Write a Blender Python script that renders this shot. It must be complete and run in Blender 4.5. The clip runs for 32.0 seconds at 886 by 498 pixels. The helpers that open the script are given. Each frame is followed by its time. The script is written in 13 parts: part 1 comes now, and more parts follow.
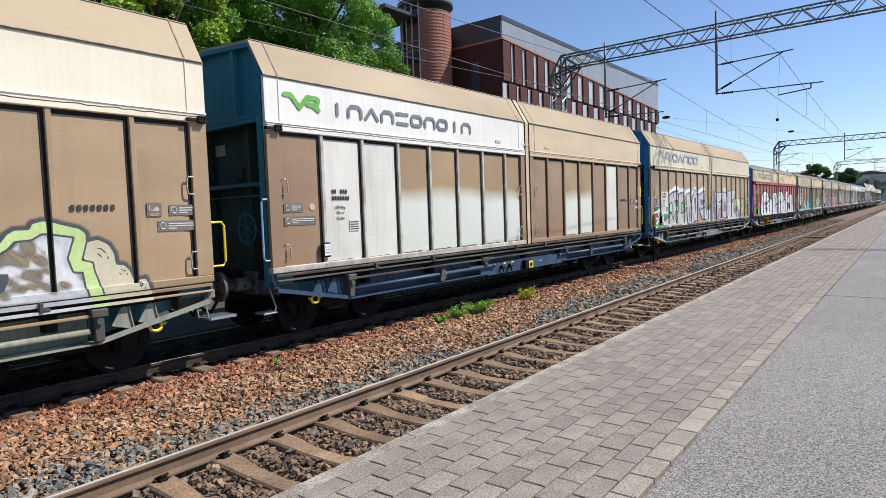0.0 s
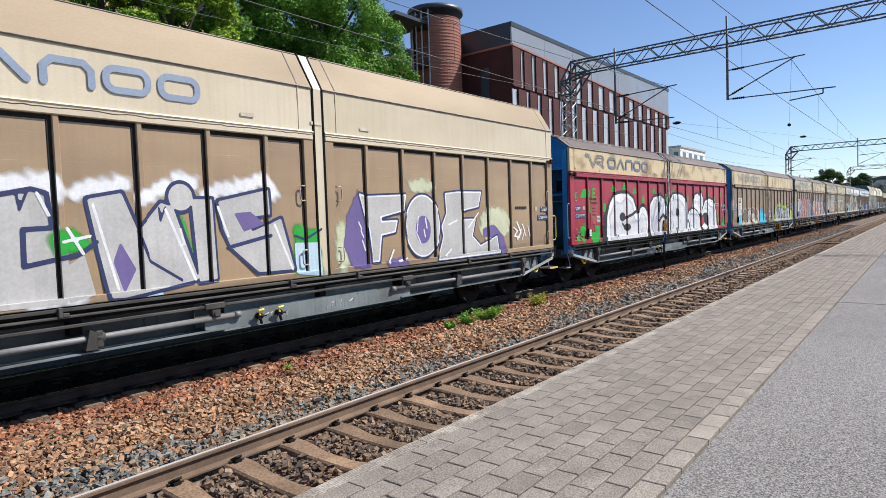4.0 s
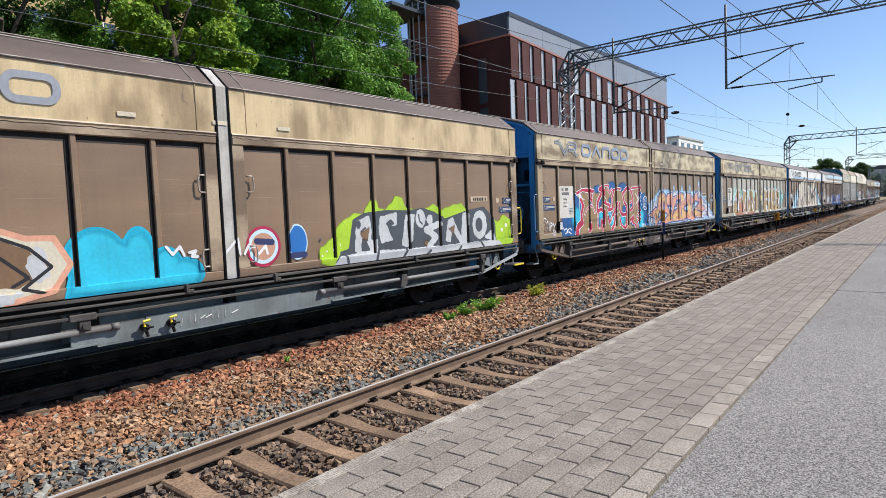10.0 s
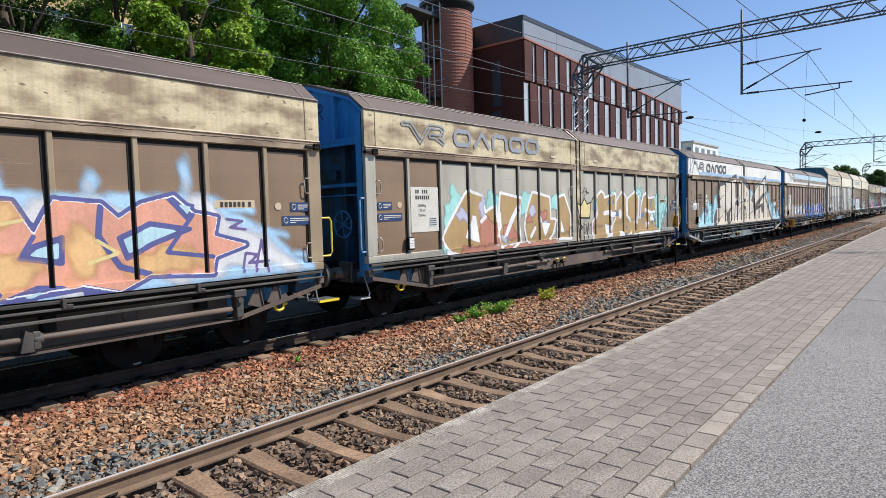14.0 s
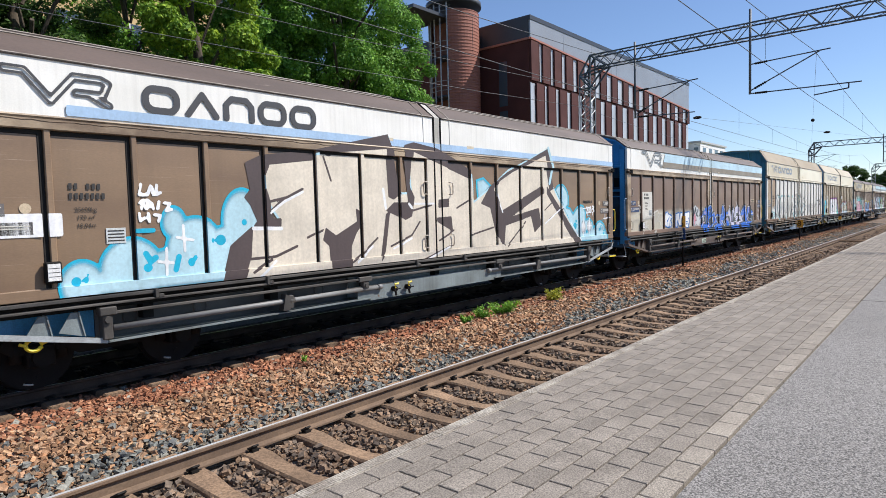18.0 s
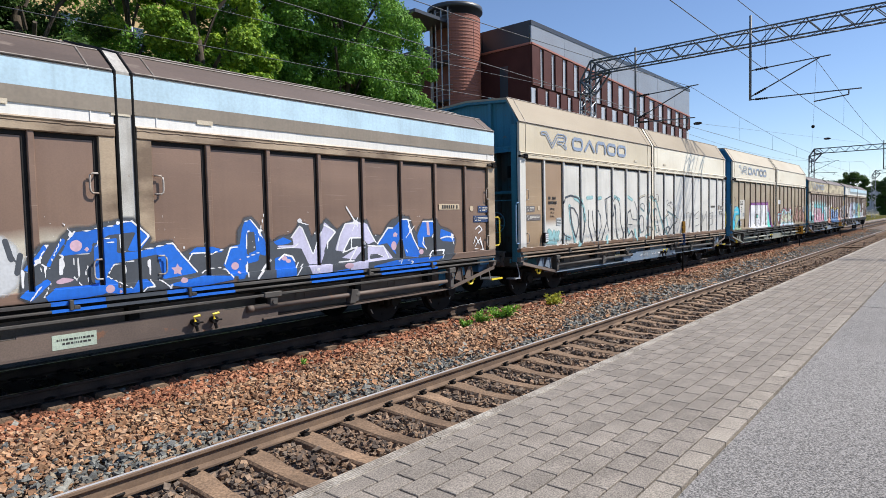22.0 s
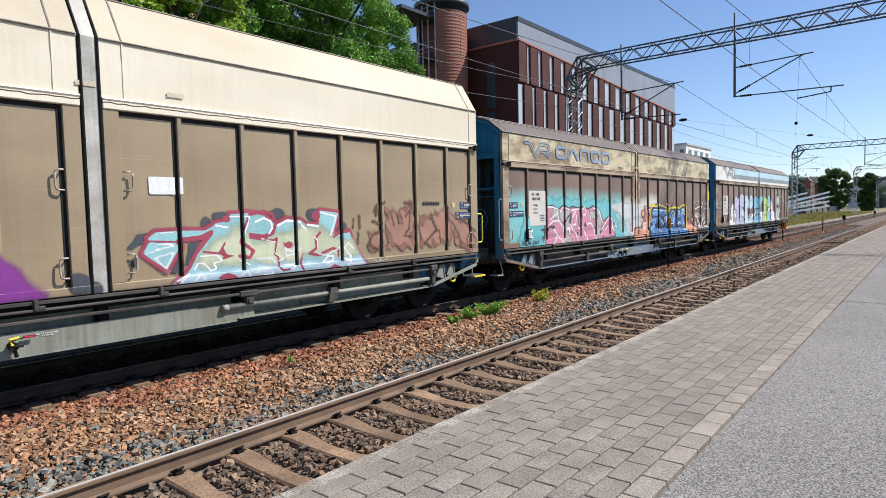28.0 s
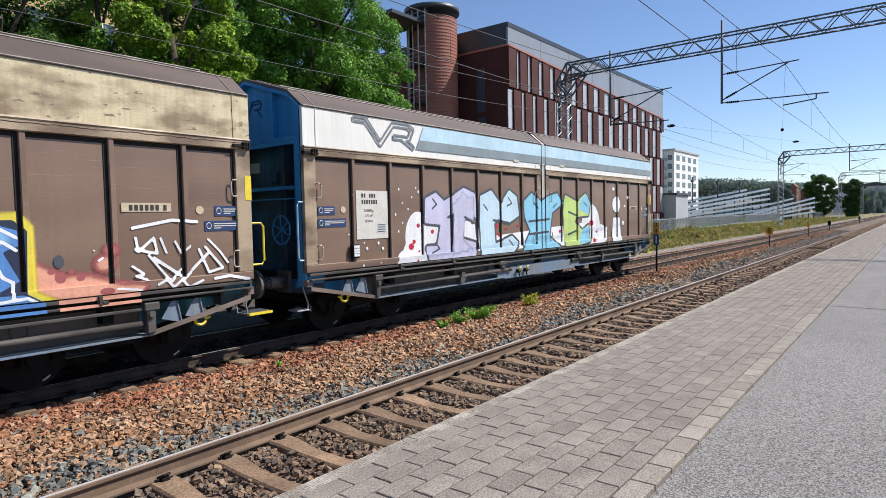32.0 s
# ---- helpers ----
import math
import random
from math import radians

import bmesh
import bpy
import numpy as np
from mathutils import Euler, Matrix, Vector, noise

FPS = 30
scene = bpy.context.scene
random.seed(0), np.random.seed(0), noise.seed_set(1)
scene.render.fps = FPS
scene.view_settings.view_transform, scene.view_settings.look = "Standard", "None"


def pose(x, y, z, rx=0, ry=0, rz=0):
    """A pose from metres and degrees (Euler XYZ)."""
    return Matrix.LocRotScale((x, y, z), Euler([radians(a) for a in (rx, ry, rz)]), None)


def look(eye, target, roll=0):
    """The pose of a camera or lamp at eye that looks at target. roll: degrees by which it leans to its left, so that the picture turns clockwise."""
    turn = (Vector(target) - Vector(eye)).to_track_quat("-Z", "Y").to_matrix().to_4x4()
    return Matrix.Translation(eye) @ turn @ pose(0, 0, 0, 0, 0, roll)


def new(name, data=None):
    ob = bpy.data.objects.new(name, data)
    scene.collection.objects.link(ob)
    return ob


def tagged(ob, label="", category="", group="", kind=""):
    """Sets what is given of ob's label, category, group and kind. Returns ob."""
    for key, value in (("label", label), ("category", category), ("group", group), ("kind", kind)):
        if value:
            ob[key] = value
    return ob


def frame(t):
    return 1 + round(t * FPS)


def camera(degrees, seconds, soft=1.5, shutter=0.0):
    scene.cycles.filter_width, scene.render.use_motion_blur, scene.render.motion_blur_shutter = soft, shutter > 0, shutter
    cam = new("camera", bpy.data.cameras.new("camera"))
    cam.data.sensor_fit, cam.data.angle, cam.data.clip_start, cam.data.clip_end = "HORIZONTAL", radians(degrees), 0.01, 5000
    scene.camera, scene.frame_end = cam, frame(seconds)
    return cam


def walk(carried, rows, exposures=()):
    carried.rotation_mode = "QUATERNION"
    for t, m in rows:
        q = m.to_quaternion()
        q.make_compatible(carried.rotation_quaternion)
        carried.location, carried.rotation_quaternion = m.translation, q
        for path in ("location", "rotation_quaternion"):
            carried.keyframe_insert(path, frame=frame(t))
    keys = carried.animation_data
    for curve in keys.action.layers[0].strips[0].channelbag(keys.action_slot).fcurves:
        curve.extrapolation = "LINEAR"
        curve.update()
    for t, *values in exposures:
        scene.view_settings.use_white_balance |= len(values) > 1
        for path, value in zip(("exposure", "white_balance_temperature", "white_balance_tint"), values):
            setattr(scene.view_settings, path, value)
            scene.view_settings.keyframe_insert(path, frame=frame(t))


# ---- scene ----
cam = camera(72.11, 32.0, soft=0.45)


def aim(yaw, pitch, roll, x, y, z):
    """Camera pose from its heading, tilt and lean in degrees and its place."""
    a, b = radians(yaw), radians(pitch)
    eye = Vector((x, y, z))
    return look(eye, eye + Vector((math.cos(a) * math.cos(b), math.sin(a) * math.cos(b), math.sin(b))), roll)


walk(cam, [
    (0, aim(37.853, -3.418, -1.994, 0.031, -2.857, 1.567)),
    (0.5, aim(37.974, -3.536, -1.996, 0.019, -2.864, 1.577)),
    (1, aim(38.101, -3.408, -1.938, 0.024, -2.858, 1.566)),
    (1.5, aim(38.226, -3.317, -1.833, 0.011, -2.868, 1.570)),
    (2, aim(38.335, -3.258, -1.760, 0.015, -2.859, 1.569)),
    (2.5, aim(38.478, -3.123, -1.917, 0.017, -2.865, 1.571)),
    (3, aim(38.558, -3.046, -1.982, 0.008, -2.866, 1.574)),
    (3.5, aim(38.664, -2.909, -2.036, -0.002, -2.869, 1.579)),
    (5.5, aim(38.852, -2.839, -1.874, -0.006, -2.867, 1.575)),
    (6, aim(38.849, -2.820, -1.878, 0.003, -2.865, 1.570)),
    (6.5, aim(38.666, -2.834, -1.987, -0.002, -2.868, 1.571)),
    (7, aim(38.636, -2.841, -2.002, -0.009, -2.872, 1.576)),
    (7.5, aim(38.563, -2.744, -1.721, -0.015, -2.864, 1.567)),
    (8, aim(38.491, -2.780, -2.003, -0.020, -2.869, 1.572)),
    (8.5, aim(38.630, -3.056, -2.223, -0.005, -2.860, 1.564)),
    (9, aim(38.623, -3.271, -2.040, 0.002, -2.857, 1.566)),
    (9.5, aim(38.602, -3.434, -2.253, -0.003, -2.859, 1.572)),
    (10, aim(38.631, -3.627, -2.336, 0.023, -2.851, 1.557)),
    (10.5, aim(38.694, -3.889, -2.248, 0.022, -2.862, 1.561)),
    (11, aim(38.844, -4.133, -2.044, 0.027, -2.859, 1.571)),
    (11.5, aim(39.125, -4.277, -1.979, 0.026, -2.863, 1.573)),
    (12, aim(39.143, -4.276, -1.805, 0.024, -2.860, 1.571)),
    (12.5, aim(39.210, -4.068, -2.032, 0.023, -2.856, 1.570)),
    (13, aim(39.374, -3.531, -1.711, 0.005, -2.860, 1.570)),
    (13.5, aim(39.517, -3.386, -1.556, 0.011, -2.854, 1.564)),
    (14, aim(39.679, -3.388, -1.598, 0.007, -2.865, 1.568)),
    (14.5, aim(39.793, -3.392, -1.801, 0.013, -2.861, 1.563)),
    (16.5, aim(40.332, -3.384, -1.799, 0.006, -2.863, 1.565)),
    (17, aim(40.281, -3.321, -1.701, -0.005, -2.860, 1.565)),
    (17.5, aim(40.223, -3.266, -1.693, -0.008, -2.866, 1.564)),
    (18, aim(40.255, -3.351, -1.538, 0.003, -2.851, 1.564)),
    (18.5, aim(40.247, -3.115, -1.394, -0.015, -2.864, 1.570)),
    (19, aim(40.325, -2.995, -1.464, -0.012, -2.863, 1.566)),
    (19.5, aim(40.426, -3.039, -1.686, -0.010, -2.862, 1.564)),
    (20, aim(40.285, -2.980, -1.640, -0.011, -2.862, 1.565)),
    (20.5, aim(40.290, -2.972, -1.604, -0.008, -2.858, 1.565)),
    (21, aim(40.266, -2.932, -1.713, -0.014, -2.864, 1.565)),
    (21.5, aim(40.290, -2.887, -1.378, -0.012, -2.868, 1.564)),
    (22, aim(40.264, -2.959, -1.224, -0.008, -2.867, 1.562)),
    (22.5, aim(40.251, -3.198, -1.522, -0.004, -2.866, 1.565)),
    (23, aim(40.189, -3.334, -1.539, -0.016, -2.867, 1.572)),
    (23.5, aim(40.230, -3.213, -1.883, -0.011, -2.865, 1.568)),
    (24, aim(40.162, -3.132, -2.191, -0.010, -2.865, 1.569)),
    (24.5, aim(39.876, -3.072, -2.197, -0.004, -2.867, 1.566)),
    (25, aim(39.633, -3.019, -1.882, 0.001, -2.858, 1.562)),
    (25.5, aim(39.425, -3.075, -1.867, 0.001, -2.863, 1.562)),
    (27.5, aim(39.252, -3.342, -1.475, 0.007, -2.863, 1.568)),
    (28, aim(39.088, -3.321, -1.339, 0.002, -2.863, 1.564)),
    (28.5, aim(39.043, -3.358, -1.446, 0.015, -2.855, 1.558)),
    (29, aim(39.040, -3.219, -1.383, 0.016, -2.853, 1.557)),
    (29.5, aim(38.970, -3.020, -1.269, 0.010, -2.855, 1.560)),
    (30, aim(38.755, -2.800, -1.341, -0.001, -2.860, 1.557)),
    (30.5, aim(38.546, -2.841, -1.310, -0.011, -2.870, 1.566)),
    (31, aim(38.349, -2.873, -1.307, -0.003, -2.863, 1.562)),
    (31.5, aim(38.236, -2.909, -1.224, 0.012, -2.857, 1.557)),
    (32, aim(38.108, -2.931, -1.164, -0.000, -2.865, 1.564)),
], exposures=[(0, 0.63, 6350, 12), (32, 0.63, 6350, 12)])

# ---- world and sun ----
SUN_DIR = Vector((0.62, -0.62, 1.0)).normalized()
world = bpy.data.worlds.new("sky")
scene.world = world
world.use_nodes = True
wn = world.node_tree
sky = wn.nodes.new("ShaderNodeTexSky")
sky.sky_type = "NISHITA"
sky.sun_disc = False
sky.sun_elevation = math.asin(SUN_DIR.z)
sky.sun_rotation = math.atan2(SUN_DIR.x, SUN_DIR.y)
sky.altitude, sky.air_density, sky.dust_density, sky.ozone_density = 300.0, 1.0, 0.15, 3.0
wn.nodes["Background"].inputs[1].default_value = 0.085
tint = wn.nodes.new("ShaderNodeVectorMath")
tint.operation = "MULTIPLY"
tint.inputs[1].default_value = (0.96, 0.985, 1.06)
wn.links.new(sky.outputs[0], tint.inputs[0])
wn.links.new(tint.outputs[0], wn.nodes["Background"].inputs[0])
sun = new("sun", bpy.data.lights.new("sun", "SUN"))
sun.data.energy, sun.data.angle, sun.data.color = 4.25, radians(0.5), (1.0, 0.94, 0.84)
sun.matrix_world = look(SUN_DIR * 100, (0, 0, 0))

# ---- levels (metres; platform surface is 0) ----
RAIL = -0.57          # rail top
BED = -0.80           # ballast between the sleepers
NEAR_Y = 1.74         # centre of the near track
GAUGE = 1.595         # rail centre to rail centre


def ease(u):
    u = min(max(u, 0.0), 1.0)
    return u * u * (3 - 2 * u)


def far_y(x):
    """Centre line of the far track, which draws a little nearer with distance."""
    return 7.10 - 0.54 * ease((x - 1.7) / 51.7)


# ---- materials ----
def nodes_of(m):
    m.use_nodes = True
    return m.node_tree, m.node_tree.nodes["Principled BSDF"]


def rgb(c):
    return (c[0], c[1], c[2], 1.0)


MATS = {}


def surface(name, c1, c2=None, scale=1.5, rough=0.6, metal=0.0, bump=0.0, bump_scale=40.0, stretch=(1, 1, 1),
            contrast=(0.35, 0.65), grain=0.12, grain_scale=60.0, spread=0.0, island=None, spot=None, spot_at=0.62, spec=0.5,
            thin=False, fade=None, streak=0.0, scratch=None, rim=None, chip=None):
    """A two-scale paint, stone or metal: broad stains from c1 to c2, fine grain, optional spots, per-piece spread and relief."""
    if name in MATS:
        return MATS[name]
    m = bpy.data.materials.new(name)
    MATS[name] = m
    nt, bsdf = nodes_of(m)
    N, K = nt.nodes, nt.links
    co = N.new("ShaderNodeTexCoord")
    mp = N.new("ShaderNodeMapping")
    mp.inputs["Scale"].default_value = stretch
    K.new(co.outputs["Object"], mp.inputs[0])
    info = N.new("ShaderNodeObjectInfo")
    if island is None:
        shift = N.new("ShaderNodeVectorMath")
        shift.operation = "SCALE"
        shift.inputs[0].default_value = (37.0, 19.0, 23.0)
        K.new(info.outputs["Random"], shift.inputs["Scale"])
        K.new(shift.outputs[0], mp.inputs["Location"])
    big = N.new("ShaderNodeTexNoise")
    big.inputs["Scale"].default_value, big.inputs["Detail"].default_value = scale, 7.0
    K.new(mp.outputs[0], big.inputs["Vector"])
    ramp = N.new("ShaderNodeMapRange")
    ramp.inputs[1].default_value, ramp.inputs[2].default_value = contrast
    K.new(big.outputs[0], ramp.inputs[0])
    mix = N.new("ShaderNodeMix")
    mix.data_type = "RGBA"
    mix.inputs[6].default_value, mix.inputs[7].default_value = rgb(c1), rgb(c2 or c1)
    K.new(ramp.outputs[0], mix.inputs[0])
    out = mix.outputs[2]
    if island:
        geo = N.new("ShaderNodeNewGeometry")
        cr = N.new("ShaderNodeValToRGB")
        cr.color_ramp.interpolation = "CONSTANT"
        el = cr.color_ramp.elements
        while len(el) < len(island):
            el.new(0.5)
        for i, c in enumerate(island):
            el[i].position = i / len(island)
            el[i].color = rgb(c)
        K.new(geo.outputs["Random Per Island"], cr.inputs[0])
        mi = N.new("ShaderNodeMix")
        mi.data_type, mi.blend_type = "RGBA", "MULTIPLY"
        mi.inputs[0].default_value = 1.0
        K.new(out, mi.inputs[6])
        K.new(cr.outputs[0], mi.inputs[7])
        out = mi.outputs[2]
    if fade:
        # sprayed-over lower part with a soft upper edge: (colour, height, softness)
        sep = N.new("ShaderNodeSeparateXYZ")
        K.new(co.outputs["Object"], sep.inputs[0])
        wob = N.new("ShaderNodeMath")
        wob.operation = "MULTIPLY_ADD"
        wob.inputs[1].default_value = 0.5
        K.new(big.outputs[0], wob.inputs[0])
        K.new(sep.outputs[2], wob.inputs[2])
        fr = N.new("ShaderNodeMapRange")
        fr.inputs[1].default_value, fr.inputs[2].default_value = fade[1] + 0.25 + fade[2], fade[1] + 0.25 - fade[2]
        K.new(wob.outputs[0], fr.inputs[0])
        mf = N.new("ShaderNodeMix")
        mf.data_type = "RGBA"
        K.new(fr.outputs[0], mf.inputs[0])
        K.new(out, mf.inputs[6])
        mf.inputs[7].default_value = rgb(fade[0])
        out = mf.outputs[2]
    if rim:
        # ragged rust creeping up from the lower edge: (colour, height)
        sz = N.new("ShaderNodeSeparateXYZ")
        K.new(co.outputs["Object"], sz.inputs[0])
        rn = N.new("ShaderNodeTexNoise")
        rn.inputs["Scale"].default_value, rn.inputs["Detail"].default_value = 5.5, 6.0
        K.new(co.outputs["Object"], rn.inputs["Vector"])
        ra = N.new("ShaderNodeMath")
        ra.operation = "MULTIPLY_ADD"
        ra.inputs[1].default_value = -0.16
        K.new(rn.outputs[0], ra.inputs[0])
        K.new(sz.outputs[2], ra.inputs[2])
        rr = N.new("ShaderNodeMapRange")
        rr.inputs[1].default_value, rr.inputs[2].default_value = rim[1] - 0.062, rim[1] - 0.085
        K.new(ra.outputs[0], rr.inputs[0])
        rm = N.new("ShaderNodeMix")
        rm.data_type = "RGBA"
        K.new(rr.outputs[0], rm.inputs[0])
        K.new(out, rm.inputs[6])
        rm.inputs[7].default_value = rgb(rim[0])
        out = rm.outputs[2]
    if chip:
        # paint flaking off below the eaves: (colour, height of the eaves, reach)
        cz = N.new("ShaderNodeSeparateXYZ")
        K.new(co.outputs["Object"], cz.inputs[0])
        cm = N.new("ShaderNodeMapping")
        cm.inputs["Scale"].default_value = (1.0, 1.0, 0.4)
        K.new(mp.outputs[0], cm.inputs[0])
        cn = N.new("ShaderNodeTexNoise")
        cn.inputs["Scale"].default_value, cn.inputs["Detail"].default_value = 2.3, 9.0
        K.new(cm.outputs[0], cn.inputs["Vector"])
        ca = N.new("ShaderNodeMath")
        ca.operation = "MULTIPLY_ADD"
        ca.inputs[1].default_value = chip[2] * 4
        K.new(cn.outputs[0], ca.inputs[0])
        K.new(cz.outputs[2], ca.inputs[2])
        cr2 = N.new("ShaderNodeMapRange")
        cr2.inputs[1].default_value, cr2.inputs[2].default_value = chip[1] + chip[2] * 2.2, chip[1] + chip[2] * 2.2 + 0.02
        K.new(ca.outputs[0], cr2.inputs[0])
        cx = N.new("ShaderNodeMix")
        cx.data_type = "RGBA"
        K.new(cr2.outputs[0], cx.inputs[0])
        K.new(out, cx.inputs[6])
        cx.inputs[7].default_value = rgb(chip[0])
        out = cx.outputs[2]
    if streak:
        ms = N.new("ShaderNodeMapping")
        ms.inputs["Scale"].default_value = (9.0, 9.0, 0.35)
        K.new(co.outputs["Object"], ms.inputs[0])
        sn = N.new("ShaderNodeTexNoise")
        sn.inputs["Scale"].default_value, sn.inputs["Detail"].default_value = 1.6, 6.0
        K.new(ms.outputs[0], sn.inputs["Vector"])
        sr = N.new("ShaderNodeMapRange")
        sr.inputs[1].default_value, sr.inputs[2].default_value = 0.45, 0.75
        sr.inputs[3].default_value, sr.inputs[4].default_value = 1.0, 1.0 - streak
        K.new(sn.outputs[0], sr.inputs[0])
        mm = N.new("ShaderNodeMix")
        mm.data_type, mm.blend_type = "RGBA", "MULTIPLY"
        mm.inputs[0].default_value = 1.0
        K.new(out, mm.inputs[6])
        K.new(sr.outputs[0], mm.inputs[7])
        out = mm.outputs[2]
    if spot:
        sp = N.new("ShaderNodeTexNoise")
        sp.inputs["Scale"].default_value, sp.inputs["Detail"].default_value = scale * 4.3, 8.0
        K.new(mp.outputs[0], sp.inputs["Vector"])
        sr2 = N.new("ShaderNodeMapRange")
        sr2.inputs[1].default_value, sr2.inputs[2].default_value = spot_at, spot_at + 0.05
        K.new(sp.outputs[0], sr2.inputs[0])
        m2 = N.new("ShaderNodeMix")
        m2.data_type = "RGBA"
        K.new(sr2.outputs[0], m2.inputs[0])
        K.new(out, m2.inputs[6])
        m2.inputs[7].default_value = rgb(spot)
        out = m2.outputs[2]
    if scratch:
        # fine horizontal scuffs that bare a paler undercoat
        mc = N.new("ShaderNodeMapping")
        mc.inputs["Scale"].default_value = (0.8, 1.0, 22.0)
        K.new(mp.outputs[0], mc.inputs[0])
        sc = N.new("ShaderNodeTexNoise")
        sc.inputs["Scale"].default_value, sc.inputs["Detail"].default_value = 2.2, 5.0
        K.new(mc.outputs[0], sc.inputs["Vector"])
        sr3 = N.new("ShaderNodeMapRange")
        sr3.inputs[1].default_value, sr3.inputs[2].default_value, sr3.inputs[4].default_value = 0.66, 0.74, 0.7
        K.new(sc.outputs[0], sr3.inputs[0])
        m3 = N.new("ShaderNodeMix")
        m3.data_type = "RGBA"
        K.new(sr3.outputs[0], m3.inputs[0])
        K.new(out, m3.inputs[6])
        m3.inputs[7].default_value = rgb(scratch)
        out = m3.outputs[2]
    fine = N.new("ShaderNodeTexNoise")
    fine.inputs["Scale"].default_value, fine.inputs["Detail"].default_value = grain_scale, 4.0
    K.new(mp.outputs[0], fine.inputs["Vector"])
    fr2 = N.new("ShaderNodeMapRange")
    fr2.inputs[1].default_value, fr2.inputs[2].default_value = 0.36, 0.64
    fr2.inputs[3].default_value, fr2.inputs[4].default_value = 1 - grain, 1 + grain
    K.new(fine.outputs[0], fr2.inputs[0])
    val = fr2.outputs[0]
    if spread:
        sv = N.new("ShaderNodeMapRange")
        sv.inputs[3].default_value, sv.inputs[4].default_value = 1 - spread, 1 + spread
        K.new(info.outputs["Random"], sv.inputs[0])
        mu = N.new("ShaderNodeMath")
        mu.operation = "MULTIPLY"
        K.new(val, mu.inputs[0])
        K.new(sv.outputs[0], mu.inputs[1])
        val = mu.outputs[0]
    hsv = N.new("ShaderNodeHueSaturation")
    K.new(val, hsv.inputs["Value"])
    K.new(out, hsv.inputs["Color"])
    K.new(hsv.outputs[0], bsdf.inputs["Base Color"])
    rr = N.new("ShaderNodeMapRange")
    rr.inputs[3].default_value, rr.inputs[4].default_value = max(rough - 0.1, 0.03), min(rough + 0.12, 1.0)
    K.new(big.outputs[0], rr.inputs[0])
    K.new(rr.outputs[0], bsdf.inputs["Roughness"])
    bsdf.inputs["Metallic"].default_value = metal
    bsdf.inputs["Specular IOR Level"].default_value = spec
    if bump:
        bn = N.new("ShaderNodeTexNoise")
        bn.inputs["Scale"].default_value, bn.inputs["Detail"].default_value = bump_scale, 6.0
        K.new(mp.outputs[0], bn.inputs["Vector"])
        bp = N.new("ShaderNodeBump")
        bp.inputs["Strength"].default_value, bp.inputs["Distance"].default_value = 1.0, bump
        K.new(bn.outputs[0], bp.inputs["Height"])
        K.new(bp.outputs[0], bsdf.inputs["Normal"])
    if thin:
        tr = N.new("ShaderNodeBsdfTranslucent")
        K.new(hsv.outputs[0], tr.inputs[0])
        ad = N.new("ShaderNodeMixShader")
        ad.inputs[0].default_value = 0.3
        K.new(bsdf.outputs[0], ad.inputs[1])
        K.new(tr.outputs[0], ad.inputs[2])
        K.new(ad.outputs[0], N["Material Output"].inputs[0])
    return m


def glass(name, tint=(0.05, 0.07, 0.09)):
    m = surface(name, tint, rough=0.12, grain=0.02, spec=0.8)
    return m


CONCRETE = surface("concrete", (0.36, 0.33, 0.29), (0.24, 0.22, 0.19), 2.0, 0.9, bump=0.004, bump_scale=60)
EDGE_STONE = surface("edge_concrete", (0.42, 0.385, 0.33), (0.24, 0.21, 0.175), 5.0, 0.95, bump=0.006, bump_scale=60, grain=0.3, grain_scale=60)
SLEEPER = surface("sleeper_concrete", (0.26, 0.17, 0.105), (0.16, 0.105, 0.066), 2.5, 0.95, bump=0.006, bump_scale=50, grain=0.3, grain_scale=40, spread=0.2, spot=(0.25, 0.19, 0.135), spot_at=0.68)
PAVER = surface("paver_concrete", (0.262, 0.230, 0.195), (0.198, 0.173, 0.146), 3.2, 0.95, bump=0.006, bump_scale=110, grain=0.38, grain_scale=100, spread=0.075, spot=(0.33, 0.29, 0.24), spot_at=0.70)
PAVER_PALE = surface("paver_pale", (0.315, 0.278, 0.232), (0.24, 0.21, 0.175), 3.2, 0.95, bump=0.006, bump_scale=110, grain=0.38, grain_scale=100, spread=0.075, spot=(0.33, 0.29, 0.24), spot_at=0.70)
PAVER_FAR = surface("paver_concrete_far", (0.262, 0.230, 0.195), (0.198, 0.173, 0.146), 3.2, 0.95, bump=0.006, bump_scale=110, grain=0.38, grain_scale=100, island=[(1, 1, 1), (0.94, 0.94, 0.94), (0.96, 0.96, 0.95), (1.08, 1.07, 1.05), (1.0, 0.98, 0.96), (0.95, 0.94, 0.93)], spot=(0.33, 0.29, 0.24), spot_at=0.70)
JOINT = surface("joint_sand", (0.022, 0.019, 0.016), (0.036, 0.031, 0.027), 6.0, 1.0)
ASPHALT = surface("asphalt", (0.217, 0.206, 0.194), (0.188, 0.178, 0.168), 0.5, 0.9, bump=0.010, bump_scale=100, grain=0.66, grain_scale=84)
TAR = surface("tar", (0.03, 0.03, 0.03), rough=0.95, spec=0.1)
GROUND = surface("ballast_ground", (0.19, 0.12, 0.075), (0.11, 0.09, 0.075), 0.7, 1.0, bump=0.05, bump_scale=14, grain=0.5, grain_scale=30)
DIRT = surface("dark_gravel", (0.075, 0.065, 0.055), (0.045, 0.042, 0.04), 1.2, 1.0, bump=0.04, bump_scale=18, grain=0.6, grain_scale=28)
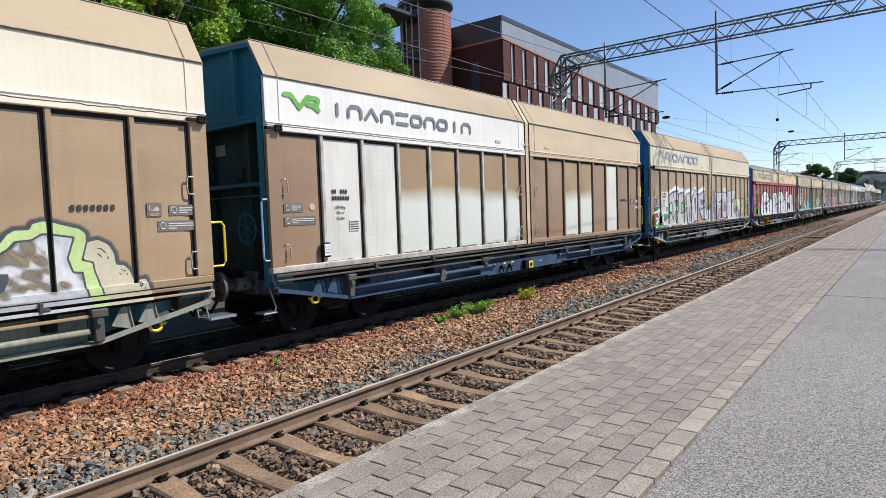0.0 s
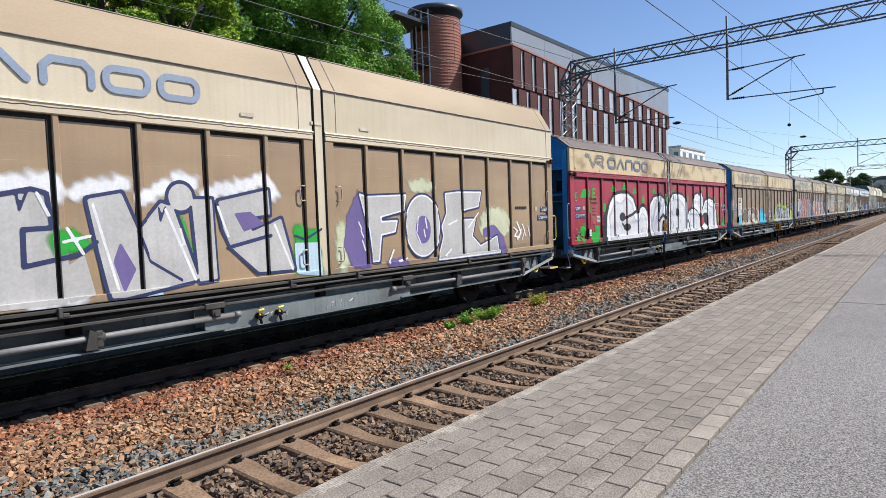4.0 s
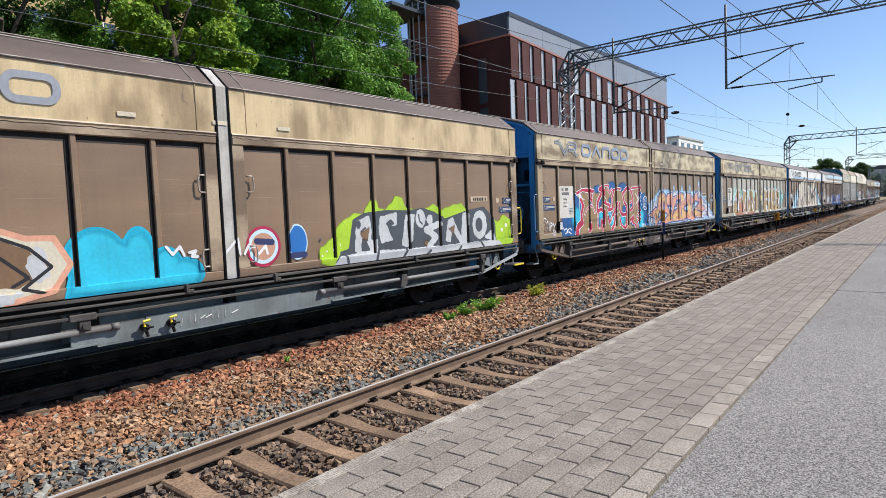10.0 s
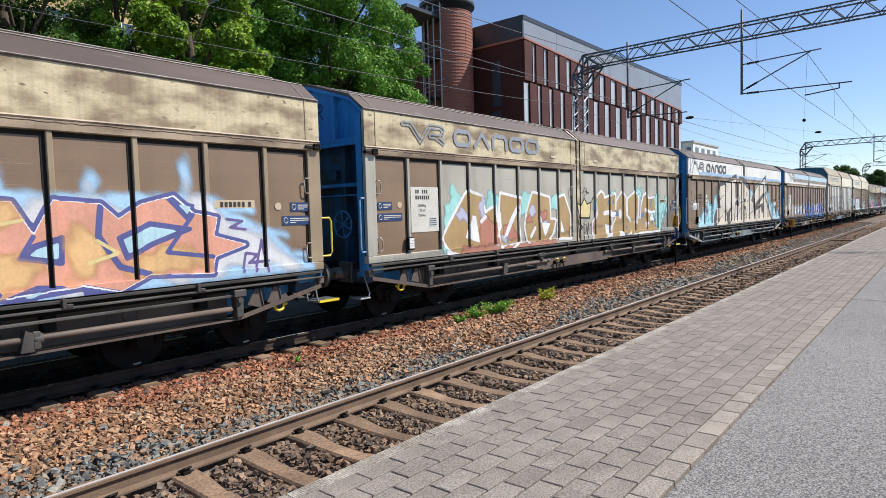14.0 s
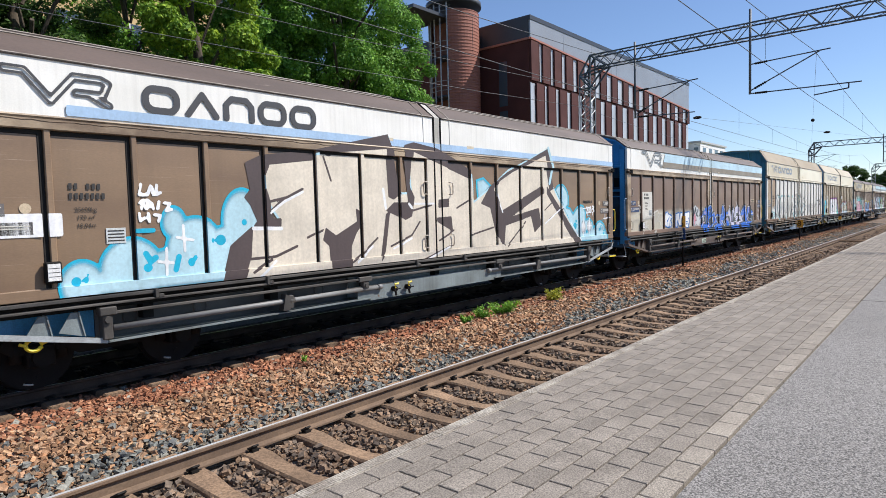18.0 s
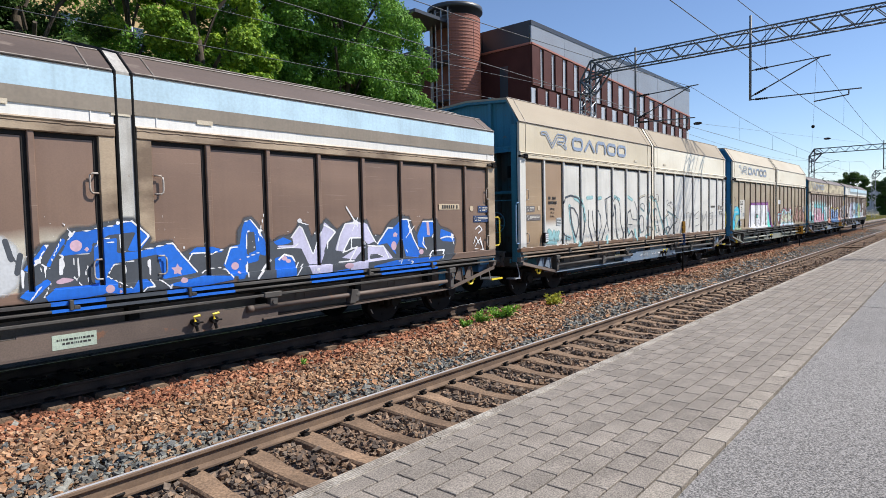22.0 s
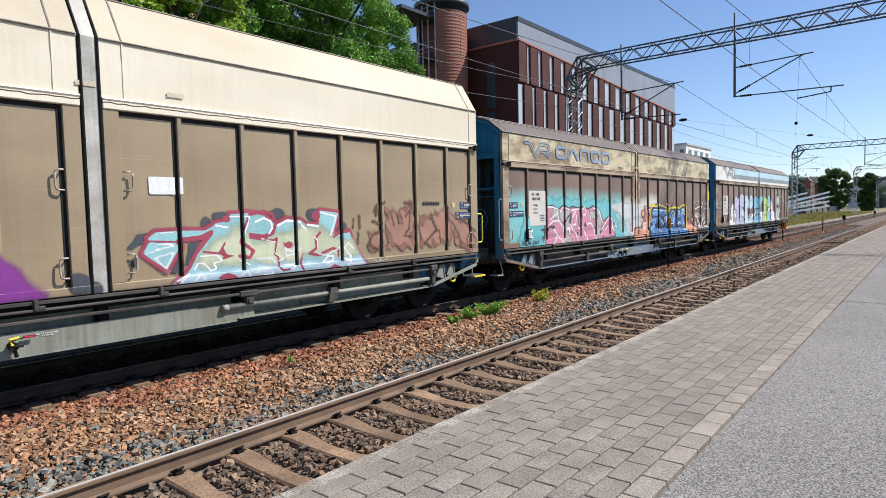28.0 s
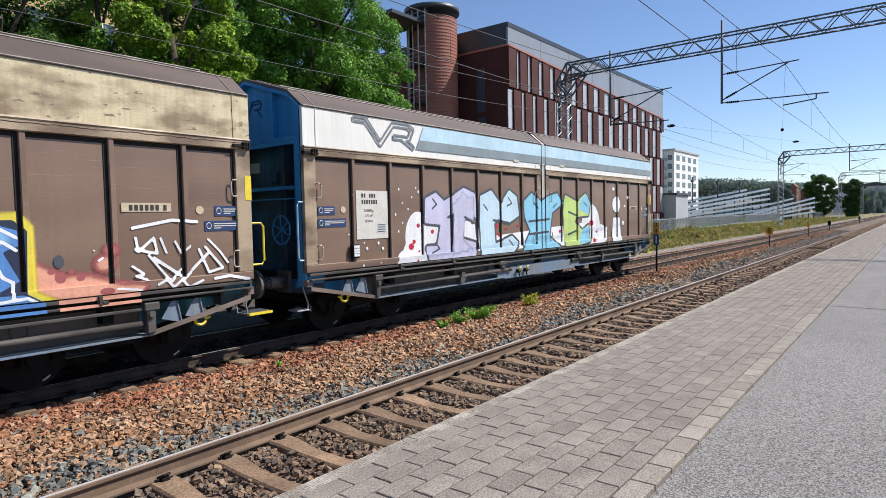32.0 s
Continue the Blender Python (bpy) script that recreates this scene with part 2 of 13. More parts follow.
PALE_GRAVEL = surface("pale_gravel", (0.25, 0.215, 0.175), (0.165, 0.14, 0.11), 2.5, 1.0, bump=0.02, bump_scale=30, grain=0.5, grain_scale=30)
GRASS_GROUND = surface("grass_ground", (0.17, 0.165, 0.06), (0.25, 0.205, 0.10), 0.35, 1.0, bump=0.05, bump_scale=9, grain=0.35, grain_scale=12)
# Near-black: the shade under the train put into the stone colour
SHADE_STONE = surface("train_shade_stones", (0.035, 0.025, 0.02), (0.022, 0.017, 0.014), 1.2, 0.9, grain=0.25, grain_scale=30, island=[(1, 1, 1), (0.6, 0.6, 0.6), (1.5, 1.4, 1.3)])
RED_STONE = surface("red_stones", (0.34, 0.158, 0.088), (0.26, 0.105, 0.056), 0.9, 1.0, grain=0.25, grain_scale=30, island=[(1, 1, 1), (0.7, 0.66, 0.62), (1.25, 1.25, 1.2), (0.5, 0.5, 0.5), (1.1, 0.95, 0.85), (1.4, 1.6, 1.7), (0.85, 0.8, 0.76)], bump=0.004, bump_scale=90)
RUST_STONE = surface("rust_stones", (0.375, 0.238, 0.142), (0.30, 0.168, 0.092), 0.9, 1.0, grain=0.25, grain_scale=30, island=[(1, 1, 1), (0.72, 0.7, 0.66), (1.35, 1.34, 1.28), (0.5, 0.48, 0.47), (1.1, 0.95, 0.84), (1.2, 1.26, 1.34), (0.9, 0.78, 0.7), (1.05, 1.12, 1.2), (0.62, 0.6, 0.6)], bump=0.004, bump_scale=90)

GREY_STONE = surface("grey_stones", (0.215, 0.215, 0.195), (0.165, 0.168, 0.155), 1.5, 1.0, grain=0.25, grain_scale=30, island=[(1, 1, 1), (0.6, 0.62, 0.66), (1.4, 1.38, 1.32), (0.5, 0.5, 0.5), (0.85, 0.88, 0.88), (1.35, 1.1, 0.85), (0.75, 0.77, 0.77), (1.3, 0.9, 0.65)], bump=0.004, bump_scale=90)

DARK_STONE = surface("dark_stones", (0.18, 0.14, 0.105), (0.12, 0.09, 0.07), 1.5, 1.0, grain=0.25, grain_scale=30, island=[(1, 1, 1), (0.55, 0.55, 0.57), (1.5, 1.3, 1.1), (0.7, 0.65, 0.6), (1.25, 1.05, 0.85), (1.7, 1.55, 1.4)], bump=0.004, bump_scale=90)

RAIL_SIDE = surface("rusty_rail", (0.185, 0.125, 0.082), (0.12, 0.08, 0.054), 3.0, 0.85, bump=0.002, bump_scale=80)
# Rusty rail of the far track, darkened to stand for the train's shade
RAIL_SHADE = surface("train_shade_rail", (0.085, 0.06, 0.045), (0.05, 0.037, 0.029), 3.0, 0.85, bump=0.002, bump_scale=80, spec=0.2)
RAIL_TOP = surface("polished_rail", (0.70, 0.70, 0.69), (0.58, 0.57, 0.56), 2.0, 0.42, metal=0.5, stretch=(0.2, 8, 1), grain=0.05)
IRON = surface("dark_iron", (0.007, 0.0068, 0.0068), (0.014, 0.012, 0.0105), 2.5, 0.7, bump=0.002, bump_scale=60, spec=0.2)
GALV = surface("galvanised_steel", (0.36, 0.38, 0.40), (0.27, 0.29, 0.31), 2.0, 0.5, metal=0.6)
GANTRY = surface("gantry_paint", (0.07, 0.085, 0.105), (0.11, 0.125, 0.14), 2.0, 0.6)
WIRE = surface("copper_wire", (0.05, 0.055, 0.06), rough=0.5)
BLUE_PAINT = surface("wagon_blue", (0.03, 0.20, 0.46), (0.045, 0.27, 0.53), 1.3, 0.45, streak=0.25, spot=(0.18, 0.11, 0.07), spot_at=0.7)
TEAL_PAINT = surface("wagon_teal", (0.028, 0.15, 0.22), (0.04, 0.19, 0.25), 1.3, 0.5, streak=0.3, spot=(0.16, 0.12, 0.08), spot_at=0.68)
# Brighter than the wagon blue: sunlight on the rail is put into its colour
GRAB_SUN_BLUE = surface("grab_rail_sun_blue", (0.10, 0.30, 0.55), (0.30, 0.38, 0.45), 5.0, 0.45)
# Lower end bay: grime plus the recess's shade, both put into the colour
GRIME_SHADE_BLUE = surface("grimy_shaded_wagon_blue", (0.024, 0.115, 0.235), (0.03, 0.045, 0.06), 1.1, 0.6, contrast=(0.38, 0.6), streak=0.45, spot=(0.05, 0.035, 0.025), spot_at=0.6)
GRIME_SHADE_TEAL = surface("grimy_shaded_wagon_teal", (0.035, 0.075, 0.075), (0.055, 0.042, 0.03), 1.1, 0.65, contrast=(0.38, 0.6), streak=0.45, spot=(0.04, 0.03, 0.022), spot_at=0.6)
YELLOW = surface("safety_yellow", (0.78, 0.62, 0.03), (0.68, 0.5, 0.03), 4.0, 0.5)
WHITE = surface("white_plastic", (0.75, 0.75, 0.74), (0.66, 0.66, 0.65), 4.0, 0.5)
BLACK = surface("black_rubber", (0.006, 0.006, 0.006), rough=0.7, spec=0.2)
BARK = surface("bark", (0.09, 0.07, 0.05), (0.05, 0.04, 0.03), 6.0, 1.0, bump=0.02, bump_scale=20, stretch=(1, 1, 0.3))
LEAF_DARK = surface("maple_leaves", (0.12, 0.265, 0.044), (0.18, 0.345, 0.055), 0.7, 0.6, spec=0.25, island=[(1, 1, 1), (0.6, 0.65, 0.6), (1.35, 1.3, 1.0), (0.85, 0.95, 1.05)], thin=True)
LEAF_LIGHT = surface("lime_leaves", (0.19, 0.32, 0.036), (0.29, 0.43, 0.05), 0.7, 0.6, spec=0.25, island=[(1, 1, 1), (0.5, 0.58, 0.5), (1.3, 1.2, 0.85), (0.8, 0.9, 1.0)], thin=True)
LEAF_DEEP = surface("deep_green_leaves", (0.05, 0.105, 0.03), (0.075, 0.14, 0.036), 0.5, 0.7, spec=0.2, island=[(1, 1, 1), (0.65, 0.7, 0.65), (1.3, 1.25, 1.0)], thin=True)
# Pale and bluish: distance haze is mixed into this leaf colour
LEAF_HAZE = surface("haze_pale_leaves", (0.145, 0.20, 0.185), (0.175, 0.235, 0.205), 0.3, 0.8, island=[(1, 1, 1), (0.88, 0.9, 0.9), (1.1, 1.08, 1.0)], thin=True)
WEED_GREEN = surface("weed_leaves", (0.14, 0.34, 0.035), (0.22, 0.42, 0.06), 5.0, 0.6, island=[(1, 1, 1), (0.75, 0.8, 0.7), (1.25, 1.1, 0.8)], thin=True)
WEED_YELLOW = surface("yellow_weed", (0.42, 0.42, 0.04), (0.30, 0.36, 0.05), 5.0, 0.6, island=[(1, 1, 1), (0.75, 0.8, 0.7), (1.25, 1.1, 0.8)], thin=True)
GRASS = surface("grass_blades", (0.24, 0.26, 0.075), (0.36, 0.30, 0.12), 0.5, 0.7, island=[(1, 1, 1), (0.7, 0.78, 0.65), (1.25, 1.12, 0.9)], thin=True)
BRICK = surface("red_brown_cladding", (0.085, 0.027, 0.024), (0.068, 0.022, 0.02), 0.6, 0.75, bump=0.004, bump_scale=6, spec=0.3)
TOWER_BRICK = surface("tower_cladding", (0.30, 0.12, 0.085), (0.25, 0.095, 0.07), 0.5, 0.75)
CLAD_GREY = surface("grey_metal_cladding", (0.30, 0.32, 0.345), (0.27, 0.285, 0.31), 0.3, 0.4, metal=0.3)
CLAD_DARK = surface("dark_metal_cladding", (0.045, 0.05, 0.06), (0.035, 0.04, 0.05), 0.3, 0.4)
TRIM_RED = surface("copper_red_trim", (0.36, 0.14, 0.10), rough=0.5)
WINDOW = surface("window_glass", (0.46, 0.48, 0.51), (0.36, 0.38, 0.41), 0.25, 0.2, spec=0.8, grain=0.03)
WINDOW_DARK = glass("dark_window")
RENDER_WHITE = surface("white_render", (0.74, 0.75, 0.76), (0.68, 0.69, 0.7), 0.2, 0.8)
RENDER_YELLOW = surface("yellow_render", (0.55, 0.40, 0.19), (0.5, 0.36, 0.17), 0.3, 0.85)
RENDER_RED = surface("red_brick_far", (0.20, 0.088, 0.07), (0.165, 0.075, 0.06), 0.5, 0.9)
RENDER_GREY = surface("pale_grey_wall", (0.42, 0.44, 0.46), (0.36, 0.38, 0.40), 0.3, 0.8)
SIGN_ORANGE = surface("orange_sign", (0.62, 0.30, 0.02), (0.55, 0.26, 0.02), 5.0, 0.5)
SIGN_BLUE = surface("blue_sign", (0.015, 0.05, 0.16), (0.02, 0.06, 0.18), 5.0, 0.5)


# ---- mesh helpers ----
def mesh_of(name, bm, *materials):
    me = bpy.data.meshes.new(name)
    bm.to_mesh(me)
    bm.free()
    for m in materials:
        me.materials.append(m)
    return me


def put(name, me, parent=None, label="", m=None):
    ob = new(name, me)
    ob.parent = parent
    if m is not None:
        ob.matrix_basis = m
    return tagged(ob, label) if label else ob


def part(name, bm, material, parent, label=""):
    return put(name, mesh_of(name, bm, material), parent, label)


def thing(name, label, category, group="", m=None, kind=""):
    ob = new(name)
    ob.empty_display_size = 0.2
    if m is not None:
        ob.matrix_basis = m
    return tagged(ob, label, category, group, kind)


def box(bm, x0, x1, y0, y1, z0, z1, bevel=0.0, mi=0):
    vs = [bm.verts.new(p) for p in ((x0, y0, z0), (x1, y0, z0), (x1, y1, z0), (x0, y1, z0), (x0, y0, z1), (x1, y0, z1), (x1, y1, z1), (x0, y1, z1))]
    fs = [bm.faces.new([vs[i] for i in q]) for q in ((3, 2, 1, 0), (4, 5, 6, 7), (0, 1, 5, 4), (1, 2, 6, 5), (2, 3, 7, 6), (3, 0, 4, 7))]
    for q in fs:
        q.material_index = mi
    if bevel:
        es = list({e for q in fs for e in q.edges})
        bmesh.ops.bevel(bm, geom=es, offset=bevel, segments=1, affect="EDGES")
    return bm


def boxed(*args, **kw):
    return box(bmesh.new(), *args, **kw)


def prism(bm, outline, axis, a, b, mi=0):
    """A closed outline of two coordinates, drawn out along x, y or z from a to b."""
    def at(p, s):
        return {"x": (s, p[0], p[1]), "y": (p[0], s, p[1]), "z": (p[0], p[1], s)}[axis]
    lo = [bm.verts.new(at(p, a)) for p in outline]
    hi = [bm.verts.new(at(p, b)) for p in outline]
    n = len(outline)
    fs = [bm.faces.new(lo), bm.faces.new(hi[::-1])]
    for i in range(n):
        fs.append(bm.faces.new((lo[i], hi[i], hi[(i + 1) % n], lo[(i + 1) % n])))
    for q in fs:
        q.material_index = mi
    bmesh.ops.recalc_face_normals(bm, faces=fs)
    return bm


def tube(bm, pts, r, n=8, mi=0, caps=True):
    """A round bar through the points."""
    pts = [Vector(p) for p in pts]
    rings = []
    for i, p in enumerate(pts):
        d = (pts[min(i + 1, len(pts) - 1)] - pts[max(i - 1, 0)]).normalized()
        a = d.cross(Vector((0, 0, 1)) if abs(d.z) < 0.9 else Vector((1, 0, 0))).normalized()
        b = d.cross(a)
        rings.append([bm.verts.new(p + (a * math.cos(t) + b * math.sin(t)) * r) for t in (2 * math.pi * k / n for k in range(n))])
    for A, B in zip(rings, rings[1:]):
        for k in range(n):
            q = bm.faces.new((A[k], A[(k + 1) % n], B[(k + 1) % n], B[k]))
            q.material_index = mi
            q.smooth = n > 6
    if caps:
        bm.faces.new(rings[0][::-1]).material_index = mi
        bm.faces.new(rings[-1]).material_index = mi
    return bm


def disc(bm, c, axis, r, w, n=20, mi=0):
    """A round plate of width w centred at c, its axle along the axis."""
    v = {"x": Vector((1, 0, 0)), "y": Vector((0, 1, 0)), "z": Vector((0, 0, 1))}[axis]
    c = Vector(c)
    return tube(bm, [c - v * w / 2, c + v * w / 2], r, n, mi)


def mesh_np(name, V, F, *materials):
    me = bpy.data.meshes.new(name)
    V, F = np.asarray(V, np.float32), np.asarray(F, np.int32)
    k = F.shape[1]
    me.vertices.add(len(V))
    me.vertices.foreach_set("co", V.ravel())
    me.loops.add(F.size)
    me.loops.foreach_set("vertex_index", F.ravel())
    me.polygons.add(len(F))
    me.polygons.foreach_set("loop_start", np.arange(0, F.size, k, dtype=np.int32))
    me.update(calc_edges=True)
    me.shade_flat()
    for m in materials:
        me.materials.append(m)
    return me


def text_mesh(words, size, material):
    cu = bpy.data.curves.new("words", "FONT")
    cu.body, cu.size, cu.align_x, cu.align_y, cu.extrude = words, size, "CENTER", "CENTER", 0.001
    ob = bpy.data.objects.new("words", cu)
    scene.collection.objects.link(ob)
    me = bpy.data.meshes.new_from_object(ob.evaluated_get(bpy.context.evaluated_depsgraph_get()))
    bpy.data.objects.remove(ob)
    me.materials.clear()
    me.materials.append(material)
    return me


def rng(seed):
    return np.random.RandomState(seed)


LUMP_V = np.array([(x, y, z) for z in (-1, 1) for x, y in ((-1, -1), (1, -1), (1, 1), (-1, 1))], float)
LUMP_F = np.array([(0, 2, 1), (0, 3, 2), (4, 5, 6), (4, 6, 7), (0, 1, 5), (0, 5, 4), (1, 2, 6), (1, 6, 5), (2, 3, 7), (2, 7, 6), (3, 0, 4), (3, 4, 7)])


def stones(name, centres, sizes, seed, material, label):
    """Broken stones: sharp-cornered crooked lumps, each turned and tilted at random."""
    r = rng(seed)
    n = len(centres)
    base = LUMP_V[None] * (0.30 + 0.60 * r.rand(n, 8, 3)) * (0.75 + 0.7 * r.rand(n, 1, 3)) * (1.15, 1.0, 0.7)
    ang = r.rand(n, 3) * (6.28, 1.2, 1.2) - (0, 0.6, 0.6)
    ca, sa = np.cos(ang), np.sin(ang)
    x, y, z = base[..., 0], base[..., 1], base[..., 2]
    x, z = x * ca[:, 1:2] - z * sa[:, 1:2], x * sa[:, 1:2] + z * ca[:, 1:2]
    y, z = y * ca[:, 2:3] - z * sa[:, 2:3], y * sa[:, 2:3] + z * ca[:, 2:3]
    x, y = x * ca[:, :1] - y * sa[:, :1], x * sa[:, :1] + y * ca[:, :1]
    V = np.stack([x, y, z], -1) * np.asarray(sizes)[:, None, None] + np.asarray(centres)[:, None]
    F = LUMP_F[None] + (np.arange(n) * 8)[:, None, None]
    ob = new(name, mesh_np(name, V.reshape(-1, 3), F.reshape(-1, 3), material))
    return tagged(ob, label, "ballast", kind="stuff")


# ---- ground ----
bm = bmesh.new()
S = 2500.0
vs = [bm.verts.new(p) for p in ((-S, -S, -1.25), (S, -S, -1.25), (S, S, -1.25), (-S, S, -1.25))]
bm.faces.new(vs)
tagged(part("ground", bm, GRASS_GROUND, None), "wide flat ground with grass and weeds", "ground", kind="structure")

# grass verge behind the far track, up to the fence and the trees
bm = bmesh.new()
prism(bm, [(9.6, -0.86), (12.0, -0.62), (60.0, -0.5), (60.0, -1.3), (9.4, -1.3)], "x", 31, 420)
tagged(part("verge", bm, GRASS_GROUND, None), "rough grassy verge beside the railway", "verge", kind="structure")

bm = bmesh.new()
prism(bm, [(9.25, -0.84), (10.25, -0.765), (10.35, -0.86), (9.25, -1.0)], "x", 31, 200)
tagged(part("gravel_path", bm, PALE_GRAVEL, None), "pale gravel path between the far track and the grass", "gravel", kind="structure")

bm = bmesh.new()
prism(bm, [(9.6, -0.86), (12.0, -0.70), (60.0, -0.55), (60.0, -1.3), (9.4, -1.3)], "x", -60, 31)
tagged(part("gravel_strip", bm, DIRT, None), "dark trodden gravel behind the far track", "gravel", kind="structure")

# ballast bed with shoulders
bm = bmesh.new()
prism(bm, [(-0.3, -1.3), (-0.3, BED - 0.01), (3.2, BED - 0.01), (4.0, BED - 0.03), (5.0, BED - 0.01), (9.2, BED - 0.01), (10.2, -1.3)], "x", -60, 420)
tagged(part("ballast_bed", bm, GROUND, None), "rust-brown gravel bed under both tracks", "ballast", kind="structure")

# platform: core, edge slabs, asphalt
bm = boxed(-60, 420, -14, -0.10, -1.3, -0.06)
tagged(part("platform", bm, CONCRETE, None), "low concrete station platform core", "platform", kind="structure")
edge_core = tagged(new("platform_edge"), "pale grooved concrete edge along the platform", "platform edge", kind="structure")
SLAB = 1.2
bm = bmesh.new()
for a in range(5):
    y0 = -0.088 + a * 0.0185
    box(bm, 0.004, SLAB - 0.004, y0, y0 + 0.011, -0.012, 0.002)
box(bm, 0.003, SLAB - 0.003, -0.095, 0.006, -0.20, -0.008)
box(bm, 0.003, SLAB - 0.003, -0.095, -0.02, -1.25, -0.20)
slab = mesh_of("edge_slab", bm, EDGE_STONE)
for i in range(80):
    put("edge_slab", slab, edge_core, m=pose(-4 + i * SLAB, 0, random.uniform(-0.002, 0.002)))
put("far_edge", mesh_of("far_edge", boxed(-60, -4, -0.095, 0.006, -1.25, 0.002), EDGE_STONE), edge_core)
put("far_edge", mesh_of("far_edge", boxed(92, 420, -0.095, 0.006, -1.25, 0.002), EDGE_STONE), edge_core)

bm = boxed(-60, 420, -14, -1.712, -0.06, -0.004)
asphalt = tagged(part("asphalt", bm, ASPHALT, None), "grey worn asphalt walking surface of the platform", "asphalt", kind="structure")
bm = bmesh.new()
pts = [(11.66 + 0.02 * math.sin(i * 1.9), -1.70 - i * 0.25) for i in range(48)]
for (xa, ya), (xb, yb) in zip(pts, pts[1:]):
    q = [bm.verts.new((xa - 0.02, ya, -0.002)), bm.verts.new((xa + 0.02, ya, -0.002)), bm.verts.new((xb + 0.02, yb, -0.002)), bm.verts.new((xb - 0.02, yb, -0.002))]
    bm.faces.new(q)
part("tar_joint", bm, TAR, asphalt, "dark tar joint across the asphalt")


# ---- tracks ----
def rail_outline(y, top):
    half = [(0.019, 0.0), (0.036, -0.005), (0.036, -0.03), (0.009, -0.05), (0.009, -0.135), (0.068, -0.155), (0.068, -0.172)]
    return [(y + a, top + b) for a, b in half] + [(y - a, top + b) for a, b in half[::-1]]


def rail_mesh(line, off):
    """A rail swept along the line y = line(x), with a bright running band on top."""
    bm = bmesh.new()
    xs = [-60, -30, -10] + list(range(0, 70, 3)) + [90, 130, 200, 300, 420]
    rings = [[bm.verts.new((x, y, z)) for y, z in rail_outline(line(x) + off, RAIL)] for x in xs]
    n = len(rings[0])
    for A, B in zip(rings, rings[1:]):
        for k in range(n):
            q = bm.faces.new((A[k], A[(k + 1) % n], B[(k + 1) % n], B[k]))
            q.material_index = 1 if k == n - 1 else 0
    bmesh.ops.recalc_face_normals(bm, faces=bm.faces[:])
    return mesh_of("rail", bm, RAIL_SIDE if line is near_line else RAIL_SHADE, RAIL_TOP)


def sleeper_mesh(shaded):
    """Concrete sleeper, waisted in the middle, with rail pads and spring clips; those of the goods line have the
    train's shade painted in between the rails.
    """
    bm = bmesh.new()
    ring = []
    for y in (-1.3, -0.95, -0.55, -0.2, 0.2, 0.55, 0.95, 1.3):
        top = -0.172 if abs(y) > 0.5 else -0.205
        w = 0.13 if abs(y) > 0.4 else 0.10
        ring.append([bm.verts.new((a, y, b)) for a, b in ((-w - 0.02, -0.36), (-w, top - 0.02), (-w + 0.02, top), (w - 0.02, top), (w, top - 0.02), (w + 0.02, -0.36))])
    for i, (A, B) in enumerate(zip(ring, ring[1:])):
        for k in range(6):
            bm.faces.new((A[k], A[(k + 1) % 6], B[(k + 1) % 6], B[k])).material_index = 2 if shaded and 0 < i < 6 else 0
    bm.faces.new(ring[0])
    bm.faces.new(ring[-1][::-1])
    bmesh.ops.recalc_face_normals(bm, faces=bm.faces[:])
    for s in (-1, 1):
        y = s * GAUGE / 2
        box(bm, -0.08, 0.08, y - 0.09, y + 0.09, -0.174, -0.168, mi=1)
        for t in (-1, 1):
            q = y + t * 0.095
            box(bm, -0.035, 0.035, q - 0.03, q + 0.03, -0.175, -0.145, mi=1)
            tube(bm, [(-0.06, q - 0.02 * t, -0.14), (-0.02, q + 0.02 * t, -0.115), (0.03, q + 0.015 * t, -0.115), (0.06, q - 0.03 * t, -0.135)], 0.013, 5, 1)
    return mesh_of("sleeper", bm, SLEEPER, IRON, SHADE_STONE)


def far_sleepers(line, x0, x1):
    V, F = [], []
    base = np.array([(-0.15, -1.3, -0.36), (0.15, -1.3, -0.36), (0.15, 1.3, -0.36), (-0.15, 1.3, -0.36), (-0.12, -1.3, -0.172), (0.12, -1.3, -0.172), (0.12, 1.3, -0.172), (-0.12, 1.3, -0.172)])
    quad = np.array([(4, 5, 6, 7), (0, 1, 5, 4), (1, 2, 6, 5), (2, 3, 7, 6), (3, 0, 4, 7)])
    x, i = x0, 0
    while x < x1:
        V.append(base + (x, line(x), RAIL))
        F.append(quad + 8 * i)
        x, i = x + 0.63, i + 1
    return mesh_np("sleepers", np.concatenate(V), np.concatenate(F), SLEEPER)


def near_line(x):
    return NEAR_Y


for tname, line, tlabel in (("near_track", near_line, "railway track with rusty rails on concrete sleepers beside the platform"),
                            ("far_track", far_y, "railway track under the goods train with rusty rails")):
    tr = tagged(new(tname), tlabel, "railway track", kind="structure")
    shaded, plain = sleeper_mesh(line is far_y), sleeper_mesh(False)
    for off in (-GAUGE / 2, GAUGE / 2):
        put("rail", rail_mesh(line, off), tr, "rusty steel rail with a polished top")
    for i in range(105):
        x = -3.02 + i * 0.63
        put("sleeper", shaded if x < 24 else plain, tr, m=pose(x + random.uniform(-0.02, 0.02), line(x), RAIL + random.uniform(-0.004, 0.003), 0, 0, random.uniform(-0.6, 0.6)))
    for xa, xb in ((63.2, 300), (-50.0, -3.4)):
        tagged(put("sleepers", far_sleepers(line, xa, xb), tr), kind="stuff")

# ---- ballast stones ----
r = rng(5)


def scatter(x0, x1, y0, y1, pitch, z, zvar, seed):
    g = rng(seed)
    n = int((x1 - x0) * (y1 - y0) / pitch ** 2)
    return np.stack([x0 + g.rand(n) * (x1 - x0), y0 + g.rand(n) * (y1 - y0), z + g.randn(n) * zvar], 1), g


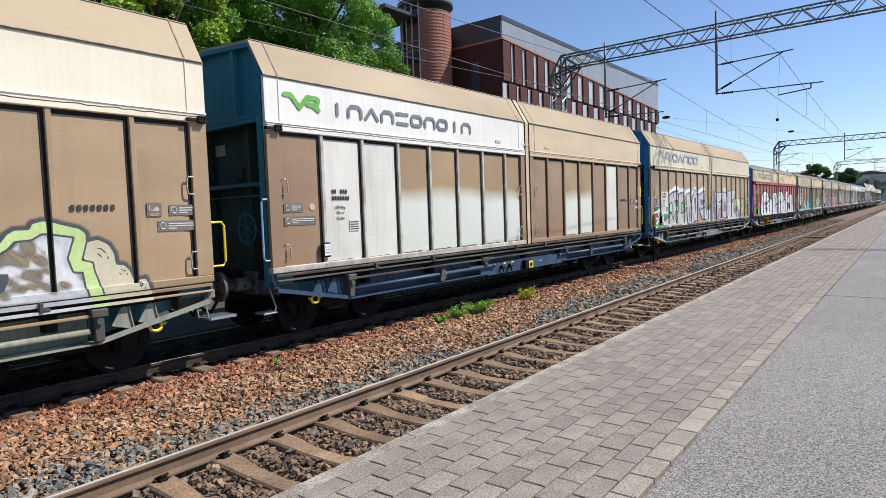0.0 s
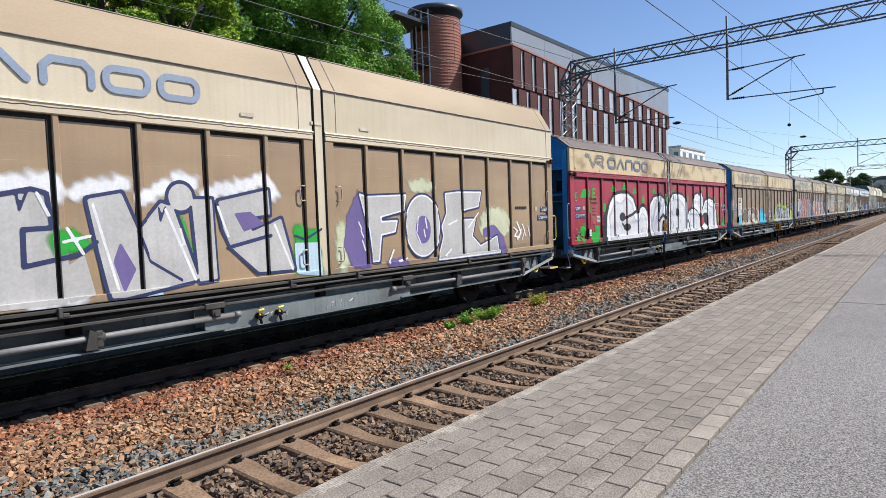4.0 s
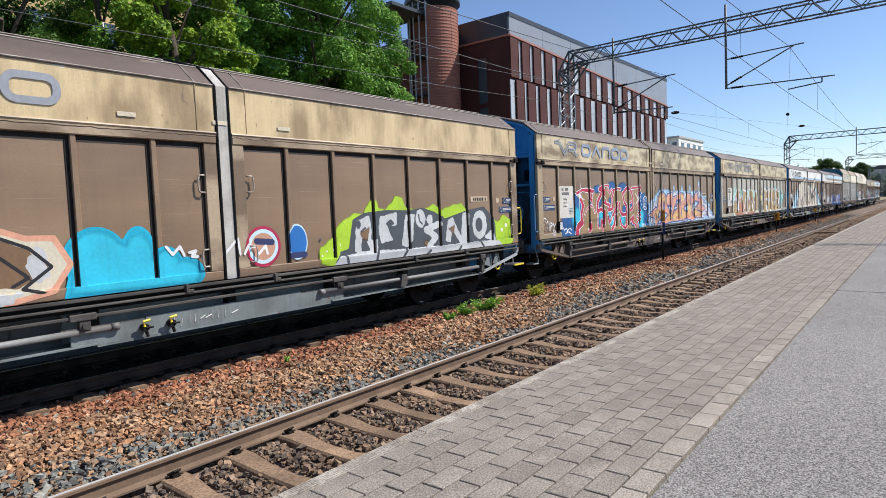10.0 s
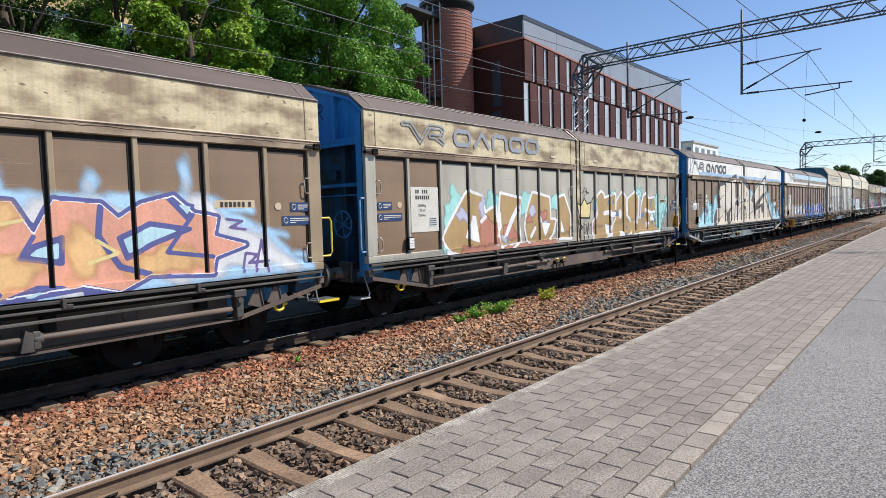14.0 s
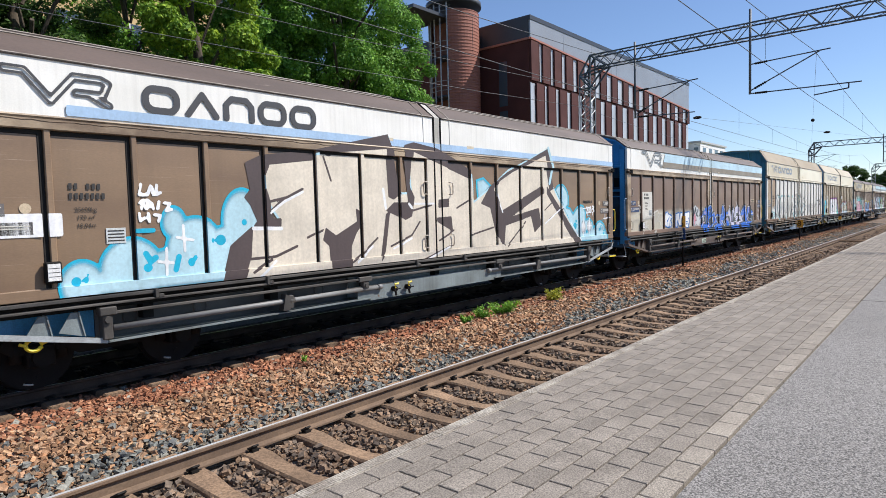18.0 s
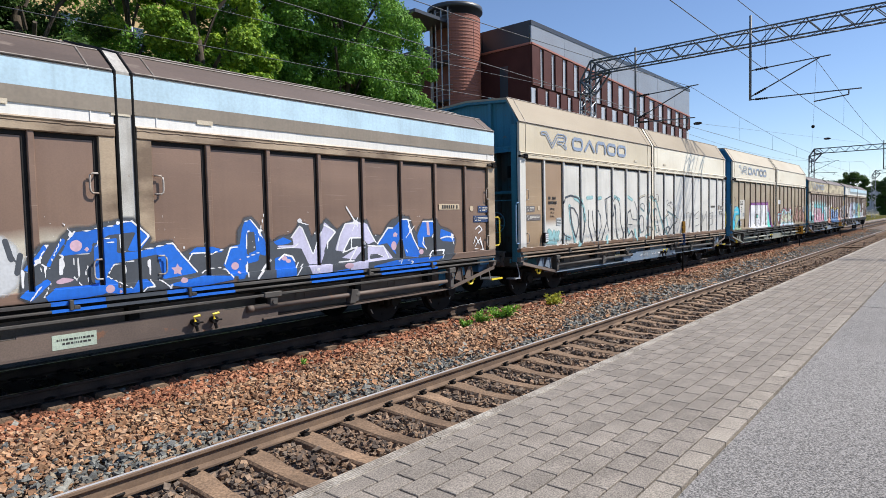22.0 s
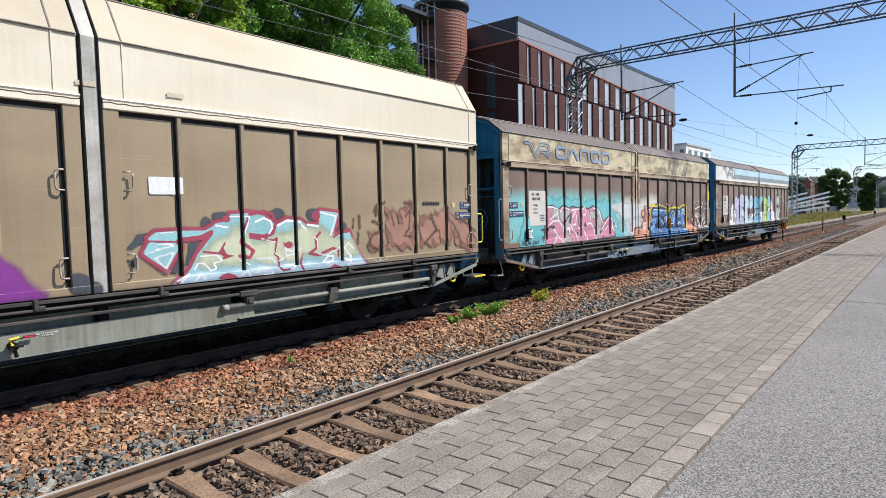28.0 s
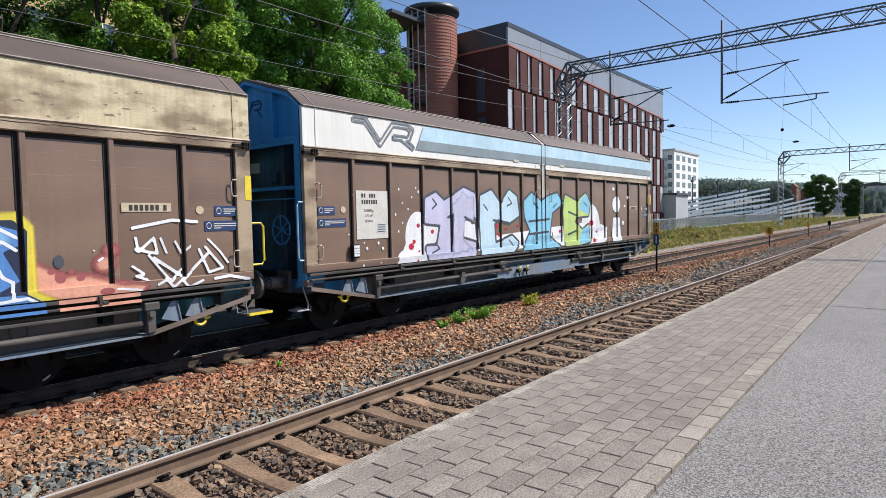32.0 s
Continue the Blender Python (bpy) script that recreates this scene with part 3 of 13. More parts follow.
def keep_clear(p, line):
    """Leave out stones that would sit on sleepers or rails."""
    ly = np.array([line(x) for x in p[:, 0]])
    dy = np.abs(p[:, 1] - ly)
    dx = np.abs((p[:, 0] + 3.02 + 0.315) % 0.63 - 0.315)
    return ~((dx < 0.15) & (dy < 1.32)) & (np.abs(dy - GAUGE / 2) > 0.10)


red, rust, grey, dark, shade_set = [], [], [], [], []
for x0, x1, pitch in ((1.0, 5.0, 0.037), (5.0, 9.0, 0.040), (9.0, 15.0, 0.048), (15.0, 28.0, 0.065), (28.0, 48.0, 0.085), (48.0, 80.0, 0.12)):
    p, g = scatter(x0, x1, 0.9, 9.0, pitch, 0.0, 0.017, int(x0) + 31)
    y = p[:, 1]
    crown = np.where(y < 2.95, BED + 0.005, BED + 0.03 * np.clip((5.75 - y) / 0.5, -0.6, 1) + 0.05 * np.exp(-((y - 4.3) / 0.7) ** 2))
    p[:, 2] += crown
    ok = keep_clear(p, near_line) & keep_clear(p, far_y)
    p, y = p[ok], y[ok]
    s = min(pitch, 0.058) * (0.46 + 0.66 * g.rand(len(p)) ** 1.6)
    wob = 0.16 * np.sin(p[:, 0] * 1.1) + 0.10 * np.sin(p[:, 0] * 2.7 + 1) + 0.15 * g.randn(len(p))
    lim = 3.50 + 0.22 * np.sin(p[:, 0] * 0.5) + wob + np.clip((p[:, 0] - 8) * 0.03, -0.25, 0.6)
    mix_in = g.rand(len(p))
    is_dark = y < 2.50
    # stones below the train, given the painted shade tone
    in_shade = y > np.array([far_y(q) for q in p[:, 0]]) - 0.72 + 0.05 * g.randn(len(p))
    in_shade &= p[:, 0] < 20 + 3 * g.randn(len(p))
    is_rust = (~is_dark) & ~in_shade & (((y > lim) & (mix_in > 0.06)) | ((y > 2.6) & (mix_in > 0.80)))
    is_grey = ~is_dark & ~is_rust & ~in_shade
    is_red = is_rust & (y > 4.95 + 0.35 * wob + 0.25 * g.randn(len(p)))
    is_rust &= ~is_red
    for lst, k in ((red, is_red), (rust, is_rust), (grey, is_grey), (dark, is_dark), (shade_set, in_shade)):
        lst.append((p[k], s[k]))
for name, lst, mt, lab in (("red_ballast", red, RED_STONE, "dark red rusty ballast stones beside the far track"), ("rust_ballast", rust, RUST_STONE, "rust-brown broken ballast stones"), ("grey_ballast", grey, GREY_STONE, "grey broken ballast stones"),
                           ("dark_ballast", dark, DARK_STONE, "dark ballast stones between the sleepers"), ("oily_ballast", shade_set, SHADE_STONE, "ballast stones under the train, blackened to stand for its shade")):
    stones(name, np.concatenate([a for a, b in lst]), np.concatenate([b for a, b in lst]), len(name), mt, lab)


# ---- leaves ----
def leaves(name, centres, size, seed, material, parent=None, label="", flat=0.0, facing=None):
    """Many small folded leaves at the centres."""
    g = rng(seed)
    n = len(centres)
    a = g.randn(n, 3)
    a[:, 2] *= 1 - flat
    a /= np.linalg.norm(a, axis=1)[:, None]
    b = np.cross(a, g.randn(n, 3))
    b /= np.linalg.norm(b, axis=1)[:, None]
    if facing is not None:
        c = facing + 0.55 * g.randn(n, 3)
        c /= np.linalg.norm(c, axis=1)[:, None]
        a = np.cross(c, g.randn(n, 3))
        a /= np.linalg.norm(a, axis=1)[:, None]
        b = np.cross(c, a)
    c = np.cross(a, b)
    s = size * (0.6 + 0.8 * g.rand(n))[:, None]
    P = np.asarray(centres)
    V = np.stack([P - a * s, P + b * s * 0.55 + c * s * 0.15, P + a * s, P - b * s * 0.55 + c * s * 0.15], 1)
    i = np.arange(n)[:, None] * 4
    F = np.concatenate([i + [0, 1, 2], i + [0, 2, 3]], 0)
    return put(name, mesh_np(name, V.reshape(-1, 3), F, material), parent, label)


def crown_points(g, n, blobs):
    """Points near the shells of several leafy lobes, leaving gaps between them."""
    out, face = [], []
    w = np.array([b[3] ** 2 for b in blobs])
    for b, k in zip(blobs, (w / w.sum() * n).astype(int)):
        d = g.randn(k, 3)
        d /= np.linalg.norm(d, axis=1)[:, None]
        rad = b[3] * (1.04 - 0.5 * g.rand(k) ** 1.3)
        wave = 1 + 0.16 * np.sin(d[:, 0] * 7 + b[0]) * np.cos(d[:, 2] * 6 + b[1]) + 0.08 * np.sin(d[:, 1] * 13)
        out.append(np.array(b[:3]) + d * (rad * wave)[:, None] * (1, 1, 0.85))
        face.append(d + (0, 0, 0.45))
    return np.concatenate(out), np.concatenate(face)


def tree(x, y, base, height, spread, seed, leaf, n, size, label, low=0.25, lobes=26, lump=1.0):
    g = rng(seed)
    t = thing("tree", label, "tree", "trees behind the railway", pose(x, y, base))
    bm = bmesh.new()
    top = height * 0.75
    pts = [(0, 0, -0.3)] + [(0.25 * math.sin(k * 1.3 + seed), 0.25 * math.cos(k * 1.7 + seed), top * k / 5) for k in range(1, 6)]
    for k in range(5):
        tube(bm, [pts[k], pts[k + 1]], 0.30 * height / 14 * (1 - k / 6), 8, caps=False)
    for k in range(9):
        z = height * (0.22 + 0.05 * k)
        a = k * 2.4 + seed
        e = spread * (0.85 - 0.05 * k)
        tube(bm, [(0, 0, z), (0.5 * e * math.cos(a), 0.5 * e * math.sin(a), z + 0.15 * height), (e * math.cos(a), e * math.sin(a), z + 0.22 * height)], 0.07, 6)
    part("trunk", bm, BARK, t, "dark bark trunk with limbs")
    blobs = []
    for k in range(lobes):
        z = height * (low + (0.92 - low) * g.rand())
        f = math.sin(math.pi * min(max((z / height - low) / (1.08 - low), 0.06), 0.97)) ** 0.6
        a, q = g.rand() * 2 * math.pi, spread * f * math.sqrt(g.rand())
        blobs.append((q * math.cos(a), q * math.sin(a), z, lump * spread * (0.22 + 0.16 * g.rand())))
    pts, face = crown_points(g, n, blobs)
    leaves("crown", pts, size, seed, leaf, t, facing=face)
    return t


def weed(x, y, z, rad, h, n, mt, seed, label):
    g = rng(seed)
    t = thing("weed", label, "plant", "weeds in the ballast", pose(x, y, z))
    bm = bmesh.new()
    P = []
    for k in range(9):
        a = g.rand() * 6.28
        q = rad * math.sqrt(g.rand())
        e = Vector((q * math.cos(a), q * math.sin(a), h * (0.6 + 0.4 * g.rand())))
        tube(bm, [(0.15 * e.x, 0.15 * e.y, -0.03), (e.x * 0.6, e.y * 0.6, e.z * 0.6), e], 0.004, 4)
        for j in range(n // 9):
            f = 0.25 + 0.75 * g.rand()
            P.append((e.x * f + g.randn() * rad * 0.14, e.y * f + g.randn() * rad * 0.14, abs(e.z * f + g.randn() * 0.025)))
    part("stem", bm, mt, t)
    leaves("foliage", np.array(P), 0.028, seed, mt, t)
    return t


# ---- overhead line ----
def lattice(bm, p0, p1, up, w, n, r=0.03):
    """Two chords from p0 to p1, w apart along up, with zigzag bracing."""
    p0, p1, up = Vector(p0), Vector(p1), Vector(up)
    for o in (Vector(), up * w):
        tube(bm, [p0 + o, p1 + o], r, 6)
    for k in range(n):
        a, b = p0.lerp(p1, k / n), p0.lerp(p1, (k + 1) / n)
        m = a.lerp(b, 0.5)
        tube(bm, [a, m + up * w], r * 0.6, 5)
        tube(bm, [m + up * w, b], r * 0.6, 5)


def gantry(x, left, right, drops, full=True, size=None):
    g = thing("catenary_gantry", "dark blue-grey steel lattice portal carrying the overhead wires", "gantry", "overhead line gantries", pose(x, 0, 0))
    top, bot = 9.68, 9.04
    for y, s in ((left, -1), (right, 1)):
        bm = bmesh.new()
        for dx in (-0.28, 0.28):
            lattice(bm, (dx, y, -0.75), (dx, y, 8.7), (0, 1, 0), 0.62 * s, 13, 0.035)
        for dy in (0, 0.62 * s):
            lattice(bm, (-0.28, y + dy, -0.75), (-0.28, y + dy, 8.7), (1, 0, 0), 0.56, 13, 0.03)
        part("mast", bm, GALV, g, "galvanised lattice mast")
        bm = bmesh.new()
        for dx in (-0.28, 0.28):
            for a, b in (((y, 8.0), (y + 0.62 * s, 8.0)), ((y, 8.7), (y + 0.62 * s, 9.68)), ((y, 8.0), (y, 8.75)), ((y + 0.62 * s, 8.0), (y + 1.5 * s, 9.04)), ((y, 8.7), (y + 1.5 * s, 9.04)),
                         ((y + 0.62 * s, 8.7), (y + 0.62 * s, 9.68)), ((y + 0.62 * s, 9.68), (y + 1.5 * s, 9.68)), ((y + 0.62 * s, 9.68), (y + 1.5 * s, 9.04)), ((y, 8.7), (y + 0.62 * s, 8.0))):
                tube(bm, [(dx, a[0], a[1]), (dx, b[0], b[1])], 0.05, 6)
        for yy, zz in ((y, 8.7), (y + 0.62 * s, 9.68), (y + 0.62 * s, 8.0)):
            tube(bm, [(-0.28, yy, zz), (0.28, yy, zz)], 0.045, 6)
        part("knee", bm, GANTRY, g)
        part("foundation", boxed(-0.5, 0.5, y - 0.2 if s > 0 else y - 0.85, y + 0.85 if s > 0 else y + 0.2, -1.3, -0.72, 0.03), CONCRETE, g)
    bm = bmesh.new()
    n = 18 if full else 12
    for dx in (-0.28, 0.28):
        lattice(bm, (dx, left - 0.6, bot), (dx, right + 0.6, bot), (0, 0, 1), top - bot, n, 0.038)
    for zz in (bot, top):
        lattice(bm, (-0.28, left - 0.6, zz), (-0.28, right + 0.6, zz), (1, 0, 0), 0.56, n, 0.022)
    part("beam", bm, GANTRY, g, "long horizontal lattice beam")
    for y, lo, hi, tips in drops:
        bm = bmesh.new()
        tube(bm, [(0, y, lo), (0, y, hi)], 0.055, 8)
        part("drop_post", bm, GANTRY, g)
        bm = bmesh.new()
        for (ya, za), (yb, zb) in tips:
            tube(bm, [(0, ya, za), (0, yb, zb)], 0.028, 6)
        part("cantilever", bm, GANTRY, g)
        for (ya, za), (yb, zb) in tips[:3]:
            bm = bmesh.new()
            a, b = Vector((0, ya, za)), Vector((0, yb, zb))
            d = (b - a).normalized()
            for k in range(6):
                c = a + d * (0.25 + 0.085 * k)
                tube(bm, [c - d * 0.03, c + d * 0.03], 0.05, 10)
            part("insulator", bm, IRON, g)
    if size:
        # the nearest portal is built a little smaller than those farther along
        fit = Matrix.Translation((0, size[1], size[2])) @ Matrix.Diagonal((size[0], size[0], size[0], 1))
        for ob in g.children:
            ob.data.transform(fit)
    return g


def arms(y, lo):
    """Cantilever tubes that hold the wires, seen from the drop post at y."""
    return [((y, lo + 1.30), (y - 3.1, lo + 1.44)), ((y, lo + 0.12), (y - 2.7, lo + 1.40)), ((y, lo), (y - 4.2 if y < 6 else y - 2.95, lo - 0.10)),
            ((y - 3.75 if y < 6 else y - 2.6, lo - 0.10), (y - 3.75 if y < 6 else y - 2.6, lo - 0.3)), ((y - 3.75 if y < 6 else y - 2.6, lo - 0.3), (y - 2.5, lo - 0.42))]


NEAR_SIZE = (0.915, -0.243, 0.133)
gantry(27.82, 12.75, -9.5, [(4.43, 6.57, 10.36, arms(4.43, 6.6)), (9.80, 6.14, 9.97, arms(9.80, 6.2))], True, NEAR_SIZE)
gantry(95.0, 12.6, -9.5, [(4.43, 6.5, 10.1, arms(4.43, 6.55)), (12.3, 6.5, 8.4, arms(12.3, 6.5))])
gantry(160.0, 11.4, -9.5, [(4.0, 6.5, 10.1, arms(4.0, 6.55))], False)
gantry(225.0, 11.4, -9.5, [(4.0, 6.5, 10.1, arms(4.0, 6.55))], False)
gantry(290.0, 11.4, -9.5, [(4.0, 6.5, 10.1, arms(4.0, 6.55))], False)
gantry(-34.0, 12.7, -9.5, [(4.43, 6.57, 10.36, arms(4.43, 6.6)), (9.80, 6.14, 9.97, arms(9.80, 6.2))])


def wire(name, pts, rad, label):
    bm = bmesh.new()
    tube(bm, pts, rad, 5)
    return tagged(part(name, bm, WIRE, None), label, "wire", "overhead wires")


SPANS = (-34.0, 27.82, 95.0, 160.0, 225.0, 290.0)


def hung(x, y, z):
    """A wire point, drawn towards the smaller portal's height near it."""
    f = max(0.0, 1 - abs(x - SPANS[1]) / 62.0)
    q = 1 + (NEAR_SIZE[0] - 1) * f
    return (x, y * q + NEAR_SIZE[1] * f, z * q + NEAR_SIZE[2] * f)


for yc, zc, zm in ((1.9, 6.18, 8.02), (7.1, 5.78, 7.62)):
    wire("contact_wire", [hung(x, yc + (0.2 if k % 2 else -0.2) - (0.5 if yc > 5 and x > 60 else 0), zc) for k, x in enumerate(SPANS)], 0.010, "straight overhead contact wire")
    pts = []
    for a, b in zip(SPANS, SPANS[1:]):
        pts += [hung(a + (b - a) * k / 8, yc - (0.5 if yc > 5 and a > 60 else 0), zm - 1.1 * 4 * (k / 8) * (1 - k / 8)) for k in range(8)]
    mw = wire("messenger_wire", pts, 0.010, "sagging overhead messenger wire")
    for a, b in zip(SPANS[:3], SPANS[1:4]):
        for k in range(1, 8):
            x = a + (b - a) * k / 8
            y = yc - (0.5 if yc > 5 and a > 60 else 0)
            bm = bmesh.new()
            tube(bm, [hung(x, y, zc), hung(x, y, zm - 1.1 * 4 * (k / 8) * (1 - k / 8))], 0.005, 4)
            part("dropper", bm, WIRE, mw, "thin dropper wire")
for yy, zz in ((12.9, 8.2), (13.1, 7.2)):
    pts = []
    for a, b in zip(SPANS, SPANS[1:]):
        pts += [hung(a + (b - a) * k / 8, yy, zz - 0.9 * 4 * (k / 8) * (1 - k / 8)) for k in range(8)]
    wire("feeder_wire", pts, 0.010, "sagging feeder wire along the masts")

# thin cross wires with round and bullet-shaped insulators
for p0, p1, f, rad in (((27.82, 1.44, 7.43), (95.0, 12.31, 9.22), 0.43, 0.13), ((27.82, 6.1, 5.49), (95.0, 4.85, 9.57), 0.47, 0.095), ((27.82, 6.1, 5.49), (95.0, 4.85, 9.57), 0.008, 0.07)):
    p0, p1 = Vector(p0), Vector(p1)
    if f > 0.01:
        wire("cross_wire", [p0, p1], 0.006, "thin tensioned cross wire")
    q = p0.lerp(p1, f)
    long_ = rad < 0.12
    bm = bmesh.new()
    rings = [(-1.0, 0.25), (-0.8, 0.65), (-0.4, 0.95), (0.0, 1.0), (0.4, 0.95), (0.8, 0.65), (1.0, 0.25)]
    pr = None
    for z, w_ in rings:
        e = [bm.verts.new((w_ * rad * math.cos(t), z * rad * (2.6 if long_ else 1.0), w_ * rad * math.sin(t)) if long_ else (w_ * rad * math.cos(t), w_ * rad * math.sin(t), z * rad)) for t in (2 * math.pi * k / 12 for k in range(12))]
        if pr:
            for k in range(12):
                bm.faces.new((pr[k], pr[(k + 1) % 12], e[(k + 1) % 12], e[k]))
        else:
            bm.faces.new(e[::-1])
        pr = e
    bm.faces.new(pr)
    bmesh.ops.recalc_face_normals(bm, faces=bm.faces[:])
    ob = tagged(part("wire_insulator", bm, IRON, None), "dark bullet-shaped insulator on a wire" if long_ else "dark round insulator on a wire", "insulator", "wire insulators")
    ob.matrix_basis = Matrix.Translation(q)


# ---- goods wagons ----
PITCH = 17.523        # wagon to wagon
HALF = 8.225          # half the body length
FACE = 1.66           # body half width
POST_U = [1.12 + 1.0 * k for k in range(7)]
LOW = dict(sill=1.225, bot=1.36, top=3.25, belt=3.41, shoulder=4.10, brk=(1.27, 4.42), ridge=4.80)
HIGH = dict(sill=1.225, bot=1.33, top=3.57, belt=3.71, shoulder=4.45, brk=(1.29, 5.08), ridge=5.17)
DEPTH = 0.042         # panels lie this far behind the posts
POST_W = 0.075         # painted upright
SEAL_SHADE_W, SEAL_SHADE_H = 0.058, 0.06   # black rubber beside it and along the top, standing for the shade there too
LEAF_A, LEAF_B = (-HALF, -0.13), (0.13, HALF)
POSTS_X = sorted([-HALF + u for u in POST_U] + [HALF - u for u in POST_U])


def shape_of(kind):
    return LOW if kind == "low" else HIGH


WM = {}


def cached(key, make):
    if key not in WM:
        WM[key] = make()
    return WM[key]


def roof_mesh(kind, x0, x1, ends):
    d = shape_of(kind)
    out = [(-FACE - 0.012, d["shoulder"] - 0.02), (-FACE - 0.012, d["shoulder"]), (-d["brk"][0], d["brk"][1]), (0, d["ridge"]), (d["brk"][0], d["brk"][1]), (FACE + 0.012, d["shoulder"]), (FACE + 0.012, d["shoulder"] - 0.02),
           (d["brk"][0] - 0.02, d["brk"][1] - 0.05), (0, d["ridge"] - 0.05), (-d["brk"][0] + 0.02, d["brk"][1] - 0.05)]
    bm = bmesh.new()
    prism(bm, out, "x", x0, x1)
    return mesh_of("roof", bm, None)


def roof_seams(kind, x0, x1):
    """Standing seams on the platform side: along the eaves, along the break, and one across near each end."""
    d = shape_of(kind)
    mid = d["brk"][1] + (d["ridge"] - d["brk"][1]) * 0.45 + 0.004
    runs = [[(x0 + 0.02, -d["brk"][0], d["brk"][1] + 0.006), (x1 - 0.02, -d["brk"][0], d["brk"][1] + 0.006)], [(x0 + 0.25, -0.75, mid), (x1 - 0.25, -0.75, mid)],
            [(x0 + 0.01, -FACE - 0.013, d["shoulder"] + 0.002), (x1 - 0.01, -FACE - 0.013, d["shoulder"] + 0.002)]]
    runs += [[(x, -FACE - 0.012, d["shoulder"]), (x, -d["brk"][0], d["brk"][1] + 0.004), (x, 0, d["ridge"] + 0.004)] for x in (x0 + 0.28, x1 - 0.28)]
    out = []
    for pts in runs:
        bm = bmesh.new()
        tube(bm, pts, 0.013, 5)
        out.append(mesh_of("roof_seam", bm, SEAM))
    return out


def upper_mesh(kind, x0, x1):
    """Upper side sheet between belt and roof, gently dented."""
    d = shape_of(kind)
    bm = bmesh.new()
    nx, nz = 40, 5
    h0, h1 = d["belt"], d["shoulder"] - 0.005
    g = [[bm.verts.new((x0 + (x1 - x0) * i / nx, -FACE + (0.010 * noise.noise(Vector((x0 + i * 0.35, j * 0.9, x1))) if 0 < i < nx and 0 < j < nz else 0), h0 + (h1 - h0) * j / nz)) for i in range(nx + 1)] for j in range(nz + 1)]
    for j in range(nz):
        for i in range(nx):
            q = bm.faces.new((g[j][i], g[j][i + 1], g[j + 1][i + 1], g[j + 1][i]))
            q.smooth = True
    box(bm, x0, x1, -FACE + 0.014, -FACE + 0.06, h0, h1)
    for x in (x0 + 0.28, x1 - 0.28):
        tube(bm, [(x, -FACE - 0.002, h0 + 0.02), (x, -FACE - 0.002, h1)], 0.012, 5)
    return mesh_of("upper_sheet", bm, None)


def belt_mesh(kind, x0, x1):
    d = shape_of(kind)
    bm = bmesh.new()
    box(bm, x0, x1, -FACE - 0.02, -FACE + 0.08, d["top"], d["belt"], 0.012)
    tube(bm, [(x0, -FACE - 0.012, d["belt"] - 0.01), (x1, -FACE - 0.012, d["belt"] - 0.01)], 0.022, 6)
    return mesh_of("belt_rail", bm, None)


def weld_mesh(kind, x0, x1):
    """Uneven weld bead along the belt rail."""
    d = shape_of(kind)
    g = random.Random(int(x0 * 10) + 7)
    bm = bmesh.new()
    z = d["belt"] - 0.055
    n = int((x1 - x0) / 0.09)
    tube(bm, [(x0 + (x1 - x0) * i / n, -FACE - 0.019, z + g.uniform(-0.009, 0.009)) for i in range(n + 1)], 0.0075, 4)
    return mesh_of("weld_seam", bm, None)


def corner_latch_mesh():
    bm = bmesh.new()
    box(bm, -0.30, -0.03, -0.035, 0.05, -0.03, 0.02, 0.006)
    for k in range(3):
        box(bm, -0.13 + k * 0.045, -0.10 + k * 0.045, -0.06, 0.02, -0.05, 0.055, 0.004)
    tube(bm, [(-0.14, -0.045, -0.02), (0.0, -0.045, -0.02)], 0.014, 6)
    return mesh_of("corner_latch", bm, IRON)


def sill_mesh(kind, x0, x1):
    d = shape_of(kind)
    bm = bmesh.new()
    box(bm, x0, x1, -FACE - 0.005, -FACE + 0.12, d["sill"], d["bot"], 0.01)
    return mesh_of("sill", bm, None)


def post_mesh(kind):
    d = shape_of(kind)
    bm = bmesh.new()
    prism(bm, [(0, -FACE + DEPTH), (0, -FACE + 0.01), (0.01, -FACE), (POST_W - 0.01, -FACE), (POST_W, -FACE + 0.01), (POST_W, -FACE + DEPTH)], "z", d["bot"], d["top"])
    return mesh_of("post", bm, None)


# Near-black: the rubber seal together with the shade of posts and belt
SEAL_SHADE = surface("panel_seal_shade", (0.017, 0.016, 0.016), (0.026, 0.023, 0.021), 3.0, 0.7, spec=0.2)


def panel_mesh(kind, wd):
    """Pressed panel, standing slightly proud inside its frame, a little bulged."""
    d = shape_of(kind)
    bm = bmesh.new()
    n = 6
    y0 = -FACE + DEPTH
    g = []
    for j in range(n + 1):
        row = []
        for i in range(n + 1):
            a, b = i / n, j / n
            e = min(a, 1 - a, b, 1 - b)
            row.append(bm.verts.new((-wd / 2 + a * (wd - SEAL_SHADE_W), y0 - 0.012 * min(1, e * 6), d["bot"] + (d["top"] - d["bot"] - SEAL_SHADE_H) * b)))
        g.append(row)
    for j in range(n):
        for i in range(n):
            q = bm.faces.new((g[j][i], g[j][i + 1], g[j + 1][i + 1], g[j + 1][i]))
            q.smooth = True
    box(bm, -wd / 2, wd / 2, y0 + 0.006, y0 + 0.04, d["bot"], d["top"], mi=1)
    tube(bm, [(wd / 2 - SEAL_SHADE_W + 0.01, y0, d["bot"]), (wd / 2 - SEAL_SHADE_W + 0.01, y0, d["top"] - SEAL_SHADE_H + 0.01), (-wd / 2, y0, d["top"] - SEAL_SHADE_H + 0.01)], 0.012, 5, 1)
    return mesh_of("panel", bm, None, SEAL_SHADE)


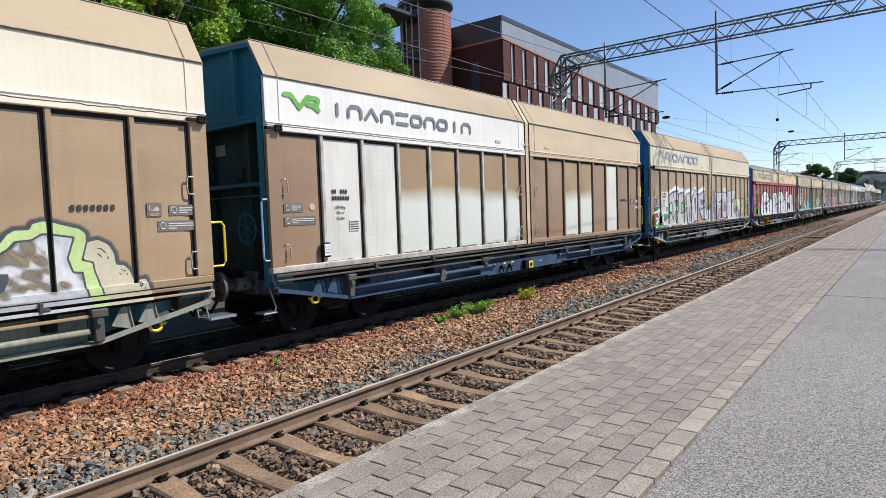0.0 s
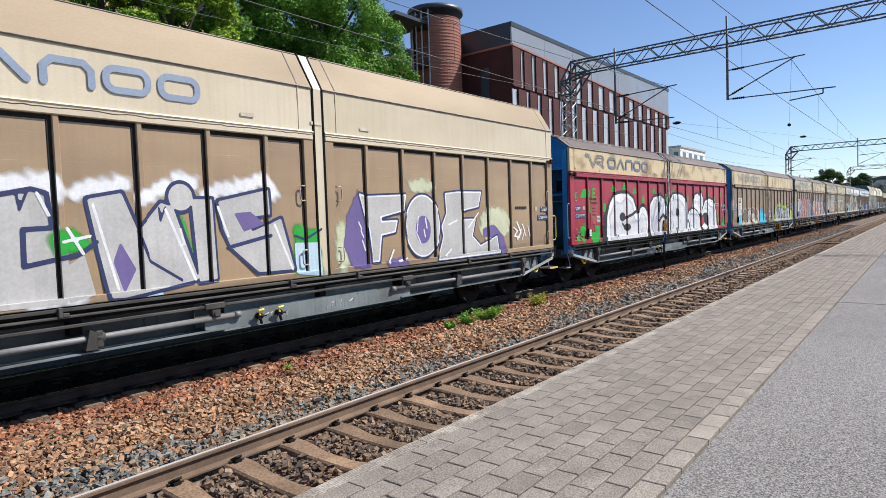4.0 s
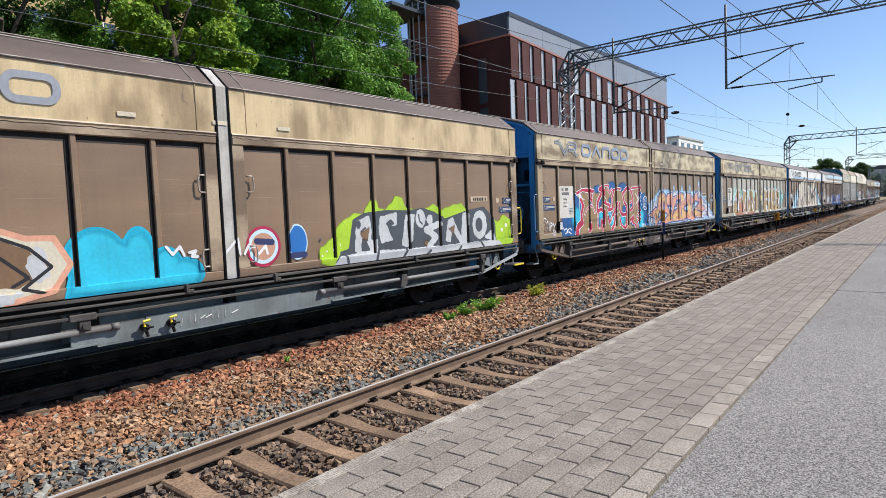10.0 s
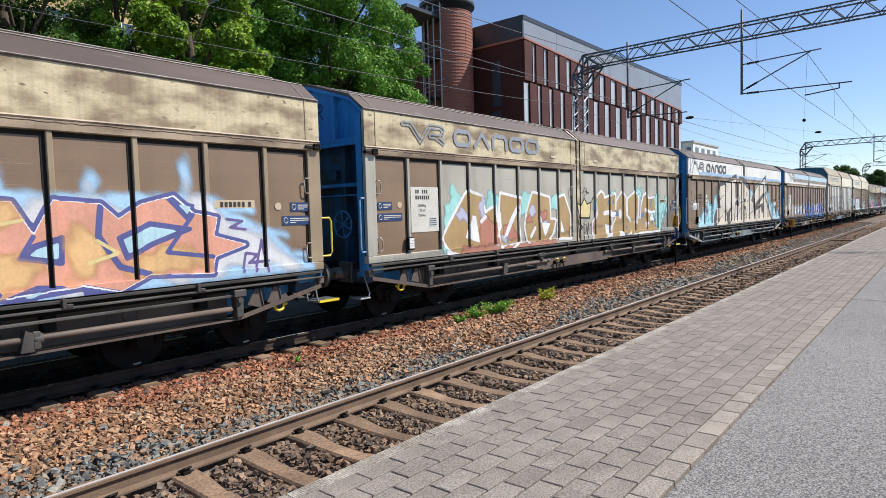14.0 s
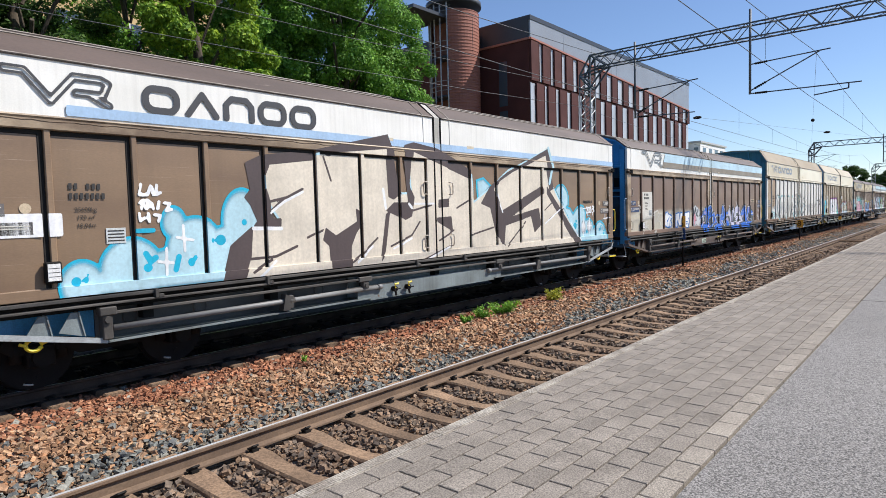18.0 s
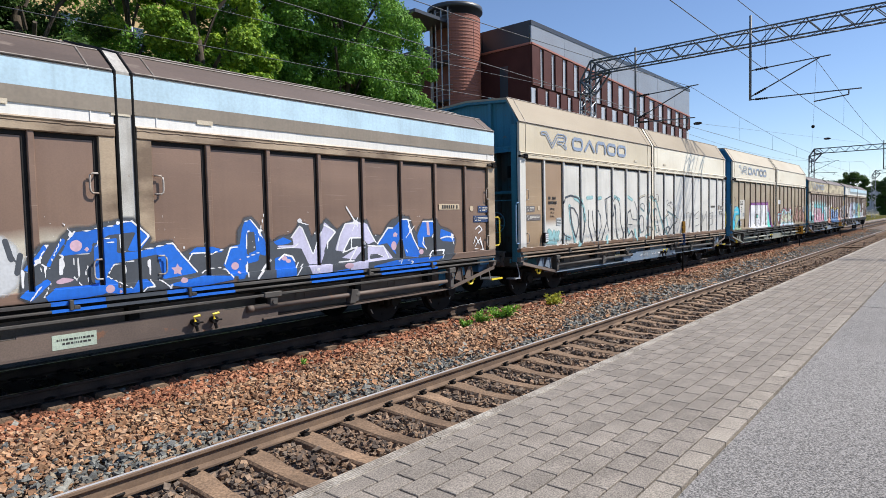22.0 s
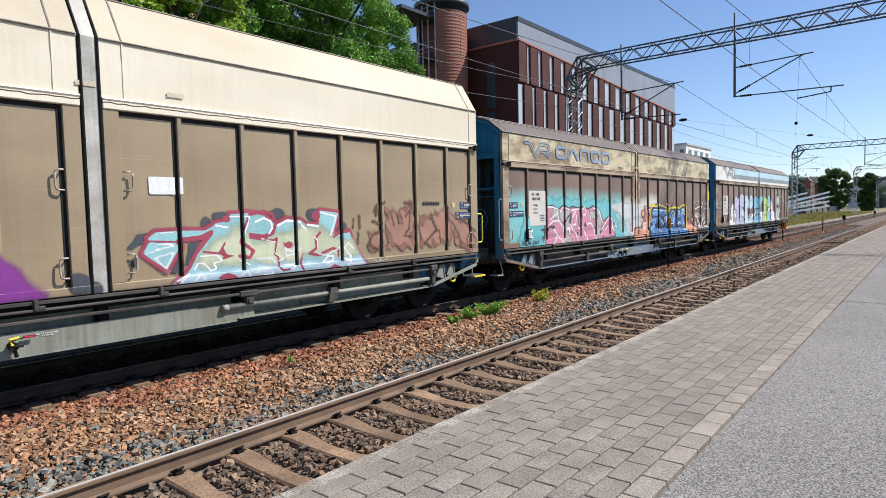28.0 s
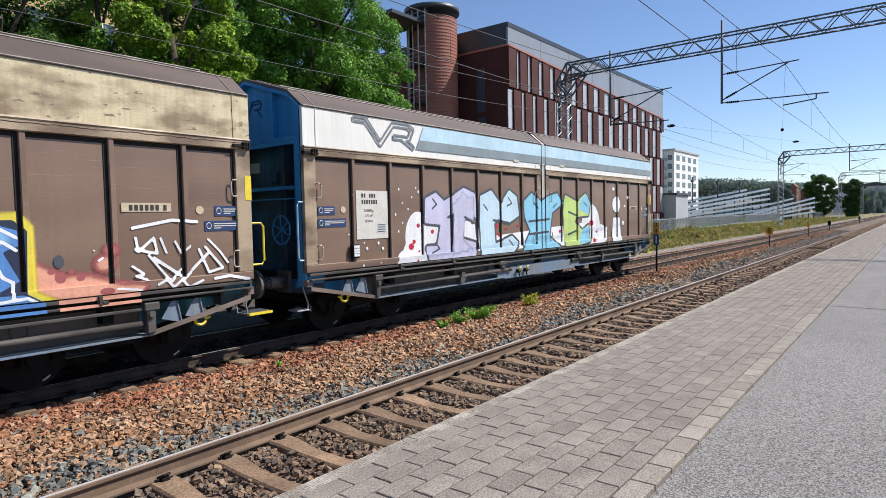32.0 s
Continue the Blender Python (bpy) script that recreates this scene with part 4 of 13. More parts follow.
def door_handle_mesh():
    """D-shaped loop whose legs reach back to the edge plate (towards +x)."""
    bm = bmesh.new()
    y = -FACE - 0.02
    tube(bm, [(0.10, -FACE + 0.02, 0.125), (0.095, y, 0.125), (0.03, y, 0.125), (0.006, y, 0.10), (0, y, 0.06), (0, y, -0.06), (0.006, y, -0.10), (0.03, y, -0.125), (0.095, y, -0.125), (0.10, -FACE + 0.02, -0.125)], 0.0125, 7)
    return mesh_of("door_handle", bm, HANDLE)


def handle_turned(turn):
    me = door_handle_mesh()
    if turn:
        me.transform(Matrix.Diagonal((-1, 1, 1, 1)))
        me.flip_normals()
    return me


def centre_strip_mesh(kind):
    d = shape_of(kind)
    bm = bmesh.new()
    out = [(-FACE - 0.004, d["sill"]), (-FACE - 0.004, d["shoulder"]), (-d["brk"][0] - 0.01, d["brk"][1] + 0.004), (0, d["ridge"] + 0.004), (d["brk"][0] + 0.01, d["brk"][1] + 0.004), (FACE + 0.004, d["shoulder"]), (FACE + 0.004, d["sill"])]
    inn = [(y * 0.96, z - 0.05 if z > 2 else z) for y, z in out]
    for (a, b), (c, e) in zip(zip(out, out[1:]), zip(inn, inn[1:])):
        prism(bm, [a, b, e, c], "x", -0.085, 0.085)
    return mesh_of("centre_strip", bm, None)


def seal_mesh(kind):
    d = shape_of(kind)
    bm = bmesh.new()
    for x in (-0.105, 0.105):
        tube(bm, [(x, -FACE - 0.004, d["sill"]), (x, -FACE - 0.004, d["shoulder"]), (x, -d["brk"][0], d["brk"][1] + 0.008), (x, 0, d["ridge"] + 0.008), (x, d["brk"][0], d["brk"][1] + 0.008)], 0.022, 6)
    return mesh_of("rubber_seal", bm, BLACK)


def end_wall_meshes(kind):
    """Leading end (towards -x): ribbed upper gable, a ledge, and a deep lower bay between two corner columns."""
    d = shape_of(kind)
    F = FACE - 0.03
    ledge = d["belt"] + (0.17 if kind == "low" else 0.13)
    gx, bay = 0.16, 0.46
    bm = bmesh.new()
    prism(bm, [(-F + 0.09, ledge), (-F + 0.09, d["shoulder"] + 0.02), (-d["brk"][0], d["brk"][1] - 0.055), (0, d["ridge"] - 0.055), (d["brk"][0], d["brk"][1] - 0.055), (F - 0.09, d["shoulder"] + 0.02), (F - 0.09, ledge)], "x", gx, gx + 0.05)
    out = [("end_wall", mesh_of("end_wall", bm, None), 0)]
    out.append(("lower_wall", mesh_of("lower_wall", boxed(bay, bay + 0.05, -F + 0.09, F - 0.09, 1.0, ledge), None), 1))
    out.append(("ledge", mesh_of("ledge", boxed(0.0, bay, -F + 0.2, F - 0.2, ledge - 0.035, ledge + 0.03, 0.008), None), 0))
    out.append(("ledge_lip", mesh_of("ledge_lip", boxed(0.0, 0.03, -F + 0.2, F - 0.2, ledge - 0.11, ledge - 0.036, 0.006), None), 0))
    for s in (-1, 1):
        a, b = sorted((s * (F - 0.01), s * (F - 0.24)))
        bm = boxed(0.012, 0.05, a, b, 0.98, d["shoulder"] - 0.05, 0.006)
        box(bm, 0.05, bay, *sorted((s * (F - 0.09), s * (F - 0.12))), 1.02, d["shoulder"] - 0.08)
        box(bm, 0.05, 0.20, *sorted((s * (F - 0.2), s * (F - 0.24))), 0.98, ledge)
        out.append(("corner_column", mesh_of("corner_column", bm, None), 0))
        bm = boxed(0.05, gx, s * 0.72 - 0.045, s * 0.72 + 0.045, ledge + 0.03, d["brk"][1] + 0.06, 0.006)
        out.append(("upright", mesh_of("upright", bm, None), 0))
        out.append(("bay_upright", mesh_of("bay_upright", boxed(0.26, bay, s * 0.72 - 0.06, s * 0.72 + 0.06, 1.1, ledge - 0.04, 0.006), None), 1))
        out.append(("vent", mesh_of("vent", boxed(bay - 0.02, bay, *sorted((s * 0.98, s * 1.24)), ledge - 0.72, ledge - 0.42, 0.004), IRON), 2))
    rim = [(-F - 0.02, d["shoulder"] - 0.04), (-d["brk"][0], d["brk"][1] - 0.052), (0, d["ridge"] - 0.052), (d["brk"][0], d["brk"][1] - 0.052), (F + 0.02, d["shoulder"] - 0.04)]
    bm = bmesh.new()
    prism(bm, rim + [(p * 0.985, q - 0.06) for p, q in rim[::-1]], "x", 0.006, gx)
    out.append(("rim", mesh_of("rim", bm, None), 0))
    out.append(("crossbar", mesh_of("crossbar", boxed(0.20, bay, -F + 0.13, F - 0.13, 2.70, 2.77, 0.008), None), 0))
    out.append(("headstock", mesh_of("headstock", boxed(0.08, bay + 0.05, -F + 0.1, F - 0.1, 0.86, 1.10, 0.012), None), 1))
    bm = bmesh.new()
    tube(bm, [(0.10, -F + 0.1, 2.53), (0.10, F - 0.1, 2.53)], 0.014, 6)
    out.append(("tie_rod", mesh_of("tie_rod", bm, None), 0))
    bm = boxed(bay - 0.14, bay, -0.42, -0.22, 2.86, 3.06, 0.02)
    tube(bm, [(bay - 0.1, -0.34, 2.88), (bay - 0.16, -0.5, 2.82), (bay - 0.1, -0.62, 2.98), (bay - 0.04, -0.6, 3.3)], 0.012, 5)
    out.append(("junction_box", mesh_of("junction_box", bm, None), 1))
    bm = boxed(bay - 0.014, bay, 0.25, 0.56, ledge - 0.5, ledge - 0.3)
    out.append(("maker_plate", mesh_of("maker_plate", bm, LABEL_TAN), 2))
    if kind == "low":
        bm = bmesh.new()
        h = 4.08
        for dz in (0.0, 0.055):
            tube(bm, [(gx - 0.004, 0.40, h + 0.27 - dz), (gx - 0.004, 0.26, h + 0.27 - dz), (gx - 0.004, 0.14, h + dz * 0.6), (gx - 0.004, -0.02, h + 0.30 - dz), (gx - 0.004, -0.24, h + 0.30 - dz)], 0.015, 4)
        tube(bm, [(gx - 0.004, -0.24, h + 0.30), (gx - 0.004, -0.30, h + 0.24), (gx - 0.004, -0.26, h + 0.15), (gx - 0.004, -0.06, h + 0.14)], 0.018, 4)
        tube(bm, [(gx - 0.004, -0.16, h + 0.14), (gx - 0.004, -0.30, h - 0.01)], 0.018, 4)
        out.append(("painted_mark", mesh_of("painted_mark", bm, LABEL_BLUE), 2))
    return out


def brake_wheel_mesh():
    bm = bmesh.new()
    R = 0.26
    tube(bm, [(0, R * math.cos(a), R * math.sin(a)) for a in (2 * math.pi * k / 20 for k in range(21))], 0.016, 6)
    for k in range(3):
        a = k * math.pi / 3 + 0.4
        tube(bm, [(0, -R * math.cos(a), -R * math.sin(a)), (0, R * math.cos(a), R * math.sin(a))], 0.012, 5)
    tube(bm, [(0, 0, 0), (0.2, 0, 0)], 0.025, 8)
    return mesh_of("brake_wheel", bm, None)


def grab_mesh(dx, h, thick=0.018):
    bm = bmesh.new()
    tube(bm, [(0, 0, h), (dx * 0.8, 0, h), (dx, 0, h - 0.06), (dx, 0, 0.06), (dx * 0.8, 0, 0), (0, 0, 0)], thick, 6)
    return bm


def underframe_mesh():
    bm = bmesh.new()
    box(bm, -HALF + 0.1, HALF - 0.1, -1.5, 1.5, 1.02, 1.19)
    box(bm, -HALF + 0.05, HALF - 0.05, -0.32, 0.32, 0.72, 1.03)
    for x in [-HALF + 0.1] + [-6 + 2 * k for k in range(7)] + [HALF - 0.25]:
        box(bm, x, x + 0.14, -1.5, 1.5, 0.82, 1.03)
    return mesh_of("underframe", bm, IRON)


def side_beam_mesh(s):
    """Fish-bellied side beam behind the rods, deeper in the middle, with a bottom flange."""
    bm = bmesh.new()
    y = s * 1.595
    prism(bm, [(-2.25, 0.62), (-1.9, 0.585), (1.9, 0.585), (2.25, 0.62), (2.25, 0.82), (1.31, 0.82), (1.31, 0.855), (-1.31, 0.855), (-1.31, 0.82), (-2.25, 0.82)], "y", y - 0.02, y + 0.02)
    box(bm, -2.25, 2.25, *sorted((s * 1.33, s * 1.37)), 0.80, 1.02)
    return mesh_of("side_beam", bm, None)


def web_meshes(s):
    """Webs of the side beam beyond its middle, set back behind the rods, each with round holes' stiffening rings."""
    out = []
    for q in (-1, 1):
        bm = boxed(*sorted((q * 2.25, q * 6.55)), *sorted((s * 1.28, s * 1.32)), 0.60, 1.02)
        for x in (2.9, 5.1, 6.1):
            tube(bm, [(q * x + 0.10 * math.cos(a), s * 1.325, 0.85 + 0.10 * math.sin(a)) for a in (2 * math.pi * k / 14 for k in range(15))], 0.014, 4)
        out.append(mesh_of("beam_web", bm, None))
    return out


def flange_meshes(s):
    """Bottom flanges of the side beam: a middle one and two that carry the rods."""
    out = [boxed(-1.95, 1.95, *sorted((s * 1.40, s * 1.625)), 0.558, 0.583)]
    for q in (-1, 1):
        out.append(boxed(*sorted((q * 1.96, q * 6.56)), *sorted((s * 1.28, s * (FACE - 0.005))), 0.592, 0.612))
    return [mesh_of("beam_flange", b, None) for b in out]


def solebar_mesh(s):
    """Dark end webs of the side beam, drawn up towards the buffers."""
    out = []
    y = s * 1.30
    for q in (-1, 1):
        bm = bmesh.new()
        prism(bm, [(q * (HALF - 0.05), 1.05), (q * (HALF - 0.05), 0.95), (q * 6.56, 0.64), (q * 6.56, 1.05)], "y", y - 0.02, y + 0.02)
        out.append(mesh_of("solebar", bm, None))
    return out


def truss_mesh(s):
    """Angle-iron outrigger strip: from the corner foot down to the side beam's flange."""
    bm = bmesh.new()
    X = s * (HALF - 0.08)
    Z = s * 6.53
    prism(bm, [(X, 0.985), (X, 0.925), (Z, 0.60), (Z, 0.655)], "y", -FACE - 0.012, -FACE + 0.004)
    prism(bm, [(X, 0.925), (X, 0.912), (Z, 0.588), (Z, 0.60)], "y", -FACE - 0.012, -FACE + 0.10)
    box(bm, *sorted((s * (HALF - 0.005), s * (HALF - 0.12))), -FACE - 0.002, -FACE + 0.12, 0.985, 1.10, 0.006)
    return mesh_of("truss", bm, None)


def gusset_mesh():
    """Trapezoid outrigger plate with a folded edge."""
    bm = bmesh.new()
    prism(bm, [(-0.17, 0.80), (-0.03, 1.03), (0.05, 1.03), (0.11, 0.72)], "y", -FACE + 0.03, -FACE + 0.045)
    prism(bm, [(0.05, 1.03), (0.11, 0.72), (0.125, 0.72), (0.065, 1.03)], "y", -FACE + 0.01, -FACE + 0.22)
    return mesh_of("gusset", bm, None)


def guide_mesh(z, y0=-0.03, h=0.035, reach=0.05):
    return mesh_of("guide_rail", boxed(-HALF + reach, HALF - reach, -FACE + y0, -FACE + 0.05, z, z + h, 0.006), None)


def rod_mesh(s):
    bm = bmesh.new()
    y = -FACE + 0.02
    tube(bm, [(s * 6.45, y, 0.775), (s * 1.74, y, 0.79)], 0.040, 10)
    tube(bm, [(s * 1.78, y, 0.79), (s * 1.68, y, 0.79)], 0.052, 10)
    return mesh_of("locking_rod", bm, None)


def roller_mesh(form):
    """Brackets that carry the sliding walls: tall block, rod clamp, hanger and rail clip."""
    bm = bmesh.new()
    if form == "block":
        box(bm, -0.05, 0.07, -FACE - 0.05, -FACE + 0.10, 0.64, 0.98, 0.01)
        box(bm, -0.09, 0.12, -FACE - 0.07, -FACE + 0.06, 0.95, 1.06, 0.012)
        disc(bm, (0.01, -FACE - 0.06, 0.90), "y", 0.045, 0.05, 10)
    elif form == "clamp":
        prism(bm, [(-0.11, 0.64), (0.03, 0.64), (0.03, 0.86), (-0.05, 0.90)], "y", -FACE - 0.05, -FACE + 0.08)
        box(bm, 0.03, 0.11, -FACE - 0.035, -FACE + 0.07, 0.66, 0.87, 0.008)
        disc(bm, (0.07, -FACE + 0.02, 0.78), "x", 0.062, 0.14, 12)
    elif form == "hanger":
        box(bm, -0.16, 0.16, -FACE - 0.045, -FACE + 0.05, 0.93, 1.02, 0.01)
        box(bm, -0.05, 0.09, -FACE - 0.03, -FACE + 0.06, 0.80, 0.93, 0.01)
        disc(bm, (0.02, -FACE - 0.035, 0.86), "y", 0.04, 0.04, 10)
    else:
        box(bm, -0.022, 0.026, -FACE - 0.072, -FACE + 0.01, 1.10, 1.225, 0.006)
        box(bm, 0.026, 0.10, -FACE - 0.064, -FACE - 0.01, 1.105, 1.15, 0.006)
    return mesh_of("roller_bracket", bm, IRON)


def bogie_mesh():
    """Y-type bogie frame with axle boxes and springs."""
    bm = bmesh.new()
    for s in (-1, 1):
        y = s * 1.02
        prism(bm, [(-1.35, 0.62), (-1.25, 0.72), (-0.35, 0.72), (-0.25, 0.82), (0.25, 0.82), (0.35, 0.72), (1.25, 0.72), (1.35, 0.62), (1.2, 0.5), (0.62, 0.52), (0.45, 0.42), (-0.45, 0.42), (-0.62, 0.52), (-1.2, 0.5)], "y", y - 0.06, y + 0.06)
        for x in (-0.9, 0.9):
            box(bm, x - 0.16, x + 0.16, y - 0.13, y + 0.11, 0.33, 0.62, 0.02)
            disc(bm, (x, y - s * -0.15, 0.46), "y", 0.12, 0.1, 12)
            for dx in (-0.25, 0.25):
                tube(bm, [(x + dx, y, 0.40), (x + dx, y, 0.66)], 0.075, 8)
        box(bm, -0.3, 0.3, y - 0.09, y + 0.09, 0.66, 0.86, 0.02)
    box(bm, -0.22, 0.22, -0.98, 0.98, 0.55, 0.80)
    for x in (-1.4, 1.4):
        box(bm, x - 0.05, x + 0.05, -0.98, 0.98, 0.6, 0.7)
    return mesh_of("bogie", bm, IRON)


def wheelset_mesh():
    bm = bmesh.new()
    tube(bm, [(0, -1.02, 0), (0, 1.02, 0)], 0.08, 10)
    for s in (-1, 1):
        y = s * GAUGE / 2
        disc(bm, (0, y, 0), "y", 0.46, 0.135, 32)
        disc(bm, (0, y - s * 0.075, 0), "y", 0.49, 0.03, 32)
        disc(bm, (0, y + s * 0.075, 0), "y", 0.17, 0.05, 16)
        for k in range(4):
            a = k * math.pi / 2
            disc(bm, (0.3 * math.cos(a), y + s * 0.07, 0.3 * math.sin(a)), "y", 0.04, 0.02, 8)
        # three short pale arcs near the rim
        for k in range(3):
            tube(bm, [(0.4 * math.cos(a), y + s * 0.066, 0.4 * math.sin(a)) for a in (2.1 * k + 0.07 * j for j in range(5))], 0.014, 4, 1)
    return mesh_of("wheelset", bm, IRON, PALE_MARK)


def valve_mesh():
    """Brake valve on the side beam: body, pipe stub and a lever with a yellow grip."""
    bm = bmesh.new()
    y = -1.612
    disc(bm, (0, y - 0.05, 0), "y", 0.05, 0.1, 10)
    tube(bm, [(0, y - 0.06, 0), (0.03, y - 0.07, -0.13)], 0.022, 6)
    tube(bm, [(0, y - 0.1, 0), (0.09, y - 0.12, 0.0)], 0.014, 5)
    tube(bm, [(-0.02, y - 0.1, 0.02), (-0.04, y - 0.11, 0.09), (0.05, y - 0.11, 0.1)], 0.02, 6, 1)
    return mesh_of("brake_valve", bm, IRON, YELLOW)


def signal_box_mesh():
    """Dark box on the side beam with a yellow plate and a round dark window."""
    bm = bmesh.new()
    box(bm, -0.20, 0.18, -1.73, -1.61, -0.12, 0.12, 0.01)
    box(bm, -0.06, 0.17, -1.742, -1.73, -0.10, 0.10, 0.004, mi=1)
    disc(bm, (0.055, -1.744, 0.0), "y", 0.055, 0.012, 12)
    return mesh_of("signal_box", bm, IRON, YELLOW)


def beam_scrawl_mesh(x0, x1, h, seed):
    """Plain white brushed bars along the side beam, in place of a painted word."""
    bm = bmesh.new()
    g = random.Random(seed)
    x = x0
    while x < x1:
        a, b = x, x + g.uniform(0.07, 0.11)
        lo, hi = h - 0.075, h + 0.065 + g.uniform(-0.02, 0.02)
        pts = g.choice([[(a, lo), (a + 0.03, hi)], [(a, lo + 0.03), (a + 0.01, hi)], [(a, lo + 0.01), (a + 0.015, h), (a + 0.05, hi - 0.02)], [(a, h - 0.02), (b, h + 0.02)]])
        for (xa, ha), (xb, hb) in zip(pts, pts[1:]):
            tube(bm, [(xa, -1.6165, ha), (xb, -1.6165, hb)], 0.011, 4)
        x = b + g.uniform(0.0, 0.03)
    return mesh_of("beam_scrawl", bm, PALE_MARK)


BUFFER = surface("buffer_steel", (0.13, 0.125, 0.115), (0.05, 0.045, 0.04), 2.5, 0.6, spot=(0.015, 0.013, 0.012), spot_at=0.58)


def buffer_mesh():
    bm = bmesh.new()
    tube(bm, [(0.3, 0, 0), (-0.12, 0, 0)], 0.11, 14)
    tube(bm, [(-0.12, 0, 0), (-0.36, 0, 0)], 0.085, 14)
    disc(bm, (-0.385, 0, 0), "x", 0.25, 0.05, 20)
    box(bm, 0.2, 0.32, -0.2, 0.2, -0.2, 0.2, 0.02)
    return mesh_of("buffer", bm, BUFFER)


def coupling_mesh():
    bm = bmesh.new()
    box(bm, -0.3, 0.3, -0.06, 0.06, 0.95, 1.08, 0.02)
    tube(bm, [(-0.3, 0.05, 1.0), (-0.5, 0.05, 0.85), (-0.53, 0, 0.82), (-0.5, -0.05, 0.85), (-0.3, -0.05, 1.0)], 0.025, 6)
    tube(bm, [(0.1, 0.35, 0.95), (-0.2, 0.35, 0.7), (-0.35, 0.3, 0.55), (-0.5, 0.2, 0.7)], 0.03, 8)
    tube(bm, [(0.1, -0.35, 0.95), (-0.2, -0.35, 0.72), (-0.3, -0.32, 0.56), (-0.42, -0.25, 0.62)], 0.03, 8)
    return mesh_of("coupling", bm, IRON)


def hook_mesh():
    bm = bmesh.new()
    y = -FACE + 0.06
    tube(bm, [(0.085 * math.cos(a), y, 0.07 * math.sin(a)) for a in (2 * math.pi * k / 14 for k in range(15))], 0.024, 6)
    for s in (-1, 1):
        tube(bm, [(s * 0.07, y, 0.0), (s * 0.15, y, 0.03)], 0.02, 5)
    box(bm, -0.05, 0.05, y - 0.01, y + 0.02, 0.06, 0.12)
    return mesh_of("towing_eye", bm, YELLOW)


def step_mesh(edge):
    bm = bmesh.new()
    box(bm, -0.02, 0.42, -0.16, 0.16, 0, 0.03)
    for k in range(8):
        box(bm, 0.03 + k * 0.048, 0.045 + k * 0.048, -0.15, 0.15, 0.03, 0.05)
    tube(bm, [(-0.02, 0.14, 0), (-0.1, 0.14, 0.45)], 0.015, 5)
    tube(bm, [(-0.02, -0.14, 0), (-0.1, -0.14, 0.45)], 0.015, 5)
    box(bm, -0.02, 0.42, -0.185, -0.16, 0.0, 0.04, mi=1)
    return mesh_of("step", bm, GALV, edge)


def front_step_mesh():
    bm = boxed(-0.16, 0.10, -0.15, 0.12, 0, 0.022, 0.004)
    for k in range(5):
        box(bm, -0.14 + k * 0.05, -0.12 + k * 0.05, -0.14, 0.11, 0.022, 0.036)
    tube(bm, [(0.06, -0.12, 0.0), (0.10, -0.12, 0.10), (0.02, -0.10, 0.36), (0.02, -0.05, 0.48)], 0.014, 6)
    return mesh_of("front_step", bm, GALV)


def lamp_plate_mesh():
    """Small instrument box with a white dial plate beside the first post."""
    bm = bmesh.new()
    box(bm, -0.085, 0.095, -FACE - 0.06, -FACE + 0.02, 1.42, 1.68, 0.015)
    box(bm, -0.06, 0.075, -FACE - 0.068, -FACE - 0.06, 1.45, 1.655, mi=1)
    for q in range(3):
        box(bm, -0.055, 0.07, -FACE - 0.071, -FACE - 0.068, 1.50 + q * 0.05, 1.505 + q * 0.05)
    return mesh_of("meter_box", bm, BLACK, WHITE)


def far_side_mesh(kind):
    d = shape_of(kind)
    bm = bmesh.new()
    box(bm, -HALF, HALF, FACE - DEPTH - 0.03, FACE - DEPTH, d["bot"], d["top"])
    box(bm, -HALF, HALF, FACE - 0.1, FACE, d["sill"], d["bot"])
    box(bm, -HALF, HALF, FACE - 0.1, FACE, d["top"], d["shoulder"])
    for x in POSTS_X + [-HALF + 0.12, HALF - 0.12, -0.3, 0.3]:
        box(bm, x - 0.06, x + 0.06, FACE - DEPTH, FACE, d["bot"], d["top"])
    return mesh_of("far_side", bm, None)


def coat(ob, *mats):
    """Own materials for an object that shares its mesh."""
    for slot, m in zip(ob.material_slots, mats):
        slot.link = "OBJECT"
        slot.material = m
    return ob


# paints of the wagons
BROWN = surface("wagon_brown", (0.25, 0.168, 0.103), (0.19, 0.125, 0.079), 0.6, 0.40, stretch=(0.5, 1, 2.4), streak=0.07, spread=0.07, grain=0.06, spot=(0.33, 0.25, 0.18), spot_at=0.74, scratch=(0.42, 0.33, 0.25))
BROWN_RED = surface("wagon_red_brown", (0.22, 0.142, 0.10), (0.17, 0.108, 0.077), 0.6, 0.40, stretch=(0.5, 1, 2.4), streak=0.07, spread=0.08, grain=0.06, spot=(0.32, 0.24, 0.18), spot_at=0.74, scratch=(0.40, 0.31, 0.25))
TAN = surface("wagon_tan", (0.375, 0.265, 0.158), (0.30, 0.21, 0.128), 0.6, 0.4, stretch=(0.5, 1, 2.2), streak=0.08, spread=0.06, grain=0.05, scratch=(0.50, 0.41, 0.30))
TAN_BROWN = surface("wagon_tan_brown", (0.30, 0.195, 0.118), (0.235, 0.152, 0.094), 0.6, 0.4, stretch=(0.5, 1, 2.2), streak=0.08, spread=0.06, grain=0.05, scratch=(0.46, 0.37, 0.27))
OLIVE = surface("wagon_olive_tan", (0.345, 0.268, 0.168), (0.275, 0.21, 0.132), 0.6, 0.4, stretch=(0.5, 1, 2.2), streak=0.08, spread=0.06, grain=0.05, scratch=(0.48, 0.40, 0.29))
RED = surface("wagon_crimson", (0.36, 0.02, 0.046), (0.29, 0.018, 0.04), 0.9, 0.42, streak=0.06, spread=0.06, grain=0.06)
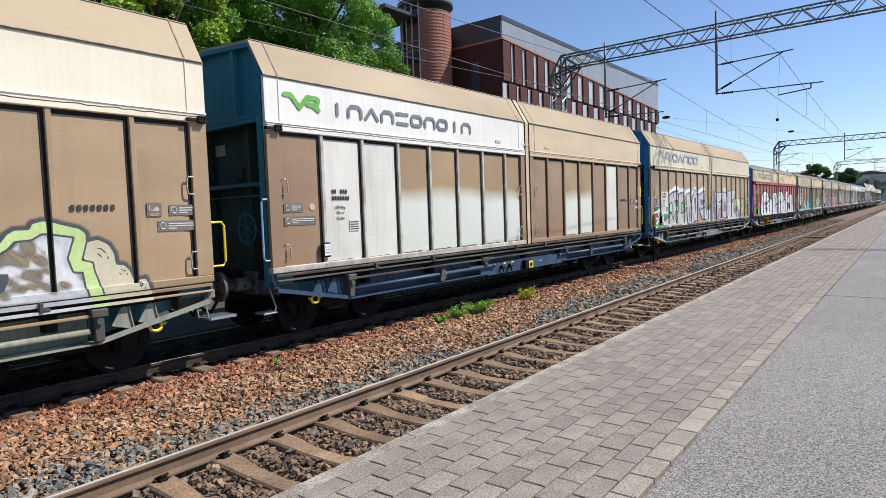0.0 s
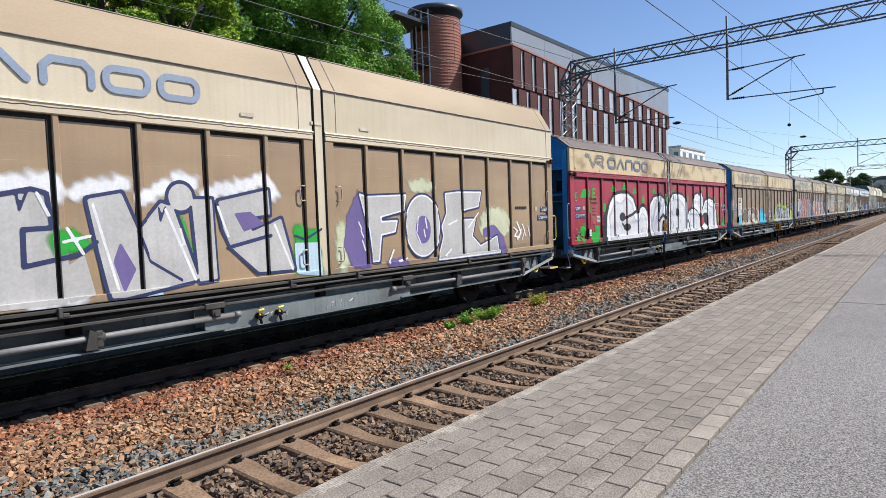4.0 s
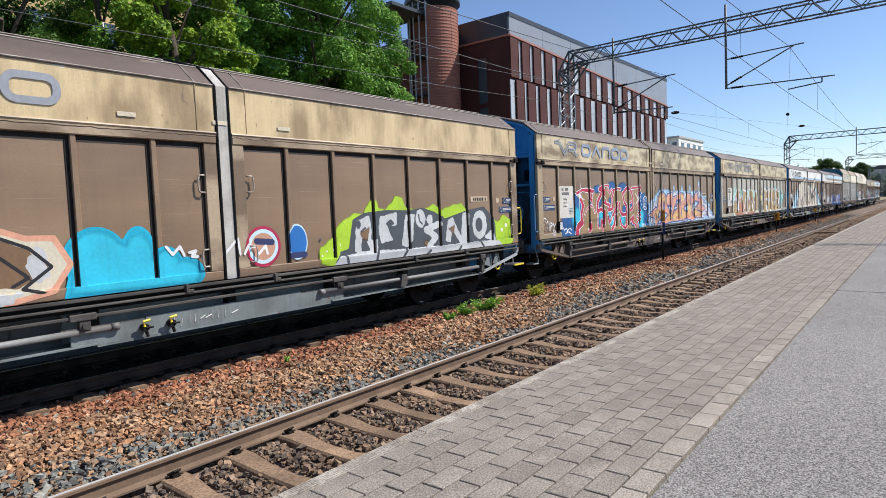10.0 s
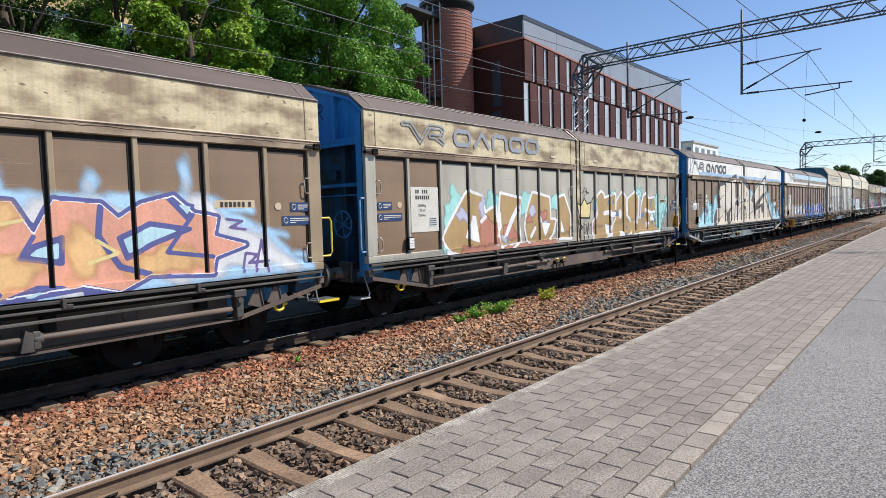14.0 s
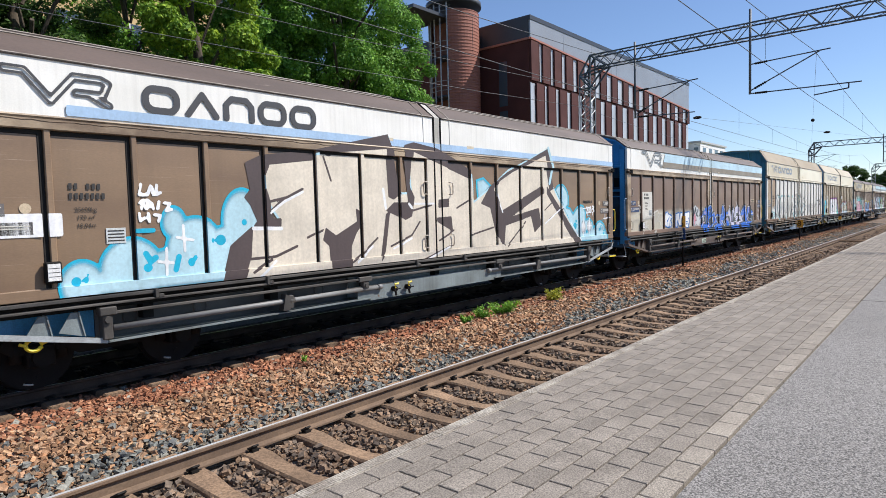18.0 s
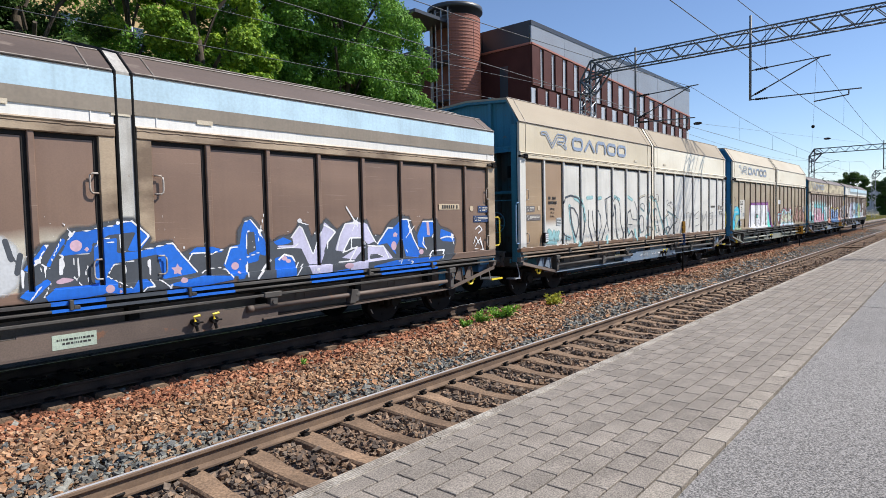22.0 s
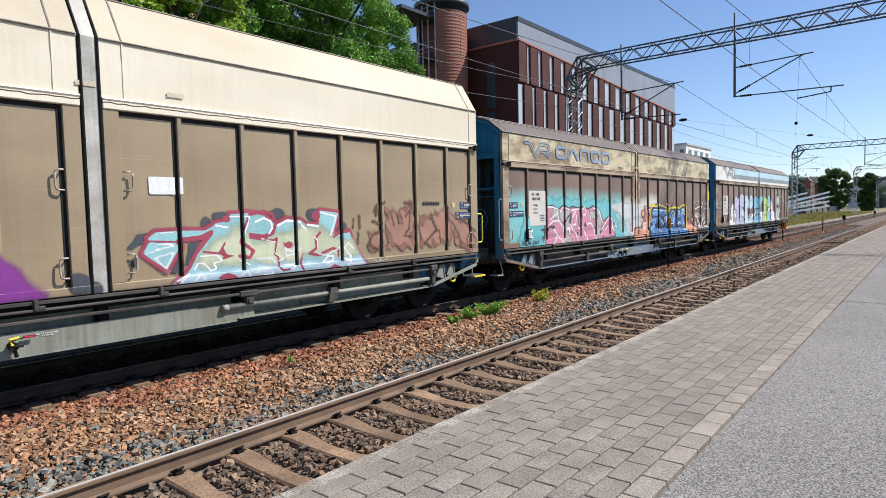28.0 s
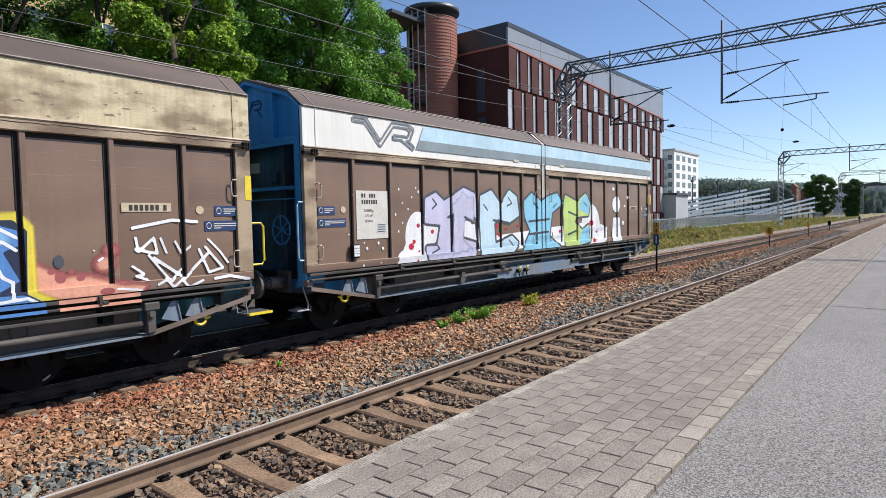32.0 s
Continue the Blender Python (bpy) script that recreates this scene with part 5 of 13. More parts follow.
PALE = surface("wagon_off_white", (0.66, 0.65, 0.60), (0.56, 0.55, 0.5), 0.9, 0.5, streak=0.15, spread=0.03, grain=0.04, scratch=(0.45, 0.40, 0.32), rim=((0.16, 0.09, 0.05), 1.33))
CREAM_GREY = surface("wagon_cream_grey", (0.45, 0.43, 0.36), (0.36, 0.34, 0.28), 0.9, 0.5, streak=0.2, spread=0.03, grain=0.04, scratch=(0.30, 0.25, 0.19))
FADE_WHITE = surface("wagon_sprayed_white", (0.37, 0.255, 0.145), (0.30, 0.205, 0.115), 0.6, 0.42, streak=0.05, fade=((0.60, 0.625, 0.57), 2.55, 0.16), grain=0.05, rim=((0.085, 0.042, 0.022), 1.345))
POST_WHITE = surface("post_worn_white", (0.58, 0.57, 0.53), (0.36, 0.30, 0.23), 3.0, 0.5, streak=0.2, spot=(0.15, 0.08, 0.045), spot_at=0.68)
FADE_LOW = surface("wagon_sprayed_low", (0.36, 0.245, 0.15), (0.30, 0.20, 0.12), 0.6, 0.42, streak=0.05, fade=((0.62, 0.62, 0.58), 1.95, 0.10), grain=0.05)
FADE_CREAM = surface("wagon_sprayed_cream", (0.22, 0.142, 0.10), (0.17, 0.108, 0.077), 0.6, 0.40, streak=0.07, fade=((0.50, 0.46, 0.37), 2.0, 0.10), grain=0.05)
FADE_TEAL = surface("wagon_sprayed_teal", (0.22, 0.142, 0.10), (0.17, 0.108, 0.077), 0.6, 0.40, streak=0.07, fade=((0.20, 0.50, 0.50), 2.62, 0.20), grain=0.05)
FADE_PALE = surface("wagon_sprayed_pale", (0.22, 0.142, 0.10), (0.17, 0.108, 0.077), 0.6, 0.40, streak=0.07, fade=((0.58, 0.58, 0.53), 2.5, 0.16), grain=0.05)
UP_TAN = surface("upper_tan", (0.62, 0.49, 0.325), (0.50, 0.385, 0.25), 0.9, 0.4, stretch=(0.5, 1, 1.5), streak=0.06, grain=0.04)
UP_STAIN = surface("upper_stained_yellow", (0.60, 0.47, 0.27), (0.30, 0.215, 0.115), 1.7, 0.4, stretch=(1.3, 1, 0.55), contrast=(0.44, 0.66), streak=0.15, grain=0.06, bump=0.006, bump_scale=6, chip=((0.72, 0.70, 0.64), 4.10, 0.10), spot=(0.20, 0.14, 0.08), spot_at=0.67)
UP_DARK = surface("upper_stained_olive", (0.60, 0.51, 0.325), (0.25, 0.185, 0.11), 2.9, 0.42, stretch=(0.5, 1, 1.1), contrast=(0.42, 0.61), streak=0.22, grain=0.08, bump=0.006, bump_scale=6, spot=(0.20, 0.148, 0.09), spot_at=0.64, scratch=(0.66, 0.60, 0.47), chip=((0.46, 0.41, 0.33), 4.10, 0.035))
UP_GOLD = surface("upper_stained_gold", (0.61, 0.48, 0.275), (0.33, 0.225, 0.115), 1.5, 0.4, stretch=(0.6, 1, 1.0), contrast=(0.48, 0.60), streak=0.12, grain=0.05, bump=0.006, bump_scale=6, spot=(0.24, 0.165, 0.09), spot_at=0.66)
UP_CREAM = surface("upper_cream", (0.66, 0.58, 0.43), (0.56, 0.48, 0.34), 0.6, 0.35, stretch=(0.5, 1, 1), streak=0.1, grain=0.03, bump=0.004, bump_scale=4)
UP_WHITE = surface("upper_white", (0.80, 0.79, 0.75), (0.70, 0.69, 0.64), 0.7, 0.4, streak=0.12, grain=0.03, bump=0.004, bump_scale=4)
ROOF_BROWN = surface("roof_brown", (0.118, 0.086, 0.069), (0.08, 0.058, 0.047), 0.9, 0.55, stretch=(0.35, 1.6, 1), contrast=(0.38, 0.62), grain=0.1, spot=(0.16, 0.125, 0.10), spot_at=0.66)
ROOF_TAN = surface("roof_tan", (0.38, 0.30, 0.20), (0.31, 0.24, 0.16), 0.7, 0.6, stretch=(0.4, 1, 1), grain=0.05, spec=0.2)
ROOF_CREAM = surface("roof_cream", (0.37, 0.315, 0.235), (0.31, 0.26, 0.19), 0.7, 0.6, stretch=(0.4, 1, 1), grain=0.05, spec=0.2)
ROOF_PALE = surface("roof_pale", (0.50, 0.445, 0.34), (0.43, 0.375, 0.28), 0.7, 0.55, stretch=(0.4, 1, 1), grain=0.05, spec=0.3)
UP_PALE = surface("upper_pale_cream", (0.80, 0.74, 0.60), (0.70, 0.63, 0.49), 0.6, 0.35, stretch=(0.5, 1, 1), streak=0.06, grain=0.03, bump=0.004, bump_scale=4)
STRIP_WHITE = surface("centre_white", (0.52, 0.51, 0.47), (0.34, 0.32, 0.28), 2.5, 0.45, streak=0.25, spot=(0.22, 0.17, 0.12), spot_at=0.68, grain=0.1)
FRAME_GREYBLUE = surface("frame_grey_blue", (0.22, 0.26, 0.265), (0.12, 0.135, 0.135), 1.2, 0.6, streak=0.2, spot=(0.12, 0.07, 0.04), spot_at=0.66)
WEB_DARK = surface("web_dark_grey", (0.085, 0.09, 0.092), (0.05, 0.05, 0.05), 1.4, 0.6, spot=(0.12, 0.08, 0.05), spot_at=0.66)
TRUSS_WORN = surface("worn_brown_angle_iron", (0.22, 0.175, 0.145), (0.12, 0.09, 0.072), 2.0, 0.6, stretch=(0.5, 1, 1))
ROD_PALE = surface("worn_steel_rod", (0.22, 0.225, 0.225), (0.12, 0.115, 0.11), 2.0, 0.5, stretch=(0.4, 1, 1), grain=0.1)
TRUSS_PALE = surface("pale_angle_iron", (0.42, 0.46, 0.48), (0.26, 0.27, 0.27), 2.0, 0.5, stretch=(0.5, 1, 1), spot=(0.16, 0.10, 0.07), spot_at=0.66)
FRAME_BROWN = surface("frame_brown", (0.145, 0.108, 0.085), (0.08, 0.06, 0.05), 1.2, 0.65, spot=(0.17, 0.085, 0.05), spot_at=0.64)
FRAME_BLUE = surface("frame_blue", (0.033, 0.075, 0.15), (0.025, 0.052, 0.10), 1.2, 0.55, streak=0.3)
FRAME_OLIVE = surface("frame_olive_grey", (0.27, 0.29, 0.25), (0.21, 0.21, 0.16), 1.0, 0.6, streak=0.35, spot=(0.17, 0.11, 0.07), spot_at=0.68)
FRAME_STEEL = surface("frame_steel_blue", (0.14, 0.205, 0.29), (0.20, 0.22, 0.23), 1.0, 0.55, streak=0.3, spot=(0.14, 0.08, 0.05), spot_at=0.68)
GUIDE_TAN = surface("guide_worn_tan", (0.30, 0.225, 0.155), (0.13, 0.095, 0.07), 1.6, 0.55, stretch=(0.6, 1, 1))
GUIDE_GREY = surface("guide_grey", (0.095, 0.088, 0.08), (0.04, 0.037, 0.034), 1.5, 0.6, spec=0.3)
LABEL_BLUE = surface("label_blue", (0.02, 0.045, 0.13), rough=0.4)
LABEL_WHITE = surface("label_white", (0.62, 0.60, 0.54), (0.55, 0.53, 0.47), 3.0, 0.5)
LABEL_INK = surface("label_ink", (0.03, 0.028, 0.027), rough=0.6)
LABEL_FADED = surface("label_faded", (0.17, 0.155, 0.15), (0.13, 0.12, 0.118), 5.0, 0.5)
REMNANT = surface("remnant_brown", (0.30, 0.10, 0.075), (0.36, 0.035, 0.05), 6.0, 0.5, contrast=(0.4, 0.6))
LABEL_TAN = surface("label_tan", (0.52, 0.42, 0.29), rough=0.5)


PALE_MARK = surface("pale_mark_paint", (0.6, 0.6, 0.57), (0.45, 0.45, 0.43), 9.0, 0.8)
WELD = surface("weld_bead", (0.17, 0.115, 0.075), (0.07, 0.05, 0.035), 6.0, 0.6)
HANDLE = surface("handle_paint", (0.45, 0.42, 0.38), (0.24, 0.19, 0.15), 9.0, 0.5)
SEAM = surface("worn_roof_seam", (0.30, 0.27, 0.24), (0.16, 0.13, 0.105), 6.0, 0.6)
BELT = surface("belt_weathered", (0.40, 0.31, 0.21), (0.16, 0.11, 0.07), 1.8, 0.5, stretch=(0.5, 1, 1), contrast=(0.42, 0.6), streak=0.1, grain=0.08)
REFLECTOR = surface("reflector_strip", (0.62, 0.55, 0.42), (0.5, 0.43, 0.32), 4.0, 0.4)


def label_plates(w, kind, spec):
    """Data plate, warning stickers and number bars; spec says whether the data plate is a white field."""
    d = shape_of(kind)
    y = -FACE + DEPTH - 0.018

    def plate(name, x0, x1, z0, z1, m, yy=y, lab="", up=w):
        return put(name, cached((name, round(x0, 3), round(x1, 3), round(z0, 3), round(z1, 3), round(yy, 4), m.name), lambda: mesh_of(name, boxed(x0, x1, yy - 0.003, yy, z0, z1), m)), up, lab)
    # blue stickers near both ends
    for sx in (-1, 1):
        x = -HALF + 0.30 if sx < 0 else HALF - 0.80
        if sx < 0 or spec != "plain" or kind == "low":
            put("round_sticker", cached(("round", sx), lambda: mesh_of("round_sticker", disc(bmesh.new(), (-7.33 if sx < 0 else 7.36, y - 0.001, 2.32), "y", 0.062, 0.004, 14), LABEL_TAN)), w)
        for k, (z, l) in enumerate(((2.23, 0.39), (2.01, 0.66))):
            p = plate("sticker", x + (0.17 if sx > 0 and not k else 0), x + (0.17 if sx > 0 and not k else 0) + l, z, z + 0.15, LABEL_BLUE if spec != "plain" else LABEL_FADED, lab="blue notice sticker" if spec != "plain" else "faded grey notice sticker")
            xr = x + (0.17 if sx > 0 and not k else 0) + 0.07
            put("ring", cached(("ring", round(xr, 3), z), lambda: mesh_of("ring", tube(bmesh.new(), [(xr + 0.038 * math.cos(a), y - 0.004, z + 0.075 + 0.045 * math.sin(a)) for a in (2 * math.pi * q / 16 for q in range(17))], 0.008, 4), LABEL_WHITE)), p)
            plate("line", x + (0.17 if sx > 0 and not k else 0) + 0.15, x + (0.17 if sx > 0 and not k else 0) + l - 0.03, z + 0.098, z + 0.112, LABEL_WHITE, y - 0.004, up=p)
            plate("line", x + (0.17 if sx > 0 and not k else 0) + 0.15, x + (0.17 if sx > 0 and not k else 0) + l - 0.05, z + 0.066, z + 0.080, LABEL_WHITE, y - 0.004, up=p)
            plate("line", xr + 0.08, xr + 0.20, z + 0.034, z + 0.048, LABEL_WHITE, y - 0.004, up=p)
    x = -HALF + 1.12 + 0.22
    dz = -0.14
    if spec == "white":
        f = plate("data_field", x - 0.12, x + 0.72, 1.90 + dz, 2.82 + dz, LABEL_WHITE, lab="pale data field with black lettering")
    else:
        f = None
    if spec == "hidden":
        plate("field_remnant", x, x + 0.55, 1.95 + dz, 2.7 + dz, REMNANT, lab="brownish remnant of a painted-over data field")
    # number bars
    def bars(x0, z, n, up, m, step=0.062, h=0.075, yy=y - 0.004):
        for i in range(n):
            plate("number_bar", x0 + i * step, x0 + i * step + step * 0.6, z, z + h, m, yy, up=up)
    bars(x + 0.02, 2.69 + dz, 2, f or w, LABEL_INK)
    bars(x + 0.22, 2.69 + dz, 3, f or w, LABEL_INK)
    bars(x + 0.02, 2.57 + dz, 7, f or w, LABEL_INK)
    for word, z in (("25600kg", 2.44), ("170 m³", 2.34), ("18.04m", 2.24)) if kind == "low" else (("28000kg", 2.44), ("190 m³", 2.34), ("18.04m", 2.24)):
        put("data_text", cached(("text", word), lambda: text_mesh(word, 0.075, LABEL_INK)), f or w, m=Matrix.Translation((x + 0.2, y - 0.0045, z + dz)) @ pose(0, 0, 0, 90, 0, 0))
    t = plate("table", x + 0.42, x + 0.66, 2.0 + dz, 2.2 + dz, PALE_CARD, y - 0.0035, up=f or w)
    for k in range(4):
        plate("table_line", x + 0.44, x + 0.64, 2.03 + dz + k * 0.042, 2.045 + dz + k * 0.042, LABEL_INK, y - 0.007, up=f or w)
    if kind == "low" and spec != "plain":
        plate("number_plate", HALF - 1.98, HALF - 1.30, 2.30, 2.42, LABEL_TAN)
    bars(HALF - 1.88 - (0.02 if kind == "high" else 0), 2.32, 6, w, LABEL_INK, 0.072 if kind == "low" else 0.081, 0.074, y - 0.006)
    bars(HALF - 1.41, 2.32, 1, w, LABEL_INK, 0.072, 0.074, y - 0.006)
    if spec == "plain" and kind == "high":
        sign = plate("pictogram", 7.283, 7.488, 2.225, 2.414, LABEL_FADED, y - 0.004, "faded grey sticker with a pale lift-truck outline")
        for a, b, p, q in ((0.03, 0.042, 0.07, 0.155), (0.03, 0.08, 0.07, 0.08), (0.085, 0.17, 0.075, 0.105), (0.11, 0.155, 0.105, 0.13), (0.03, 0.175, 0.025, 0.035), (0.05, 0.15, 0.01, 0.018)):
            plate("line", 7.283 + a, 7.283 + b, 2.225 + p, 2.225 + q, LABEL_TAN, y - 0.0075, up=sign)
    for xr in (-1.4, -0.05, 1.1):
        plate("reflector", xr - 0.12, xr + 0.12, d["belt"] + 0.12, d["belt"] + 0.18, REFLECTOR, -FACE - 0.014 if abs(xr) > 0.2 else -FACE - 0.012)


PALE_CARD = surface("pale_card", (0.5, 0.53, 0.53), rough=0.6)


def wagon(k, kind, roof, upper, panels, posts, label, ends, frame_m, spec="white", upper2=None, strip=None, guide=GUIDE_GREY, belt=None, edge=None, posts2=None):
    w = thing("freight_wagon", label, "freight wagon", "wagons of the goods train")
    d = shape_of(kind)
    upper2 = upper2 or upper
    put("underframe", cached("under", underframe_mesh), w)
    for s in (-1, 1):
        coat(put("side_beam", cached(("beam", s), lambda: side_beam_mesh(s)), w), frame_m)
        for me in cached(("web", s), lambda: web_meshes(s)):
            coat(put("beam_web", me, w), FRAME_BROWN if frame_m is FRAME_STEEL else (WEB_DARK if frame_m is FRAME_GREYBLUE else frame_m))
        for me in cached(("flange", s), lambda: flange_meshes(s)):
            coat(put("beam_flange", me, w), frame_m)
        for me in cached(("sole", s), lambda: solebar_mesh(s)):
            coat(put("solebar", me, w), ends)
        coat(put("truss", cached(("truss", s), lambda: truss_mesh(s)), w), TRUSS_PALE if frame_m is FRAME_GREYBLUE else (TRUSS_WORN if frame_m is FRAME_STEEL else frame_m))
        for u in (0.98, 1.33):
            coat(put("gusset", cached("gusset", gusset_mesh), w, m=pose(s * (HALF - u), 0, 0)), frame_m)
    for z, y0, h, reach in ((1.165, -0.03, 0.045, 0.05), (1.085, -0.055, 0.03, 0.05), (0.955, -0.03, 0.04, 1.7)):
        coat(put("guide_rail", cached(("guide", z), lambda: guide_mesh(z, y0, h, reach)), w), guide)
    for s in (-1, 1):
        coat(put("locking_rod", cached(("rod", s), lambda: rod_mesh(s)), w, "round steel locking bar"), ROD_PALE if frame_m is FRAME_GREYBLUE else (GUIDE_GREY if frame_m is FRAME_STEEL else frame_m))
    for x, form in ((6.54, "block"), (3.8, "clamp"), (2.12, "hanger"), (4.17, "clip"), (5.9, "clip"), (0.75, "clip")):
        for s in (-1, 1):
            coat(put("roller_bracket", cached(("roller", form), lambda: roller_mesh(form)), w, m=pose(s * x, 0, 0)), GUIDE_GREY)
    for s in (-1, 1):
        e = None
        for nm, me, tone in cached(("end", kind), lambda: end_wall_meshes(kind)):
            ob = put(nm, me, e or w, "" if e else "blue steel end wall with a ledge and a dark lower bay", m=None if e else pose(s * HALF, 0, 0, 0, 0, 0 if s < 0 else 180))
            if tone < 2:
                coat(ob, ends if tone == 0 else (GRIME_SHADE_TEAL if ends is TEAL_PAINT else GRIME_SHADE_BLUE))
            e = e or ob
        for y in (-0.9, 0.9):
            put("buffer", cached("buffer", buffer_mesh), w, m=pose(s * (HALF + 0.13), y, 1.04, 0, 0, 0 if s < 0 else 180))
        put("coupling", cached("coupling", coupling_mesh), w, m=pose(s * (HALF + 0.05), 0, 0, 0, 0, 0 if s < 0 else 180))
        put("towing_eye", cached("eye", hook_mesh), w, "yellow towing eye", m=pose(s * (HALF - 0.90), 0, 0.70))
        hi = d["shoulder"]
        bg = cached(("grab", s), lambda: mesh_of("grab_rail", grab_mesh(0.22 if s > 0 else -0.12, 0.66 if s > 0 else 1.0), None))
        coat(put("grab_rail", bg, w, "yellow grab rail" if s > 0 else "blue grab rail, its colour paled as in sunlight", m=pose(s * (HALF + 0.01), -FACE + 0.04, 1.45 if s > 0 else 1.45)), YELLOW if s > 0 else GRAB_SUN_BLUE)
    coat(put("brake_wheel", cached("bwheel", brake_wheel_mesh), w, m=pose(-HALF + 0.10, -0.85, 1.97)), ends)
    put("step", cached(("step", k == 0), lambda: step_mesh(GALV if k == 0 else YELLOW)), w, "plain galvanised grating step" if k == 0 else "grating step with a yellow edge", m=pose(HALF - 0.02, -FACE + 0.28, 0.63))
    put("step", cached("front_step", front_step_mesh), w, "small galvanised step below the corner", m=pose(-HALF + 0.02, -FACE + 0.25, 0.56))
    bg = cached("marker", lambda: mesh_of("yellow_mark", boxed(HALF - 0.11, HALF + 0.004, -FACE - 0.008, -FACE - 0.003, 2.47, 2.85), YELLOW))
    if k in (1, 11, 12):
        put("yellow_mark", bg, w)
    for s in (-1, 1):
        put("corner_latch", cached("latch", corner_latch_mesh), w, "black corner latch", m=pose(s * (HALF - (0.02 if s > 0 else 0.28)), -FACE - 0.02, d["belt"] - 0.10))
    for b in (-1, 1):
        bo = put("bogie", cached("bogie", bogie_mesh), w, m=pose(b * (HALF - 2.0), 0, 0))
        for a in (-1, 1):
            ws = put("wheelset", cached("wheelset", wheelset_mesh), bo, m=pose(a * 0.9, 0, 0.462))
            WHEELS.append(ws)
    for j, (x0, x1) in enumerate((LEAF_A, LEAF_B)):
        up = upper if j == 0 else upper2
        posts = posts2 if j and posts2 else posts
        rf = coat(put("roof", cached(("roof", kind, j), lambda: roof_mesh(kind, x0, x1, j)), w), roof)
        for me in cached(("seams", kind, j), lambda: roof_seams(kind, x0, x1)):
            put("roof_seam", me, rf)
        coat(put("upper_sheet", cached(("up", kind, j), lambda: upper_mesh(kind, x0, x1)), w), up)
        coat(put("belt_rail", cached(("belt", kind, j), lambda: belt_mesh(kind, x0, x1)), w), belt or up)
        coat(put("weld_seam", cached(("weld", kind, j), lambda: weld_mesh(kind, x0, x1)), w), WELD)
        coat(put("sill", cached(("sill", kind, j), lambda: sill_mesh(kind, x0, x1)), w), posts)
        us = [x for x in POSTS_X if x0 < x < x1]
        a, b = (x0 + 0.26, x1 - 0.20) if j == 0 else (x0 + 0.20, x1 - 0.26)
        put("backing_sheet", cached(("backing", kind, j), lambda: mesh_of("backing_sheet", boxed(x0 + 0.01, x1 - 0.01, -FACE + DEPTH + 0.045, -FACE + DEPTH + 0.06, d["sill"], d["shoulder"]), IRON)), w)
        for x in us:
            coat(put("post", cached(("post", kind), lambda: post_mesh(kind)), w, m=pose(x, 0, 0)), posts)
        for x, wd in ((x0, a - x0), (b, x1 - b)):
            coat(put("edge_plate", cached(("edge", kind, round(wd, 3), round(x, 3)), lambda: mesh_of("edge_plate", boxed(x, x + wd, -FACE - 0.003, -FACE + DEPTH + 0.03, d["bot"], d["top"], 0.006), None)), w), edge or posts)
        cuts = [a] + us + [b]
        for i, (p, q) in enumerate(zip(cuts, cuts[1:])):
            l = p + (POST_W if i else 0)
            r_ = q
            coat(put("panel", cached(("panel", kind, round(r_ - l, 3)), lambda: panel_mesh(kind, r_ - l)), w, m=pose((l + r_) / 2, 0, 0)), panels[j * 8 + i])
        for x, turn in ((x0 + (0.36 if j == 0 else 0.33), 180), (x1 - (0.33 if j == 0 else 0.36), 0)):
            for z in (2.655, 1.57):
                put("door_handle", cached(("handle", turn), lambda: handle_turned(turn)), w, "worn steel door loop", m=pose(x, 0, z))
    coat(put("centre_strip", cached(("cs", kind), lambda: centre_strip_mesh(kind)), w), strip or up)
    put("rubber_seal", cached(("seal", kind), lambda: seal_mesh(kind)), w)
    coat(put("far_side", cached(("farside", kind), lambda: far_side_mesh(kind)), w), posts)
    for x in (0.83, 1.12) if k in (8, 9) else (-1.36, -0.99):
        put("brake_valve", cached("valve", valve_mesh), w, "dark brake valve with a yellow lever", m=pose(x, 0, 0.715))
    put("meter_box", cached("meter", lamp_plate_mesh), w, "small black box with a white plate", m=pose(-HALF + 1.12, 0, 0))
    if k == 1:
        put("signal_box", cached("signal_box", signal_box_mesh), w, "dark box with a yellow plate", m=pose(-0.12, 0, 0.68))
    label_plates(w, kind, spec)
    WAGONS.append((k, w))
    return w


WAGONS, WHEELS = [], []
PB, PT = [BROWN] * 16, [TAN] * 16
W = {}
W[0] = wagon(0, "high", ROOF_TAN, UP_PALE, PT, TAN, "tan high-sided goods wagon with green and white graffiti", TEAL_PAINT, FRAME_OLIVE, "plain", guide=TAN)
W[1] = wagon(1, "high", ROOF_TAN, UP_WHITE, [TAN_BROWN, PALE, PALE] + [FADE_WHITE] * 5 + [TAN_BROWN, TAN_BROWN, FADE_WHITE, FADE_WHITE, TAN_BROWN, PALE, TAN_BROWN, TAN_BROWN], POST_WHITE,
             "tan high-sided goods wagon with white repainted panels", TEAL_PAINT, FRAME_BLUE, "plain", upper2=UP_TAN, strip=UP_TAN, posts2=TAN_BROWN, edge=TAN_BROWN)
W[2] = wagon(2, "high", ROOF_TAN, UP_CREAM, PT, TAN, "tan high-sided goods wagon with grey lettered graffiti", BLUE_PAINT, FRAME_GREYBLUE)
W[3] = wagon(3, "low", ROOF_BROWN, UP_GOLD, [RED] * 16, RED, "crimson goods wagon with big white bubble graffiti", BLUE_PAINT, FRAME_GREYBLUE, "hidden", strip=STRIP_WHITE, guide=IRON, belt=RED)
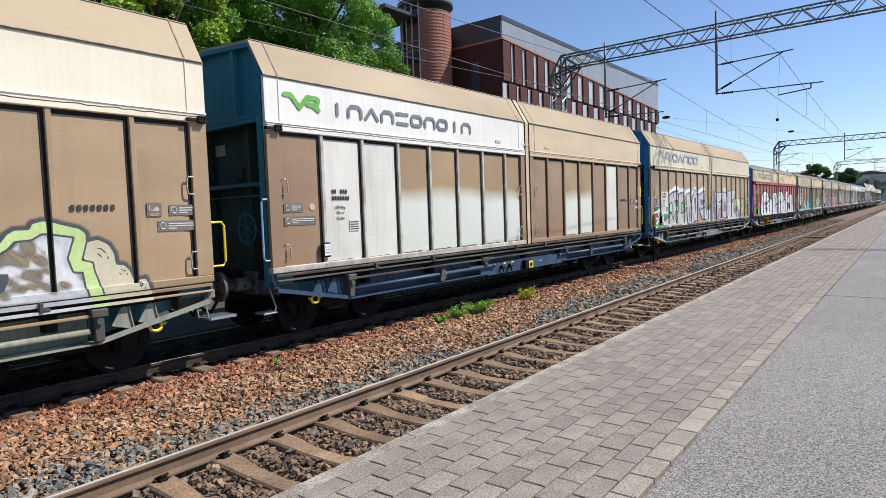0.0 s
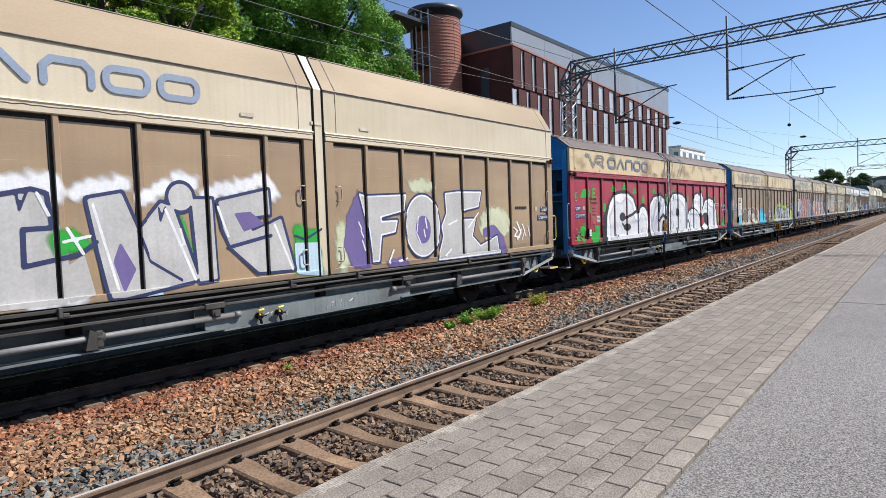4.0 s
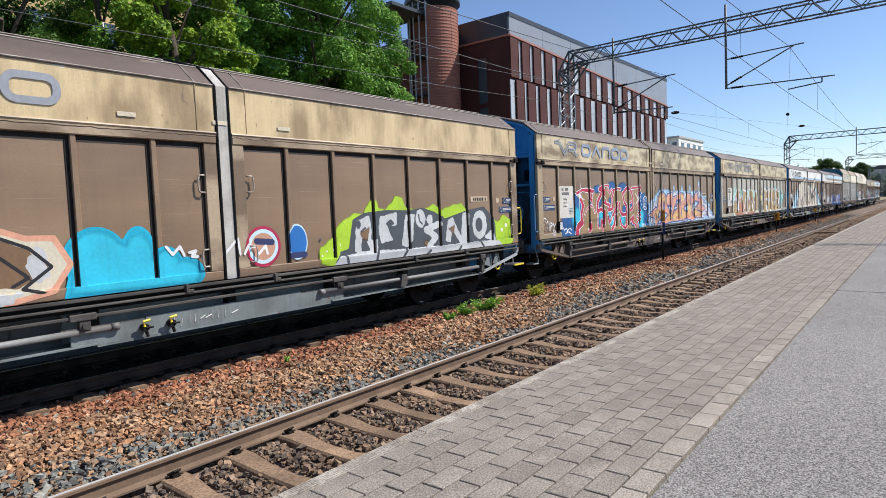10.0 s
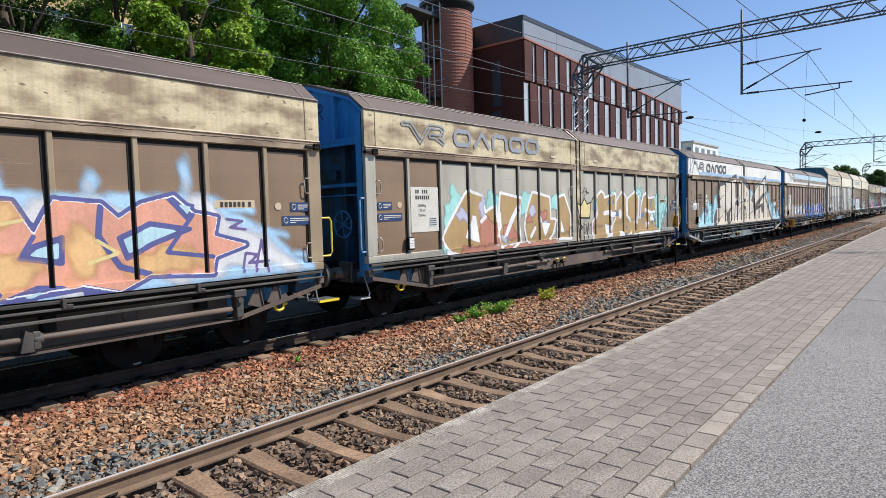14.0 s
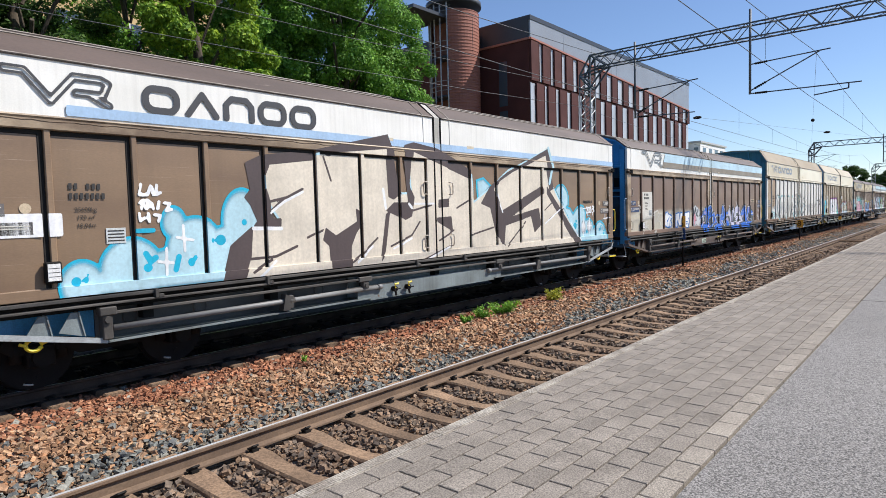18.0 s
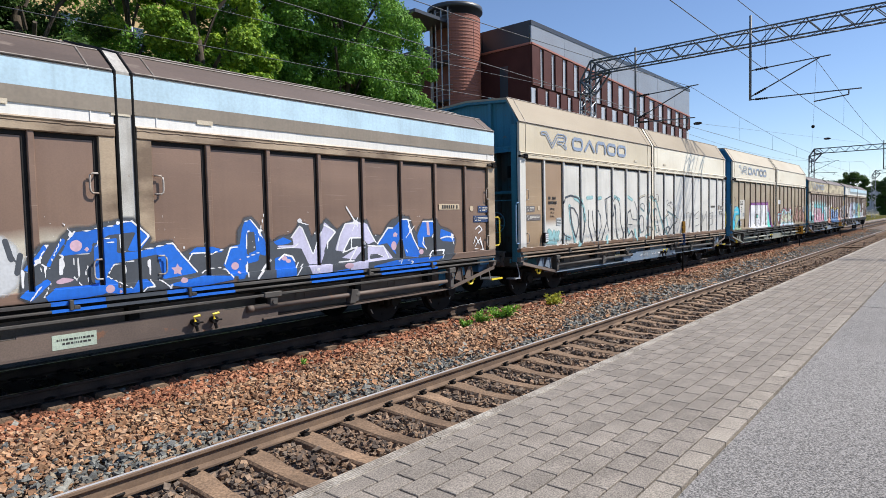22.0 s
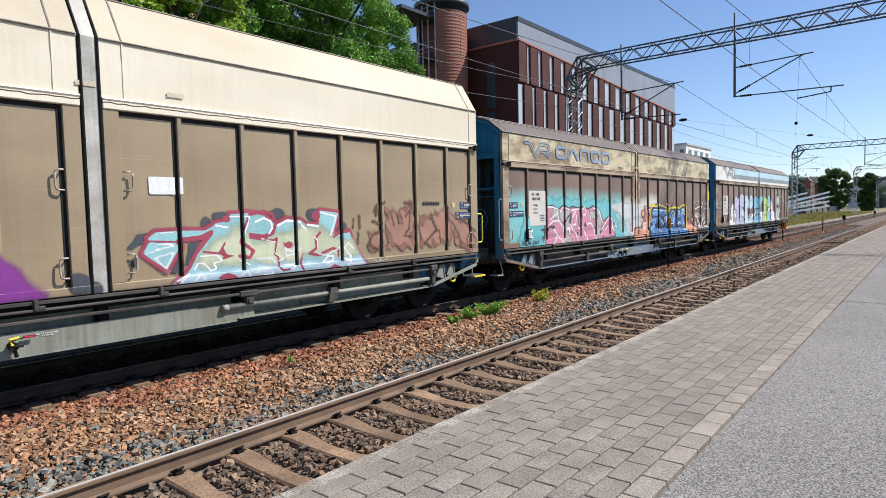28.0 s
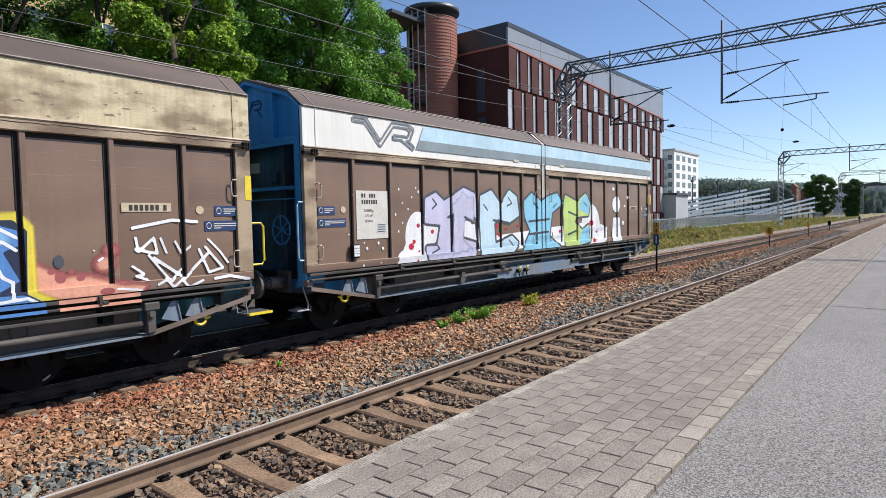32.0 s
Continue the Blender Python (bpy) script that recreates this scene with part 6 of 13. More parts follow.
W[4] = wagon(4, "low", ROOF_BROWN, UP_STAIN, PB, BROWN, "brown goods wagon with cyan and white graffiti", BLUE_PAINT, FRAME_GREYBLUE, belt=BELT, edge=BELT, strip=STRIP_WHITE)
W[5] = wagon(5, "low", ROOF_BROWN, UP_DARK, PB, OLIVE, "brown goods wagon with red, blue and orange graffiti", BLUE_PAINT, FRAME_BROWN, belt=BELT, strip=BROWN)
W[6] = wagon(6, "low", ROOF_BROWN, UP_DARK, [BROWN, BROWN] + [CREAM_GREY] * 13 + [BROWN], CREAM_GREY, "pale grey goods wagon with gold and white graffiti", BLUE_PAINT, FRAME_BROWN, belt=BELT)
W[7] = wagon(7, "low", ROOF_BROWN, UP_WHITE, PB, BROWN, "brown goods wagon with white upper sheets and cream graffiti", BLUE_PAINT, FRAME_GREYBLUE, "plain", belt=BELT, strip=STRIP_WHITE)
W[8] = wagon(8, "low", ROOF_BROWN, UP_WHITE, [FADE_CREAM] * 8 + [BROWN_RED] * 8, BROWN_RED, "brown goods wagon with striped upper sheets and blue graffiti", BLUE_PAINT, FRAME_BROWN, belt=BELT, edge=BELT, strip=STRIP_WHITE)
W[9] = wagon(9, "high", ROOF_CREAM, UP_CREAM, [TAN, FADE_LOW] + [PALE] * 14, PALE, "off-white high-sided goods wagon with outlined graffiti", TEAL_PAINT, FRAME_STEEL, "plain", upper2=UP_PALE, guide=GUIDE_TAN)
W[10] = wagon(10, "high", ROOF_PALE, UP_PALE, [OLIVE] * 16, OLIVE, "olive-tan high-sided goods wagon with purple and mint graffiti", BLUE_PAINT, FRAME_OLIVE, strip=STRIP_WHITE)
W[11] = wagon(11, "low", ROOF_BROWN, UP_DARK, [FADE_TEAL] * 7 + [FADE_PALE] * 3 + [BROWN_RED] * 6, BROWN_RED, "brown goods wagon with teal and pink graffiti", TEAL_PAINT, FRAME_STEEL, belt=BELT, edge=BELT)
W[12] = wagon(12, "low", ROOF_BROWN, UP_WHITE, [BROWN_RED] * 16, BROWN_RED, "brown goods wagon with white striped upper sheets and pale graffiti", BLUE_PAINT, FRAME_STEEL, belt=BELT, edge=BELT, strip=STRIP_WHITE)
for k_, x0_, x1_ in ((2, -1.35, -0.75), (2, 0.05, 0.75), (4, -0.95, 0.0), (5, 0.5, 1.1), (9, -0.95, -0.35), (9, -0.05, 0.75)):
    put("beam_scrawl", beam_scrawl_mesh(x0_, x1_, 0.71, k_ + int(x0_ * 10)), W[k_], "white scribble on the side beam")


def beam_notice(k, u0, u1, h0, h1, rows, plate=None):
    """Two or three short lines of small white print on the side beam, some on a pale plate."""
    y = -1.6165
    up = W[k]
    if plate:
        up = put("notice_plate", mesh_of("notice_plate", boxed(u0 - 0.05, u1 + 0.05, y - 0.002, y + 0.003, h0 - 0.04, h1 + 0.04), plate), up, "pale green notice plate on the side beam")
    d = (h1 - h0) / rows
    for i in range(rows):
        x = u0 + 0.06 * (i % 2)
        while x < u1 - 0.05 * i:
            l = 0.025 + 0.018 * math.sin(x * 31 + i)
            put("print_bar", mesh_of("print_bar", boxed(x, x + l, y - 0.005, y - 0.0015, h1 - (i + 0.75) * d, h1 - (i + 0.25) * d), LABEL_INK if plate else LABEL_WHITE), up)
            x += l + 0.012


beam_notice(1, 0.51, 0.77, 0.69, 0.74, 2)
beam_notice(11, 0.27, 0.52, 0.69, 0.74, 2)
beam_notice(10, -0.74, -0.54, 0.77, 0.82, 2)
beam_notice(8, -0.90, -0.50, 0.66, 0.76, 2, surface("notice_green", (0.42, 0.50, 0.40), (0.36, 0.43, 0.35), 3.0, 0.6))
# the red release lever beside a valve
RELEASE = bmesh.new()
tube(RELEASE, [(-1.02, -1.63, 0.76), (-0.95, -1.66, 0.79), (-0.86, -1.66, 0.80)], 0.008, 5)
box(RELEASE, -0.88, -0.76, -1.675, -1.65, 0.79, 0.82, 0.006, mi=1)
put("release_lever", mesh_of("release_lever", RELEASE, IRON, surface("red_grip", (0.55, 0.03, 0.06), rough=0.4)), W[10], "brake release lever with a red grip")

# ---- painted lettering and graffiti: thin coats of paint that follow panels, posts and sills ----
def paint_grid(kind):
    d = shape_of(kind)
    step = 0.026
    us = list(np.arange(-HALF + 0.01, HALF, step))
    zones = []
    for x in POSTS_X:
        zones.append((x, x + POST_W))
    zones += [(-HALF, -HALF + 0.26), (LEAF_A[1] - 0.20, LEAF_B[0] + 0.20), (HALF - 0.26, HALF)]
    gaps = [(x - SEAL_SHADE_W, x) for x in POSTS_X + [LEAF_A[1] - 0.20, HALF - 0.26]]
    for a, b in zones + gaps:
        us += [a - 0.003, a + 0.001, b - 0.001, b + 0.003]
    hs = list(np.arange(d["sill"] + 0.005, d["shoulder"] - 0.005, step)) + [d["bot"] - 0.002, d["bot"] + 0.003, d["top"] - SEAL_SHADE_H - 0.003, d["top"] - SEAL_SHADE_H + 0.002, d["top"] - 0.003, d["top"] + 0.002, d["belt"] - 0.002, d["belt"] + 0.004]
    us = np.unique(np.round([u for u in us if -HALF < u < HALF], 4))
    hs = np.unique(np.round(hs, 4))
    U, H = np.meshgrid(us, hs, indexing="ij")
    on = np.zeros_like(U, bool)
    for a, b in zones:
        on |= (U >= a) & (U <= b)
    y = np.where(on, -FACE - 0.007, -FACE + DEPTH - 0.017)
    bare = np.zeros_like(on)
    for a, b in gaps:
        bare |= (U > a) & (U < b) & (H > d["bot"]) & (H < d["top"])
    bare |= ~on & (H > d["top"] - SEAL_SHADE_H) & (H < d["top"])
    y = np.where(H <= d["bot"], -FACE - 0.010, y)
    y = np.where((H >= d["top"]) & (H <= d["belt"]), -FACE - 0.024, y)
    y = np.where(H > d["belt"], -FACE - 0.016, y)
    return U, H, y, bare


GRIDS = {k: paint_grid(k) for k in ("low", "high")}


def coat_mesh(kind, sdf, lift, material, soft=0.0):
    """Mesh of the region where sdf is negative, laid on the wagon's side."""
    U, H, Y, bare = GRIDS[kind]
    Z = np.asarray(sdf) - soft * 0.6
    nu, nh = U.shape
    Z = np.where(bare, np.maximum(Z, 1e-4), Z)
    inside = Z < 0
    cnt = inside[:-1, :-1].astype(int) + inside[1:, :-1] + inside[1:, 1:] + inside[:-1, 1:]
    P = np.stack([U, Y - lift, H], -1).reshape(-1, 3)
    idx = np.arange(nu * nh).reshape(nu, nh)
    full = cnt == 4
    quads = np.stack([idx[:-1, :-1][full], idx[1:, :-1][full], idx[1:, 1:][full], idx[:-1, 1:][full]], 1)
    verts = P.tolist()
    faces = quads.tolist()
    for i, j in np.argwhere((cnt > 0) & (cnt < 4)):
        ring = ((i, j), (i + 1, j), (i + 1, j + 1), (i, j + 1))
        poly = []
        for a, b in zip(ring, ring[1:] + ring[:1]):
            za, zb = Z[a], Z[b]
            if za < 0:
                poly.append(int(idx[a]))
            if (za < 0) != (zb < 0):
                f = za / (za - zb)
                verts.append((P[idx[a]] + (P[idx[b]] - P[idx[a]]) * f).tolist())
                poly.append(len(verts) - 1)
        if len(poly) > 2:
            faces.append(poly)
    if not faces:
        return None
    used = sorted({v for q in faces for v in q})
    back = {v: n for n, v in enumerate(used)}
    me = bpy.data.meshes.new("graffiti")
    me.from_pydata([verts[v] for v in used], [], [[back[v] for v in q] for q in faces])
    if soft:
        q = np.clip(-Z.reshape(-1) / soft, 0, 1)
        q = q * q * (3 - 2 * q)
        cover = me.attributes.new("cover", "FLOAT", "POINT")
        cover.data.foreach_set("value", [float(q[v]) if v < nu * nh else 0.0 for v in used])
    me.materials.append(material)
    return me


class Can:
    """Distances to simple shapes on a wagon's side; the smallest wins."""

    def __init__(self, kind):
        self.U, self.H = GRIDS[kind][:2]
        self.none = np.full(self.U.shape, 9.0)

    def seg(self, a, b, r):
        ax, ay = a
        dx, dy = b[0] - ax, b[1] - ay
        t = np.clip(((self.U - ax) * dx + (self.H - ay) * dy) / (dx * dx + dy * dy + 1e-9), 0, 1)
        return np.hypot(self.U - ax - t * dx, self.H - ay - t * dy) - r

    def line(self, pts, r):
        return np.minimum.reduce([self.seg(a, b, r) for a, b in zip(pts, pts[1:])])

    def ell(self, x, h, rx, rh):
        return (np.hypot((self.U - x) / rx, (self.H - h) / rh) - 1) * min(rx, rh)

    def rect(self, x0, x1, h0, h1, r=0.0):
        qx = np.abs(self.U - (x0 + x1) / 2) - (x1 - x0) / 2 + r
        qh = np.abs(self.H - (h0 + h1) / 2) - (h1 - h0) / 2 + r
        return np.hypot(np.maximum(qx, 0), np.maximum(qh, 0)) + np.minimum(np.maximum(qx, qh), 0) - r

    def poly(self, pts):
        """Signed distance to a closed outline."""
        d = np.full(self.U.shape, 99.0)
        odd = np.zeros(self.U.shape, bool)
        for a, b in zip(pts, pts[1:] + pts[:1]):
            d = np.minimum(d, self.seg(a, b, 0.0))
            if a[1] != b[1]:
                odd ^= ((self.H >= a[1]) != (self.H >= b[1])) & (self.U < a[0] + (self.H - a[1]) * (b[0] - a[0]) / (b[1] - a[1]))
        return np.where(odd, -d, d)

    def rough(self, s, amp, scale, seed=0.0):
        n = np.sin(self.U * scale + seed) * np.cos(self.H * scale * 1.3 + seed * 2) + 0.6 * np.sin(self.U * scale * 2.3 + self.H * scale * 1.9 + seed)
        return s + amp * n


def u(*shapes):
    return np.minimum.reduce(shapes)


SPRAY = {}


def spray(name, c, rough=0.45):
    if name not in SPRAY:
        SPRAY[name] = surface("spray_" + name, c, tuple(v * 0.82 for v in c), 1.6, rough, grain=0.06, grain_scale=25, streak=0.10)
    return SPRAY[name]


for n_, c_ in dict(white=(0.82, 0.83, 0.84), black=(0.018, 0.018, 0.022), silver=(0.56, 0.58, 0.59), green=(0.02, 0.40, 0.04), lime=(0.40, 0.62, 0.03),                    cyan=(0.01, 0.42, 0.62), sky=(0.30, 0.62, 0.72), paleblue=(0.55, 0.72, 0.82), navy=(0.03, 0.04, 0.12), red=(0.50, 0.02, 0.05), crimson=(0.40, 0.02, 0.07),
                   pink=(0.62, 0.26, 0.33), salmon=(0.72, 0.36, 0.24), cream=(0.68, 0.62, 0.48), sand=(0.60, 0.55, 0.40), umber=(0.14, 0.085, 0.05),
                   purple=(0.22, 0.04, 0.26), lilac=(0.50, 0.50, 0.64), violet=(0.16, 0.12, 0.30), yellow=(0.72, 0.60, 0.06), logogrey=(0.19, 0.21, 0.23), goldwash=(0.32, 0.215, 0.105), deepblue2=(0.012, 0.10, 0.30), crimson3=(0.50, 0.022, 0.075), cloudblue=(0.40, 0.62, 0.83), salmon2=(0.74, 0.36, 0.25), limehaze=(0.60, 0.62, 0.42), chromegrey=(0.52, 0.51, 0.49), tealsky=(0.30, 0.56, 0.60), limecream=(0.56, 0.60, 0.42), rustpale=(0.37, 0.20, 0.15), bluemid=(0.09, 0.24, 0.56), skyblue2=(0.22, 0.44, 0.72), bluevivid=(0.012, 0.15, 0.66), logodark=(0.06, 0.06, 0.065), logoblue=(0.27, 0.33, 0.44), faded=(0.30, 0.32, 0.36), palegreen=(0.55, 0.70, 0.30),
                   greenlogo=(0.16, 0.46, 0.08),
                   cyanlight=(0.03, 0.52, 0.72), skin=(0.55, 0.30, 0.20), blue2=(0.02, 0.17, 0.52), slate=(0.07, 0.08, 0.095), indigo=(0.10, 0.11, 0.30), peach=(0.76, 0.48, 0.22), umber2=(0.21, 0.125, 0.065),
                   mintpale=(0.36, 0.68, 0.64), mintbright=(0.12, 0.66, 0.56), gold2=(0.44, 0.30, 0.135), redrust=(0.50, 0.22, 0.15), yellowpale=(0.74, 0.62, 0.28), slateblue=(0.12, 0.19, 0.33), stripepale=(0.38, 0.54, 0.74), skypale=(0.46, 0.68, 0.76),
                   cream2=(0.70, 0.63, 0.52), shadow=(0.085, 0.062, 0.06), whitethin=(0.62, 0.60, 0.54), lilac2=(0.56, 0.55, 0.72), pinkpale=(0.62, 0.42, 0.50), tealpale=(0.30, 0.55, 0.57), greythin=(0.25, 0.25, 0.24), tanbare=(0.32, 0.24, 0.15), crimson2=(0.36, 0.06, 0.10), sage=(0.34, 0.46, 0.30),
                   rustsoft=(0.27, 0.13, 0.10), teal2=(0.16, 0.50, 0.53), pink2=(0.62, 0.27, 0.36), warmgrey=(0.46, 0.43, 0.41), silverpale=(0.60, 0.63, 0.62), rustpink=(0.36, 0.10, 0.10), navy2=(0.02, 0.03, 0.07), paleviolet=(0.53, 0.53, 0.68), skyblue=(0.26, 0.58, 0.76), palest=(0.70, 0.71, 0.73), limepale=(0.52, 0.66, 0.20)).items():
    spray(n_, c_)
spray("umberpale", (0.26, 0.22, 0.17))
spray("stripeblue", (0.50, 0.69, 0.80))
spray("stripegrey", (0.24, 0.29, 0.31))


def misted(name):
    """The same paint, thinning out towards the edge of the sprayed patch."""
    if name + "_mist" not in SPRAY:
        m = SPRAY[name].copy()
        m.name = "spray_mist_" + name
        N, K = m.node_tree.nodes, m.node_tree.links
        at = N.new("ShaderNodeAttribute")
        at.attribute_name = "cover"
        gap = N.new("ShaderNodeBsdfTransparent")
        mix = N.new("ShaderNodeMixShader")
        K.new(at.outputs["Fac"], mix.inputs[0])
        K.new(gap.outputs[0], mix.inputs[1])
        K.new(N["Principled BSDF"].outputs[0], mix.inputs[2])
        K.new(mix.outputs[0], N["Material Output"].inputs[0])
        SPRAY[name + "_mist"] = m
    return SPRAY[name + "_mist"]


def layers(k, kind, items):
    for n, (name, sdf, *soft) in enumerate(items):
        me = coat_mesh(kind, sdf, 0.0004 * n, misted(name) if soft else SPRAY[name], *soft)
        if me:
            put("graffiti", me, W[k])


def guide_coat(k, name, u0, u1):
    """Spray paint that ran on over the two upper guide rails."""
    for z0, z1, y in ((1.163, 1.212, -FACE - 0.033), (1.083, 1.117, -FACE - 0.058)):
        put("graffiti", mesh_of("graffiti", boxed(u0, u1, y, -FACE + 0.02, z0, z1), SPRAY[name]), W[k])


def emblem(c, x0, x1, h0, h1, r, split=True):
    """A winged chevron beside a hooked loop, each stroke split by a thin gap."""
    w, s = x1 - x0, h1 - h0
    e = r
    wing = c.line([(x0, h1 - e), (x0 + 0.17 * w, h1 - e), (x0 + 0.40 * w, h0 + e), (x0 + 0.62 * w, h1 - e), (x0 + 0.88 * w, h1 - e)], r)
    loop = c.line([(x0 + 0.88 * w, h1 - e), (x1 - e, h1 - 0.22 * s), (x0 + 0.90 * w, h0 + 0.42 * s), (x0 + 0.64 * w, h0 + 0.42 * s)], r)
    leg = c.line([(x0 + 0.78 * w, h0 + 0.40 * s), (x1 - e, h0 + e)], r)
    out = np.minimum.reduce([wing, loop, leg])
    return np.maximum(out, 0.22 * r - np.abs(out + r * 0.85)) if split else out


def word_shapes(c, x0, x1, h0, h1, forms, r):
    """A row of plain rings, arches, chevrons and bars in place of a word."""
    out = c.none
    w = (x1 - x0) / len(forms)
    for i, f in enumerate(forms):
        a, b = x0 + (i + 0.06) * w + r, x0 + (i + 0.94) * w - r
        lo, hi, m = h0 + r, h1 - r, (x0 + (i + 0.5) * w)
        if f == "o":
            q = np.abs(c.rect(a, b, lo, hi, min(b - a, hi - lo) * 0.42)) - r
        elif f == "v":
            q = c.line([(a, lo), (m, hi), (b, lo)], r)
        elif f == "n":
            q = c.line([(a, lo), (a, hi - 2 * r), (a + 2 * r, hi), (b - 2 * r, hi), (b, hi - 2 * r), (b, lo)], r)
        elif f == "z":
            q = np.minimum(c.line([(a, hi), (b, hi)], r), c.line([(a, lo), (b, lo)], r))
        else:
            q = c.line([(m, lo), (m, hi)], r)
        out = np.minimum(out, q)
    return out


def house_mark(k, kind, colour):
    c = Can(kind)
    h0, h1 = (3.555, 3.975) if kind == "low" else (3.90, 4.31)
    a, b = (-7.47, -6.30) if k == 7 else (-7.20, -5.93)
    p, q = (-5.97, -3.05) if k == 7 else (-5.68, -2.12)
    layers(k, kind, [(colour, np.minimum(emblem(c, a, b, h0, h1, 0.052), word_shapes(c, p, q, h0 + 0.02, h1 - 0.02, "ovnoo", 0.045)))])


for k_, kind_, col_ in ((2, "high", "logoblue"), (3, "low", "logogrey"), (4, "low", "faded"), (5, "low", "logoblue"), (6, "low", "faded"), (9, "high", "logoblue"), (10, "high", "logoblue"), (11, "low", "logoblue"), (7, "low", "logodark")):
    house_mark(k_, kind_, col_)

# wagon 0: lime ribbon, worn white field and cream puffs near the trailing end
c = Can("high")
rib = c.poly([(5.44, 1.81), (5.56, 1.95), (5.63, 2.05), (5.71, 2.10), (5.87, 2.10), (5.90, 2.17), (6.01, 2.20), (6.14, 2.17), (6.41, 2.09), (6.48, 2.03), (6.48, 1.93), (6.41, 1.69), (6.54, 1.65), (6.55, 1.55), (6.60, 1.39), (6.65, 1.16), (6.50, 1.16), (6.45, 1.36), (6.43, 1.55), (6.32, 1.56), (6.27, 1.73), (6.36, 2.00), (6.07, 2.05), (5.99, 2.06), (5.88, 1.99), (5.70, 1.98), (5.62, 1.89), (5.55, 1.85), (5.43, 1.70)])
field = c.poly([(5.17, 1.64), (5.55, 1.79), (5.67, 1.82), (5.75, 1.96), (5.89, 1.97), (6.00, 2.03), (6.36, 2.00), (6.29, 1.70), (6.42, 1.55), (6.46, 1.21), (5.52, 1.25), (5.15, 1.27)])
worn = u(c.ell(5.77, 1.78, 0.141, 0.088), c.ell(5.85, 1.86, 0.066, 0.079), c.ell(5.94, 1.73, 0.075, 0.066), c.ell(5.64, 1.75, 0.078, 0.036), c.ell(5.76, 1.41, 0.225, 0.023), c.ell(5.94, 1.59, 0.054, 0.034), c.ell(5.59, 1.48, 0.077, 0.046), c.ell(5.83, 1.55, 0.103, 0.019))
puff = c.poly([(6.46, 1.90), (6.55, 1.93), (6.63, 1.94), (6.75, 1.87), (6.81, 1.76), (6.83, 1.60), (6.93, 1.59), (7.00, 1.51), (7.05, 1.37), (7.21, 1.38), (7.25, 1.21), (7.26, 1.09), (6.67, 1.12), (6.62, 1.36), (6.56, 1.55), (6.55, 1.65), (6.43, 1.69)])
arcs = u(c.line([(6.58, 1.84), (6.65, 1.83), (6.72, 1.76), (6.74, 1.68)], 0.009), c.line([(6.61, 1.77), (6.66, 1.72)], 0.008), c.line([(6.88, 1.54), (6.95, 1.51), (6.97, 1.45)], 0.009), c.line([(6.87, 1.49), (6.93, 1.44)], 0.008), c.line([(7.10, 1.35), (7.15, 1.32), (7.18, 1.24)], 0.009), c.line([(7.11, 1.31), (7.13, 1.27)], 0.008))
patch = c.poly([(5.46, 1.61), (5.62, 1.60), (5.62, 1.52), (5.56, 1.39), (5.45, 1.34)])
layers(0, "high", [("slate", np.minimum(rib, puff) - 0.045, 0.05), ("silver", c.rough(field, 0.012, 9), 0.05), ("palest", c.rough(field + 0.10, 0.08, 5), 0.2), ("umberpale", c.rough(worn, 0.05, 11), 0.09), ("tanbare", c.rough(worn + 0.05, 0.06, 17), 0.09), ("slate", np.minimum(puff - 0.022, patch)), ("sand", puff), ("slate", rib - 0.022), ("palegreen", rib), ("slate", arcs)])
guide_coat(0, "silver", -0.9, 6.49)
guide_coat(0, "palegreen", 6.49, 6.68)
guide_coat(0, "sand", 6.68, 7.26)

# wagon 1: green emblem and a long grey word on the white upper sheet
c = Can("high")
layers(1, "high", [("greenlogo", emblem(c, -7.83, -7.07, 3.955, 4.235, 0.042, False)), ("logogrey", word_shapes(c, -6.90, -2.52, 3.93, 4.19, "invnzonoin", 0.034))])

# wagon 3: green pebbles on crimson
c = Can("low")
peb = c.none
for x, h, wd, ht in ((-7.72, 1.42, 0.11, 0.10), (-7.42, 1.62, 0.17, 0.15), (-7.42, 1.34, 0.08, 0.08), (-6.72, 1.42, 0.16, 0.14), (-6.42, 1.55, 0.17, 0.22), (-6.62, 1.28, 0.2, 0.06), (-6.95, 2.32, 0.10, 0.16), (-5.92, 2.32, 0.13, 0.15), (-2.62, 2.52, 0.12, 0.17), (-0.2, 2.55, 0.11, 0.15), (2.35, 2.62, 0.10, 0.14), (6.15, 2.55, 0.10, 0.14), (7.62, 1.50, 0.26, 0.2), (7.45, 2.35, 0.10, 0.1), (5.2, 2.78, 0.09, 0.1), (6.75, 2.0, 0.1, 0.16), (6.8, 1.62, 0.09, 0.12)):
    peb = np.minimum(peb, c.rect(x - wd, x + wd, h - ht, h + ht, min(wd, ht) * 0.55))
    for j in range(3):
        q = 0.03
        a = x - wd * 0.7 + j * wd * 0.7
        b = h + (ht + 0.06 if (int(x * 7) + j) % 3 else -ht - 0.06)
        peb = np.minimum(peb, c.rect(a - q, a + q, b - q, b + q, q * 0.8))
for x, h in ((-5.2, 2.86), (-4.3, 2.95), (-3.4, 2.82), (-1.55, 2.86), (0.55, 2.9), (4.3, 2.98), (7.2, 2.78)):
    for j, q in enumerate((0.17, 0.12, 0.07)):
        peb = np.minimum(peb, c.rect(x - q, x + q, h + j * 0.085 - 0.03, h + j * 0.085 + 0.03, 0.025))
peb = np.minimum(peb, c.poly([(-7.60, 2.62), (-7.38, 2.88), (-7.14, 2.90), (-7.02, 2.64)]))
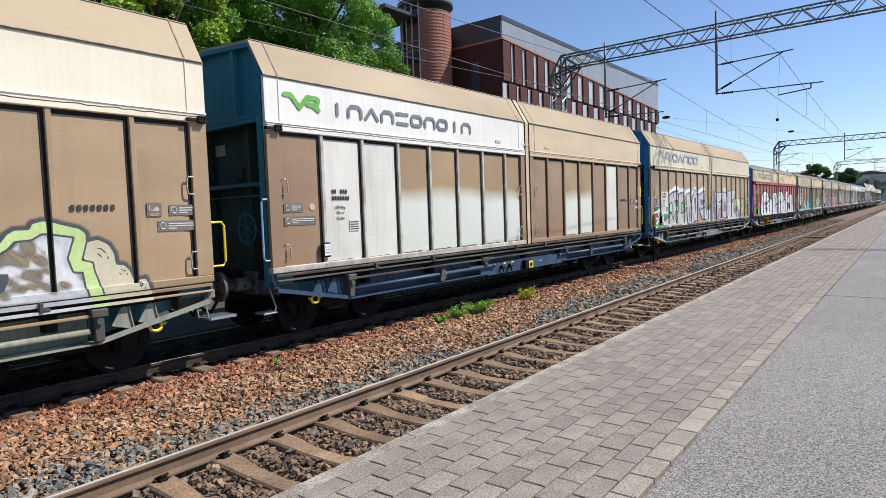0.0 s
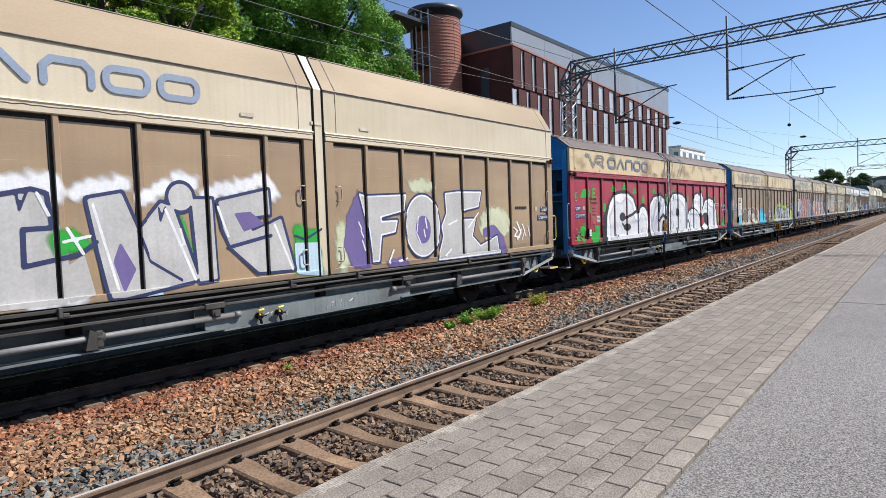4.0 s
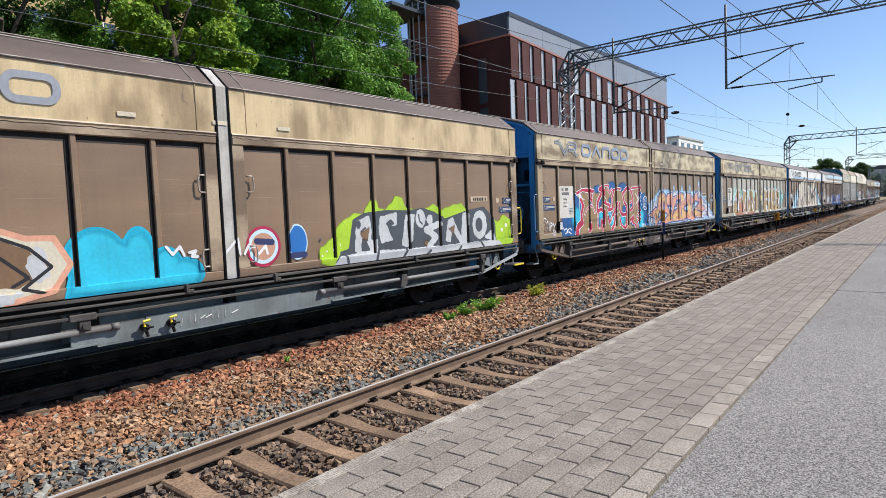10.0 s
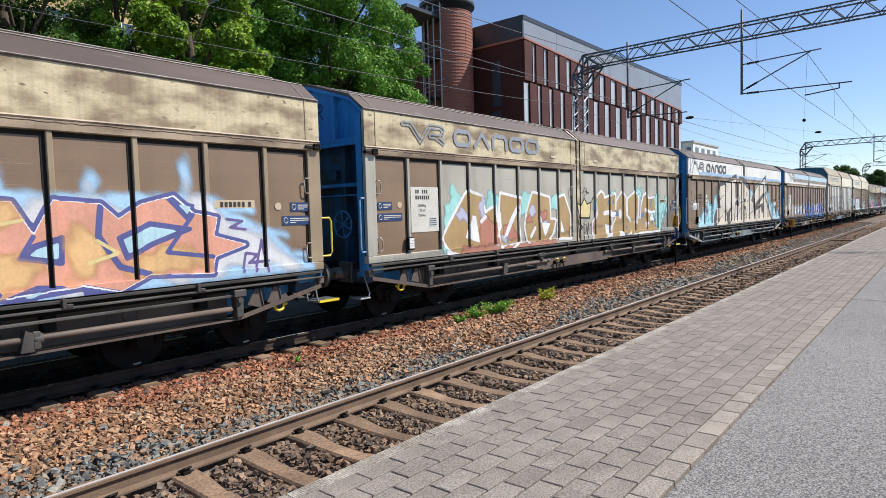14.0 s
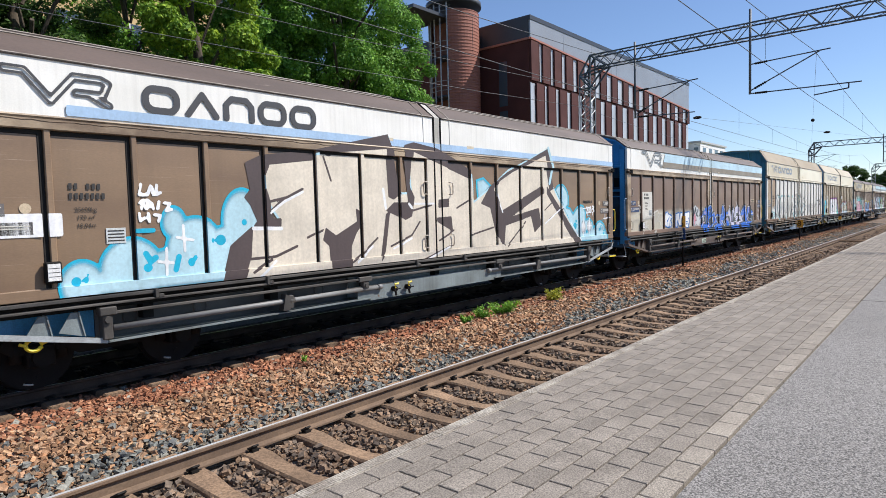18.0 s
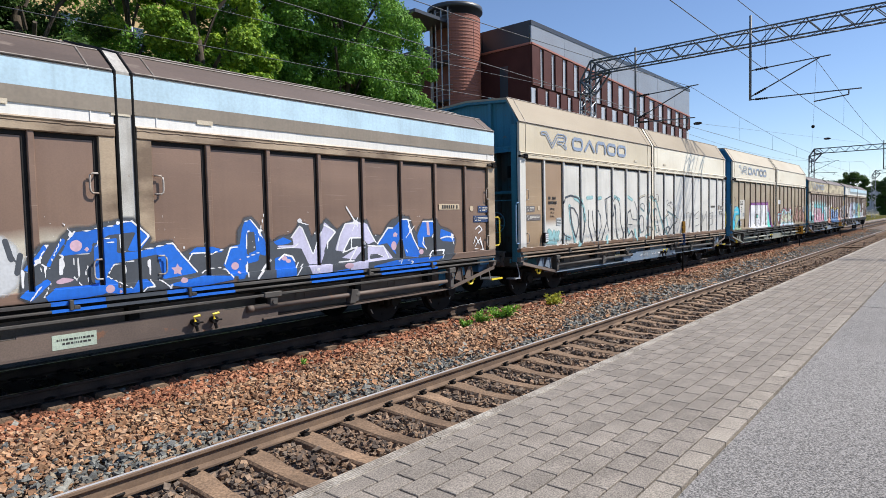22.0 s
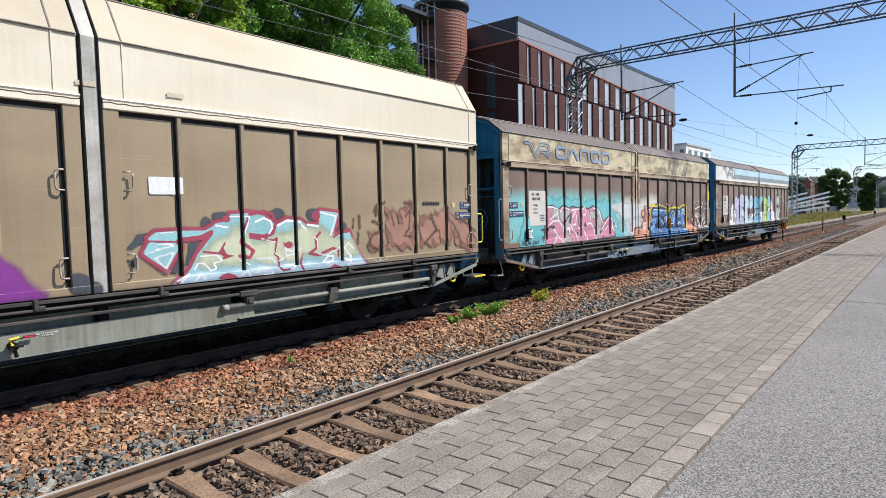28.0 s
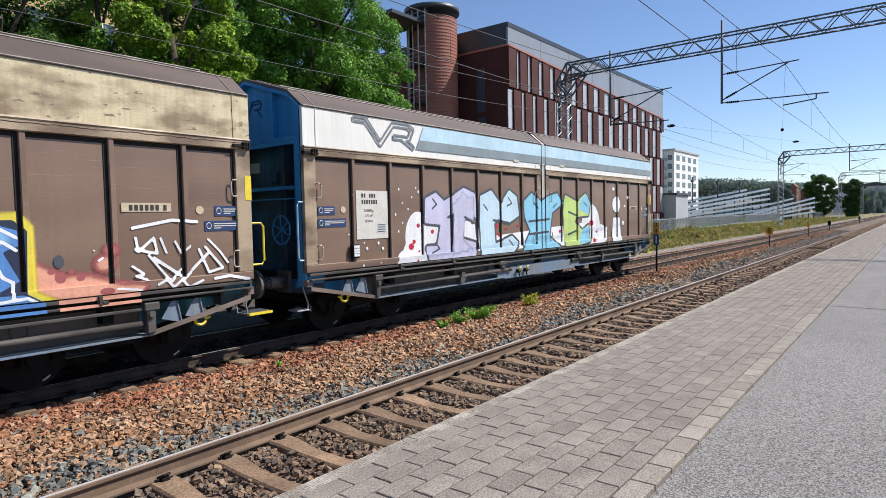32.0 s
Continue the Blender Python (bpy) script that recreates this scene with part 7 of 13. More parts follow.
peb = np.minimum.reduce([peb, c.line([(-7.06, 2.86), (-7.03, 2.80)], 0.03), c.line([(-6.95, 2.84), (-6.93, 2.66)], 0.02), c.line([(-7.92, 2.76), (-7.86, 2.62)], 0.035), c.line([(-7.84, 2.74), (-7.80, 2.64)], 0.03)])
peb = np.minimum.reduce([peb, c.line([(-6.52, 2.90), (-6.72, 2.90), (-6.72, 2.64), (-6.48, 2.64)], 0.03), c.line([(-6.72, 2.77), (-6.55, 2.77)], 0.028)])
layers(3, "low", [("green", peb), ("black", u(c.line([(7.42, 1.46), (7.43, 1.74), (7.55, 1.47), (7.56, 1.75)], 0.02), c.line([(7.66, 1.74), (7.66, 1.46)], 0.02), c.line([(7.62, 1.46), (7.71, 1.46)], 0.018)))])

# wagons 8 and 12: striped upper sheets
def stripes(k, top, low_):
    c = Can("low")
    slant = -5.35 + 0.55 * (c.H - 3.5)
    a = np.maximum(c.rect(-6, 8.21, 3.76, 4.06), slant - c.U)
    b = np.maximum(c.rect(-6, 8.21, 3.56, 3.76), slant - c.U)
    layers(k, "low", [(top, a), (low_, b), ("logogrey", emblem(c, -7.02, -5.35, 3.53, 4.07, 0.062))])


stripes(8, "stripeblue", "umberpale")
stripes(12, "stripeblue", "stripegrey")

# wagon 3: white bubble letters with thick black edges on crimson
c = Can("low")
b1 = u(c.poly([(-5.79, 0.98), (-5.69, 2.04), (-5.46, 2.47), (-5.13, 2.72), (-4.63, 2.79), (-3.98, 2.79), (-3.52, 2.61), (-3.29, 2.29), (-3.25, 2.09), (-2.91, 2.13), (-2.35, 2.06), (-2.20, 1.63), (-2.35, 0.78), (-5.42, 0.93)]), c.ell(-2.65, 1.76, 0.486, 0.571), c.poly([(-2.09, 1.51), (-2.06, 2.05), (-1.92, 2.43), (-1.56, 2.67), (-0.89, 2.75), (-0.45, 2.60), (-0.28, 2.30), (-0.37, 0.73), (-1.67, 0.76)]))
lsh = c.poly([(-6.17, 0.91), (-6.11, 1.46), (-5.96, 2.01), (-5.69, 2.37), (-5.27, 2.72), (-4.73, 2.86), (-5.13, 2.62), (-5.61, 2.20), (-5.76, 1.84), (-5.70, 1.34), (-5.47, 0.81)])
b2 = c.poly([(-0.11, 0.99), (-0.03, 2.41), (0.21, 2.65), (0.45, 2.77), (0.76, 2.82), (1.23, 2.81), (1.67, 2.76), (2.02, 2.61), (2.20, 2.37), (2.21, 1.84), (2.20, 1.19), (1.14, 1.08)])
b3 = c.poly([(2.31, 1.59), (2.32, 1.92), (2.51, 2.12), (2.84, 2.21), (3.23, 2.20), (3.65, 2.08), (3.97, 1.83), (4.10, 1.11), (3.08, 1.13), (2.24, 1.10)])
b4 = c.poly([(2.99, 2.27), (3.05, 2.58), (3.26, 2.77), (3.69, 2.86), (3.90, 2.77), (4.14, 2.89), (4.43, 2.69), (4.44, 2.35), (4.21, 2.01), (3.86, 1.93), (3.65, 2.13), (3.23, 2.23)])
b5 = u(c.poly([(4.17, 1.78), (4.40, 2.20), (4.79, 2.54), (5.40, 2.65), (5.98, 2.55), (6.42, 2.11), (6.62, 1.14), (5.25, 1.10), (5.24, 1.67), (5.09, 1.93), (4.70, 2.00), (4.32, 1.87)]), c.ell(4.67, 1.40, 0.419, 0.169))
eye = u(c.ell(1.00, 2.07, 0.149, 0.174), c.poly([(0.83, 1.16), (0.87, 1.45), (1.02, 1.47), (0.99, 1.10)]), c.poly([(4.14, 1.81), (4.57, 1.98), (4.96, 2.01), (5.24, 1.67), (5.20, 1.36), (4.61, 1.56), (4.24, 1.36)]), c.line([(2.18, 1.68), (2.36, 1.73), (2.53, 1.57), (2.56, 1.31)], 0.05), c.line([(2.65, 2.15), (2.79, 2.17)], 0.02), c.line([(2.67, 2.08), (2.79, 2.12)], 0.02), c.line([(3.96, 2.77), (4.08, 2.81)], 0.02), c.line([(5.75, 2.52), (5.90, 2.47)], 0.02), c.poly([(4.16, 2.21), (4.59, 2.35), (4.21, 2.01)]))
gap = c.line([(4.53, 1.22), (4.07, 1.64), (4.40, 2.11)], 0.05)
hole = c.poly([(4.20, 1.76), (4.57, 1.84), (4.62, 1.59), (4.25, 1.42)])
eye2 = u(c.ell(-4.47, 1.99, 0.244, 0.154), c.ell(-4.08, 1.63, 0.316, 0.122), c.line([(-4.36, 1.94), (-3.67, 2.05), (-3.16, 2.21)], 0.05), c.line([(-4.48, 1.76), (-4.16, 1.54)], 0.045), c.ell(-1.05, 2.28, 0.102, 0.207), c.line([(-1.08, 1.79), (-0.58, 1.99), (-0.31, 1.86)], 0.06), c.line([(-4.91, 1.35), (-4.81, 1.38)], 0.02), c.line([(-5.06, 1.41), (-5.02, 1.27)], 0.016))
st = u(c.line([(-2.94, 1.52), (-2.60, 1.39)], 0.025), c.line([(-2.77, 1.58), (-2.79, 1.33)], 0.025), c.line([(-2.64, 1.53), (-2.92, 1.39)], 0.025), c.line([(1.33, 1.79), (1.48, 1.57)], 0.02), c.line([(1.56, 1.81), (1.21, 1.59)], 0.02))
layers(3, "low", [("black", u(lsh, u(b1, b2, b3, b4, b5) - 0.10)), ("white", u(b1 + 0.01, b3 - 0.01)), ("white", b2), ("black", np.abs(b3) - 0.05), ("white", u(b4, b5, b3 + 0.03)), ("palest", c.rough(u(b1, b2, b3, b4, b5) + 0.25, 0.08, 3), 0.2), ("black", eye), ("red", hole), ("black", eye2), ("silver", st)])

# wagon 2: grey angular letters with dark edges over green and blue patches
c = Can("high")
halo = u(c.line([(-6.06, 2.62), (-5.29, 2.80), (-4.84, 2.79)], 0.11), c.line([(-4.73, 2.71), (-4.17, 2.77), (-4.12, 2.62)], 0.1), c.line([(-3.85, 2.65), (-3.33, 2.75)], 0.1), c.line([(-3.08, 2.55), (-2.68, 2.74)], 0.09), c.line([(-2.55, 2.82), (-2.36, 2.80)], 0.1), c.line([(-2.12, 2.63), (-1.12, 2.85), (-0.98, 2.64)], 0.1), c.line([(-7.51, 1.88), (-6.95, 1.96)], 0.08), c.line([(-4.45, 1.29), (-3.93, 1.30)], 0.07))
body = u(c.poly([(-6.17, 2.44), (-6.07, 2.52), (-5.62, 2.66), (-4.90, 2.70), (-4.82, 2.57), (-4.37, 2.67), (-4.18, 2.64), (-4.08, 2.12), (-3.99, 2.07), (-4.06, 1.26), (-6.14, 1.27), (-7.07, 1.33), (-7.05, 1.89), (-6.83, 1.92), (-6.67, 1.74), (-6.21, 1.71)]), c.poly([(-4.04, 1.71), (-3.83, 1.86), (-3.72, 1.33), (-4.04, 1.26)]))
patch = u(c.poly([(-6.14, 2.15), (-5.74, 2.21), (-5.61, 1.85), (-6.16, 1.83)]), c.poly([(-5.43, 2.28), (-4.85, 2.19), (-4.90, 1.81), (-5.16, 1.31), (-5.38, 1.70)]), c.poly([(-6.67, 1.66), (-6.53, 1.82), (-6.18, 1.79), (-6.67, 1.46)]), c.poly([(-4.21, 2.12), (-3.94, 2.17), (-3.73, 1.93), (-4.16, 1.87)]), c.poly([(-3.03, 2.09), (-2.55, 2.35), (-2.34, 1.67), (-2.59, 1.52)]), c.poly([(-0.57, 2.14), (-0.12, 2.00), (-0.03, 1.22), (-0.61, 1.33)]), c.poly([(-7.83, 1.30), (-7.39, 1.33), (-6.82, 1.35), (-6.83, 1.14), (-7.70, 1.17)]), c.ell(-7.63, 2.00, 0.182, 0.150))
pool = u(c.poly([(-5.90, 2.17), (-5.74, 2.21), (-5.61, 1.85), (-5.95, 1.85)]), c.poly([(-5.40, 2.07), (-4.86, 2.02), (-4.91, 1.81), (-5.19, 1.73)]), c.poly([(-6.19, 1.30), (-6.00, 1.33), (-5.70, 1.14), (-6.29, 1.16)]), c.poly([(-0.59, 1.83), (-0.08, 1.81), (-0.03, 1.22), (-0.57, 1.30)]), c.poly([(-3.13, 1.61), (-2.94, 1.57), (-2.85, 1.15), (-3.08, 1.17)]), c.poly([(-2.57, 1.85), (-2.32, 1.78), (-2.37, 1.45), (-2.53, 1.51)]), c.poly([(-7.83, 1.27), (-7.54, 1.33), (-7.58, 1.18)]), c.poly([(-7.07, 1.28), (-6.82, 1.30), (-6.85, 1.18)]))
m = u(c.poly([(-3.76, 2.55), (-3.34, 2.63), (-3.15, 2.12), (-2.82, 2.50), (-2.65, 2.44), (-2.32, 1.39), (-3.37, 1.25), (-3.54, 1.26), (-3.65, 1.85)]), c.poly([(-2.37, 2.55), (-2.07, 2.55), (-2.04, 1.37), (-2.31, 1.35)]), c.poly([(-1.95, 2.52), (-1.09, 2.70), (-1.07, 2.31), (-1.52, 2.27), (-1.39, 2.05), (-0.84, 2.24), (-0.61, 1.39), (-1.30, 1.40), (-1.77, 1.82), (-1.89, 2.11)]), c.ell(-2.53, 2.58, 0.177, 0.189))
foe = u(c.poly([(0.93, 2.66), (1.11, 2.61), (2.17, 2.65), (2.10, 2.33), (1.47, 2.22), (1.49, 2.13), (1.93, 2.14), (1.86, 1.92), (1.47, 1.87), (1.39, 1.37), (1.21, 1.37), (1.13, 1.98)]), c.ell(2.71, 2.01, 0.541, 0.636), c.poly([(3.48, 2.69), (3.92, 2.73), (4.83, 2.74), (4.71, 2.40), (4.04, 2.31), (4.05, 2.11), (4.58, 2.11), (4.44, 1.72), (4.76, 1.48), (5.46, 1.68), (5.55, 1.27), (3.16, 1.26), (3.38, 1.76), (3.33, 1.98), (3.51, 2.26)]))
vio = u(c.poly([(0.62, 2.30), (0.89, 2.72), (1.09, 1.95), (1.12, 1.27), (0.73, 1.29), (0.49, 1.69)]), c.poly([(4.88, 1.86), (5.31, 1.96), (5.74, 1.67), (5.88, 1.25), (5.55, 1.24), (5.47, 1.64), (4.90, 1.69)]), c.poly([(1.56, 1.32), (2.05, 1.43), (2.25, 1.23), (1.66, 1.20)]), c.poly([(3.15, 1.20), (3.46, 1.34), (3.72, 1.17)]))
tick = u(c.line([(0.88, 2.14), (0.95, 2.01)], 0.015), c.line([(0.93, 1.98), (1.00, 1.84)], 0.016), c.line([(0.96, 1.79), (1.03, 1.60)], 0.016), c.line([(1.64, 1.30), (1.80, 1.56)], 0.020), c.line([(1.92, 1.32), (2.16, 1.37)], 0.020), c.line([(2.79, 2.17), (2.83, 1.96)], 0.020), c.line([(2.73, 1.93), (2.77, 1.77)], 0.017), c.line([(3.43, 1.33), (3.64, 1.46)], 0.022), c.line([(2.57, 2.21), (2.50, 1.86), (2.62, 1.65)], 0.014), c.line([(3.57, 2.01), (3.88, 2.10)], 0.018), c.line([(4.70, 2.25), (4.30, 1.92)], 0.019), c.line([(6.22, 1.86), (6.40, 1.77), (6.25, 1.64), (6.48, 1.60), (6.58, 1.81)], 0.021), c.line([(6.62, 1.93), (6.76, 1.76), (6.60, 1.52)], 0.016), c.line([(6.91, 1.88), (7.01, 1.61)], 0.017))
haze = u(c.ell(0.45, 1.69, 0.159, 0.459), c.ell(5.39, 1.96, 0.633, 0.409), c.ell(2.67, 2.84, 0.381, 0.137))
counter = u(c.ell(2.71, 1.93, 0.240, 0.290), c.poly([(-1.70, 2.34), (-1.41, 2.36), (-1.16, 2.16), (-1.54, 2.05)]), c.poly([(-3.39, 1.99), (-3.20, 1.61), (-3.37, 1.30), (-3.49, 1.73)]))
ink = u(c.line([(-6.10, 2.52), (-5.61, 2.66), (-5.05, 2.72), (-4.91, 2.65), (-4.84, 2.22), (-5.13, 2.30), (-5.42, 2.26), (-5.40, 1.73)], 0.035), c.line([(-4.82, 2.57), (-4.37, 2.67), (-4.21, 2.62), (-4.17, 2.20), (-4.48, 2.19), (-4.49, 1.75), (-3.87, 1.86), (-3.68, 2.00)], 0.03), c.line([(-4.82, 2.57), (-4.88, 1.86), (-5.06, 1.33)], 0.03), c.line([(-6.12, 2.14), (-5.69, 2.23), (-5.55, 1.58), (-5.48, 1.43), (-5.87, 1.84), (-6.11, 1.78)], 0.03), c.line([(-6.71, 1.76), (-6.68, 1.48), (-6.17, 1.66)], 0.035), c.line([(-7.03, 1.93), (-6.89, 1.60), (-6.87, 1.27)], 0.03), c.line([(-5.41, 1.88), (-5.18, 1.81), (-4.90, 1.87)], 0.025), c.line([(-7.86, 1.97), (-7.69, 1.95), (-7.47, 1.84), (-7.13, 1.76)], 0.03), c.line([(-5.56, 2.64), (-5.55, 2.40), (-5.47, 2.64)], 0.015), c.line([(-4.52, 2.62), (-4.50, 2.42), (-4.42, 2.62)], 0.015), c.line([(-2.85, 2.44), (-2.84, 2.25), (-2.76, 2.44)], 0.015), c.line([(-5.92, 1.85), (-5.86, 1.64), (-5.77, 1.80)], 0.02), c.line([(-3.15, 2.12), (-3.02, 1.71), (-2.57, 1.40)], 0.02), c.line([(-1.82, 1.82), (-1.07, 1.97)], 0.03), c.line([(-0.58, 1.95), (-0.38, 1.88), (-0.03, 2.04)], 0.02))
shine = u(c.line([(-5.02, 2.61), (-4.90, 2.30)], 0.02), c.line([(-4.31, 2.62), (-4.20, 2.35)], 0.02), c.line([(-5.87, 1.73), (-5.56, 1.39)], 0.025), c.line([(-2.76, 2.41), (-2.37, 1.39)], 0.02), c.line([(-1.96, 2.44), (-1.81, 1.99)], 0.02), c.line([(-0.97, 2.15), (-0.65, 1.39)], 0.02), c.line([(-3.70, 2.49), (-3.44, 1.36)], 0.018), c.line([(-5.43, 2.25), (-5.37, 1.74)], 0.03), c.line([(-4.01, 2.19), (-3.84, 1.86)], 0.02), c.line([(-4.07, 2.02), (-3.75, 2.08)], 0.02), c.line([(-5.26, 1.74), (-5.09, 1.40)], 0.018), c.line([(-5.08, 1.68), (-5.31, 1.39)], 0.018), c.line([(-2.56, 2.13), (-2.51, 1.91)], 0.018), c.line([(-6.87, 1.84), (-6.69, 1.37)], 0.04))
disk = c.ell(-7.61, 1.64, 0.322, 0.234)
tag = u(c.line([(-7.75, 1.68), (-7.68, 1.72), (-7.66, 1.55)], 0.02), c.line([(-7.61, 1.60), (-7.55, 1.65), (-7.54, 1.51), (-7.48, 1.63)], 0.022), c.line([(-7.43, 1.64), (-7.36, 1.57), (-7.30, 1.49), (-7.53, 1.48)], 0.02), c.line([(6.38, 1.99), (6.56, 1.72), (6.39, 1.55)], 0.03), c.line([(6.65, 1.93), (6.80, 1.62)], 0.02))
layers(2, "high", [("white", c.rough(halo, 0.03, 14), 0.12), ("chromegrey", body), ("green", c.rough(patch, 0.02, 12), 0.09), ("paleblue", pool), ("limehaze", c.rough(haze, 0.03, 12), 0.12), ("violet", c.rough(vio, 0.015, 12), 0.05), ("navy", u(m, foe) - 0.05), ("white", foe - 0.012), ("chromegrey", u(m, foe + 0.02)), ("violet", counter), ("navy", ink), ("white", u(shine, tick)), ("umber", c.rough(disk, 0.01, 9), 0.09), ("white", u(np.abs(disk) - 0.03, tag))])

# wagon 4: cyan clouds, cream letters with a salmon rim, two ovals, chrome letters on lime
c = Can("low")
SH1 = ([(0.48, 1.76), (0.77, 1.73)], 0.05)
SH2 = ([(1.13, 1.48), (1.42, 1.48)], 0.05)
cl = u(c.ell(-6.93, 1.37, 0.131, 0.228), c.ell(-6.77, 1.57, 0.169, 0.253), c.ell(-6.54, 1.62, 0.198, 0.193), c.poly([(-7.04, 1.20), (-6.93, 1.51), (-6.57, 1.73), (-6.21, 1.70), (-6.28, 1.21)]), c.ell(-6.15, 1.89, 0.152, 0.230), c.ell(-1.89, 1.69, 0.373, 0.387), c.ell(-1.35, 1.66, 0.224, 0.390), c.ell(-1.00, 1.54, 0.234, 0.228), c.ell(-0.73, 1.39, 0.277, 0.209), c.poly([(-2.10, 1.86), (-1.65, 1.95), (-0.53, 1.31), (-0.53, 1.17), (-2.28, 1.24)]))
body = c.poly([(-6.40, 1.30), (-6.34, 1.75), (-6.10, 1.98), (-5.79, 2.09), (-5.41, 2.11), (-5.12, 2.01), (-5.05, 1.91), (-4.88, 2.16), (-4.66, 2.15), (-4.44, 2.04), (-4.20, 2.12), (-3.87, 2.20), (-3.41, 2.09), (-3.22, 1.97), (-3.03, 2.16), (-2.65, 2.01), (-2.35, 2.00), (-2.17, 1.65), (-2.39, 1.33), (-3.22, 1.17), (-4.15, 1.20), (-4.57, 1.17), (-5.84, 1.24), (-6.16, 1.18)])
br = u(c.poly([(-6.26, 1.36), (-6.20, 1.74), (-6.00, 1.92), (-5.62, 2.04), (-5.24, 2.00), (-5.13, 1.87), (-5.22, 1.50), (-5.06, 1.40), (-5.59, 1.33), (-5.83, 1.38), (-6.10, 1.50)]), c.poly([(-5.09, 1.49), (-4.91, 2.03), (-4.67, 2.08), (-4.54, 1.70), (-4.64, 1.45), (-4.95, 1.35)]), c.poly([(-4.43, 1.52), (-4.45, 1.88), (-4.10, 2.09), (-3.41, 2.06), (-3.24, 1.71), (-3.57, 1.49), (-3.78, 1.84), (-4.11, 1.86), (-4.24, 1.55), (-3.40, 1.24), (-4.15, 1.22)]), c.poly([(-3.19, 1.61), (-3.07, 2.05), (-2.66, 1.88), (-2.43, 1.64), (-2.71, 1.43), (-3.08, 1.43)]))
chr = u(c.poly([(-5.02, 1.48), (-4.82, 2.00), (-4.64, 1.98), (-4.58, 1.73), (-4.90, 1.43)]), c.poly([(-5.00, 1.41), (-4.54, 1.62), (-4.34, 1.62), (-4.66, 1.36)]), c.ell(-4.27, 1.91, 0.148, 0.217), c.poly([(-3.89, 1.89), (-3.67, 1.79), (-3.43, 1.84), (-3.38, 1.58), (-3.68, 1.55)]), c.ell(-2.54, 1.65, 0.109, 0.206), c.poly([(-6.13, 1.39), (-6.04, 1.57), (-6.00, 1.33)]), c.poly([(-3.40, 1.34), (-2.69, 1.37), (-2.96, 1.22)]), c.poly([(-5.59, 1.33), (-4.56, 1.31), (-4.26, 1.23), (-4.57, 1.17), (-5.51, 1.24)]), c.poly([(-6.23, 1.31), (-6.04, 1.30), (-6.08, 1.19), (-6.20, 1.20)]))
tri = u(c.poly([(-6.10, 1.64), (-5.87, 1.73), (-5.82, 1.57)]), c.poly([(-5.62, 1.79), (-5.42, 1.83), (-5.49, 1.73)]), c.poly([(-5.51, 1.46), (-5.37, 1.51), (-5.40, 1.33)]), c.poly([(-5.11, 1.91), (-5.04, 1.81), (-5.07, 1.61), (-5.16, 1.70)]), c.poly([(-4.82, 1.64), (-4.62, 1.66), (-4.74, 1.74)]), c.poly([(-4.71, 1.37), (-4.61, 1.44), (-4.67, 1.27)]), c.poly([(-3.90, 1.66), (-3.67, 1.72), (-3.73, 1.54)]))
ink = u(c.line([(-6.10, 1.64), (-5.87, 1.73), (-5.81, 1.54), (-6.08, 1.56), (-6.10, 1.64)], 0.02), c.line([(-5.62, 1.79), (-5.42, 1.83), (-5.54, 1.71), (-5.62, 1.79)], 0.02), c.line([(-5.51, 1.46), (-5.37, 1.51), (-5.40, 1.32), (-5.51, 1.46)], 0.02), c.line([(-5.09, 1.49), (-4.89, 2.05), (-4.67, 2.08), (-4.52, 1.70)], 0.02), c.line([(-5.07, 1.38), (-4.39, 1.61), (-4.24, 1.55), (-4.67, 1.27)], 0.02), c.line([(-4.82, 1.59), (-4.62, 1.64), (-4.72, 1.79), (-4.82, 1.59)], 0.02), c.line([(-4.43, 1.79), (-4.46, 1.97), (-4.09, 2.12), (-3.41, 2.06), (-3.21, 1.76)], 0.02), c.line([(-4.11, 1.81), (-3.78, 1.86), (-3.65, 1.60), (-3.91, 1.52)], 0.02), c.line([(-3.19, 1.61), (-3.06, 2.08), (-2.63, 1.88), (-2.40, 1.64), (-2.72, 1.40), (-2.14, 1.22)], 0.02), c.line([(-2.99, 1.85), (-2.65, 1.53), (-2.82, 1.44)], 0.02), c.line([(-3.44, 1.53), (-3.19, 1.76), (-3.37, 1.84)], 0.02), c.line([(-6.26, 1.36), (-6.20, 1.74), (-6.00, 1.92), (-5.62, 2.05), (-5.21, 2.02), (-5.11, 1.87), (-5.22, 1.50)], 0.022), c.line([(-2.31, 1.95), (-2.00, 1.64), (-2.35, 1.29)], 0.022), c.line([(-4.40, 1.43), (-4.20, 1.22)], 0.02), c.line([(-6.00, 1.29), (-5.76, 1.19), (-5.59, 1.30)], 0.02))
ov1 = c.ell(0.60, 1.67, 0.283, 0.276)
ov2 = c.ell(1.27, 1.70, 0.196, 0.273)
lime = c.poly([(1.73, 1.28), (1.80, 1.54), (2.07, 1.71), (2.21, 1.94), (2.47, 2.05), (2.61, 2.09), (2.83, 2.12), (2.99, 2.31), (3.13, 2.34), (3.20, 2.19), (3.42, 2.16), (3.74, 2.40), (3.91, 2.40), (4.00, 2.20), (4.17, 2.14), (4.58, 2.15), (4.90, 2.24), (5.15, 2.13), (5.35, 2.18), (5.85, 2.25), (6.06, 2.11), (6.59, 2.06), (7.33, 1.78), (7.61, 1.94), (7.88, 1.81), (7.94, 1.26), (6.69, 1.07), (2.08, 1.19)])
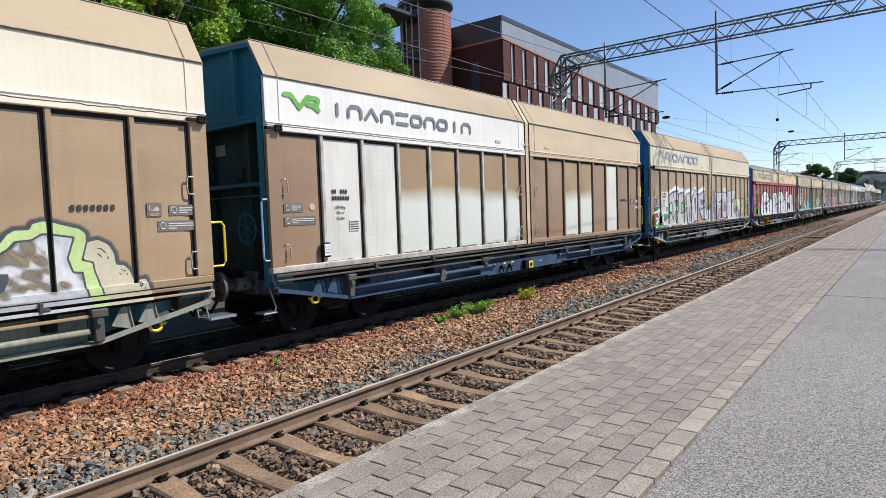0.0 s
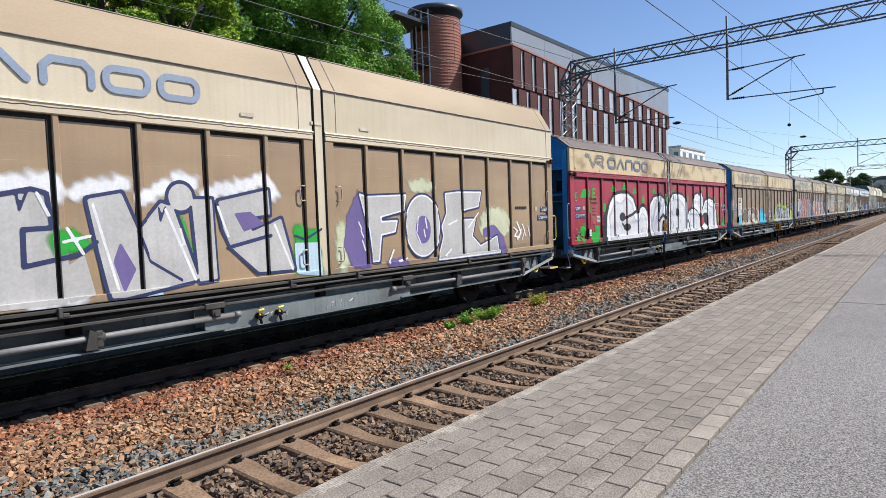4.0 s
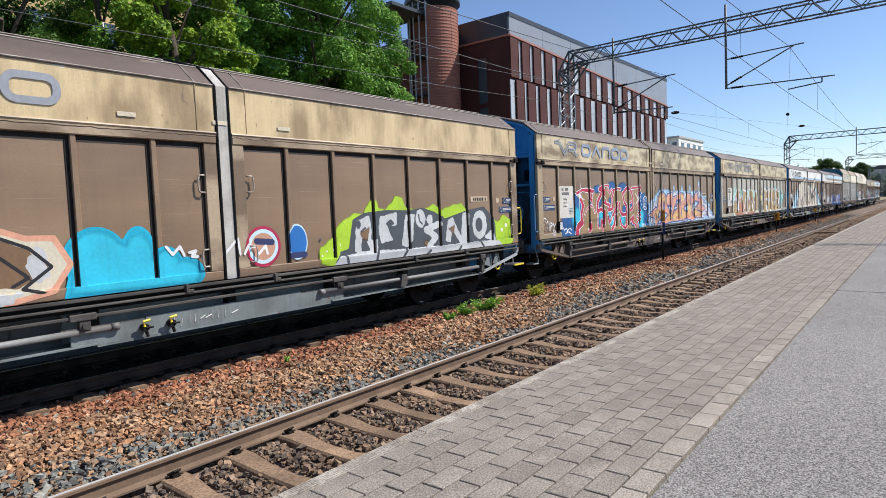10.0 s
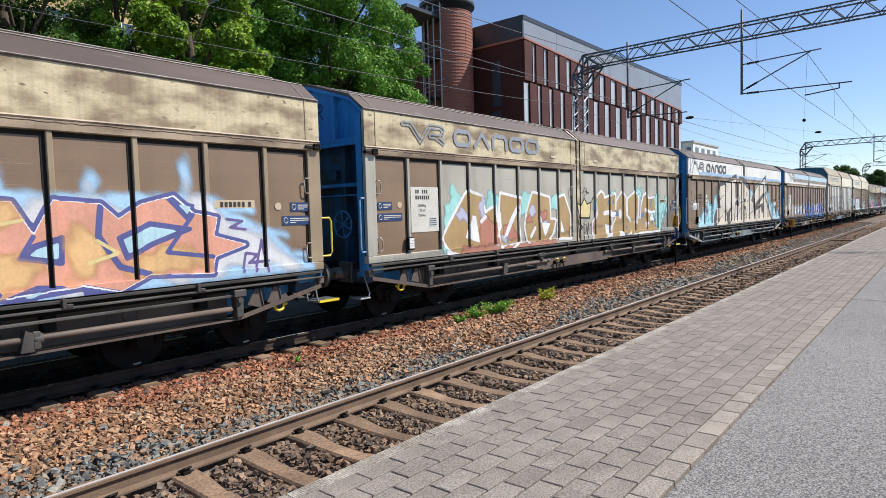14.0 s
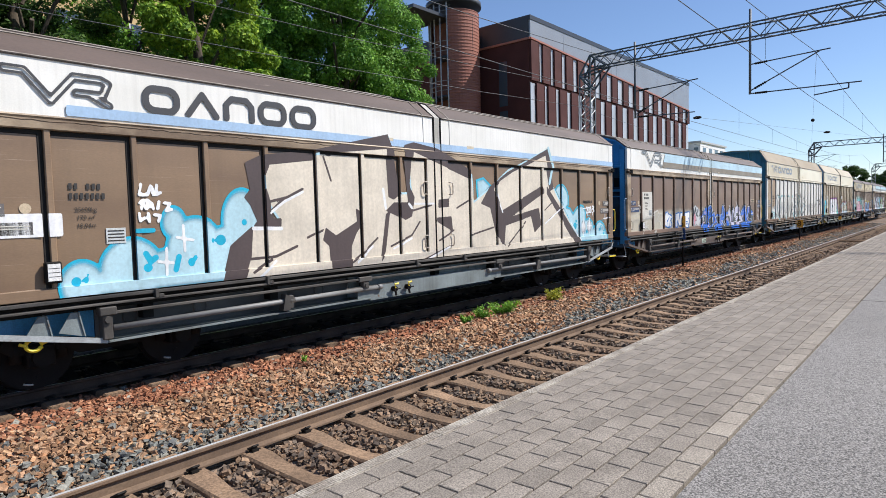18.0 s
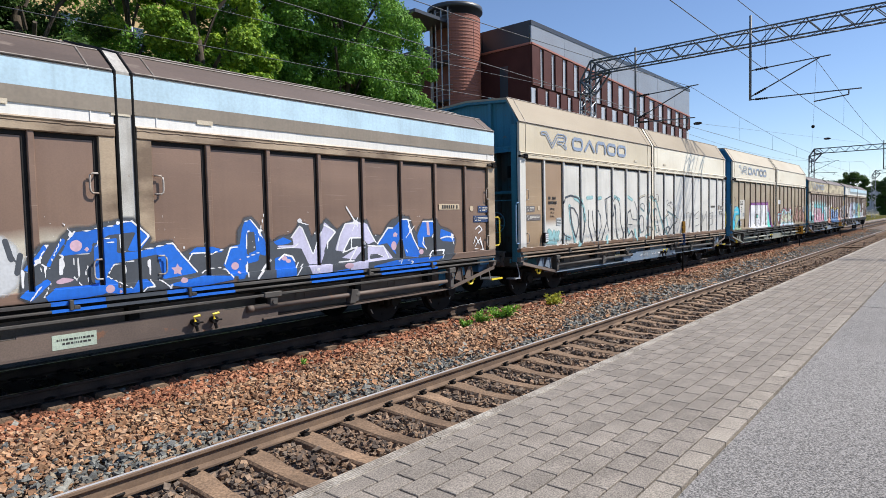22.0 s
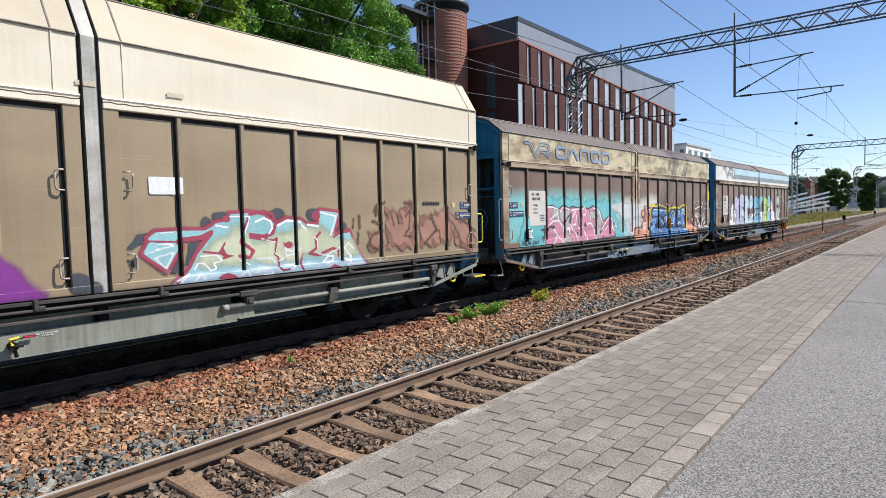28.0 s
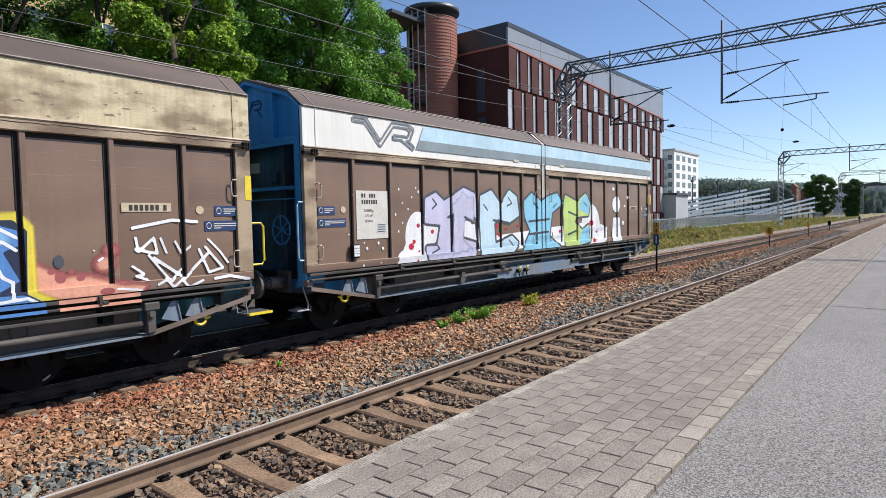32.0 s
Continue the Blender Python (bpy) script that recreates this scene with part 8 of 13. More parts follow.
back = c.poly([(2.08, 1.27), (2.22, 1.44), (2.43, 1.48), (2.56, 2.01), (2.83, 2.12), (3.42, 2.16), (4.05, 2.14), (4.52, 2.18), (4.89, 2.09), (5.27, 1.93), (6.13, 2.10), (6.76, 2.16), (7.11, 1.90), (7.25, 1.31), (6.54, 1.15), (2.41, 1.15)])
ch = u(c.poly([(2.56, 1.43), (2.63, 2.00), (2.97, 2.09), (3.02, 1.81), (2.96, 1.46), (2.88, 1.73), (2.76, 1.66), (2.71, 1.39)]), c.poly([(2.89, 1.61), (3.13, 1.63), (3.15, 1.41), (2.97, 1.38)]), c.poly([(3.19, 1.80), (3.26, 2.06), (3.75, 2.13), (3.71, 1.86), (3.45, 1.86), (3.60, 1.59), (3.27, 1.53)]), c.poly([(3.84, 1.44), (3.99, 2.08), (4.28, 2.07), (4.15, 1.55), (4.06, 1.42)]), c.ell(4.45, 1.98, 0.154, 0.192), c.line([(5.06, 1.84), (4.61, 1.74), (4.95, 1.57), (4.61, 1.32)], 0.07), c.ell(4.75, 1.95, 0.099, 0.098), c.poly([(5.26, 1.47), (5.37, 1.92), (5.54, 1.97), (5.83, 1.53), (5.91, 2.06), (6.13, 2.05), (6.08, 1.35), (5.79, 1.37), (5.50, 1.71), (5.44, 1.40)]), c.ell(6.57, 1.76, 0.288, 0.334), c.poly([(6.72, 1.45), (7.06, 1.62), (7.22, 1.32)]), c.poly([(2.04, 1.24), (2.17, 1.37), (2.97, 1.43), (3.67, 1.39), (5.23, 1.37), (7.22, 1.37), (7.48, 1.24), (5.22, 1.16), (2.95, 1.13), (2.07, 1.15)]))
chi = u(c.ell(2.68, 1.93, 0.063, 0.083), c.poly([(3.40, 1.92), (3.56, 2.00), (3.66, 1.91), (3.50, 1.83)]), c.ell(6.54, 1.76, 0.143, 0.166), c.line([(4.39, 2.06), (4.42, 1.92), (4.50, 1.86)], 0.02), c.line([(2.74, 1.79), (2.86, 1.86)], 0.02), c.line([(2.34, 1.41), (2.37, 1.20)], 0.03), c.line([(3.17, 1.45), (3.10, 1.24)], 0.03), c.line([(4.00, 1.38), (3.76, 1.12)], 0.03), c.line([(4.71, 1.29), (4.51, 1.18)], 0.03), c.line([(5.78, 1.30), (5.63, 1.17)], 0.03), c.line([(4.04, 1.93), (4.07, 1.51)], 0.02), c.line([(6.55, 1.37), (6.70, 1.19)], 0.03), c.ell(1.76, 1.70, 0.023, 0.031))
worn = u(c.poly([(2.72, 1.76), (2.96, 1.86), (2.89, 1.63), (2.78, 1.66)]), c.poly([(5.39, 1.72), (5.60, 1.78), (5.55, 1.60)]), c.poly([(4.53, 1.47), (4.66, 1.51), (4.61, 1.37)]))
ldot = u(c.ell(1.90, 1.49, 0.023, 0.023), c.ell(1.79, 1.42, 0.023, 0.023), c.ell(2.06, 1.51, 0.024, 0.032), c.ell(2.20, 1.58, 0.025, 0.032), c.ell(7.50, 1.59, 0.054, 0.047), c.ell(7.69, 1.70, 0.055, 0.048))
tag = u(c.line([(-0.98, 1.78), (-0.89, 1.66), (-0.78, 1.77), (-0.72, 1.63)], 0.02), c.line([(-0.65, 1.67), (-0.54, 1.69), (-0.61, 1.61), (-0.51, 1.60)], 0.022), c.line([(-0.11, 1.60), (0.13, 1.83), (0.16, 1.58)], 0.02), c.line([(0.23, 1.58), (0.32, 1.72), (0.44, 1.67)], 0.022), c.line([(0.51, 1.56), (0.64, 1.68), (0.67, 1.55)], 0.022))
layers(4, "low", [("cyan", cl - 0.02), ("cyanlight", cl + 0.05, 0.10), ("salmon", body - 0.02), ("cream", body + 0.05), ("umber2", c.rough(br, 0.015, 14)), ("silver", c.rough(chr, 0.03, 17)), ("cream", tri), ("black", np.maximum(ink, body + 0.02)), ("crimson", ov1 - 0.05), ("paleblue", u(ov1, ov2 - 0.02)), ("skin", ov1 + 0.06), ("blue2", ov2), ("navy", u(c.line(*SH1), c.line(*SH2))), ("lime", c.rough(lime - 0.02, 0.02, 8), 0.04), ("slate", back - 0.02), ("silver", c.rough(ch, 0.008, 20)), ("slate", chi), ("umber2", worn, 0.05), ("white", ldot), ("white", tag)])

# wagon 5: blue glow, crimson strokes edged in white over a golden wash, then salmon letters on a pale blue cloud
c = Can("low")
wash = c.poly([(-6.05, 2.48), (-4.84, 2.50), (-2.99, 2.73), (-2.97, 2.63), (-1.02, 2.68), (-1.23, 2.10), (-1.08, 1.51), (-1.36, 1.20), (-3.19, 1.25), (-5.27, 1.27), (-6.05, 1.18)])
glow = u(c.poly([(-6.92, 1.57), (-6.94, 1.24), (-6.23, 1.15), (-6.04, 1.27), (-5.78, 1.61), (-5.56, 2.00), (-5.74, 2.28), (-6.05, 2.46), (-6.33, 2.29), (-6.60, 2.09), (-6.83, 1.81)]), c.poly([(-1.16, 2.50), (-0.58, 2.44), (-0.22, 2.01), (-0.15, 1.39), (-0.35, 1.29), (-1.32, 1.23), (-1.08, 1.51), (-1.23, 2.04)]))
core = u(c.ell(-5.96, 1.71, 0.262, 0.332), c.ell(-0.99, 1.53, 0.255, 0.354), c.ell(-4.31, 1.77, 0.115, 0.188), c.ell(-3.64, 1.81, 0.114, 0.109), c.ell(-3.44, 1.50, 0.118, 0.151), c.ell(-2.61, 1.54, 0.176, 0.149))
bulge = u(c.ell(-4.54, 2.60, 0.251, 0.110), c.ell(-3.43, 2.71, 0.262, 0.139), c.ell(-2.55, 2.67, 0.312, 0.148), c.poly([(-5.07, 2.39), (-4.97, 2.36), (-4.98, 2.16), (-5.11, 2.12)]), c.poly([(-4.51, 2.17), (-4.19, 2.31), (-4.26, 2.10), (-4.52, 1.99)]), c.poly([(-4.50, 1.38), (-4.42, 1.75), (-4.18, 1.88), (-4.11, 1.69), (-4.26, 1.65), (-4.32, 1.46)]), c.poly([(-3.68, 2.30), (-3.49, 2.32), (-3.50, 2.12), (-3.66, 2.13)]), c.poly([(-3.70, 1.86), (-3.51, 1.88), (-3.52, 1.70), (-3.69, 1.61)]), c.poly([(-3.54, 1.35), (-3.53, 1.55), (-3.30, 1.59), (-3.35, 1.39)]), c.poly([(-2.58, 2.02), (-2.32, 2.12), (-2.34, 1.74), (-2.59, 1.81)]), c.poly([(-2.78, 1.63), (-2.42, 1.72), (-2.39, 1.48), (-2.69, 1.39)]), c.poly([(-1.97, 2.11), (-1.73, 2.16), (-1.74, 1.97), (-1.97, 1.84)]), c.poly([(-1.93, 1.42), (-1.69, 1.42), (-1.65, 1.31), (-1.85, 1.33)]))
red = u(c.line([(-5.96, 2.46), (-5.57, 2.57), (-4.84, 2.52)], 0.040), c.line([(-5.73, 2.37), (-5.53, 2.09), (-5.66, 1.85), (-5.64, 1.64)], 0.063), c.line([(-5.63, 1.59), (-5.84, 1.50), (-5.99, 1.40), (-6.04, 1.20)], 0.101), c.line([(-5.47, 2.58), (-5.06, 2.58), (-4.80, 2.54)], 0.034), c.line([(-5.11, 2.54), (-5.12, 2.32), (-4.93, 2.18), (-4.94, 2.43)], 0.040), c.line([(-5.42, 1.83), (-5.32, 1.96), (-5.09, 2.09), (-4.86, 2.04), (-4.74, 1.86)], 0.022), c.line([(-5.08, 1.52), (-5.06, 1.39), (-5.21, 1.31)], 0.053), c.line([(-4.37, 2.59), (-4.20, 2.64), (-4.27, 2.43), (-4.50, 2.22), (-4.56, 1.97)], 0.061), c.line([(-4.08, 2.57), (-4.08, 2.43)], 0.052), c.line([(-4.06, 2.71), (-3.67, 2.72), (-3.77, 2.60)], 0.028), c.line([(-4.55, 1.90), (-4.27, 1.96), (-4.07, 1.88), (-4.11, 1.50), (-4.26, 1.60), (-4.26, 1.27)], 0.056), c.line([(-4.50, 1.85), (-4.54, 1.57), (-4.50, 1.38)], 0.033), c.line([(-3.75, 2.57), (-3.60, 2.47), (-3.47, 2.60)], 0.029), c.line([(-3.28, 2.55), (-3.44, 2.30), (-3.42, 1.95), (-3.73, 1.91), (-3.63, 2.08), (-4.08, 2.16)], 0.045), c.line([(-3.77, 1.72), (-3.66, 1.51), (-3.43, 1.70), (-3.15, 1.94), (-3.10, 2.14)], 0.049), c.line([(-3.16, 1.78), (-3.28, 1.43), (-3.58, 1.26)], 0.051), c.line([(-3.38, 2.56), (-2.97, 2.62), (-2.71, 2.60)], 0.030), c.line([(-2.85, 2.13), (-2.81, 1.87), (-2.63, 1.73), (-2.26, 1.74), (-2.23, 2.01), (-2.44, 2.15), (-2.56, 2.45), (-2.25, 2.62), (-2.02, 2.61)], 0.052), c.line([(-2.82, 1.61), (-2.73, 1.39), (-2.51, 1.27), (-2.28, 1.36), (-2.27, 1.63)], 0.047), c.line([(-2.06, 2.64), (-1.79, 2.50), (-1.68, 2.28), (-1.72, 1.95), (-1.97, 1.84)], 0.049), c.line([(-1.99, 1.84), (-2.01, 2.12), (-1.81, 2.17)], 0.028), c.line([(-1.78, 2.63), (-1.02, 2.68), (-1.26, 2.37), (-1.19, 2.04)], 0.033), c.line([(-1.25, 1.98), (-1.08, 1.85)], 0.041), c.line([(-1.26, 1.78), (-1.09, 1.68)], 0.040), c.line([(-1.34, 1.61), (-1.08, 1.54), (-1.31, 1.43), (-1.32, 1.23)], 0.034), c.line([(-1.97, 1.50), (-1.66, 1.63), (-1.75, 1.46), (-1.52, 1.33), (-1.53, 1.19)], 0.055), c.ell(-3.94, 2.21, 0.060, 0.087))
star = u(c.line([(-5.68, 2.77), (-5.81, 1.92)], 0.014), c.line([(-6.14, 2.48), (-5.42, 2.27)], 0.013), c.line([(-1.48, 2.46), (-0.88, 2.04)], 0.017), c.line([(-0.84, 2.49), (-1.44, 2.06)], 0.017), c.ell(-1.17, 2.28, 0.079, 0.082), c.ell(-5.75, 2.40, 0.068, 0.072), c.line([(-3.64, 1.83), (-3.31, 1.49)], 0.010), c.line([(-3.59, 1.58), (-3.16, 1.76)], 0.010), c.ell(-3.46, 1.66, 0.039, 0.050))
tag = u(c.line([(-7.97, 1.62), (-7.94, 1.77), (-7.86, 1.80), (-7.78, 1.76)], 0.015), c.line([(-7.70, 1.72), (-7.79, 1.63), (-7.75, 1.51)], 0.015), c.line([(-7.64, 1.71), (-7.64, 1.44)], 0.015), c.line([(-7.56, 1.43), (-7.54, 1.68), (-7.45, 1.61), (-7.54, 1.54)], 0.015), c.line([(-7.41, 1.65), (-7.36, 1.53), (-7.27, 1.63)], 0.015), c.line([(-7.35, 1.53), (-7.46, 1.31), (-7.34, 1.31)], 0.015), c.line([(-7.35, 1.45), (-7.28, 1.40), (-7.33, 1.37)], 0.015), c.line([(-6.93, 1.47), (-6.81, 1.48), (-6.77, 1.41), (-6.64, 1.46), (-6.57, 1.39), (-6.43, 1.46), (-6.31, 1.39)], 0.017), c.line([(-6.78, 1.31), (-6.57, 1.36), (-6.40, 1.29)], 0.017), c.line([(-0.99, 1.34), (-0.96, 1.35), (-0.93, 1.33), (-0.94, 1.31), (-1.00, 1.26), (-0.93, 1.26)], 0.011), c.line([(-0.87, 1.35), (-0.90, 1.32), (-0.89, 1.26), (-0.85, 1.26), (-0.83, 1.30), (-0.87, 1.35)], 0.010), c.line([(-0.81, 1.34), (-0.77, 1.35), (-0.74, 1.33), (-0.75, 1.30), (-0.81, 1.26), (-0.74, 1.26)], 0.011), c.line([(-0.68, 1.35), (-0.71, 1.31), (-0.70, 1.25), (-0.66, 1.26), (-0.64, 1.30), (-0.68, 1.35)], 0.011))
ring = c.ell(-0.54, 2.10, 0.206, 0.243)
crew = u(c.line([(-0.64, 2.23), (-0.51, 2.25)], 0.012), c.line([(-0.62, 2.23), (-0.61, 2.10)], 0.013), c.line([(-0.56, 2.16), (-0.50, 2.16)], 0.013), c.line([(-0.45, 2.27), (-0.43, 2.14), (-0.49, 2.18)], 0.013), c.line([(-0.65, 2.06), (-0.56, 2.06)], 0.012), c.line([(-0.52, 2.08), (-0.46, 2.03)], 0.013), c.line([(-0.68, 1.96), (-0.59, 2.00), (-0.61, 1.94), (-0.51, 1.97), (-0.47, 1.91)], 0.013), c.line([(-0.65, 2.03), (-0.42, 1.91)], 0.008))
cloud = u(c.poly([(0.35, 2.31), (0.96, 2.57), (1.72, 2.58), (2.37, 2.48), (2.89, 2.52), (3.53, 2.55), (4.14, 2.49), (4.99, 2.50), (6.24, 2.48), (6.54, 2.23), (6.81, 2.10), (7.31, 1.85), (7.59, 1.54), (7.95, 1.31), (7.89, 1.25), (6.18, 1.21), (3.61, 1.19), (1.58, 1.22), (0.21, 1.23), (0.42, 1.15), (-0.27, 1.23), (-0.27, 2.00), (-0.03, 2.15), (0.46, 2.32)]), c.ell(2.57, 2.59, 0.059, 0.110), c.ell(3.57, 2.62, 0.075, 0.128), c.ell(4.56, 2.63, 0.077, 0.126), c.ell(5.82, 2.73, 0.069, 0.209), c.line([(6.33, 2.29), (6.87, 2.28)], 0.044), c.line([(6.97, 1.95), (7.49, 1.85)], 0.047), c.line([(6.95, 1.53), (7.84, 1.52)], 0.039), c.line([(6.72, 1.37), (7.95, 1.30)], 0.052))
mass = u(c.poly([(0.40, 1.84), (0.72, 1.80), (0.81, 2.28), (1.00, 2.43), (1.22, 2.48), (1.53, 2.36), (1.78, 2.27), (1.83, 2.38), (2.37, 2.43), (2.37, 2.24), (2.88, 2.32), (3.23, 2.50), (3.30, 2.27), (3.36, 2.43), (3.71, 2.40), (3.92, 2.00), (4.14, 2.42), (4.68, 2.37), (4.89, 2.17), (5.17, 2.36), (5.64, 2.48), (5.92, 2.23), (6.28, 2.16), (6.21, 1.89), (6.74, 1.74), (6.22, 1.59), (6.17, 1.35), (5.26, 1.42), (4.84, 1.23), (4.42, 1.35), (3.62, 1.29), (3.32, 1.35), (2.76, 1.33), (2.25, 1.34), (1.59, 1.28), (0.69, 1.23), (0.36, 1.21)]), c.poly([(0.43, 1.24), (0.30, 1.28), (0.52, 1.51), (-0.24, 1.63), (-0.06, 1.71), (0.41, 1.88), (0.75, 1.87)]))
hole = u(c.poly([(1.33, 2.07), (1.41, 2.12), (1.46, 1.83), (1.23, 1.76)]), c.poly([(1.18, 1.74), (1.62, 1.68), (1.81, 1.59), (1.40, 1.37)]), c.poly([(1.77, 1.97), (2.31, 1.90), (2.09, 1.67)]), c.poly([(2.40, 1.59), (2.61, 1.91), (2.88, 1.93), (2.95, 1.81), (2.62, 1.75)]), c.poly([(3.92, 1.88), (4.22, 1.97), (4.20, 1.65), (3.76, 1.74)]), c.poly([(4.88, 1.93), (5.29, 2.11), (5.86, 2.01), (5.32, 1.82), (4.97, 1.65)]), c.poly([(3.54, 1.25), (3.93, 1.38), (4.19, 1.35), (3.86, 1.22)]), c.poly([(4.42, 1.34), (4.84, 1.22), (4.41, 1.21)]), c.poly([(5.56, 2.44), (5.95, 2.36), (5.84, 2.14)]), c.poly([(0.71, 1.57), (0.97, 1.77), (1.04, 1.63), (0.80, 1.47)]), c.poly([(0.55, 1.28), (0.95, 1.46), (1.05, 1.34), (0.69, 1.23)]), c.poly([(2.62, 1.83), (3.00, 2.02), (3.22, 2.09), (3.15, 2.17), (2.87, 2.13)]))
part_line = u(c.line([(2.37, 2.24), (2.21, 1.85), (2.32, 1.60), (2.32, 1.34)], 0.030), c.line([(3.33, 2.27), (3.40, 1.79), (3.53, 1.33)], 0.032), c.line([(4.68, 2.37), (4.63, 1.97), (4.88, 1.55), (5.26, 1.42)], 0.040), c.line([(3.92, 2.00), (3.79, 1.78)], 0.027), c.line([(1.53, 2.36), (1.69, 2.06), (1.74, 1.96)], 0.023), c.line([(2.88, 2.32), (2.84, 2.13)], 0.020), c.line([(5.92, 2.23), (5.51, 1.70), (6.20, 1.59)], 0.031))
warm = u(c.ell(1.05, 2.26, 0.210, 0.133), c.ell(1.47, 2.21, 0.167, 0.092), c.ell(1.01, 1.54, 0.370, 0.179), c.ell(2.64, 1.52, 0.336, 0.151), c.ell(3.59, 2.27, 0.228, 0.134), c.ell(3.63, 1.57, 0.308, 0.217), c.ell(4.44, 1.75, 0.186, 0.285), c.ell(5.50, 1.58, 0.490, 0.170), c.ell(2.01, 1.47, 0.244, 0.116), c.ell(0.68, 1.69, 0.213, 0.140))
flame = u(c.line([(0.95, 2.30), (1.08, 2.30), (1.02, 2.17), (1.20, 2.21)], 0.018), c.line([(3.34, 2.38), (3.56, 2.32), (3.40, 2.11), (3.82, 2.19)], 0.021), c.line([(2.91, 1.51), (3.12, 1.62), (3.04, 1.39)], 0.015), c.line([(4.61, 1.91), (4.87, 1.73), (4.51, 1.63)], 0.023), c.line([(1.39, 1.79), (1.53, 1.72)], 0.014), c.line([(0.94, 2.38), (1.16, 2.33), (1.03, 2.19)], 0.019))
scrawl = u(c.line([(6.67, 1.32), (6.73, 1.61), (6.95, 1.57), (6.78, 1.45), (7.12, 1.46)], 0.020), c.line([(6.89, 1.31), (7.02, 1.80), (7.11, 1.29)], 0.020), c.line([(6.43, 2.14), (6.70, 2.10), (6.48, 2.01), (6.75, 1.97)], 0.019), c.line([(0.07, 1.55), (0.08, 1.28)], 0.023))
layers(5, "low", [("goldwash", c.rough(wash, 0.02, 7), 0.10), ("deepblue2", c.rough(u(glow, bulge), 0.01, 9), 0.08), ("cyanlight", c.rough(core, 0.03, 7), 0.20), ("white", red - 0.022), ("crimson3", red), ("white", u(star, tag, np.abs(ring) - 0.016, crew)), ("cloudblue", c.rough(cloud, 0.02, 9), 0.13), ("palest", c.rough(cloud + 0.16, 0.10, 4), 0.2), ("indigo", u(mass - 0.065, hole)), ("white", np.maximum(mass - 0.012, -(mass + 0.014))), ("salmon2", np.maximum(mass, 0.03 - hole)), ("peach", np.maximum(c.rough(warm, 0.05, 7), np.maximum(mass + 0.02, 0.05 - hole)), 0.14), ("skypale", hole + 0.045), ("indigo", np.maximum(part_line, mass)), ("yellowpale", flame), ("violet", scrawl)])

# wagon 6: gold letters edged in white with mint and red patches, a yellow crown
c = Can("low")
mint = u(c.poly([(-6.02, 1.27), (-5.94, 2.26), (-5.69, 2.51), (-5.55, 2.61), (-5.35, 2.46), (-5.52, 1.95)]), c.poly([(-4.46, 2.46), (-4.26, 2.63), (-3.98, 2.46), (-4.03, 2.01), (-4.40, 2.07)]), c.poly([(-3.00, 2.52), (-2.71, 2.64), (-2.48, 2.52), (-2.62, 2.09), (-2.93, 2.04)]), c.poly([(-1.60, 2.20), (-1.43, 2.52), (-1.02, 2.59), (-0.81, 2.05)]), c.poly([(1.03, 2.31), (1.27, 2.53), (1.47, 2.45), (1.16, 1.93)]), c.poly([(3.59, 2.53), (4.15, 2.65), (4.25, 2.45)]), c.ell(-5.65, 2.56, 0.107, 0.142))
g1 = u(c.poly([(-6.04, 1.59), (-5.86, 1.81), (-5.24, 2.51), (-5.13, 2.59), (-4.62, 2.48), (-4.51, 2.08), (-4.29, 2.18), (-4.12, 2.23), (-4.09, 1.90), (-3.95, 1.37), (-5.42, 1.21), (-5.79, 1.30)]), c.poly([(-3.91, 2.12), (-3.86, 2.55), (-3.01, 2.43), (-3.17, 1.86), (-3.06, 1.37), (-3.87, 1.31), (-3.93, 1.78)]), c.poly([(-2.80, 1.73), (-2.70, 2.09), (-2.42, 2.58), (-1.59, 2.46), (-1.55, 1.87), (-1.28, 1.86), (-1.41, 1.53), (-1.75, 1.29), (-2.68, 1.35)]), c.poly([(-1.12, 1.38), (-1.12, 2.46), (-0.78, 2.52), (-0.44, 1.97), (-0.47, 1.35)]))
red1 = u(c.poly([(-4.72, 1.92), (-4.48, 2.08), (-4.09, 1.84), (-3.95, 1.37), (-4.67, 1.37)]), c.poly([(-5.41, 1.37), (-3.95, 1.32), (-3.96, 1.09), (-5.42, 1.11)]), c.poly([(-3.76, 1.77), (-3.40, 1.87), (-3.11, 1.50), (-3.78, 1.42)]), c.poly([(-2.75, 1.85), (-2.50, 2.11), (-2.46, 1.84)]), c.poly([(-2.18, 2.10), (-1.71, 2.09), (-1.72, 1.87), (-2.15, 1.93)]), c.poly([(-3.78, 1.28), (-1.30, 1.33), (-1.27, 1.12), (-3.71, 1.07)]))
bl = u(c.poly([(-5.58, 2.10), (-5.43, 2.23), (-5.16, 2.09), (-5.17, 1.88), (-5.44, 2.00)]), c.ell(-4.63, 2.30, 0.092, 0.153), c.ell(-4.61, 2.08, 0.077, 0.109), c.ell(-2.44, 2.11, 0.140, 0.149), c.ell(2.23, 2.06, 0.191, 0.157), c.ell(-3.69, 1.47, 0.121, 0.081), c.ell(-1.77, 1.75, 0.194, 0.091))
